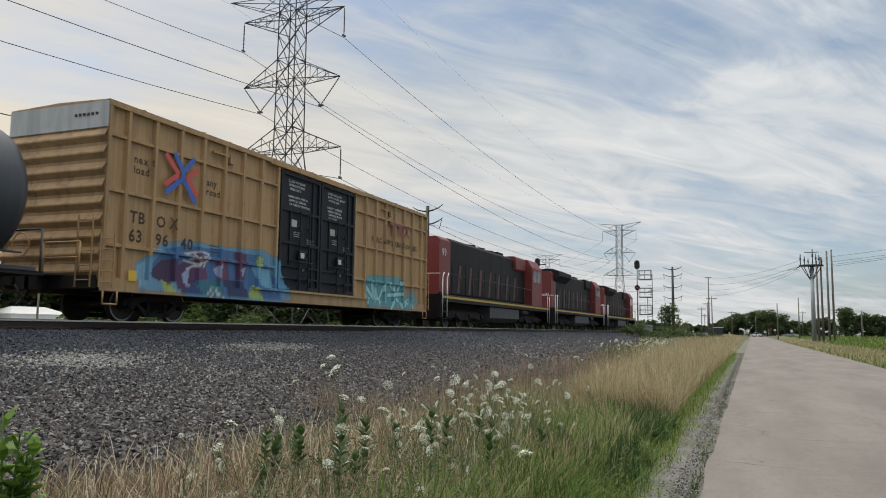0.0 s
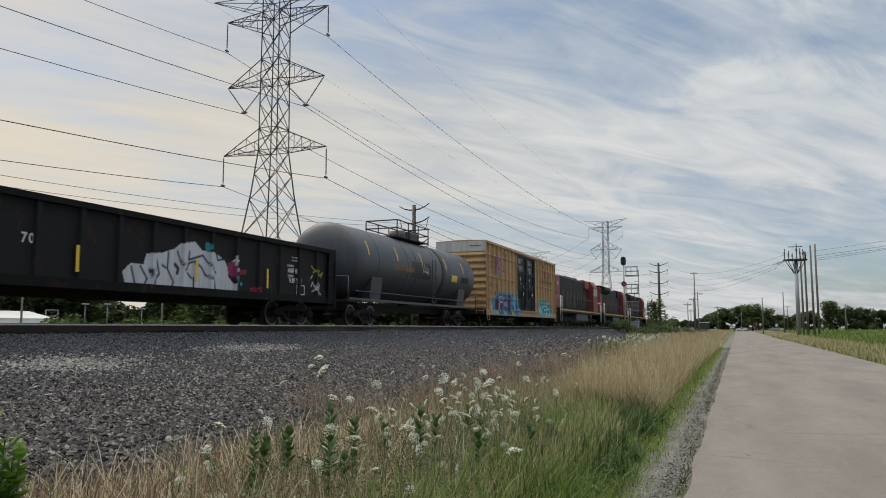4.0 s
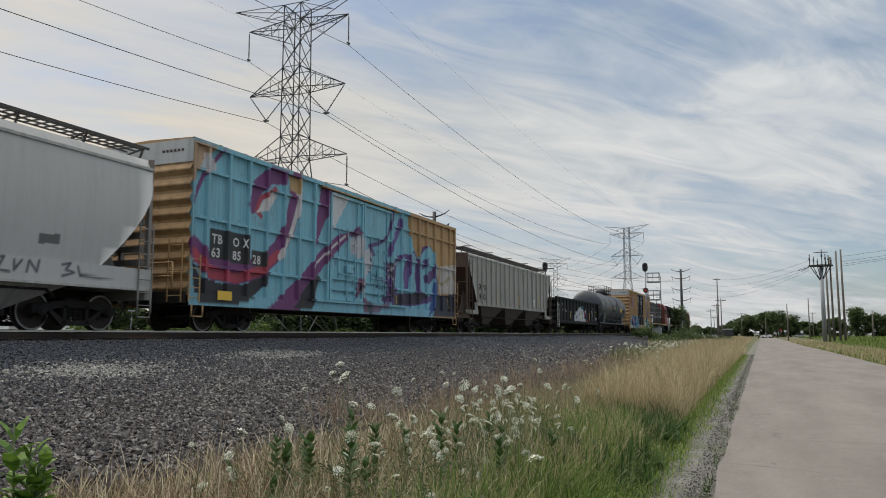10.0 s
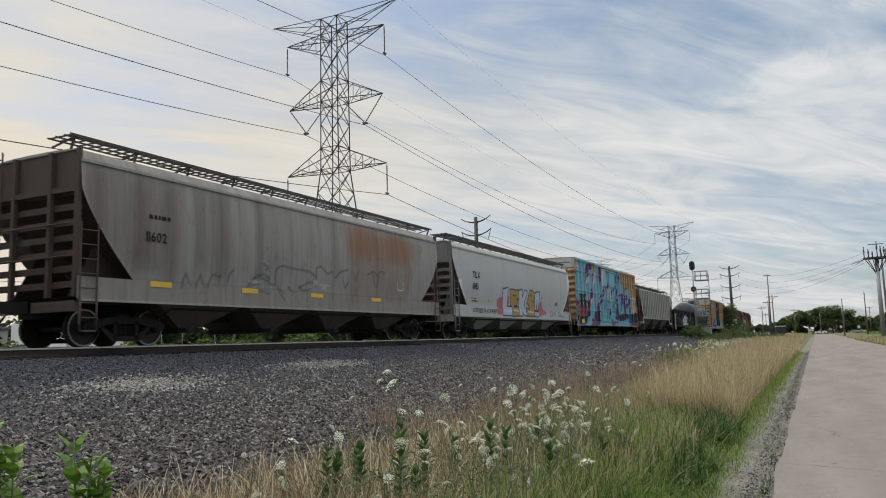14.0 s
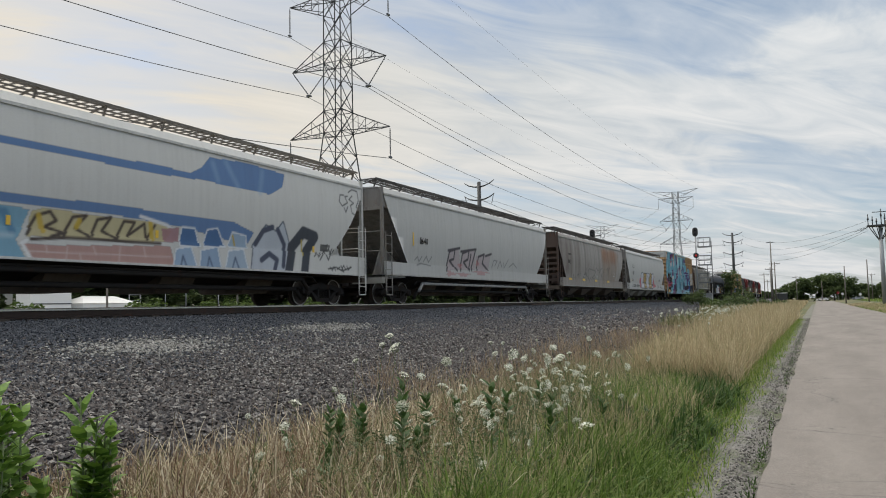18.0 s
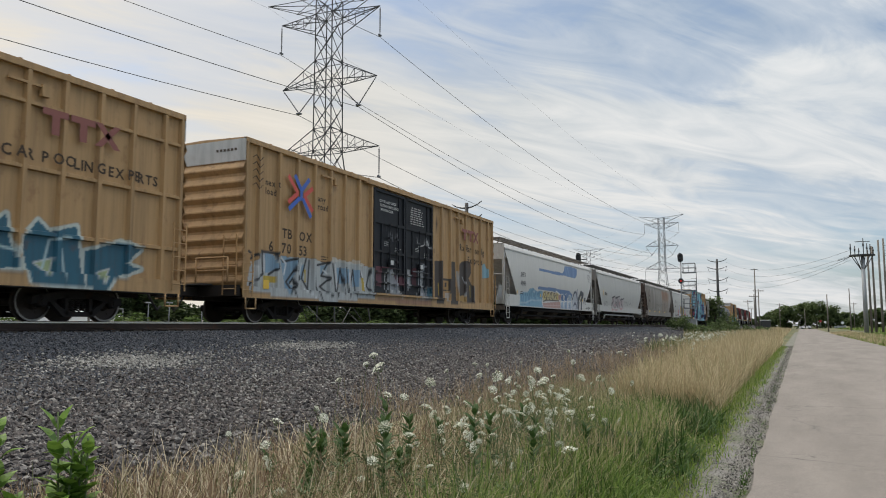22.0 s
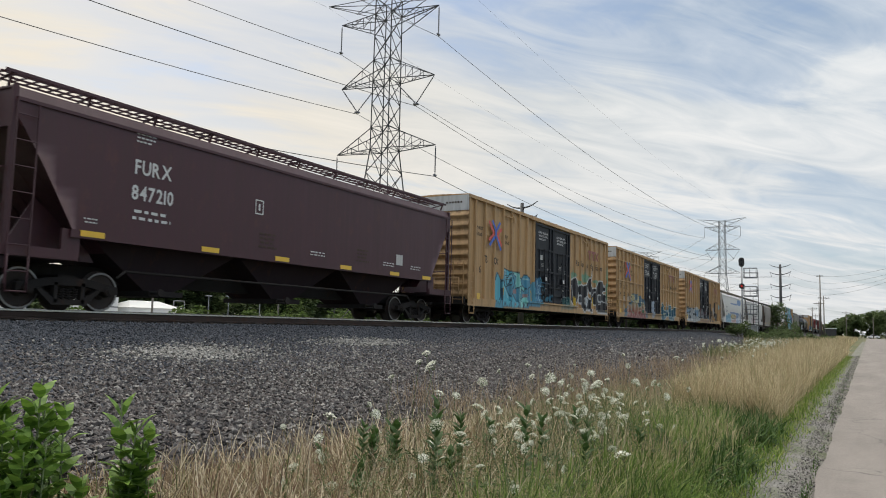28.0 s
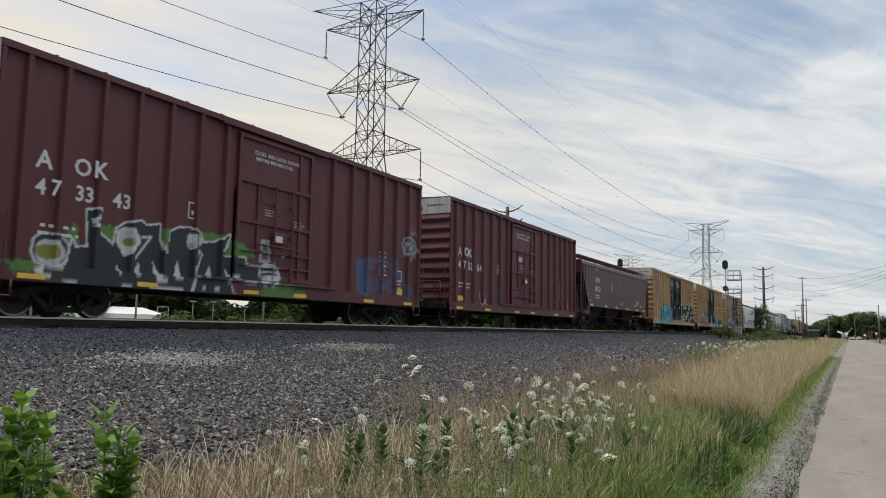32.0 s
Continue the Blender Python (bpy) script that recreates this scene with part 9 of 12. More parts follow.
    sp.stroke([(1.77, 0.93), (1.91, 1.25), (2.33, 1.34)], 0.05, (0.62, 0.64, 0.64), 0.8, 0.03)
    sp.stroke([(2.12, 0.83), (2.59, 1.04), (3, 0.91)], 0.05, (0.62, 0.64, 0.64), 0.8, 0.03)
    sp.stroke([(2.5, 1.77), (2.86, 1.48), (3.09, 1.14)], 0.05, (0.62, 0.64, 0.64), 0.8, 0.03)
    sp.area([(1.17, 0.77), (1.4, 1.36), (2.08, 1.57), (3.08, 1.33), (3.23, 0.89)], (0.05, 0.22, 0.22), 0.45)
    sp.cloud(3.25, 2.69, 0.57, 0.23, (0.10, 0.34, 0.24), 0.8, 0, 0.35)
    sp.cloud(5.24, 2.7, 0.76, 0.25, (0.10, 0.34, 0.24), 0.8, 0, 0.35)
    sp.cloud(7.4, 2.54, 0.71, 0.19, (0.10, 0.34, 0.24), 0.8, 0, 0.35)
    sp.cloud(9.4, 2.32, 0.32, 1.02, (0.10, 0.34, 0.24), 0.8, 2, 0.35)
    sp.cloud(4.09, 2.34, 0.39, 0.2, (0.10, 0.34, 0.24), 0.8, 0, 0.35)
    sp.stroke([(2.7, 2.49), (3.01, 2.43), (3.39, 2.58), (3.86, 2.53), (4.04, 2.22), (4.19, 2.06), (4.08, 1.58), (3.88, 1.29), (3.6, 1.44), (3.51, 1.04), (3.13, 1.26), (2.81, 1.47), (2.68, 2.02), (2.7, 2.49)], 0.15, (0.62, 0.64, 0.64), 1, 0.03)
    sp.stroke([(4.1, 2.12), (4.49, 2.33), (4.97, 2.21), (5.26, 2.31), (5.76, 2.33), (5.67, 1.71), (6.07, 1.45), (6.37, 0.81), (5.34, 0.97), (4.93, 0.78), (4.56, 1.07), (4.26, 1.32), (4.1, 2.12)], 0.15, (0.62, 0.64, 0.64), 1, 0.03)
    sp.stroke([(5.63, 2.39), (5.99, 2.72), (6.51, 2.93), (6.27, 2.49), (6.56, 2.15), (7.24, 2.22), (7.47, 1.85), (7.02, 1.21), (6.33, 1.47), (5.63, 2.39)], 0.15, (0.62, 0.64, 0.64), 1, 0.03)
    sp.stroke([(7.27, 1.72), (7.38, 2.3), (7.79, 2.66), (8.54, 2.66), (8.8, 2.2), (8.43, 2.01), (9.06, 1.78), (9.36, 0.79), (8.42, 0.83), (7.32, 0.85), (6.96, 1.02), (7.27, 1.72)], 0.15, (0.62, 0.64, 0.64), 1, 0.03)
    sp.area([(2.7, 2.49), (3.01, 2.43), (3.39, 2.58), (3.86, 2.53), (4.04, 2.22), (4.19, 2.06), (4.08, 1.58), (3.88, 1.29), (3.6, 1.44), (3.51, 1.04), (3.13, 1.26), (2.81, 1.47), (2.68, 2.02)], (0.022, 0.022, 0.026))
    sp.area([(4.1, 2.12), (4.49, 2.33), (4.97, 2.21), (5.26, 2.31), (5.76, 2.33), (5.67, 1.71), (6.07, 1.45), (6.37, 0.81), (5.34, 0.97), (4.93, 0.78), (4.56, 1.07), (4.26, 1.32)], (0.022, 0.022, 0.026))
    sp.area([(5.63, 2.39), (5.99, 2.72), (6.51, 2.93), (6.27, 2.49), (6.56, 2.15), (7.24, 2.22), (7.47, 1.85), (7.02, 1.21), (6.33, 1.47)], (0.022, 0.022, 0.026))
    sp.area([(7.27, 1.72), (7.38, 2.3), (7.79, 2.66), (8.54, 2.66), (8.8, 2.2), (8.43, 2.01), (9.06, 1.78), (9.36, 0.79), (8.42, 0.83), (7.32, 0.85), (6.96, 1.02)], (0.022, 0.022, 0.026))
    sp.cloud(4.31, 1.46, 0.23, 0.29, (0.62, 0.64, 0.64), 0.95, 1, 0.15)
    sp.cloud(4.31, 1.46, 0.14, 0.18, (0.09, 0.10, 0.11), 1, 1, 0.15)
    sp.cloud(5.38, 1.36, 0.31, 0.36, (0.62, 0.64, 0.64), 0.95, 1, 0.15)
    sp.cloud(5.38, 1.36, 0.18, 0.22, (0.09, 0.10, 0.11), 1, 1, 0.15)
    sp.cloud(7.85, 1.65, 0.33, 0.27, (0.62, 0.64, 0.64), 0.95, 1, 0.15)
    sp.cloud(7.85, 1.65, 0.2, 0.17, (0.09, 0.10, 0.11), 1, 1, 0.15)
    sp.stroke([(5.3, 1.68), (5.8, 1.65), (5.64, 1.17)], 0.06, (0.62, 0.64, 0.64), 0.85, 0.03)
    sp.stroke([(6.58, 1.78), (6.9, 2)], 0.06, (0.62, 0.64, 0.64), 0.85, 0.03)
    sp.stroke([(7.72, 1.3), (8.38, 1.53), (9.08, 1.38)], 0.06, (0.62, 0.64, 0.64), 0.85, 0.03)
    sp.stroke([(3.03, 2.14), (3.27, 1.51)], 0.06, (0.62, 0.64, 0.64), 0.85, 0.03)
    sp.area([(3.27, 1.58), (3.37, 1.59), (3.43, 1.1), (3.33, 1.09)], (0.6, 0.42, 0.05))
    sp.area([(6.52, 1.66), (6.68, 1.68), (6.75, 1.09), (6.58, 1.11)], (0.6, 0.42, 0.05))
    sp.area([(8.85, 1.36), (9.01, 1.37), (9.03, 0.89), (8.88, 0.89)], (0.6, 0.42, 0.05))
    return sp


def paint_tag(sp):
    sp.stroke([(3.08, 1.6), (3.47, 2.05), (3.84, 1.78), (3.95, 1.49), (4.62, 1.24), (4.45, 0.91), (3.99, 0.78), (3.11, 0.57), (2.71, 1.18), (3.16, 1.29), (3.08, 1.6)], 0.16, (0.52, 0.58, 0.54), 1, 0.03)
    sp.stroke([(4.66, 1.85), (4.88, 2.05), (4.96, 1.59), (5.19, 1.05), (4.7, 0.99), (4.66, 1.85)], 0.16, (0.52, 0.58, 0.54), 1, 0.03)
    sp.stroke([(5.2, 1.57), (5.56, 2.01), (5.81, 1.81), (6.45, 1.99), (6.66, 0.7), (5.44, 0.77), (5.2, 1.57)], 0.16, (0.52, 0.58, 0.54), 1, 0.03)
    sp.stroke([(6.66, 1.48), (7.61, 1.78), (8.19, 1.66), (7.71, 1.3), (8.21, 1.21), (7.41, 0.97), (7.19, 0.64), (6.7, 0.7), (6.66, 1.48)], 0.16, (0.52, 0.58, 0.54), 1, 0.03)
    sp.area([(3.08, 1.6), (3.47, 2.05), (3.84, 1.78), (3.95, 1.49), (4.62, 1.24), (4.45, 0.91), (3.99, 0.78), (3.11, 0.57), (2.71, 1.18), (3.16, 1.29)], (0.025, 0.12, 0.18))
    sp.area([(4.66, 1.85), (4.88, 2.05), (4.96, 1.59), (5.19, 1.05), (4.7, 0.99)], (0.025, 0.12, 0.18))
    sp.area([(5.2, 1.57), (5.56, 2.01), (5.81, 1.81), (6.45, 1.99), (6.66, 0.7), (5.44, 0.77)], (0.025, 0.12, 0.18))
    sp.area([(6.66, 1.48), (7.61, 1.78), (8.19, 1.66), (7.71, 1.3), (8.21, 1.21), (7.41, 0.97), (7.19, 0.64), (6.7, 0.7)], (0.025, 0.12, 0.18))
    sp.area([(3.75, 1.16), (4.27, 1.22), (4.16, 0.93), (3.82, 0.98)], (0.35, 0.42, 0.22))
    sp.stroke([(3.75, 1.16), (4.27, 1.22), (4.16, 0.93), (3.82, 0.98), (3.75, 1.16)], 0.03, (0.62, 0.64, 0.64), 1, 0.03)
    sp.area([(5.49, 1.16), (5.91, 1.28), (5.85, 0.94)], (0.35, 0.42, 0.22))
    sp.stroke([(5.49, 1.16), (5.91, 1.28), (5.85, 0.94), (5.49, 1.16)], 0.03, (0.62, 0.64, 0.64), 1, 0.03)
    sp.area([(6.94, 1.04), (7.32, 1.16), (7.18, 0.84)], (0.35, 0.42, 0.22))
    sp.stroke([(6.94, 1.04), (7.32, 1.16), (7.18, 0.84), (6.94, 1.04)], 0.03, (0.62, 0.64, 0.64), 1, 0.03)
    sp.stroke([(3.38, 1.48), (3.54, 1.88)], 0.05, (0.45, 0.60, 0.62), 1, 0.03)
    sp.stroke([(5.7, 1.08), (5.82, 1.65), (6.28, 1.73)], 0.05, (0.45, 0.60, 0.62), 1, 0.03)
    sp.stroke([(6.11, 1.48), (6.21, 0.91)], 0.05, (0.45, 0.60, 0.62), 1, 0.03)
    sp.stroke([(4.74, 1.43), (5.08, 1.38)], 0.05, (0.45, 0.60, 0.62), 1, 0.03)
    sp.area([(-0.11, 1.96), (0.69, 2.04), (0.8, 1.3), (0.69, 0.83), (0.08, 0.72), (-0.09, 0.94)], (0.45, 0.52, 0.60), 0.85)
    sp.stroke([(0.03, 1.47), (0.36, 1.57), (0.65, 1.47)], 0.06, (0.07, 0.12, 0.25), 1, 0.03)
    sp.stroke([(0.12, 1.1), (0.43, 1.21), (0.58, 0.94)], 0.06, (0.07, 0.12, 0.25), 1, 0.03)
    sp.stroke([(0.35, 1.88), (0.45, 0.81)], 0.06, (0.07, 0.12, 0.25), 1, 0.03)
    return sp


def paint_pale(sp):
    sp.area([(-9.14, 0.95), (-9.02, 1.54), (-8.47, 2.03), (-7.77, 1.92), (-6.98, 1.97), (-5.94, 2.01), (-5.38, 1.92), (-4.79, 2.08), (-3.01, 2.02), (-2.32, 1.95), (-2.3, 0.88), (-5.14, 0.64), (-7.26, 0.77), (-9.11, 0.79)], (0.44, 0.49, 0.51), 0.9)
    sp.area([(-8.36, 1.96), (-7.95, 1.95), (-7.81, 1.54), (-8.33, 1.4)], (0.17, 0.33, 0.48), 0.8)
    sp.area([(-7.68, 1.97), (-6.9, 1.93), (-7.02, 1.32), (-7.33, 0.95), (-7.5, 1.32)], (0.17, 0.33, 0.48), 0.8)
    sp.area([(-7.46, 1.17), (-7.05, 1.11), (-7.16, 0.85), (-7.39, 0.89)], (0.17, 0.33, 0.48), 0.8)
    sp.area([(-4.68, 1.8), (-3.89, 1.83), (-3.87, 1.35), (-4.56, 1.28)], (0.17, 0.33, 0.48), 0.8)
    sp.area([(-3.71, 1.81), (-3.29, 1.81), (-3.37, 1.25), (-3.65, 1.24)], (0.17, 0.33, 0.48), 0.8)
    sp.area([(-6.67, 1.74), (-6.47, 1.78), (-6.52, 1.35), (-6.66, 1.29)], (0.17, 0.33, 0.48), 0.8)
    sp.area([(-5.6, 1.8), (-5.18, 1.87), (-5.37, 1.57), (-5.59, 1.53)], (0.17, 0.33, 0.48), 0.8)
    sp.stroke([(-9.06, 1.97), (-8.87, 1.85), (-8.97, 1.77), (-8.74, 1.92), (-8.6, 1.79)], 0.075, (0.02, 0.025, 0.03), 1, 0.03)
    sp.stroke([(-8.5, 2.03), (-8.44, 1.37), (-8.99, 1.08), (-9.01, 0.82)], 0.075, (0.02, 0.025, 0.03), 1, 0.03)
    sp.stroke([(-8.47, 2.01), (-7.89, 2.01), (-7.78, 1.58), (-8.19, 1.37)], 0.075, (0.02, 0.025, 0.03), 1, 0.03)
    sp.stroke([(-7.8, 2.04), (-7.52, 1.79), (-6.88, 1.93), (-6.97, 1.58), (-7.37, 1.2), (-6.9, 0.81)], 0.075, (0.02, 0.025, 0.03), 1, 0.03)
    sp.stroke([(-6.81, 1.89), (-6.69, 1.34), (-6.95, 1.07)], 0.075, (0.02, 0.025, 0.03), 1, 0.03)
    sp.stroke([(-6.37, 1.97), (-6.59, 1.35), (-6.08, 0.84)], 0.075, (0.02, 0.025, 0.03), 1, 0.03)
    sp.stroke([(-5.94, 2.01), (-5.82, 1.13), (-5.53, 0.7)], 0.075, (0.02, 0.025, 0.03), 1, 0.03)
    sp.stroke([(-5.75, 1.82), (-5.18, 1.94), (-5.55, 1.49), (-5.05, 1.45), (-5.62, 1.14), (-4.95, 0.86)], 0.075, (0.02, 0.025, 0.03), 1, 0.03)
    sp.stroke([(-4.88, 1.92), (-4.65, 0.87), (-4.45, 1.81), (-4.21, 0.97)], 0.075, (0.02, 0.025, 0.03), 1, 0.03)
    sp.stroke([(-4.04, 1.85), (-3.9, 0.9), (-3.66, 1.8), (-3.46, 0.91)], 0.075, (0.02, 0.025, 0.03), 1, 0.03)
    sp.stroke([(-3.25, 1.91), (-2.85, 1.03)], 0.075, (0.02, 0.025, 0.03), 1, 0.03)
    sp.stroke([(-2.52, 2), (-2.75, 1.29), (-2.3, 0.96)], 0.075, (0.02, 0.025, 0.03), 1, 0.03)
    sp.stroke([(-7.19, 1.18), (-7.04, 1.32), (-6.95, 1.09), (-7.18, 0.9)], 0.075, (0.02, 0.025, 0.03), 1, 0.03)
    sp.stroke([(-6.21, 1.92), (-6.27, 1.1)], 0.075, (0.02, 0.025, 0.03), 1, 0.03)
    sp.stroke([(-8.96, 1.66), (-8.78, 1.56), (-8.84, 1.09)], 0.06, (0.70, 0.73, 0.74), 0.9, 0.03)
    sp.stroke([(-8.41, 1.89), (-8.39, 1.47)], 0.06, (0.70, 0.73, 0.74), 0.9, 0.03)
    sp.stroke([(-7.62, 1.91), (-7.38, 1.74), (-7.47, 1.42)], 0.06, (0.70, 0.73, 0.74), 0.9, 0.03)
    sp.stroke([(-6.61, 1.81), (-6.7, 1.47)], 0.06, (0.70, 0.73, 0.74), 0.9, 0.03)
    sp.stroke([(-5.45, 1.68), (-5.21, 1.58)], 0.06, (0.70, 0.73, 0.74), 0.9, 0.03)
    sp.stroke([(-4.74, 1.91), (-4.64, 1.19)], 0.06, (0.70, 0.73, 0.74), 0.9, 0.03)
    sp.stroke([(-3.84, 1.68), (-3.78, 1.16)], 0.06, (0.70, 0.73, 0.74), 0.9, 0.03)
    sp.stroke([(-3.1, 1.74), (-2.85, 1.28)], 0.06, (0.70, 0.73, 0.74), 0.9, 0.03)
    sp.stroke([(-6.44, 1.03), (-5.9, 0.78)], 0.06, (0.70, 0.73, 0.74), 0.9, 0.03)
    sp.area([(-8.44, 1.32), (-7.89, 1.34), (-7.88, 1.14), (-8.43, 1.15)], (0.50, 0.36, 0.05))
    sp.area([(-6.46, 1.62), (-6.38, 1.63), (-6.36, 1.23), (-6.43, 1.23)], (0.50, 0.36, 0.05))
    sp.area([(-3.1, 1.58), (-2.96, 1.59), (-2.85, 1.12), (-3.04, 1.11)], (0.50, 0.36, 0.05))
    sp.cloud(-4.68, 2.06, 0.37, 0.07, (0.60, 0.58, 0.52), 0.7, 2, 0.5)
    sp.cloud(-3.48, 2.06, 0.57, 0.08, (0.60, 0.58, 0.52), 0.6, 3, 0.5)
    sp.area([(-2.17, 2.05), (-1.75, 2.07), (-1.74, 1.31), (-2.1, 1.32)], (0.20, 0.08, 0.10), 0.7)
    sp.area([(-0.86, 1.81), (-0.09, 1.78), (-0.09, 1.42), (-0.8, 1.42)], (0.20, 0.08, 0.10), 0.6)
    sp.area([(-1.31, 2.03), (-0.92, 2.07), (-0.74, 1.73), (-0.45, 1.41), (-0.44, 1.02), (-1.35, 1.09)], (0.40, 0.42, 0.44), 0.75)
    sp.area([(1.18, 2.42), (1.69, 2.37), (1.59, 1.51), (2.02, 0.93), (1.26, 0.9)], (0.40, 0.42, 0.44), 0.7)
    sp.area([(0.15, 2.11), (0.53, 2.09), (0.54, 1.35), (0.22, 1.37)], (0.40, 0.42, 0.44), 0.6)
    sp.area([(-2.12, 0.99), (2.3, 0.9), (2.3, 0.69), (-2.12, 0.82)], (0.25, 0.10, 0.10), 0.5)
    sp.area([(1.77, 1.52), (2.37, 1.46), (2.37, 0.94), (1.8, 0.96)], (0.05, 0.16, 0.22), 0.6)
    sp.area([(0.59, 2.19), (1.05, 2.18), (1.05, 1.48), (0.66, 1.46)], (0.10, 0.02, 0.03), 0.6)
    sp.stroke([(-1.48, 1.85), (-1.52, 1.1)], 0.05, (0.62, 0.64, 0.65), 0.8, 0.03)
    sp.stroke([(-1.14, 1.88), (-1.02, 1.21)], 0.05, (0.62, 0.64, 0.65), 0.8, 0.03)
    sp.stroke([(-0.62, 1.31), (-0.17, 0.98)], 0.05, (0.62, 0.64, 0.65), 0.8, 0.03)
    sp.stroke([(0.34, 1.99), (0.35, 1.27)], 0.05, (0.62, 0.64, 0.65), 0.8, 0.03)
    sp.stroke([(1.45, 2.25), (1.39, 1.04)], 0.05, (0.62, 0.64, 0.65), 0.8, 0.03)
    sp.stroke([(0.92, 1.2), (1.06, 0.93)], 0.05, (0.62, 0.64, 0.65), 0.8, 0.03)
    sp.stroke([(0.94, 3.25), (1.11, 3.38), (1.24, 3.29), (1.11, 3.2), (0.94, 3.25)], 0.05, (0.62, 0.62, 0.62), 1, 0.03)
    sp.stroke([(1.31, 3.14), (1.38, 3.45), (1.59, 3.4), (1.38, 3.28), (1.66, 3.26)], 0.05, (0.62, 0.62, 0.62), 1, 0.03)
    sp.stroke([(1.73, 3.46), (1.73, 3.23)], 0.05, (0.62, 0.62, 0.62), 1, 0.03)
    sp.stroke([(1.87, 3.32), (2.04, 3.42), (1.87, 3.24), (2.08, 3.25)], 0.05, (0.62, 0.62, 0.62), 1, 0.03)
    sp.stroke([(2.23, 3.42), (2.12, 3.33), (2.3, 3.27), (2.08, 3.19)], 0.05, (0.62, 0.62, 0.62), 1, 0.03)
    sp.stroke([(1.24, 3.06), (1.8, 3.18), (2.3, 3.1)], 0.05, (0.62, 0.62, 0.62), 1, 0.03)
    sp.stroke([(-1.37, 3.47), (-1.16, 3.07), (-1.06, 3.46), (-0.88, 3.07)], 0.05, (0.25, 0.26, 0.28), 0.7, 0.03)
    sp.stroke([(-0.83, 3.43), (-0.65, 3.1)], 0.05, (0.25, 0.26, 0.28), 0.7, 0.03)
    sp.area([(2.75, 2.61), (3.46, 2.67), (3.48, 1.92), (4.24, 1.94), (4.24, 2.7), (4.87, 2.73), (5, 0.83), (4.27, 0.84), (4.22, 1.41), (3.57, 1.4), (3.54, 0.86), (2.8, 0.86)], (0.028, 0.028, 0.034), 0.93)
    sp.area([(5.11, 2.57), (5.67, 2.8), (6.23, 2.9), (6.65, 2.85), (6.7, 2.33), (6.41, 2.07), (6.84, 1.75), (7.19, 1.32), (6.98, 0.92), (5.32, 0.9), (5.09, 1.63)], (0.028, 0.028, 0.034), 0.93)
    sp.area([(3.59, 1.85), (4.18, 1.86), (4.19, 1.46), (3.6, 1.45)], (0.40, 0.24, 0.09))
    sp.area([(3.79, 1.77), (3.98, 1.77), (3.98, 1.58), (3.79, 1.58)], (0.028, 0.028, 0.034))
    sp.area([(5.36, 1.23), (5.97, 1.3), (6.02, 0.97), (5.4, 0.95)], (0.40, 0.26, 0.10))
    sp.area([(3.8, 1.33), (4.22, 1.33), (4.18, 0.9), (3.81, 0.9)], (0.48, 0.46, 0.43), 0.8)
    sp.stroke([(3.14, 1.68), (3.17, 1.22)], 0.07, (0.5, 0.36, 0.05), 1, 0.03)
    sp.stroke([(5.04, 2.31), (5.13, 1.22)], 0.06, (0.5, 0.5, 0.5), 1, 0.03)
    sp.stroke([(5.68, 2.09), (6.09, 1.69), (5.89, 1.25)], 0.08, (0.45, 0.46, 0.46), 0.7, 0.03)
    sp.stroke([(6.56, 1.73), (6.59, 1.21)], 0.07, (0.5, 0.36, 0.05), 1, 0.03)
    sp.area([(6.92, 1.75), (7.19, 1.69), (7.1, 1.13), (6.84, 1.08)], (0.42, 0.44, 0.44), 0.7)
    sp.area([(8.09, 2.81), (8.36, 2.94), (8.71, 2.65), (8.71, 2.23), (8.09, 2.18)], (0.22, 0.44, 0.55), 0.9)
    sp.area([(8.71, 2.36), (9.02, 2.36), (9.02, 1.81), (8.71, 1.87)], (0.40, 0.16, 0.08), 0.6)
    sp.stroke([(2.76, 4.49), (2.79, 4.41)], 0.11, (0.04, 0.03, 0.02), 0.9, 0.03)
    sp.stroke([(2.92, 4.15), (3, 4.21), (3.07, 4.09)], 0.11, (0.04, 0.03, 0.02), 0.9, 0.03)
    sp.stroke([(3.02, 3.79), (3.13, 3.88)], 0.11, (0.04, 0.03, 0.02), 0.9, 0.03)
    sp.stroke([(2.9, 3.58), (2.97, 3.49)], 0.11, (0.04, 0.03, 0.02), 0.9, 0.03)
    sp.stroke([(2.71, 3.17), (2.78, 3)], 0.11, (0.04, 0.03, 0.02), 0.9, 0.03)
    sp.stroke([(3.15, 3.5), (3.18, 3.4)], 0.11, (0.04, 0.03, 0.02), 0.9, 0.03)
    sp.stroke([(2.77, 4.03), (2.83, 3.97)], 0.11, (0.04, 0.03, 0.02), 0.9, 0.03)
    return sp


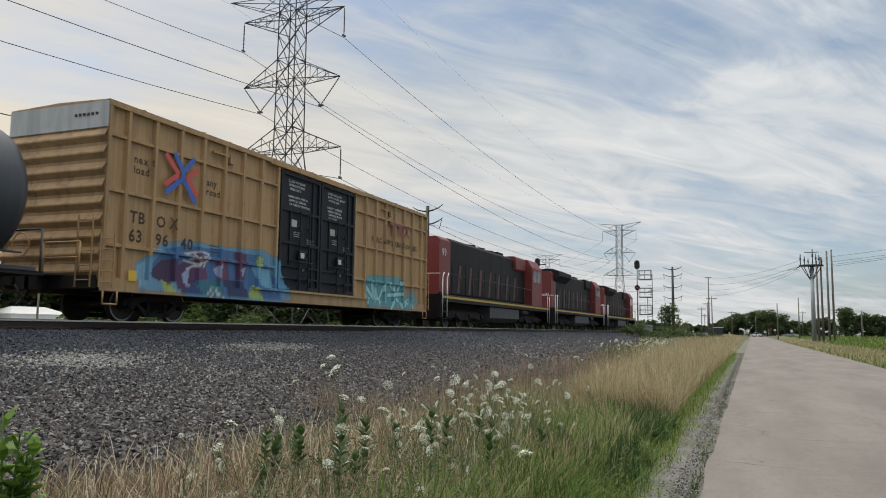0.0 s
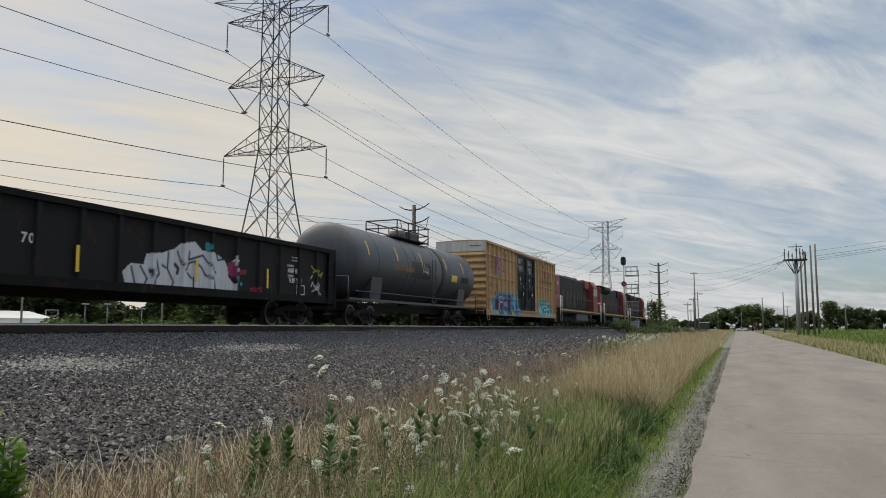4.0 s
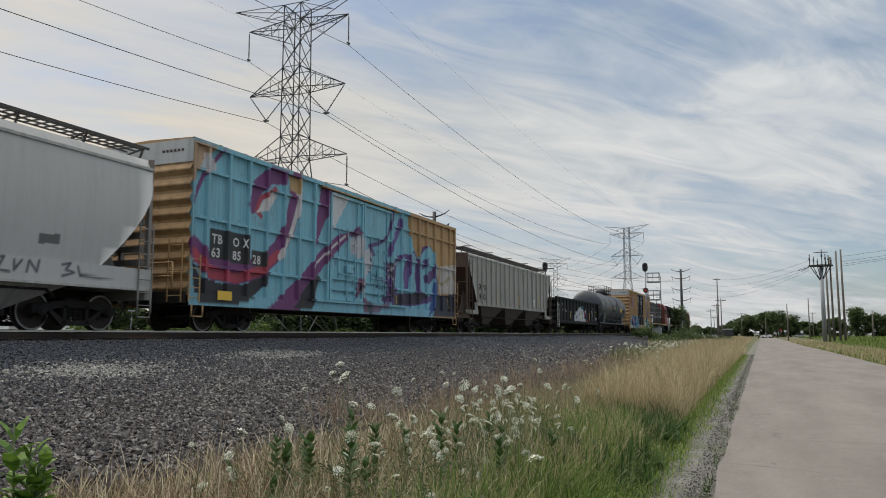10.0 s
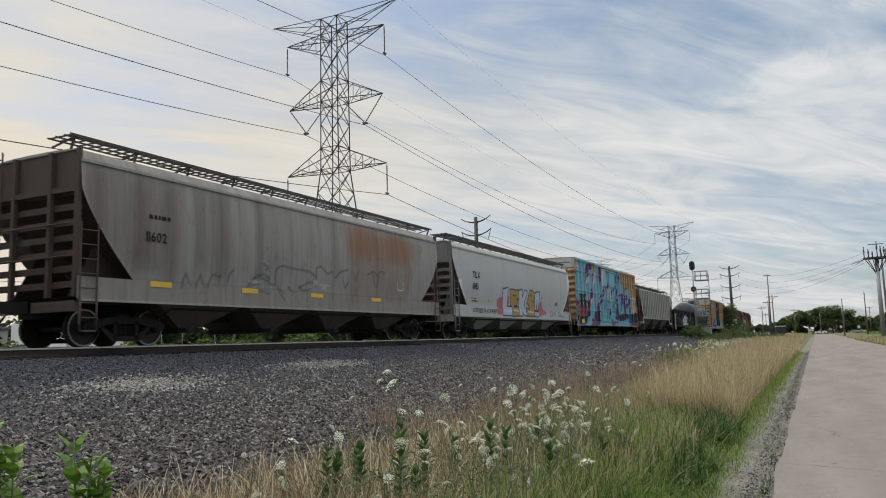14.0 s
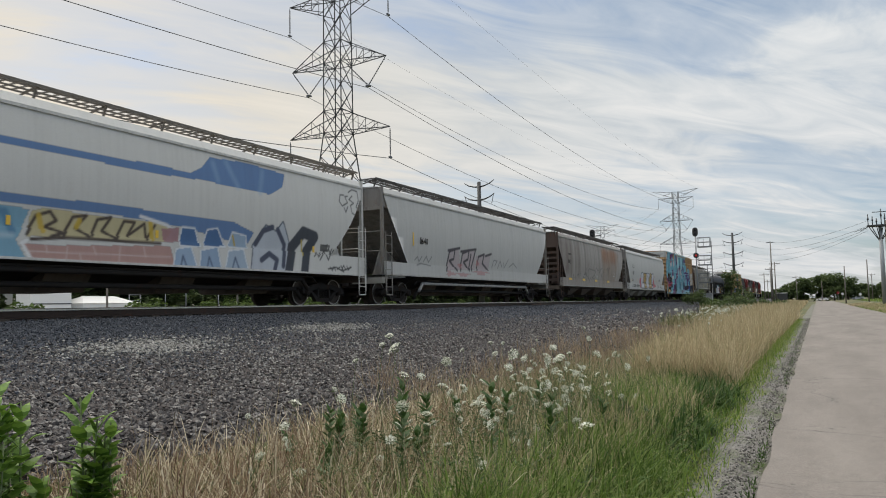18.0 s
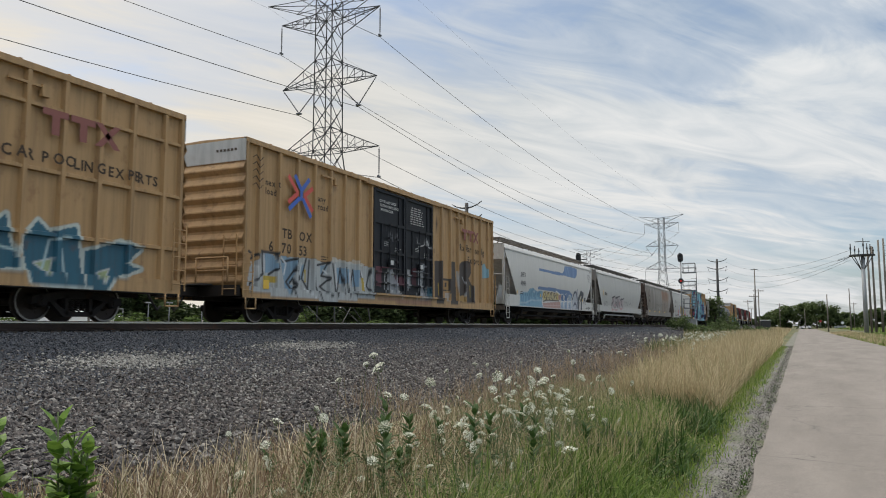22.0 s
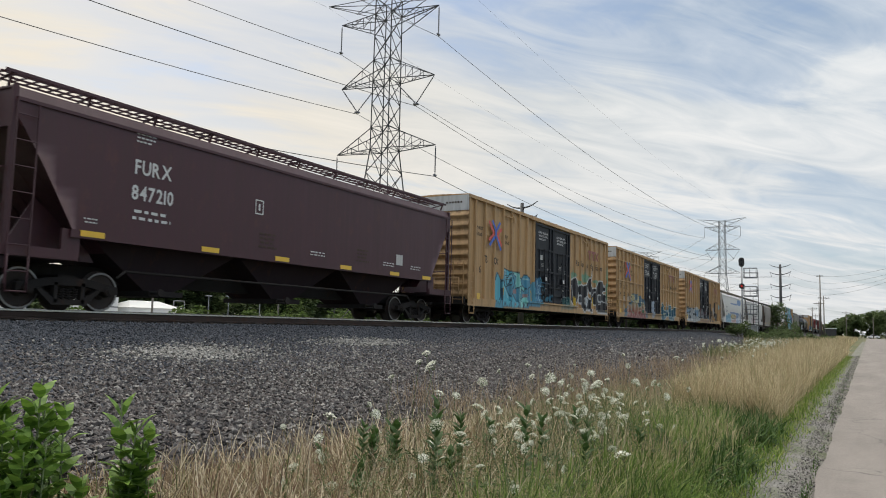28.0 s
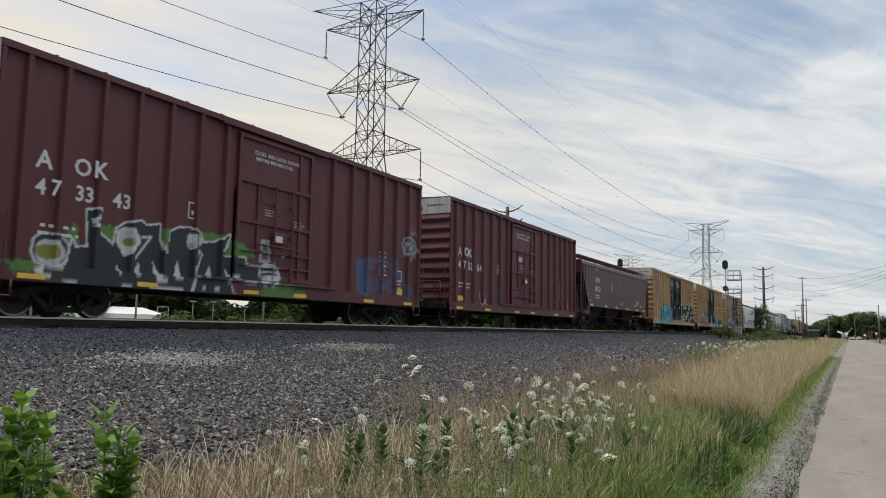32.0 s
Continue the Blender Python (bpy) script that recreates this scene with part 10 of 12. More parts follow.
def paint_bars(sp):
    sp.area([(-3.55, 3.28), (0.62, 3.3), (1.36, 3.28), (1.74, 3.49), (2.04, 3.79), (3.39, 3.87), (5.06, 3.8), (4.91, 3.39), (4.33, 3.11), (1.69, 3.15), (0.42, 3.1), (-3.55, 3.13)], (0.055, 0.155, 0.36), 0.92)
    sp.area([(-3.84, 2.19), (-0.89, 2.24), (1.04, 2.2), (2.87, 2.21), (3.69, 1.99), (3.5, 1.7), (2.87, 1.69), (1.04, 1.93), (-0.88, 2.02), (-3.84, 2.03)], (0.055, 0.155, 0.36), 0.9)
    sp.stroke([(2.63, 3.75), (3.03, 3.16)], 0.14, (0.24, 0.38, 0.55), 0.5, 0.15)
    sp.stroke([(4.06, 3.71), (3.92, 3.13)], 0.14, (0.24, 0.38, 0.55), 0.5, 0.15)
    sp.stroke([(2.15, 3.65), (2.29, 3.23)], 0.14, (0.24, 0.38, 0.55), 0.5, 0.15)
    sp.area([(-6.95, 1.64), (-6.25, 1.79), (-5.67, 1.77), (-5.26, 2.02), (-4.93, 2.04), (-4.59, 2.04), (-4.35, 1.96), (-3.86, 1.9), (-3.34, 1.97), (-2.84, 1.94), (-2.98, 1.57), (-3.11, 1.32), (-2.88, 0.95), (-5.01, 0.95), (-7.1, 0.93)], (0.15, 0.34, 0.47), 0.92)
    sp.stroke([(-6.78, 1.56), (-6.68, 1.1)], 0.16, (0.07, 0.20, 0.34), 0.8, 0.06)
    sp.stroke([(-6.43, 1.64), (-6.51, 1.2), (-6.23, 1.12)], 0.16, (0.07, 0.20, 0.34), 0.8, 0.06)
    sp.stroke([(-5.96, 1.69), (-6.04, 1.14)], 0.16, (0.07, 0.20, 0.34), 0.8, 0.06)
    sp.stroke([(-5.66, 1.67), (-5.45, 1.17), (-5.25, 1.71)], 0.16, (0.07, 0.20, 0.34), 0.8, 0.06)
    sp.stroke([(-5.04, 1.89), (-4.91, 1.31)], 0.16, (0.07, 0.20, 0.34), 0.8, 0.06)
    sp.stroke([(-4.82, 1.86), (-4.64, 1.97), (-4.47, 1.68), (-4.58, 1.34)], 0.16, (0.07, 0.20, 0.34), 0.8, 0.06)
    sp.stroke([(-4.23, 1.81), (-4.32, 1.36), (-3.98, 1.38)], 0.16, (0.07, 0.20, 0.34), 0.8, 0.06)
    sp.stroke([(-3.86, 1.73), (-3.47, 1.86), (-3.59, 1.41)], 0.16, (0.07, 0.20, 0.34), 0.8, 0.06)
    sp.stroke([(-3.34, 1.84), (-3.2, 1.49)], 0.16, (0.07, 0.20, 0.34), 0.8, 0.06)
    sp.stroke([(-6.94, 1.17), (-6.04, 1.18), (-5.03, 1.37), (-4.34, 1.35), (-3.19, 1.41)], 0.1, (0.45, 0.56, 0.62), 0.6, 0.08)
    sp.stroke([(-6.52, 1.76), (-5.67, 1.81)], 0.1, (0.45, 0.56, 0.62), 0.6, 0.08)
    sp.stroke([(-4.7, 1.87), (-4.35, 1.86)], 0.1, (0.45, 0.56, 0.62), 0.6, 0.08)
    sp.area([(-3.05, 1.28), (-2.48, 1.26), (0.73, 1.44), (0.88, 0.96), (-2.83, 0.98)], (0.42, 0.23, 0.20), 0.92)
    sp.stroke([(-2.83, 1.12), (0.73, 1.18)], 0.03, (0.58, 0.46, 0.42), 0.85, 0.03)
    sp.stroke([(-2.77, 0.98), (0.83, 0.98)], 0.03, (0.58, 0.46, 0.42), 0.85, 0.03)
    sp.stroke([(-2.48, 1.26), (-2.45, 1.11)], 0.03, (0.58, 0.46, 0.42), 0.85, 0.03)
    sp.stroke([(-2, 1.26), (-2.03, 1.01)], 0.03, (0.58, 0.46, 0.42), 0.85, 0.03)
    sp.stroke([(-1.39, 1.3), (-1.32, 1.14)], 0.03, (0.58, 0.46, 0.42), 0.85, 0.03)
    sp.stroke([(-0.7, 1.34), (-0.73, 1.01)], 0.03, (0.58, 0.46, 0.42), 0.85, 0.03)
    sp.stroke([(-0.06, 1.37), (0, 1.15)], 0.03, (0.58, 0.46, 0.42), 0.85, 0.03)
    sp.stroke([(-1.71, 1.13), (-1.68, 1)], 0.03, (0.58, 0.46, 0.42), 0.85, 0.03)
    sp.area([(-2.81, 1.91), (-2.49, 2.01), (-1.56, 1.96), (-0.88, 1.97), (0.23, 1.98), (0.87, 1.86), (0.55, 1.52), (-0.88, 1.46), (-2.89, 1.41)], (0.52, 0.45, 0.26))
    sp.stroke([(-2.89, 1.45), (-2.7, 1.83), (-2.4, 1.94), (-2.25, 1.77), (-2.49, 1.63), (-2.09, 1.53), (-2.37, 1.44)], 0.07, (0.06, 0.04, 0.03), 1, 0.03)
    sp.stroke([(-2.09, 1.48), (-1.88, 1.88), (-1.56, 1.94), (-1.81, 1.66), (-1.49, 1.5)], 0.07, (0.06, 0.04, 0.03), 1, 0.03)
    sp.stroke([(-1.42, 1.53), (-1.29, 1.88), (-0.95, 1.96), (-1.16, 1.65), (-0.84, 1.52)], 0.07, (0.06, 0.04, 0.03), 1, 0.03)
    sp.stroke([(-0.79, 1.51), (-0.6, 1.91), (-0.31, 1.91), (-0.49, 1.59), (-0.04, 1.9), (0.04, 1.55), (0.27, 1.89)], 0.07, (0.06, 0.04, 0.03), 1, 0.03)
    sp.stroke([(-2.8, 1.36), (-2.03, 1.44), (0.43, 1.48)], 0.07, (0.06, 0.04, 0.03), 1, 0.03)
    sp.stroke([(-2.64, 1.84), (-2.55, 1.55)], 0.12, (0.55, 0.38, 0.04), 0.9, 0.03)
    sp.stroke([(0.13, 1.95), (0.21, 1.58)], 0.12, (0.55, 0.38, 0.04), 0.9, 0.03)
    sp.stroke([(-1.72, 1.82), (-1.78, 1.69)], 0.12, (0.55, 0.38, 0.04), 0.9, 0.03)
    sp.stroke([(-2.89, 1.33), (-2.99, 1.27), (-2.8, 0.98)], 0.08, (0.70, 0.70, 0.70), 1, 0.03)
    sp.stroke([(-0.16, 2.06), (0.63, 1.93), (0.87, 1.8)], 0.08, (0.70, 0.70, 0.70), 1, 0.03)
    sp.area([(0.47, 1.83), (1, 1.9), (1, 1.55), (0.55, 1.52)], (0.36, 0.18, 0.20), 0.9)
    sp.stroke([(0.83, 0.84), (0.92, 1.37), (1.38, 1.45), (1.65, 0.83), (0.83, 0.84)], 0.08, (0.66, 0.69, 0.72), 1, 0.03)
    sp.area([(0.83, 0.84), (0.92, 1.37), (1.38, 1.45), (1.65, 0.83)], (0.30, 0.40, 0.54))
    sp.stroke([(1.69, 0.83), (1.74, 1.38), (2.29, 1.5), (2.47, 0.82), (1.69, 0.83)], 0.08, (0.66, 0.69, 0.72), 1, 0.03)
    sp.area([(1.69, 0.83), (1.74, 1.38), (2.29, 1.5), (2.47, 0.82)], (0.26, 0.36, 0.50))
    sp.stroke([(1.04, 1.49), (1.12, 1.91), (1.51, 1.91), (1.69, 1.5), (1.04, 1.49)], 0.08, (0.66, 0.69, 0.72), 1, 0.03)
    sp.area([(1.04, 1.49), (1.12, 1.91), (1.51, 1.91), (1.69, 1.5)], (0.06, 0.14, 0.30))
    sp.stroke([(1.83, 1.51), (1.96, 1.91), (2.29, 1.97), (2.57, 1.55), (1.83, 1.51)], 0.08, (0.66, 0.69, 0.72), 1, 0.03)
    sp.area([(1.83, 1.51), (1.96, 1.91), (2.29, 1.97), (2.57, 1.55)], (0.06, 0.14, 0.30))
    sp.stroke([(2.72, 1.56), (2.87, 1.92), (3.37, 1.86), (3.42, 1.57), (2.72, 1.56)], 0.08, (0.66, 0.69, 0.72), 1, 0.03)
    sp.area([(2.72, 1.56), (2.87, 1.92), (3.37, 1.86), (3.42, 1.57)], (0.30, 0.40, 0.52))
    sp.stroke([(2.57, 0.83), (2.72, 1.43), (3.27, 1.49), (3.5, 0.82), (2.57, 0.83)], 0.08, (0.66, 0.69, 0.72), 1, 0.03)
    sp.area([(2.57, 0.83), (2.72, 1.43), (3.27, 1.49), (3.5, 0.82)], (0.34, 0.42, 0.52))
    sp.stroke([(1.04, 0.87), (1.13, 1.23), (1.3, 0.88)], 0.05, (0.08, 0.12, 0.20), 1, 0.03)
    sp.stroke([(1.92, 0.87), (2.01, 1.24), (2.19, 0.88)], 0.05, (0.08, 0.12, 0.20), 1, 0.03)
    sp.stroke([(2.81, 0.86), (2.96, 1.28), (3.16, 0.87)], 0.05, (0.08, 0.12, 0.20), 1, 0.03)
    sp.stroke([(3.57, 0.79), (3.69, 1.65), (4.18, 2.22), (4.63, 2.08), (4.92, 2.38), (5.21, 1.84), (5.19, 0.79), (3.57, 0.79)], 0.09, (0.10, 0.12, 0.16), 1, 0.03)
    sp.area([(3.57, 0.79), (3.69, 1.65), (4.18, 2.22), (4.63, 2.08), (4.92, 2.38), (5.21, 1.84), (5.19, 0.79)], (0.46, 0.49, 0.54))
    sp.stroke([(3.79, 1.69), (4.07, 2.07), (4.46, 2.2)], 0.16, (0.05, 0.06, 0.10), 1, 0.03)
    sp.stroke([(4.69, 2.15), (5.03, 1.74), (4.96, 1.13)], 0.16, (0.05, 0.06, 0.10), 1, 0.03)
    sp.stroke([(4.01, 1.26), (4.34, 1.45), (4.68, 1.29), (4.56, 0.95)], 0.16, (0.05, 0.06, 0.10), 1, 0.03)
    sp.stroke([(2.87, 1.85), (2.97, 1.6)], 0.06, (0.5, 0.36, 0.05), 1, 0.03)
    sp.stroke([(5.2, 0.93), (5.39, 1.71), (5.89, 2.17), (6.47, 2.07), (6.07, 1.6), (5.93, 0.77)], 0.36, (0.03, 0.035, 0.05), 1, 0.04)
    sp.stroke([(5.82, 1.92), (5.88, 1.49)], 0.06, (0.5, 0.38, 0.06), 1, 0.03)
    sp.stroke([(6.75, 1.38), (7, 1.67), (7.2, 1.4), (7.42, 1.75)], 0.05, (0.03, 0.03, 0.03), 1, 0.03)
    sp.stroke([(6.93, 1.85), (7.28, 1.84), (7.2, 1.68), (6.93, 1.7)], 0.05, (0.03, 0.03, 0.03), 1, 0.03)
    sp.stroke([(7.81, 1.71), (8.17, 1.6)], 0.05, (0.03, 0.03, 0.03), 1, 0.03)
    sp.stroke([(7.19, 1.12), (7.62, 1.19), (7.97, 1.08), (8.5, 1.22)], 0.05, (0.03, 0.03, 0.03), 1, 0.03)
    sp.stroke([(7.9, 1.24), (8.05, 1.05)], 0.05, (0.03, 0.03, 0.03), 1, 0.03)
    sp.stroke([(8.1, 3.56), (7.89, 3.55), (7.81, 3.33), (7.97, 3.19), (8.29, 3.33), (8.16, 3.52), (8.32, 3.55)], 0.045, (0.05, 0.05, 0.05), 1, 0.03)
    sp.stroke([(8.07, 3.14), (8.16, 3), (8.29, 3.2)], 0.045, (0.05, 0.05, 0.05), 1, 0.03)
    sp.stroke([(8.39, 3.69), (8.62, 3.81), (8.93, 3.79), (8.97, 3.48), (8.8, 3.25), (8.97, 3.14), (8.8, 2.95), (8.53, 3.01), (8.46, 3.26), (8.66, 3.36), (8.39, 3.45), (8.59, 3.59)], 0.045, (0.05, 0.05, 0.05), 1, 0.03)
    sp.stroke([(7.3, 1.17), (7.41, 1.08), (7.5, 1.2), (7.59, 1.08)], 0.045, (0.03, 0.03, 0.03), 1, 0.03)
    sp.stroke([(7.68, 1.13), (7.83, 1.2)], 0.045, (0.03, 0.03, 0.03), 1, 0.03)
    sp.stroke([(7.92, 1.1), (8.05, 1.26), (8.18, 1.12)], 0.045, (0.03, 0.03, 0.03), 1, 0.03)
    sp.stroke([(8.24, 1.24), (8.31, 1.12), (8.44, 1.23)], 0.045, (0.03, 0.03, 0.03), 1, 0.03)
    sp.stroke([(6.46, 1.48), (6.6, 1.6), (6.69, 1.47), (6.8, 1.6)], 0.045, (0.03, 0.03, 0.03), 1, 0.03)
    sp.stroke([(7.26, 1.72), (7.4, 1.57), (7.52, 1.73), (7.7, 1.62)], 0.045, (0.03, 0.03, 0.03), 1, 0.03)
    sp.area([(6.8, 1.87), (7.17, 1.89), (7.18, 1.67), (6.8, 1.67)], (0.05, 0.05, 0.05), 0.9)
    return sp


def paint_dusty(sp):
    sp.area([(-3.9, 2.16), (-2.91, 2.3), (-2.73, 1.45), (-4.17, 1.35)], (0.42, 0.35, 0.36), 0.85)
    sp.area([(-2.54, 2.16), (-1.17, 2.34), (-1.12, 1.48), (-2.73, 1.41)], (0.42, 0.35, 0.36), 0.85)
    sp.area([(-1.03, 2.09), (0.62, 2.29), (0.42, 1.48), (-1.05, 1.42)], (0.42, 0.35, 0.36), 0.85)
    sp.stroke([(-4.11, 1.34), (-3.84, 2.16), (-3.32, 2.27), (-3.39, 1.86), (-3.79, 1.77), (-3.07, 1.38)], 0.11, (0.035, 0.03, 0.04), 1, 0.04)
    sp.stroke([(-2.73, 1.39), (-2.54, 2.14), (-1.85, 2.31), (-1.94, 1.91), (-2.37, 1.77), (-1.8, 1.43), (-1.64, 2.13)], 0.11, (0.035, 0.03, 0.04), 1, 0.04)
    sp.stroke([(-1.58, 1.44), (-1.17, 2.32)], 0.11, (0.035, 0.03, 0.04), 1, 0.04)
    sp.stroke([(-0.97, 1.47), (-0.79, 2.08), (-0.14, 2.22), (-0.32, 1.8), (0.33, 1.52)], 0.11, (0.035, 0.03, 0.04), 1, 0.04)
    sp.stroke([(0.02, 2.15), (0.71, 2.28)], 0.11, (0.035, 0.03, 0.04), 1, 0.04)
    sp.stroke([(-3.97, 2.19), (-2.84, 2.35)], 0.11, (0.035, 0.03, 0.04), 1, 0.04)
    sp.stroke([(-2.71, 2.21), (-1.09, 2.4)], 0.11, (0.035, 0.03, 0.04), 1, 0.04)
    sp.cloud(-3.73, 1.23, 0.45, 0.1, (0.42, 0.14, 0.15), 0.6, 2, 0.5)
    sp.cloud(-2.46, 1.23, 0.64, 0.08, (0.42, 0.14, 0.15), 0.6, 0, 0.5)
    sp.cloud(-0.5, 1.35, 0.8, 0.1, (0.42, 0.14, 0.15), 0.6, 0, 0.5)
    sp.cloud(-2.73, 1.6, 0.21, 0.11, (0.42, 0.14, 0.15), 0.6, 0, 0.5)
    sp.cloud(-0.88, 1.77, 0.2, 0.12, (0.42, 0.14, 0.15), 0.6, 2, 0.5)
    sp.stroke([(-6.85, 1.66), (-6.64, 1.8), (-6.49, 1.61), (-6.28, 1.82)], 0.05, (0.10, 0.10, 0.11), 0.8, 0.03)
    sp.stroke([(-6.12, 1.63), (-5.91, 1.85), (-5.69, 1.62), (-5.46, 1.84)], 0.05, (0.10, 0.10, 0.11), 0.8, 0.03)
    sp.stroke([(-6.72, 1.47), (-6.34, 1.55), (-5.58, 1.49)], 0.05, (0.10, 0.10, 0.11), 0.8, 0.03)
    sp.stroke([(0.86, 1.65), (1.05, 2), (1.5, 1.98), (1.22, 1.75)], 0.05, (0.10, 0.10, 0.11), 0.8, 0.03)
    sp.stroke([(1.58, 1.64), (1.87, 2), (2.14, 1.71)], 0.05, (0.10, 0.10, 0.11), 0.8, 0.03)
    sp.stroke([(2.34, 1.94), (2.43, 1.68), (2.94, 2.11)], 0.05, (0.10, 0.10, 0.11), 0.8, 0.03)
    sp.stroke([(3.12, 1.75), (3.65, 1.96), (4.16, 1.75)], 0.05, (0.10, 0.10, 0.11), 0.8, 0.03)
    sp.stroke([(-7.91, 3.41), (-7.75, 3.2), (-7.85, 2.96)], 0.04, (0.55, 0.55, 0.55), 0.6, 0.03)
    sp.stroke([(-7.66, 3.32), (-7.57, 3.07)], 0.04, (0.55, 0.55, 0.55), 0.6, 0.03)
    return sp


def paint_gondola(sp):
    sp.area([(-2.02, 0.88), (-2.15, 1.27), (-1.87, 1.5), (-1.46, 1.5), (-1.37, 1.77), (-0.82, 1.84), (-0.35, 1.99), (-0.11, 2.16), (0.44, 2.26), (0.77, 2.04), (1.36, 2.02), (1.75, 1.85), (1.89, 1.67), (1.94, 1.39), (2.32, 1.11), (2.14, 0.7), (1.07, 0.72), (-0.26, 0.73), (-1.91, 0.69)], (0.58, 0.59, 0.63))
    sp.stroke([(0.24, 1.95), (0.21, 1.74), (0.79, 1.91)], 0.06, (0.02, 0.02, 0.024), 1, 0.03)
    sp.stroke([(-0.24, 1.92), (-0.07, 1.59), (0.15, 1.38), (0.34, 1.25)], 0.06, (0.02, 0.02, 0.024), 1, 0.03)
    sp.stroke([(0.14, 1.48), (0.21, 1.65), (0.45, 1.71), (0.73, 1.58), (0.92, 1.36)], 0.06, (0.02, 0.02, 0.024), 1, 0.03)
    sp.stroke([(0.8, 1.88), (1.08, 1.67), (1.35, 1.47)], 0.06, (0.02, 0.02, 0.024), 1, 0.03)
    sp.stroke([(0.89, 1.38), (1.21, 1.28), (1.29, 1.49)], 0.06, (0.02, 0.02, 0.024), 1, 0.03)
    sp.stroke([(0.42, 1.27), (0.44, 0.94), (0.81, 0.88)], 0.06, (0.02, 0.02, 0.024), 1, 0.03)
    sp.stroke([(1.3, 1.24), (1.34, 1.05), (1.61, 0.7)], 0.06, (0.02, 0.02, 0.024), 1, 0.03)
    sp.stroke([(-0.02, 0.91), (0.24, 0.86), (0.64, 0.93)], 0.06, (0.02, 0.02, 0.024), 1, 0.03)
    sp.stroke([(-0.58, 1.87), (-0.6, 1.43), (-0.36, 1.11), (-0.51, 0.77)], 0.06, (0.02, 0.02, 0.024), 1, 0.03)
    sp.stroke([(-1.03, 1.71), (-0.89, 1.29), (-1.1, 1.06), (-0.86, 0.77)], 0.06, (0.02, 0.02, 0.024), 1, 0.03)
    sp.stroke([(-1.56, 1.44), (-1.32, 1.14), (-1.51, 0.76)], 0.06, (0.02, 0.02, 0.024), 1, 0.03)
    sp.stroke([(-0.79, 1.52), (-0.67, 1.46)], 0.06, (0.02, 0.02, 0.024), 1, 0.03)
    sp.stroke([(-1.86, 1.4), (-1.73, 1.01), (-1.81, 0.74)], 0.06, (0.02, 0.02, 0.024), 1, 0.03)
    sp.stroke([(1.37, 2), (1.44, 1.83), (1.75, 1.89)], 0.06, (0.02, 0.02, 0.024), 1, 0.03)
    sp.stroke([(-0.32, 1.57), (-0.19, 1.47), (-0.23, 1.35)], 0.1, (0.02, 0.02, 0.024), 1, 0.03)
    sp.stroke([(-1.23, 1.36), (-1.13, 1.14)], 0.1, (0.02, 0.02, 0.024), 1, 0.03)
    sp.area([(1.32, 1.02), (1.61, 0.69), (0.9, 0.73)], (0.40, 0.33, 0.03))
    sp.area([(2.33, 1.09), (2.36, 0.7), (2.11, 0.71)], (0.40, 0.33, 0.03))
    sp.area([(-0.75, 0.87), (-0.55, 0.68), (-0.96, 0.66)], (0.40, 0.33, 0.03))
    sp.area([(1.87, 1.77), (2.17, 1.91), (2.35, 1.59), (2.24, 1.34), (1.94, 1.45)], (0.24, 0.04, 0.12))
    sp.area([(2.38, 1.64), (2.83, 1.66), (2.8, 1.52), (2.43, 1.46)], (0.30, 0.03, 0.06), 0.7)
    sp.cloud(2.35, 1.36, 0.12, 0.12, (0.06, 0.34, 0.34), 1, 1, 0.08)
    sp.cloud(2.56, 1.21, 0.06, 0.07, (0.06, 0.34, 0.34), 1, 1, 0.08)
    sp.cloud(0.98, 2.17, 0.12, 0.15, (0.05, 0.30, 0.32), 1, 1, 0.1)
    sp.cloud(0.18, 0.81, 0.21, 0.08, (0.10, 0.40, 0.36), 0.8, 1, 0.3)
    sp.area([(2.22, 2.08), (2.28, 1.91), (2.42, 1.9), (2.29, 1.85), (2.25, 1.67), (2.19, 1.84), (2.06, 1.86), (2.18, 1.9)], (0.62, 0.64, 0.64))
    sp.area([(2.36, 1.76), (2.4, 1.65), (2.49, 1.64), (2.4, 1.61), (2.38, 1.49), (2.34, 1.6), (2.25, 1.62), (2.33, 1.65)], (0.62, 0.64, 0.64))
    sp.stroke([(3.19, 1.12), (3.03, 1.08), (3.17, 1.01), (3.02, 0.92)], 0.045, (0.36, 0.03, 0.05), 1, 0.03)
    sp.stroke([(3.26, 1.15), (3.27, 0.92)], 0.045, (0.36, 0.03, 0.05), 1, 0.03)
    sp.stroke([(3.37, 1.13), (3.28, 1.03), (3.4, 0.94)], 0.045, (0.36, 0.03, 0.05), 1, 0.03)
    sp.stroke([(3.42, 1.15), (3.52, 1.16), (3.46, 0.93)], 0.045, (0.36, 0.03, 0.05), 1, 0.03)
    sp.stroke([(6.56, 2.05), (6.77, 1.91), (6.68, 1.82), (6.9, 1.97)], 0.05, (0.42, 0.40, 0.04), 1, 0.03)
    sp.stroke([(6.83, 1.8), (7.09, 1.92), (6.99, 1.72), (7.3, 1.84)], 0.05, (0.42, 0.40, 0.04), 1, 0.03)
    sp.stroke([(7.2, 1.7), (7.33, 1.88)], 0.05, (0.42, 0.40, 0.04), 1, 0.03)
    sp.stroke([(6.55, 1.33), (6.64, 1.5), (6.81, 1.28), (6.95, 1.52)], 0.045, (0.62, 0.64, 0.64), 1, 0.03)
    sp.stroke([(6.61, 1.17), (6.91, 1.26), (7.21, 1.08)], 0.045, (0.62, 0.64, 0.64), 1, 0.03)
    sp.stroke([(6.8, 1.38), (7.01, 1.36)], 0.045, (0.62, 0.64, 0.64), 1, 0.03)
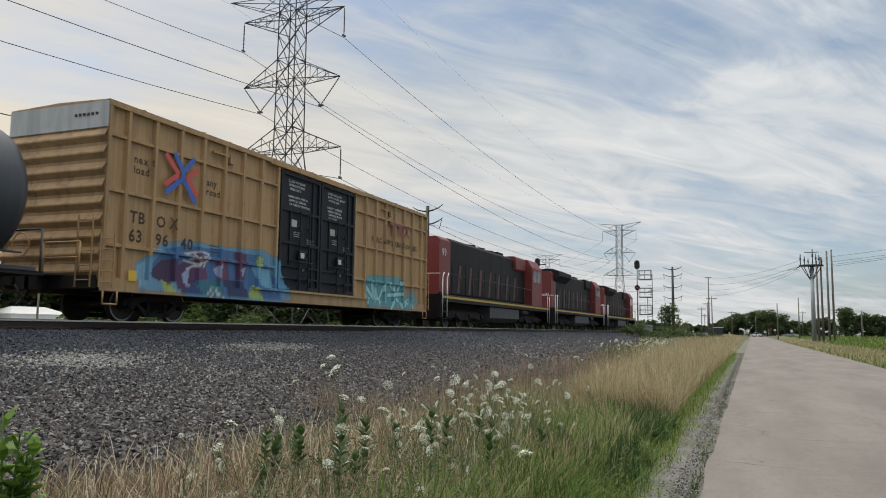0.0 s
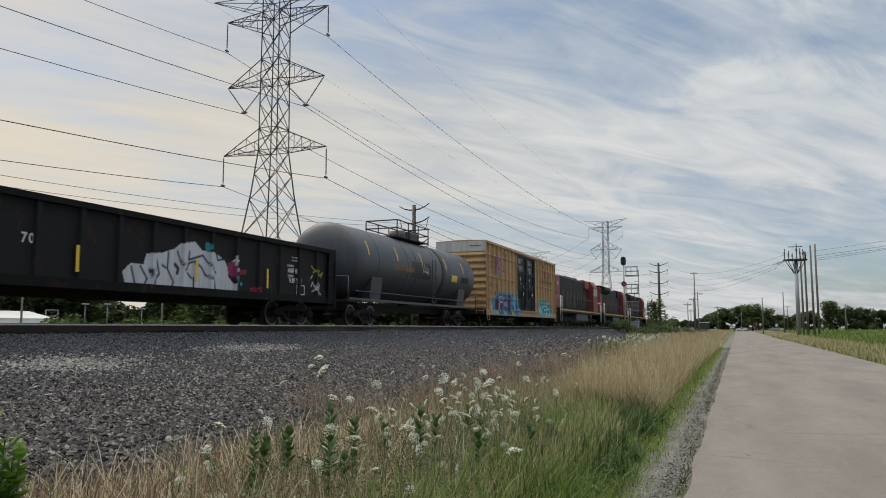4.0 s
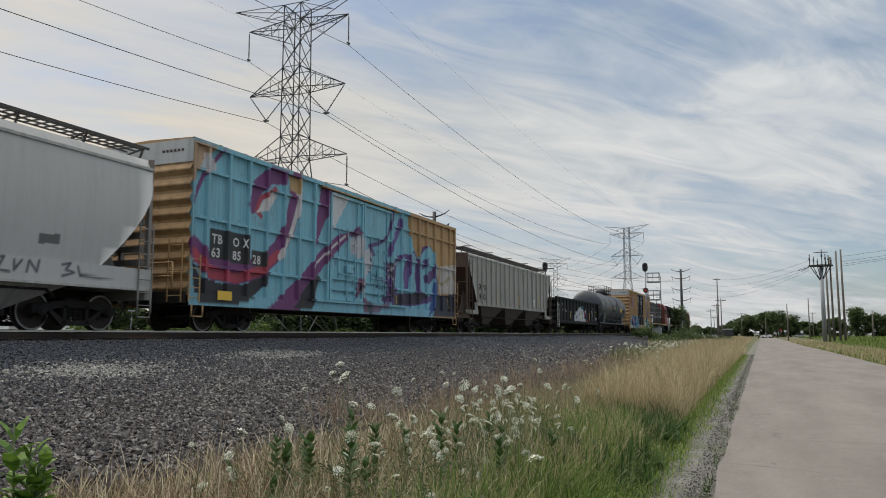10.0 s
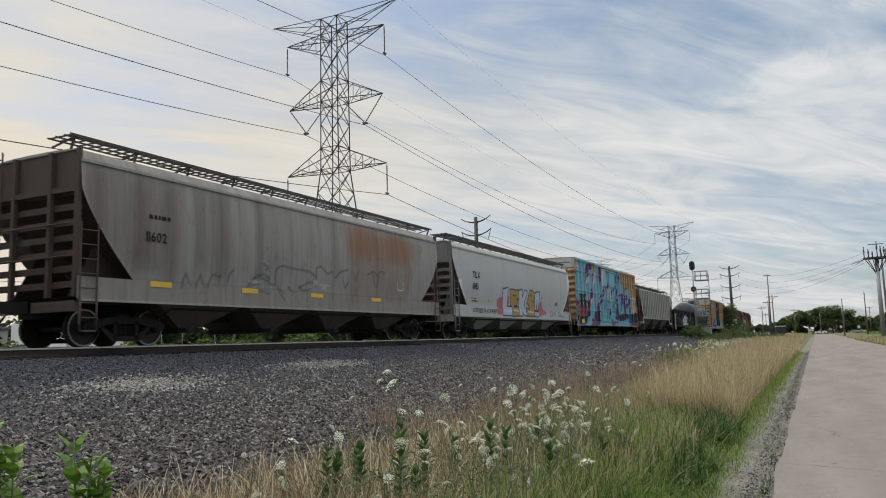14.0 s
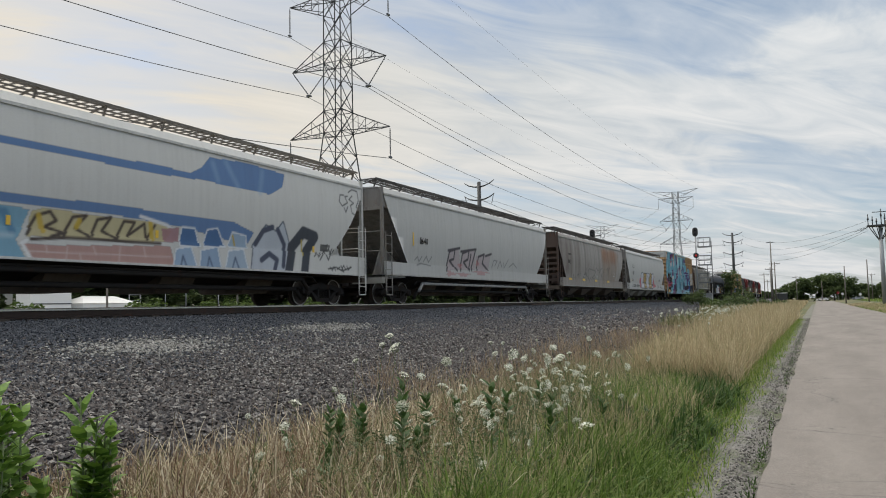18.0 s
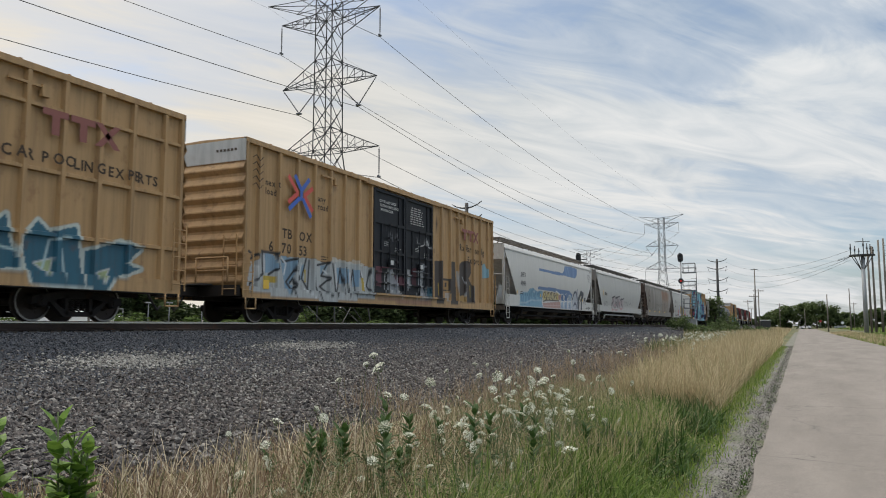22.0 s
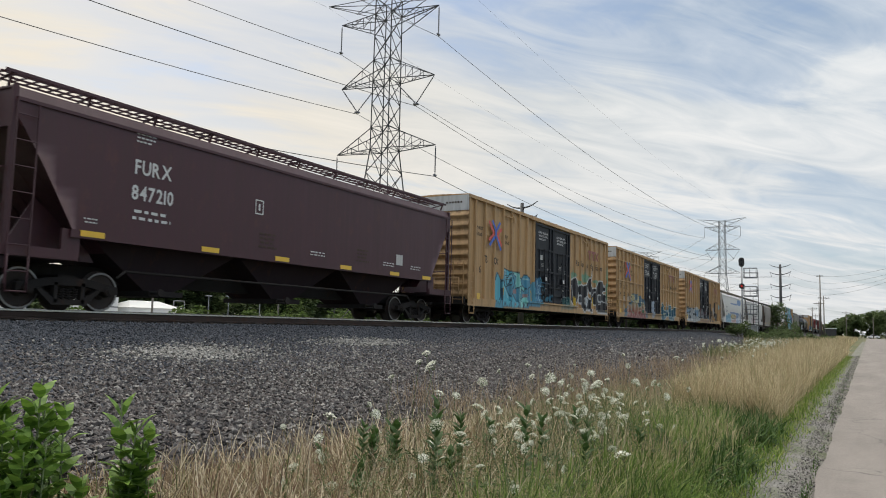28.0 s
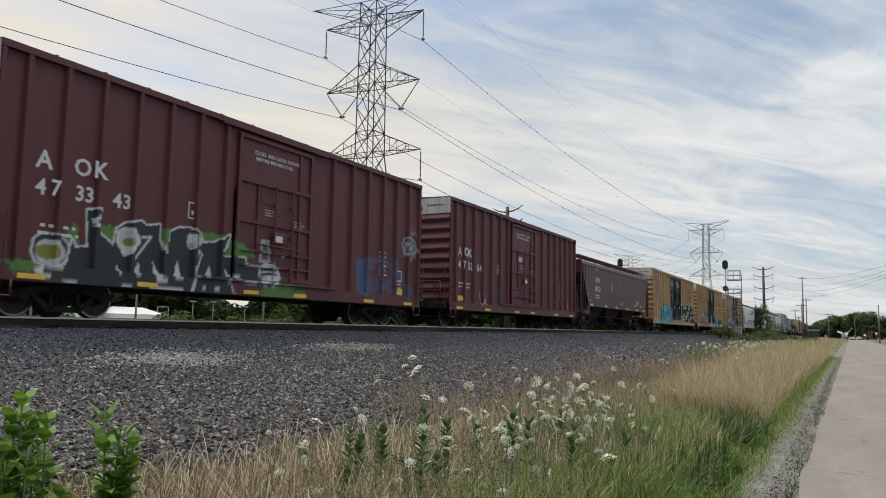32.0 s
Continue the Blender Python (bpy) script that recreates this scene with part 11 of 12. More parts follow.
    sp.stroke([(7.11, 1.43), (7.02, 1.03), (7.17, 0.75)], 0.045, (0.62, 0.64, 0.64), 1, 0.03)
    sp.stroke([(6.53, 1.62), (6.63, 1.72)], 0.045, (0.62, 0.64, 0.64), 1, 0.03)
    return sp


def paint_first(sp):
    sp.area([(-8.26, 1.41), (-7.73, 1.67), (-7.42, 1.96), (-6.63, 2.13), (-5.25, 2.13), (-3.03, 2.22), (-2.31, 1.99), (-2.14, 1.58), (-1.57, 0.69), (-4.86, 0.63), (-6.53, 0.68), (-8.18, 0.77)], (0.12, 0.34, 0.52), 0.9)
    sp.area([(-7.76, 1.36), (-7.31, 1.83), (-6.49, 2.02), (-5.24, 2.03), (-3.36, 2.05), (-2.64, 1.55), (-2.17, 0.77), (-4.87, 0.74), (-6.43, 0.77), (-7.06, 1.09)], (0.05, 0.15, 0.34), 0.9)
    sp.area([(-7.84, 1.17), (-7.39, 1.54), (-6.85, 1.62), (-6.71, 1.11), (-7.25, 0.95)], (0.07, 0.035, 0.09))
    sp.area([(-6.98, 1.38), (-6.44, 1.62), (-5.99, 1.32), (-6.27, 0.78), (-6.85, 0.85)], (0.09, 0.04, 0.11))
    sp.area([(-6.35, 1.87), (-5.8, 1.87), (-5.59, 1.18), (-6.24, 1.11)], (0.14, 0.06, 0.14))
    sp.area([(-4.52, 2.04), (-3.89, 2.01), (-3.97, 1.24), (-4.41, 1.25)], (0.12, 0.05, 0.12))
    sp.area([(-5.37, 1.71), (-4.82, 1.82), (-4.66, 1.23), (-5.19, 1.12)], (0.16, 0.07, 0.14))
    sp.area([(-6.79, 0.75), (-6.03, 1.09), (-5.67, 0.72)], (0.03, 0.07, 0.20))
    sp.area([(-6.19, 1.04), (-5.19, 1.2), (-4.92, 0.68), (-5.72, 0.67)], (0.04, 0.20, 0.25))
    sp.area([(-4.96, 1.22), (-4.03, 1.2), (-3.88, 0.74), (-4.81, 0.7)], (0.03, 0.05, 0.14))
    sp.area([(-7.36, 1.07), (-6.89, 0.78), (-7.14, 0.72), (-7.44, 0.82)], (0.42, 0.52, 0.12))
    sp.area([(-3.86, 0.92), (-3.51, 1.16), (-3.08, 0.66), (-3.81, 0.74)], (0.42, 0.52, 0.12))
    sp.area([(-3.43, 2.01), (-3.09, 1.97), (-3.2, 1.62), (-3.48, 1.71)], (0.40, 0.50, 0.14))
    sp.area([(-6.62, 1.25), (-6.32, 1.46), (-6.39, 0.93), (-6.55, 0.99)], (0.36, 0.42, 0.60))
    sp.area([(-5.41, 1.46), (-5.04, 1.66), (-5.16, 1.24)], (0.36, 0.42, 0.60))
    sp.area([(-4.31, 1.54), (-3.93, 1.64), (-4.04, 1.34)], (0.45, 0.50, 0.62))
    sp.area([(-3.67, 1.66), (-2.72, 1.66), (-2.54, 0.98), (-3.32, 1.22)], (0.20, 0.45, 0.60))
    sp.area([(-8.17, 1.36), (-7.91, 1.5), (-7.95, 0.85), (-8.18, 0.84)], (0.25, 0.48, 0.62))
    sp.stroke([(-6.65, 1.76), (-6.08, 1.88), (-6.33, 1.66), (-5.74, 1.78), (-6.11, 1.48), (-5.62, 1.68)], 0.05, (0.66, 0.66, 0.64), 1, 0.03)
    sp.stroke([(-6.59, 1.61), (-6.06, 1.55), (-6.45, 1.39)], 0.05, (0.66, 0.66, 0.64), 1, 0.03)
    sp.stroke([(-5.92, 1.91), (-5.58, 1.86), (-5.78, 1.5)], 0.05, (0.66, 0.66, 0.64), 1, 0.03)
    sp.stroke([(-5.68, 0.77), (-5.46, 0.98), (-5.16, 0.76)], 0.05, (0.66, 0.66, 0.64), 1, 0.03)
    sp.stroke([(-5.56, 0.67), (-5.4, 0.85), (-4.98, 0.66)], 0.05, (0.66, 0.66, 0.64), 1, 0.03)
    sp.area([(3.31, 1.67), (3.93, 1.99), (6.65, 2.05), (7.19, 1.23), (7.74, 0.76), (3.67, 0.76)], (0.10, 0.36, 0.40), 0.92)
    sp.stroke([(3.66, 0.88), (3.52, 1.59), (4.25, 1.06), (4.11, 1.67)], 0.26, (0.03, 0.20, 0.26), 1, 0.03)
    sp.stroke([(3.66, 0.88), (3.52, 1.59), (4.25, 1.06), (4.11, 1.67)], 0.16, (0.40, 0.72, 0.68), 1, 0.03)
    sp.stroke([(4.39, 1.64), (4.65, 0.93), (5.19, 1.68), (5.22, 1.05)], 0.26, (0.03, 0.20, 0.26), 1, 0.03)
    sp.stroke([(4.39, 1.64), (4.65, 0.93), (5.19, 1.68), (5.22, 1.05)], 0.16, (0.40, 0.72, 0.68), 1, 0.03)
    sp.stroke([(5.67, 1.76), (6.82, 0.78)], 0.26, (0.03, 0.20, 0.26), 1, 0.03)
    sp.stroke([(5.67, 1.76), (6.82, 0.78)], 0.16, (0.40, 0.72, 0.68), 1, 0.03)
    sp.stroke([(6.78, 1.83), (5.71, 0.7)], 0.26, (0.03, 0.20, 0.26), 1, 0.03)
    sp.stroke([(6.78, 1.83), (5.71, 0.7)], 0.16, (0.40, 0.72, 0.68), 1, 0.03)
    sp.stroke([(5.57, 1.26), (7.06, 1.38)], 0.26, (0.03, 0.20, 0.26), 1, 0.03)
    sp.stroke([(5.57, 1.26), (7.06, 1.38)], 0.16, (0.40, 0.72, 0.68), 1, 0.03)
    sp.stroke([(7.08, 0.92), (7.59, 1.19), (7.88, 0.81)], 0.26, (0.03, 0.20, 0.26), 1, 0.03)
    sp.stroke([(7.08, 0.92), (7.59, 1.19), (7.88, 0.81)], 0.16, (0.40, 0.72, 0.68), 1, 0.03)
    sp.cloud(7.93, 1.21, 0.55, 0.32, (0.10, 0.36, 0.44), 0.7, 2, 0.4)
    return sp


def paint_block(sp):
    sp.area([(-3.67, 1.8), (-3.45, 1.92), (-2.97, 2), (-2.84, 1.56), (-3.03, 1.11), (-3.56, 1.1)], (0.50, 0.06, 0.09), 0.85)
    sp.cloud(-2.78, 2.09, 0.18, 0.12, (0.50, 0.06, 0.09), 0.7, 3, 0.5)
    sp.area([(2.41, 1.65), (2.98, 2.04), (3.24, 1.6), (3.99, 1.3), (2.35, 1.08)], (0.50, 0.06, 0.09), 0.85)
    sp.cloud(-2.17, 1.87, 0.19, 0.21, (0.50, 0.06, 0.09), 0.8, 5, 0.4)
    sp.cloud(-3.16, 2.15, 0.08, 0.04, (0.50, 0.06, 0.09), 0.7, 2, 0.5)
    sp.cloud(3.07, 2.17, 0.12, 0.09, (0.50, 0.06, 0.09), 0.7, 2, 0.5)
    sp.stroke([(-2.89, 2.36), (-2.25, 2.46), (-2.26, 1.53), (-1.6, 1.51), (-1.64, 1.11), (-2.91, 1.12), (-2.89, 2.36)], 0.15, (0.015, 0.035, 0.05), 1, 0.03)
    sp.stroke([(-1.92, 2.39), (-0.79, 2.39), (-0.61, 2.25), (-0.68, 1.97), (-1.13, 2.02), (-0.83, 1.9), (-0.88, 1.64), (-1.26, 1.65), (-1.31, 1.52), (-0.62, 1.53), (-0.53, 1.13), (-1.55, 1.08), (-1.5, 1.55), (-1.8, 1.67), (-1.92, 2.39)], 0.15, (0.015, 0.035, 0.05), 1, 0.03)
    sp.stroke([(-0.62, 2.42), (-0.1, 2.45), (-0.13, 2), (0.24, 2.43), (0.62, 2.41), (0.18, 1.81), (0.55, 1.14), (0.05, 1.18), (-0.08, 1.5), (-0.16, 1.12), (-0.54, 1.14), (-0.62, 2.42)], 0.15, (0.015, 0.035, 0.05), 1, 0.03)
    sp.stroke([(0.64, 1.85), (1.08, 2.46), (1.39, 2.5), (1.81, 2.34), (1.63, 1.94), (1.14, 2.06), (1.76, 1.82), (1.82, 1.14), (0.55, 1.14), (0.58, 1.5), (1.13, 1.46), (0.93, 1.7), (0.64, 1.85)], 0.15, (0.015, 0.035, 0.05), 1, 0.03)
    sp.stroke([(1.86, 2.34), (2.28, 2.47), (2.18, 1.51), (1.92, 1.47), (1.86, 2.34)], 0.15, (0.015, 0.035, 0.05), 1, 0.03)
    sp.stroke([(2.26, 2.39), (2.66, 2.48), (2.51, 1.51), (2.27, 1.49), (2.26, 2.39)], 0.15, (0.015, 0.035, 0.05), 1, 0.03)
    sp.stroke([(1.89, 1.37), (2.16, 1.36), (2.16, 1.13), (1.88, 1.15), (1.89, 1.37)], 0.15, (0.015, 0.035, 0.05), 1, 0.03)
    sp.stroke([(2.25, 1.36), (2.51, 1.36), (2.48, 1.12), (2.22, 1.13), (2.25, 1.36)], 0.15, (0.015, 0.035, 0.05), 1, 0.03)
    sp.area([(-2.89, 2.36), (-2.25, 2.46), (-2.26, 1.53), (-1.6, 1.51), (-1.64, 1.11), (-2.91, 1.12)], (0.52, 0.53, 0.60))
    sp.area([(-1.92, 2.39), (-0.79, 2.39), (-0.61, 2.25), (-0.68, 1.97), (-1.13, 2.02), (-0.83, 1.9), (-0.88, 1.64), (-1.26, 1.65), (-1.31, 1.52), (-0.62, 1.53), (-0.53, 1.13), (-1.55, 1.08), (-1.5, 1.55), (-1.8, 1.67)], (0.40, 0.26, 0.06))
    sp.area([(-0.62, 2.42), (-0.1, 2.45), (-0.13, 2), (0.24, 2.43), (0.62, 2.41), (0.18, 1.81), (0.55, 1.14), (0.05, 1.18), (-0.08, 1.5), (-0.16, 1.12), (-0.54, 1.14)], (0.52, 0.53, 0.60))
    sp.area([(0.64, 1.85), (1.08, 2.46), (1.39, 2.5), (1.81, 2.34), (1.63, 1.94), (1.14, 2.06), (1.76, 1.82), (1.82, 1.14), (0.55, 1.14), (0.58, 1.5), (1.13, 1.46), (0.93, 1.7)], (0.40, 0.26, 0.06))
    sp.area([(1.86, 2.34), (2.28, 2.47), (2.18, 1.51), (1.92, 1.47)], (0.52, 0.53, 0.60))
    sp.area([(2.26, 2.39), (2.66, 2.48), (2.51, 1.51), (2.27, 1.49)], (0.52, 0.53, 0.60))
    sp.area([(1.89, 1.37), (2.16, 1.36), (2.16, 1.13), (1.88, 1.15)], (0.52, 0.53, 0.60))
    sp.area([(2.25, 1.36), (2.51, 1.36), (2.48, 1.12), (2.22, 1.13)], (0.52, 0.53, 0.60))
    sp.stroke([(-2.82, 1.34), (-2.24, 1.29), (-1.71, 1.31)], 0.07, (0.66, 0.67, 0.72), 0.8, 0.03)
    sp.stroke([(-1.42, 1.39), (-0.7, 1.34)], 0.07, (0.66, 0.67, 0.72), 0.8, 0.03)
    sp.stroke([(-0.45, 1.42), (-0.24, 1.35)], 0.07, (0.66, 0.67, 0.72), 0.8, 0.03)
    sp.stroke([(0.76, 1.35), (1.62, 1.33)], 0.07, (0.66, 0.67, 0.72), 0.8, 0.03)
    sp.stroke([(-1.47, 2.13), (-1.13, 2.12)], 0.08, (0.015, 0.035, 0.05), 1, 0.03)
    sp.stroke([(1.09, 2.25), (1.33, 2.22)], 0.08, (0.015, 0.035, 0.05), 1, 0.03)
    sp.stroke([(4.55, 1.38), (4.76, 1.45), (4.62, 1.17), (4.89, 1.15)], 0.05, (0.03, 0.03, 0.05), 1, 0.03)
    sp.stroke([(4.98, 1.39), (4.99, 1.19), (5.15, 1.4)], 0.05, (0.03, 0.03, 0.05), 1, 0.03)
    sp.stroke([(5.27, 1.17), (5.32, 1.41), (5.5, 1.19), (5.55, 1.43)], 0.05, (0.03, 0.03, 0.05), 1, 0.03)
    sp.stroke([(6.11, 1.39), (6.32, 1.44), (6.2, 1.29), (6.42, 1.24), (6.12, 1.15)], 0.05, (0.03, 0.03, 0.05), 1, 0.03)
    sp.stroke([(6.51, 1.38), (6.58, 1.17), (6.76, 1.38)], 0.05, (0.03, 0.03, 0.05), 1, 0.03)
    sp.stroke([(6.88, 1.37), (6.86, 1.15), (7.09, 1.16)], 0.05, (0.03, 0.03, 0.05), 1, 0.03)
    sp.stroke([(7.21, 1.37), (7.22, 1.15), (7.41, 1.36)], 0.05, (0.03, 0.03, 0.05), 1, 0.03)
    return sp


def paint_script(sp):
    sp.area([(-0.97, 3.64), (-0.21, 3.96), (-0.11, 3.66), (-0.96, 3.42)], (0.14, 0.05, 0.14))
    sp.area([(-0.96, 3.39), (-0.14, 3.63), (0.13, 3.35), (0.08, 2.82), (-0.41, 2.72), (-0.92, 2.83)], (0.55, 0.53, 0.55), 0.9)
    sp.cloud(-0.66, 2.71, 0.18, 0.12, (0.21, 0.47, 0.57), 0.8, 2, 0.3)
    sp.area([(-0.02, 2.98), (0.54, 3.2), (0.74, 2.93), (0.64, 2.42), (0.34, 2.16), (0.21, 1.88), (0.02, 1.33), (-0.1, 1.63), (0.06, 2.12)], (0.55, 0.53, 0.55), 0.9)
    sp.area([(-0.55, 1.59), (-0.36, 1.96), (0.12, 2.01), (-0.08, 1.75), (-0.32, 1.26), (-0.5, 1.25)], (0.22, 0.06, 0.13), 0.9)
    sp.area([(-0.33, 1.49), (-0.13, 1.72), (0.16, 1.82), (0.25, 1.69), (-0.02, 1.61), (-0.22, 1.43)], (0.03, 0.02, 0.04))
    sp.area([(-0.03, 1.28), (0.3, 1.31), (0.36, 0.71), (0.01, 0.7)], (0.18, 0.055, 0.12), 0.9)
    sp.area([(0.31, 1.16), (0.69, 1.14), (0.71, 0.65), (0.34, 0.69)], (0.04, 0.03, 0.05), 0.9)
    sp.area([(0.69, 1.04), (2.08, 1.11), (2.1, 0.82), (0.71, 0.75)], (0.20, 0.07, 0.16), 0.8)
    sp.stroke([(0.59, 2.81), (0.7, 2.57), (0.5, 2.4)], 0.05, (0.04, 0.10, 0.14), 1, 0.03)
    sp.stroke([(0.42, 2.29), (0.68, 2.27), (0.7, 2)], 0.05, (0.04, 0.10, 0.14), 1, 0.03)
    sp.stroke([(0.75, 2.2), (1.02, 2.16), (1, 1.91), (1.23, 1.75)], 0.05, (0.04, 0.10, 0.14), 1, 0.03)
    sp.stroke([(1.08, 1.74), (1.59, 1.68), (1.6, 1.42)], 0.05, (0.04, 0.10, 0.14), 1, 0.03)
    sp.stroke([(1.46, 2.16), (1.64, 1.97), (1.65, 1.66)], 0.05, (0.04, 0.10, 0.14), 1, 0.03)
    sp.stroke([(1.21, 2.13), (1.23, 1.75)], 0.05, (0.04, 0.10, 0.14), 1, 0.03)
    sp.stroke([(2.54, 5.02), (2.31, 4.32), (2.02, 3.81), (1.3, 3.46), (0.51, 3.29)], 0.16, (0.11, 0.055, 0.19), 1, 0.03)
    sp.area([(0.45, 3.28), (0.81, 3.22), (1.01, 2.97), (0.71, 2.88)], (0.11, 0.055, 0.19), 0.9)
    sp.stroke([(3.25, 4.58), (2.96, 4.03), (2.53, 3.58), (2.12, 3.15)], 0.34, (0.13, 0.08, 0.26), 1, 0.03)
    sp.area([(1.73, 2.74), (2.71, 2.83), (3.04, 3.15), (3.71, 3.29), (4.21, 3.3), (4.69, 3.56), (5.02, 3.21), (5.21, 3.2), (5.57, 3.8), (6.43, 3.94), (6.93, 3.44), (7.06, 2.78), (7.35, 2.3), (6.88, 1.42), (4.6, 1.12), (1.39, 1.1), (1.99, 1.66), (1.83, 2.2)], (0.11, 0.055, 0.19))
    sp.area([(2.52, 1.46), (3.94, 1.64), (6.5, 1.76), (5.19, 1.24), (2.61, 1.08)], (0.035, 0.03, 0.05))
    sp.area([(2.09, 2.77), (2.64, 2.79), (2.74, 2.3), (2.53, 1.32), (2.27, 1.44), (2.35, 2.12)], (0.04, 0.03, 0.06))
    sp.stroke([(1.98, 2.43), (2.4, 2.54), (3.05, 2.9)], 0.05, (0.55, 0.53, 0.55), 1, 0.03)
    sp.stroke([(1.99, 2.22), (2.38, 2.21), (2.68, 1.88)], 0.05, (0.55, 0.53, 0.55), 1, 0.03)
    sp.stroke([(2.25, 2.65), (2.4, 2.48), (2.14, 2.1)], 0.04, (0.55, 0.53, 0.55), 1, 0.03)
    sp.area([(2.79, 1.89), (2.94, 2.8), (3.63, 3.19), (3.8, 3.04), (3.58, 2.39), (3.73, 1.8), (4.06, 1.83), (4.35, 3.08), (4.6, 3.45), (4.88, 3.28), (4.73, 2.37), (4.93, 1.87), (4.58, 1.66), (2.99, 1.6)], (0.21, 0.47, 0.57))
    sp.area([(3.62, 2.4), (3.9, 2.72), (4.24, 2.77), (4.06, 1.92), (3.73, 1.83)], (0.14, 0.08, 0.26), 0.9)
    sp.stroke([(5.66, 2.75), (6.51, 3.05), (6.66, 3.47), (6.23, 3.67), (5.64, 3.26), (5.33, 2.59), (5.59, 2.01), (6.24, 1.84), (6.96, 2.26)], 0.5, (0.21, 0.47, 0.57), 1, 0.04)
    sp.cloud(5.95, 2.82, 0.45, 0.48, (0.09, 0.05, 0.20), 1, 1, 0.1)
    sp.cloud(6.03, 2.73, 0.15, 0.23, (0.21, 0.47, 0.57), 1, 1, 0.1)
    sp.stroke([(5.61, 2.62), (6.41, 2.97)], 0.3, (0.21, 0.47, 0.57), 1, 0.03)
    sp.area([(1.43, 0.95), (3.97, 1), (6.77, 1.39), (6.27, 0.72), (1.61, 0.65)], (0.20, 0.44, 0.56), 0.95)
    sp.area([(6.9, 2.56), (7.36, 2.09), (7.11, 1.1), (5.97, 0.65), (6.51, 1.34), (6.7, 2.04)], (0.045, 0.11, 0.30))
    sp.area([(7.33, 3.05), (10.1, 3.42), (10.12, 1.86), (7.53, 1.8)], (0.52, 0.50, 0.47), 0.9)
    sp.stroke([(7.57, 2.84), (7.46, 2.31), (7.81, 2.24)], 0.14, (0.32, 0.24, 0.12), 0.8, 0.06)
    sp.stroke([(8.17, 2.37), (8.59, 2.59), (8.47, 2.29)], 0.14, (0.32, 0.24, 0.12), 0.8, 0.06)
    sp.stroke([(9.09, 3), (9.36, 2.48), (9.62, 3.06)], 0.14, (0.32, 0.24, 0.12), 0.8, 0.06)
    sp.area([(7.2, 1.68), (10.12, 1.94), (10.13, 0.81), (6.53, 0.69)], (0.02, 0.025, 0.045))
    sp.stroke([(2.94, 1.49), (2.98, 1.16)], 0.07, (0.45, 0.32, 0.05), 1, 0.03)
    sp.stroke([(8.55, 1.62), (8.59, 1.16)], 0.07, (0.45, 0.32, 0.05), 1, 0.03)
    return sp


def spray_turquoise():
    T, P, K, W = (0.21, 0.47, 0.57), (0.17, 0.045, 0.16), (0.02, 0.02, 0.025), (0.66, 0.62, 0.60)
    sp = Spray(-9.4, 9.4, 0.6, 5.1, 0.045)
    sp.area([(-9.4, 0.6), (-9.4, 5.2), (4.05, 5.2), (4.1, 4.2), (5.0, 3.3), (7.2, 3.2), (7.3, 1.9), (6.6, 0.6)], T)
    sp.area([(-9.4, 5.1), (-9.4, 3.9), (-8.9, 4.6), (-8.3, 5.1)], (0.50, 0.33, 0.20))
    sp.stroke([(-9.3, 3.4), (-8.9, 4.2), (-8.2, 4.95)], 0.14, P)
    sp.cloud(-8.7, 4.55, 0.3, 0.25, W, 0.8, 2)
    # black bowl and the red and purple swirl
    sp.area([(-9.35, 1.9), (-8.9, 1.45), (-8.0, 1.3), (-7.0, 1.35), (-6.2, 1.8), (-5.7, 2.2), (-6.0, 1.4), (-6.8, 0.9), (-7.8, 0.68), (-9.0, 0.75)], K)
    arc = [(-4.55, 4.9), (-4.5, 4.2), (-4.8, 3.3), (-5.4, 2.5), (-6.3, 1.9), (-7.4, 1.62), (-8.5, 1.7), (-9.2, 2.2)]
    sp.stroke(arc, 0.62, P)
    sp.stroke([(p[0], p[1] - 0.12) for p in arc[3:]], 0.3, (0.42, 0.05, 0.08))
    sp.stroke([(-4.35, 4.7), (-4.3, 4.1), (-4.65, 3.2), (-5.3, 2.3)], 0.2, W)
    sp.stroke([(-5.2, 4.85), (-5.9, 4.75), (-6.5, 4.3), (-6.75, 3.7)], 0.5, P)
    sp.stroke([(-5.6, 4.4), (-6.3, 4.0), (-6.55, 3.6), (-6.3, 3.45)], 0.16, (0.40, 0.05, 0.08))
    sp.area([(-6.55, 3.5), (-6.2, 3.95), (-5.75, 4.3), (-5.5, 4.2), (-5.9, 3.7)], W)
    sp.area([(-4.9, 4.95), (-4.2, 4.95), (-4.3, 4.45), (-4.8, 4.5)], (0.5, 0.33, 0.15))
    # long purple diagonal and wedge
    sp.area([(-6.1, 0.6), (-4.3, 0.6), (-3.3, 1.7), (-2.4, 2.5), (-1.2, 3.3), (-0.9, 3.62), (-1.8, 3.45), (-3.0, 2.7), (-4.1, 1.8)], P)
    sp.area([(-4.6, 0.75), (-3.5, 0.75), (-2.9, 1.9), (-3.3, 1.85)], K)
    sp.stroke([(-3.4, 2.15), (-2.2, 2.95), (-1.3, 3.45)], 0.08, W)
    sp.area([(-2.95, 4.95), (-2.4, 4.95), (-2.6, 3.9), (-3.3, 2.8), (-3.4, 2.9)], P)
    sp.area([(-2.3, 4.9), (-1.1, 4.8), (-1.7, 4.1), (-2.3, 3.4)], W, 0.85)
    paint_script(sp)
    for y0, y1, z0, z1 in ((-8.55, -7.75, 1.95, 2.78), (-7.7, -6.88, 1.93, 2.78), (-6.72, -6.02, 1.92, 2.36)):
        sp.area([(y0, z0), (y1, z0), (y1, z1), (y0, z1)], (0.025, 0.028, 0.03))
    return sp


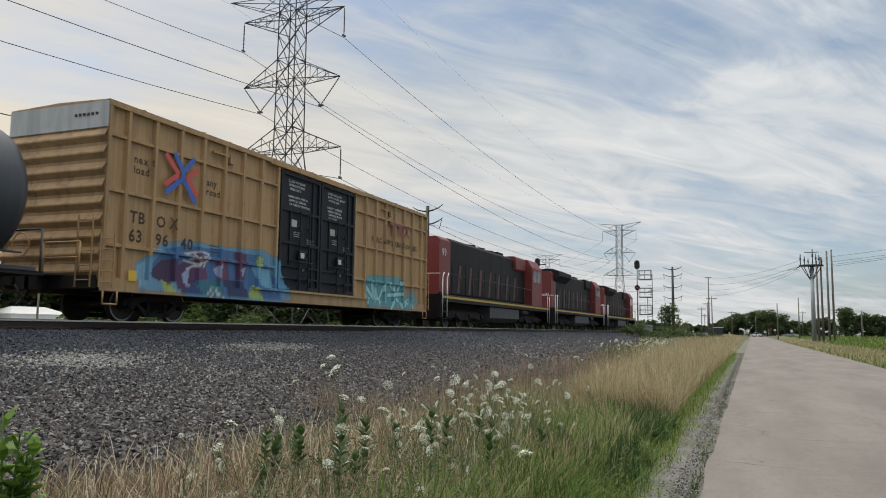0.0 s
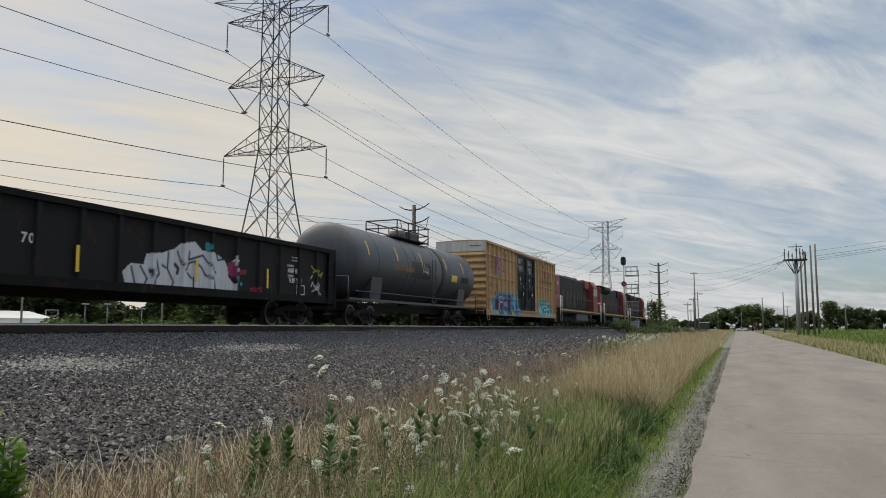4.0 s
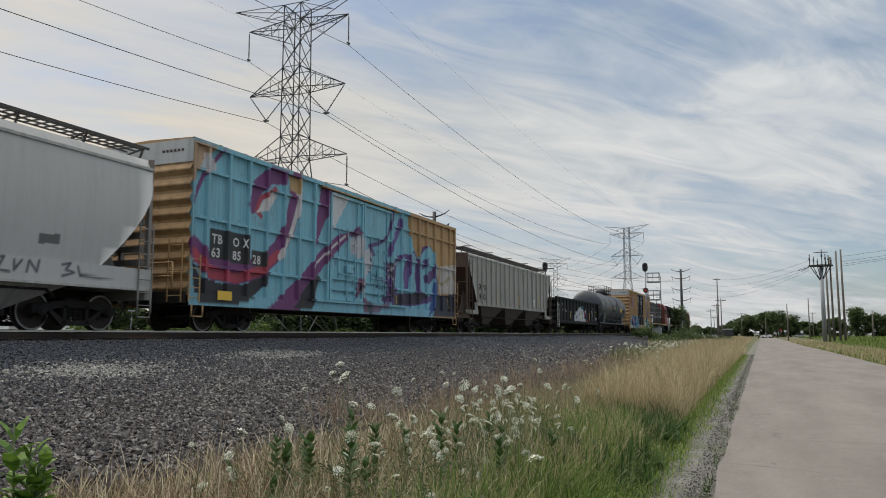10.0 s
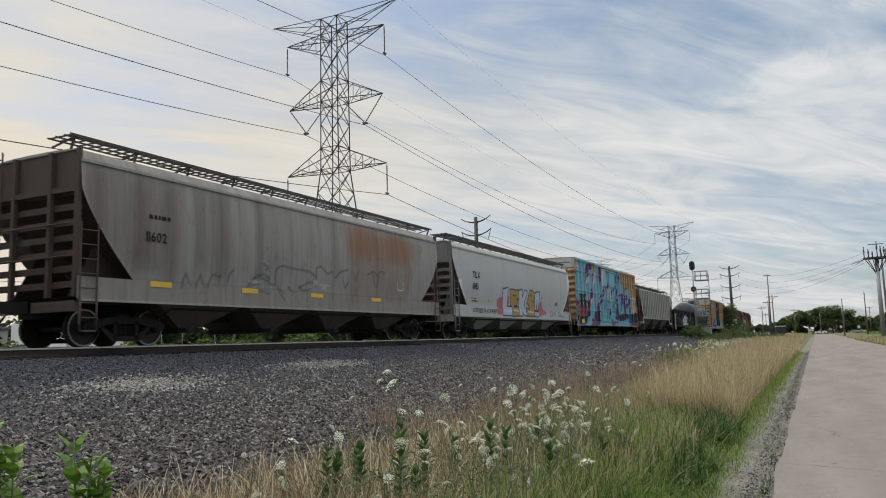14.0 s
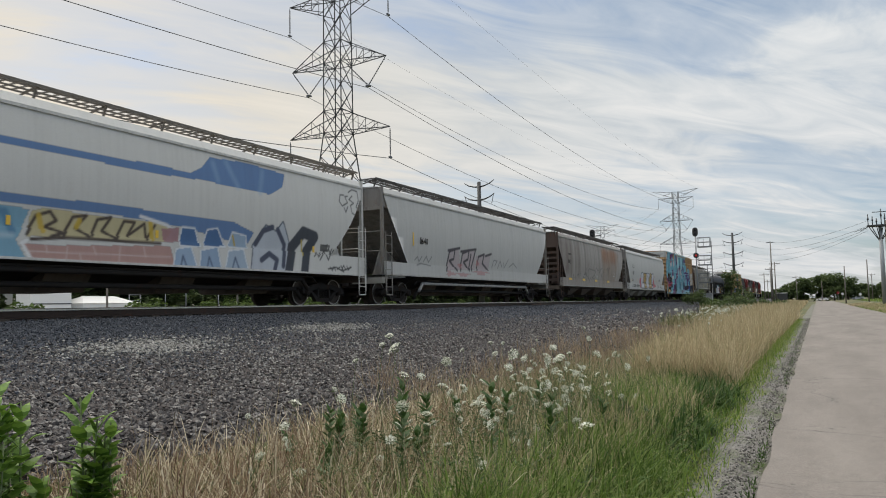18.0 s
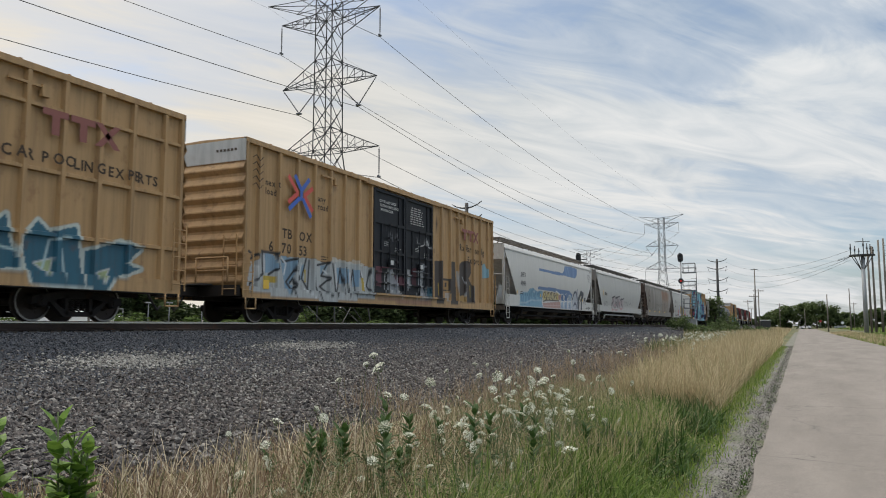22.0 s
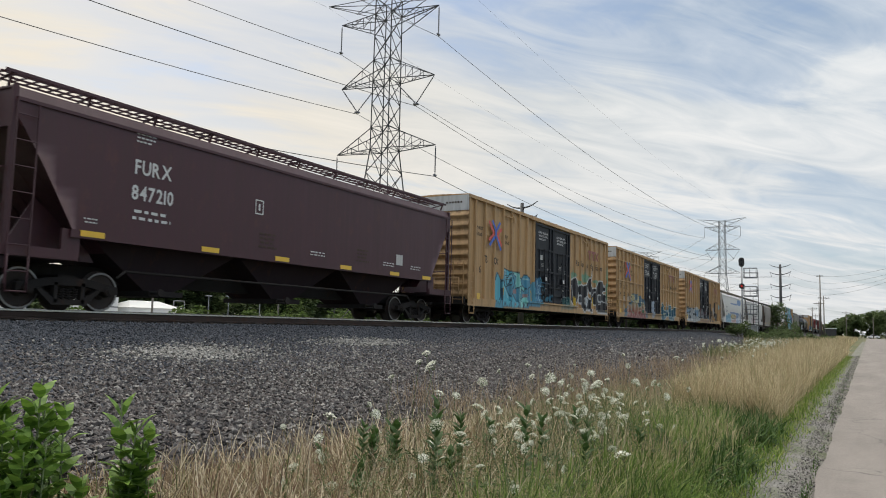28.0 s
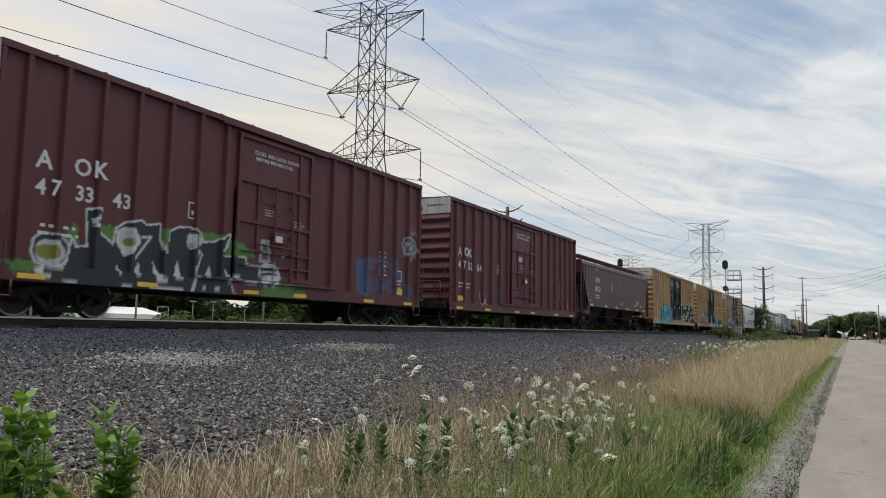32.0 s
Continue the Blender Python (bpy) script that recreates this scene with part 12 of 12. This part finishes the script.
def make_train():
    locomotive(33.2, 55.4, M_LOCO_BLACK, "red and black diesel freight locomotive with a yellow sill", False)
    locomotive(56.4, 78.8, M_LOCO_GREY, "red and grimy grey diesel freight locomotive")
    locomotive(79.8, 102.2, M_LOCO_GREY, "red and grimy grey leading diesel locomotive")
    sp = paint_first(Spray(-9.38, 9.38, 0.6, 2.4, 0.03))
    car, *_ = boxcar("boxcar", "yellow ribbed boxcar with two black plug doors and blue spray paint", 12.8, 31.55, belts=(1.75, 3.03, 4.33), spray=sp, notices=BOTH, **TTX)
    pool_marks(car, (("TB", -8.5, 2.36), ("OX", -7.62, 2.36)), (("63", -8.5, 1.9), ("96", -7.62, 1.9), ("40", -6.72, 1.9)), (("RAILCAR POOLING EXPERTS", 4.0, 3.32, 0.3),))
    tank_car(-4.1, 11.5)
    gondola(-21.5, -5.3)
    ribs = (-7.03, -6.35, -5.6, -4.78, -3.92, -3.12, -2.32, -1.42, -0.49, 0.48, 1.49, 2.45, 3.49, 4.52, 5.56, 6.4, 7.1)
    car, half, bulge = hopper("hopper_car", "weathered pale grey ribbed three-bay covered hopper", -39.95, -23.0, M_CONCRETE_GREY, M_CONCRETE_GREY, 3, end_mat=M_END_BROWN, ribs=ribs, curved=False, top=4.12, crease=4.0, z0=1.5, sill=None,
                              zc=3.7, cut=1.35, bottom=M_UNDER_BROWN, bay_low=0.5, hatch_arms=True, stripes=((-7.0, 1.7, 0.85), (-3.75, 1.65, 0.6), (0.35, 1.7, 0.55), (5.1, 1.7, 0.7)))
    for words, y, z in (("GR", -6.9, 2.3), ("PX", -6.2, 2.3), ("94", -6.9, 1.8), ("420", -6.2, 1.8)):
        lettering(car, words, 1.53, y, z, 0.42, M_LOCO_BLACK)
    part("notice_panel", Shape().box(1.525, 1.532, 3.6, 4.2, 1.8, 2.2), M_WHITE, car)
    bars(car, 1.536, 3.65, 1.84, 0.5, 0.32, 4, M_LOCO_BLACK, 12)
    sp = spray_turquoise()
    car, *_ = boxcar("boxcar", "boxcar sprayed turquoise over yellow with a big purple swirl", -60.55, -41.75, belts=(1.75, 3.03, 4.33), spray=sp, door_mats=(M_YELLOW, M_YELLOW_S), **TTX)
    for words, y, z in (("TB", -8.48, 2.4), ("OX", -7.58, 2.4), ("63", -8.48, 2.02), ("85", -7.58, 2.02), ("28", -6.66, 1.99)):
        lettering(car, words, 1.506, y, z, 0.36, M_WHITE)
    part("route_plate", Shape().box(1.612, 1.62, -8.3, -7.7, 0.85, 1.1), M_REFLECT, car)

    # four smooth-sided hoppers
    sp = Spray(-7.4, 6.6, 0.95, 2.6, 0.03)
    paint_block(sp)
    sp.area([(5.5, 1.78), (5.5, 1.98), (6.0, 2.02), (6.0, 1.82)], (0.06, 0.06, 0.06), 0.85)
    car, half, bulge = hopper("hopper_car", "smooth light grey covered hopper with red, white and gold letters", -79.2, -61.8, M_GREY, M_GREY_S, 4, spray=sp, end_mat=M_END_GREY, bottom=M_CONCRETE_GREY,
                              stripes=((-6.8, 1.6, 0.9), (-4.72, 1.7, 0.55), (4.45, 1.75, 0.35)))
    lettering(car, "TILX", bulge(2.9) + 0.012, -6.6, 2.72, 0.42, M_LOCO_BLACK, squeeze=0.85)
    lettering(car, "6183", bulge(2.4) + 0.02, -6.65, 2.2, 0.42, M_LOCO_BLACK, squeeze=0.85)
    lettering(car, "OUTSIDETRACKWRITE", 1.55, -6.6, 1.16, 0.28, M_LOCO_GREY, squeeze=0.95)
    bars(car, bulge(1.7) + 0.015, -6.75, 1.62, 0.8, 0.24, 2, M_LOCO_BLACK, 4)

    sp = Spray(-8.4, 8.4, 0.95, 4.2, 0.045)
    rng = random.Random(19)
    sp.area([(1.84, 3.53), (6, 3.7), (7.15, 3.63), (6.19, 2.33), (5.65, 1.41), (1.93, 1.2)], (0.24, 0.16, 0.10), 0.32)
    for k in range(90):
        y = 1.75 + 4.6 * rng.random()
        top = 3.62 - 0.1 * rng.random()
        sp.stroke([(y, top), (y, top - rng.uniform(0.15, 0.75))], rng.uniform(0.15, 0.5), rng.choice([(0.27, 0.11, 0.045), (0.20, 0.085, 0.04), (0.32, 0.15, 0.06)]), rng.uniform(0.12, 0.3), 0.45)
    for k in range(26):
        y = 1.8 + 4.2 * rng.random()
        sp.stroke([(y, 3.3), (y, rng.uniform(1.6, 2.6))], rng.uniform(0.1, 0.4), (0.22, 0.12, 0.07), rng.uniform(0.1, 0.25), 0.3)
    for k in range(30):
        y = rng.uniform(-8, 1)
        sp.stroke([(y, 4.0), (y + 0.05, rng.uniform(1.6, 3))], rng.uniform(0.08, 0.5), (0.13, 0.11, 0.10), rng.uniform(0.12, 0.35), 0.25)
    for k in range(26):
        y = -8.2 + 4.0 * rng.random() ** 1.5
        sp.stroke([(y, rng.uniform(3.3, 4.0)), (y + 0.05, rng.uniform(1.5, 2.2))], rng.uniform(0.2, 0.6), (0.11, 0.075, 0.055), rng.uniform(0.1, 0.3), 0.4)
    sp.area([(-8.4, 0.95), (-8.4, 1.5), (8.4, 1.5), (8.4, 0.95)], (0.16, 0.12, 0.09), 0.3)
    sp.stroke([(-3.09, 1.61), (-2.82, 1.84), (-2.52, 1.9), (-2.24, 1.78), (-2.4, 1.67)], 0.055, (0.06, 0.06, 0.06), 0.75, 0.04)
    sp.stroke([(-3.13, 1.54), (-2.4, 1.69), (-2.06, 1.62)], 0.055, (0.06, 0.06, 0.06), 0.75, 0.04)
    sp.stroke([(-2.94, 1.74), (-2.68, 1.81), (-2.32, 1.72)], 0.055, (0.06, 0.06, 0.06), 0.75, 0.04)
    sp.stroke([(-1.99, 2.07), (-1.77, 2.19), (-1.07, 2.14), (-0.37, 2.11), (-0.05, 1.98)], 0.055, (0.06, 0.06, 0.06), 0.75, 0.04)
    sp.stroke([(-1.99, 2.07), (-2, 1.65), (-1.64, 1.41)], 0.055, (0.06, 0.06, 0.06), 0.75, 0.04)
    sp.stroke([(-0.04, 1.65), (-0.06, 2.25), (0.16, 2.32), (0.54, 2.11), (0.78, 2.19)], 0.055, (0.06, 0.06, 0.06), 0.75, 0.04)
    sp.stroke([(-0.89, 1.59), (-0.46, 1.78), (-0.18, 1.8)], 0.055, (0.06, 0.06, 0.06), 0.75, 0.04)
    sp.stroke([(-0.89, 1.64), (-0.69, 1.52), (-0.3, 1.58)], 0.055, (0.06, 0.06, 0.06), 0.75, 0.04)
    sp.stroke([(0.98, 2.01), (1.28, 2.24), (1.74, 2.32)], 0.055, (0.06, 0.06, 0.06), 0.75, 0.04)
    sp.stroke([(1.45, 1.94), (1.58, 1.71), (1.79, 1.96)], 0.055, (0.06, 0.06, 0.06), 0.75, 0.04)
    sp.stroke([(2.93, 2.24), (3.28, 2.4), (3.53, 2.24), (3.78, 2.42), (4.09, 2.38)], 0.055, (0.06, 0.06, 0.06), 0.75, 0.04)
    sp.stroke([(3.24, 2.32), (3.44, 1.88)], 0.055, (0.06, 0.06, 0.06), 0.75, 0.04)
    sp.stroke([(3.68, 2.25), (3.54, 1.85)], 0.055, (0.06, 0.06, 0.06), 0.75, 0.04)
    sp.stroke([(-3.94, 1.58), (-3.88, 1.8), (-3.75, 1.93)], 0.055, (0.06, 0.06, 0.06), 0.75, 0.04)
    sp.stroke([(-4.26, 1.66), (-4.2, 1.79)], 0.055, (0.06, 0.06, 0.06), 0.75, 0.04)
    sp.stroke([(-2.69, 1.45), (-2.3, 1.36)], 0.055, (0.06, 0.06, 0.06), 0.75, 0.04)
    sp.stroke([(-1.88, 1.47), (-1.6, 1.21)], 0.055, (0.06, 0.06, 0.06), 0.75, 0.04)
    sp.stroke([(-1.4, 1.6), (-1.17, 1.46)], 0.055, (0.06, 0.06, 0.06), 0.75, 0.04)
    sp.stroke([(-2.56, 2.18), (-2.34, 2.11), (-2.42, 2.03)], 0.055, (0.06, 0.06, 0.06), 0.75, 0.04)
    sp.stroke([(2.02, 2.25), (2.18, 2), (2.35, 2.31)], 0.055, (0.06, 0.06, 0.06), 0.75, 0.04)
    sp.stroke([(-4.68, 1.43), (-4.49, 1.76), (-4.27, 1.72)], 0.055, (0.06, 0.06, 0.06), 0.75, 0.04)
    sp.stroke([(-5.09, 1.4), (-4.91, 1.72), (-4.79, 1.42)], 0.055, (0.06, 0.06, 0.06), 0.75, 0.04)
    sp.stroke([(-5.57, 1.36), (-5.4, 1.72), (-5.24, 1.44)], 0.055, (0.06, 0.06, 0.06), 0.75, 0.04)
    sp.cloud(-2.74, 1.66, 0.34, 0.06, (0.50, 0.50, 0.48), 0.45, 0, 0.5)
    sp.cloud(0.42, 1.71, 0.26, 0.11, (0.50, 0.50, 0.48), 0.45, 0, 0.5)
    sp.cloud(-0.04, 1.81, 0.14, 0.08, (0.50, 0.50, 0.48), 0.45, 0, 0.5)
    car, half, bulge = hopper("hopper_car", "rust-streaked grey covered hopper with faded black scrawls", -97.5, -80.5, M_CONCRETE_GREY, M_RUSTY_S, 4, spray=sp, end_mat=M_END_BROWN)
    lettering(car, "11602", bulge(2.5) + 0.012, -6.7, 2.38, 0.32, M_LOCO_GREY, squeeze=0.9)
    bars(car, bulge(2.9) + 0.012, -6.7, 2.86, 0.75, 0.22, 1, M_LOCO_GREY, 6)
    for y in (-6.2, -3.1, 0.0, 3.5):
        part("reflector", Shape().box(1.55, 1.556, y - 0.32, y + 0.32, 1.34, 1.47), M_REFLECT, car)
    fr, xx = Shape(), bulge(1.95) + 0.008
    for a, b, c, e in ((5.0, 5.45, 1.8, 1.84), (5.0, 5.45, 2.16, 2.2), (5.0, 5.04, 1.84, 2.16), (5.41, 5.45, 1.84, 2.16)):
        fr.box(xx, xx + 0.006, a, b, c, e)
    part("data_frame", fr, M_OFFWHITE, car)

    sp = paint_dusty(Spray(-7.6, 8.6, 1.0, 3.3, 0.032))
    car, half, bulge = hopper("hopper_car", "smooth dusty grey covered hopper with a dark sprayed tag", -118.1, -99.65, M_GREY, M_GREY_S, 0, spray=sp, pipe_mat=M_GREY, end_mat=M_END_GREY, zc=4.1, cut=1.75, z0=1.5, sill=(1.08, 1.52), bay_low=0.55, bottom=M_CONCRETE_GREY)
    lettering(car, "11640", bulge(2.5) + 0.01, -6.5, 2.3, 0.36, M_LOCO_GREY, squeeze=0.85)
    part("reflector", Shape().box(bulge(2.5) + 0.008, bulge(2.5) + 0.014, -7.1, -7.0, 2.2, 2.7), M_REFLECT, car)

    sp = paint_bars(Spray(-8.6, 9.0, 0.95, 4.0, 0.03))
    car, half, bulge = hopper("hopper_car", "off-white covered hopper with blue bars and sprayed letters along the sill", -138.05, -119.3, M_WHITE_S_PLAIN, M_WHITE_S, 0, spray=sp, zc=4.1, cut=1.9, z0=1.55, sill=(1.0, 1.57),
                              stripes=((-7.45, 1.65, 0.75), (-3.3, 1.6, 0.35), (0.3, 1.6, 0.35), (6.4, 1.6, 0.6)), walk_mat=M_WALKWAY)
    lettering(car, "SHPX", bulge(2.9) + 0.012, -6.95, 2.6, 0.36, M_FADED, squeeze=0.9)
    lettering(car, "43480", bulge(2.4) + 0.02, -6.98, 2.12, 0.36, M_FADED, squeeze=0.9)
    bars(car, bulge(1.7) + 0.015, -6.9, 1.62, 0.6, 0.2, 2, M_LOCO_GREY, 5)

    # three more pool boxcars
    sp = paint_pale(Spray(-9.38, 9.38, 0.6, 3.2, 0.03))
    car, *_ = boxcar("boxcar", "yellow smooth-panelled boxcar with black doors and pale sprayed lettering", -158.5, -139.75, belts=(), spray=sp, notices=(BOTH[1][:3], None), **TTX)
    pool_marks(car, (("TB", -7.6, 2.5), ("OX", -6.75, 2.5)), (("6", -8.2, 2.05), ("70", -7.6, 2.05), ("53", -6.75, 2.05), ("1", -5.95, 2.05)), (("Railcar Pooling", 5.4, 3.3, 0.42), ("Experts", 6.3, 2.8, 0.42)), (-6.86, 3.84))
    scrawl_spot = Shape()
    for k in range(5):
        scrawl_spot.path([(1.605, -9.1, 4.6 - 0.2 * k), (1.605, -8.95, 4.7 - 0.2 * k), (1.605, -8.8, 4.55 - 0.2 * k), (1.605, -8.65, 4.68 - 0.2 * k)], 0.012, 4)
    part("pen_scrawl", scrawl_spot, M_BROWN_INK, car)

    sp = Spray(-9.35, 9.35, 0.6, 2.5, 0.033)
    sp.area([(-7.7, 0.68), (-7.0, 1.25), (-6.2, 1.5), (-5.7, 2.2), (-5.0, 2.35), (-4.2, 2.3), (-3.0, 2.2), (-2.2, 1.9), (-1.9, 1.4), (-1.2, 0.7)], (0.05, 0.17, 0.26), 0.85)
    sp.area([(-6.9, 0.66), (-6.2, 1.15), (-2.2, 1.2), (-1.9, 0.66)], (0.26, 0.05, 0.045), 0.9)
    for cy in (-5.9, -5.1, -4.2, -3.3, -2.6):
        sp.cloud(cy, 1.25, 0.28, 0.32, (0.025, 0.20, 0.10), 0.9, cy, 0.4)
    grad = ((0.27, 0.05, 0.045), (0.52, 0.46, 0.27), 0.95, 1.85)
    for pts in ([(-6.6, 0.8), (-6.1, 1.35), (-5.7, 0.85)], [(-5.5, 2.05), (-4.9, 1.9), (-5.3, 1.4), (-4.6, 0.8), (-4.7, 1.5)], [(-4.3, 0.8), (-4.2, 1.75), (-3.7, 1.3), (-3.9, 1.1), (-3.4, 0.8)], [(-3.1, 1.5), (-3.4, 1.2), (-3.0, 0.8), (-2.7, 1.5)], [(-2.6, 1.6), (-2.1, 1.2), (-2.4, 0.75)]):
        sp.stroke(pts, 0.42, (0.5, 0.48, 0.42), 1, 0.04)
        sp.stroke(pts, 0.34, grad, 1, 0.05)
        sp.stroke(pts[:2], 0.05, (0.62, 0.6, 0.5), 0.9, 0.03)
    for cy, cz, ry, rz in ((-5.1, 2.05, 0.45, 0.22), (-3.75, 2.0, 0.26, 0.26), (-3.1, 1.95, 0.18, 0.3), (-4.4, 1.75, 0.2, 0.15)):
        sp.cloud(cy, cz, ry * 1.12, rz * 1.12, (0.03, 0.05, 0.05), 1, cy, 0.3)
        sp.cloud(cy, cz, ry, rz, (0.55, 0.50, 0.30), 1, cy, 0.3)
    paint_tag(sp)
    sp.area([(-9.2, 1.3), (-9.2, 1.75), (-8.8, 1.75), (-8.8, 1.3)], (0.65, 0.42, 0.03))
    for y, z in ((-7.5, 1.75), (-6.5, 1.8), (-7.5, 1.2)):
        sp.area([(y, z), (y + 0.5, z), (y + 0.5, z + 0.3), (y, z + 0.3)], (0.45, 0.40, 0.33), 0.8)
    car, *_ = boxcar("boxcar", "yellow ribbed boxcar with black doors and red and teal spray paint", -179.5, -160.8, belts=(1.75, 3.03, 4.33), spray=sp, notices=BOTH, **TTX)
    pool_marks(car, (("TB", -8.35, 2.55), ("OX", -7.45, 2.5)), (("64", -8.4, 2.05), ("28", -7.5, 2.05), ("24", -6.6, 2.05)), (("RAILCAR POOLING EXPERTS", 3.95, 3.2, 0.32),), (-6.72, 3.72))

    sp = paint_cyan(Spray(-9.33, 9.33, 0.6, 2.9, 0.03))
    car, *_ = boxcar("boxcar", "yellow smooth-panelled boxcar with cyan and black spray-painted letters", -199.95, -181.3, belts=(), spray=sp, notices=(("CLOSE THIS DOOR", "BEFORE CLOSING", "MAIN DOOR"), ("CLOSE AND LOCK", "BOTH DOORS BEFORE", "MOVING CAR")), **TTX)
    pool_marks(car, (("TB", -7.9, 2.5), ("OX", -7.0, 2.5)), (("6", -8.2, 2.05),), (("Railcar Pooling Experts", 3.75, 3.3, 0.42),))

    car, half, bulge = hopper("hopper_car", "dark plum covered hopper with white reporting marks", -218.3, -201.3, M_PLUM, M_PLUM, 3, top=4.15, crease=3.9, z0=1.5, sill=None, zc=3.6, cut=1.35, bottom=M_PLUM_SHADED, inset=0.4, bay_low=0.5, curved=False,
                              walk_mat=M_PLUM, stripes=((-6.95, 1.48, 0.12), (-3.8, 1.48, 0.12), (-1.25, 1.48, 0.12), (1.6, 1.48, 0.12), (4.3, 1.48, 0.12), (6.4, 1.48, 0.12)))
    lettering(car, "FURX", 1.535, -5.75, 2.98, 0.44, M_WHITE, squeeze=0.82)
    lettering(car, "847210", 1.535, -5.8, 2.42, 0.44, M_WHITE, squeeze=0.82)
    bars(car, 1.532, -5.75, 1.95, 1.2, 0.3, 2, M_WHITE, 7)
    bars(car, 1.532, -5.75, 3.65, 0.55, 0.25, 3, M_WHITE, 8)
    bars(car, 1.532, -6.9, 1.75, 0.45, 0.14, 2, M_WHITE, 9)
    s = Shape()
    for a, b, c, d in ((-2.05, -1.75, 2.62, 2.65), (-2.05, -1.75, 2.97, 3.0), (-2.05, -2.02, 2.65, 2.97), (-1.78, -1.75, 2.65, 2.97), (-1.93, -1.87, 2.72, 2.9)):
        s.box(1.53, 1.534, a, b, c, d)
    part("data_frame", s, M_WHITE, car)
    for y in (-1.9, 2.4):
        bars(car, 1.532, y, 1.75, 0.8, 0.45, 4, M_BROWN_INK, 10)
    for y in (0.2, 3.9, 5.6):
        bars(car, 1.532, y, 1.75, 0.8, 0.16, 2, M_WHITE, 11)
    part("data_panel", Shape().box(1.53, 1.534, 4.7, 5.1, 1.85, 2.2), M_OFFWHITE, car)

    AOK = dict(mat=M_MAROON, mat_s=M_MAROON_S, end_mat=M_MAROON, posts_rear=POSTS_A, posts_front=POSTS_AF, door=(6.2, 9.35), belts=(), double=False, n_end=9, tape=True)
    for rear, front, number, seed in ((-235.25, -219.6, ("47", "32", "64"), 1), (-253.2, -237.55, ("47", "33", "43"), 2)):
        sp = Spray(-7.8, 7.8, 0.6, 3.4 if seed == 2 else 2.4, 0.033)
        if seed == 2:
            paint_monogram(sp)
        else:
            scrawl(sp, -4.9, -4.2, 1.15, 0.6, 10, (0.6, 0.6, 0.6), 0.05, 8)
            sp.area([(-3.3, 1.2), (-3.3, 1.7), (-2.7, 1.7), (-2.7, 1.2)], (0.05, 0.04, 0.06), 0.8)
        car, half, d0, d1 = boxcar("boxcar", "maroon ribbed boxcar with a sprayed black and white monogram" if seed == 2 else "maroon ribbed boxcar with white reporting marks", rear, front, spray=sp, **AOK)
        plug_door(car, d0 + 0.06, d1 - 0.06, 1.1, 4.86, 1.50, sp, M_MAROON, M_MAROON_S, seed=seed, notice=("CLOSE AND LOCK DOORS", "BEFORE MOVING CAR"))
        for ch, yy in (("A", -6.95), ("O", -6.12 if seed == 2 else -6.58), ("K", -5.72 if seed == 2 else -6.0)):
            lettering(car, ch, 1.506, yy, 2.88, 0.5, M_WHITE)
        for k, w in enumerate(number):
            lettering(car, w, 1.506, -6.92 + 0.87 * k, 2.36, 0.44, M_WHITE)
        bars(car, 1.506, -6.9, 1.55, 1.2, 0.3, 2, M_WHITE, 20 + seed)
        y = 6.15 if seed == 2 else -6.95
        part("route_plate", Shape().box(1.506, 1.52, y, y + 0.55, 1.05, 1.25), M_REFLECT, car)
        fr = Shape()
        for a, b, c, e in ((y + 0.05, y + 0.5, 1.5, 1.53), (y + 0.05, y + 0.5, 1.85, 1.88), (y + 0.05, y + 0.08, 1.53, 1.85), (y + 0.47, y + 0.5, 1.53, 1.85)):
            fr.box(1.505, 1.512, a, b, c, e)
        if seed == 2:
            part("data_frame", fr, M_WHITE, car)
        s = Shape()
        for a, b, c, d in ((-3.1, -2.8, 2.4, 2.43), (-3.1, -2.8, 2.77, 2.8), (-3.1, -3.07, 2.43, 2.77), (-2.83, -2.8, 2.43, 2.77), (-3.0, -2.9, 2.5, 2.6)):
            s.box(1.502, 1.508, a, b, c, d)
        part("data_frame", s, M_WHITE, car)
        bars(car, 1.506, 5.2, 1.6, 0.5, 0.9, 6, M_WHITE, 30 + seed)
        bars(car, 1.506, 6.3, 1.1, 0.4, 0.5, 4, M_OFFWHITE, 33 + seed)


def travel(t):
    """Metres that the train has gone at t seconds; it gathers speed slowly."""
    return 7.25 * t + 0.0375 * t * t - 0.000283 * t ** 3


def motions():
    for car, mid in CARS:
        walk(car, [(t, pose(TRACK_X, mid + travel(t), RAIL_Z)) for t in [2.0 * k for k in range(17)]])
    for w, y in SPINNING:
        rows = []
        for k in range(0, 481):
            t = k / 15
            rows.append((t, Matrix.Translation((0, y, WHEEL_R)) @ Matrix.Rotation(-travel(t) / WHEEL_R, 4, "X")))
        walk(w, rows)


make_ground()
make_stones()
make_road()
make_track()
make_towers()
make_davits()
make_platform_pole()
make_distant_poles()
make_signal()
make_woods()
make_yard()
make_grass()
make_flowers()
make_weeds()
make_train()
motions()
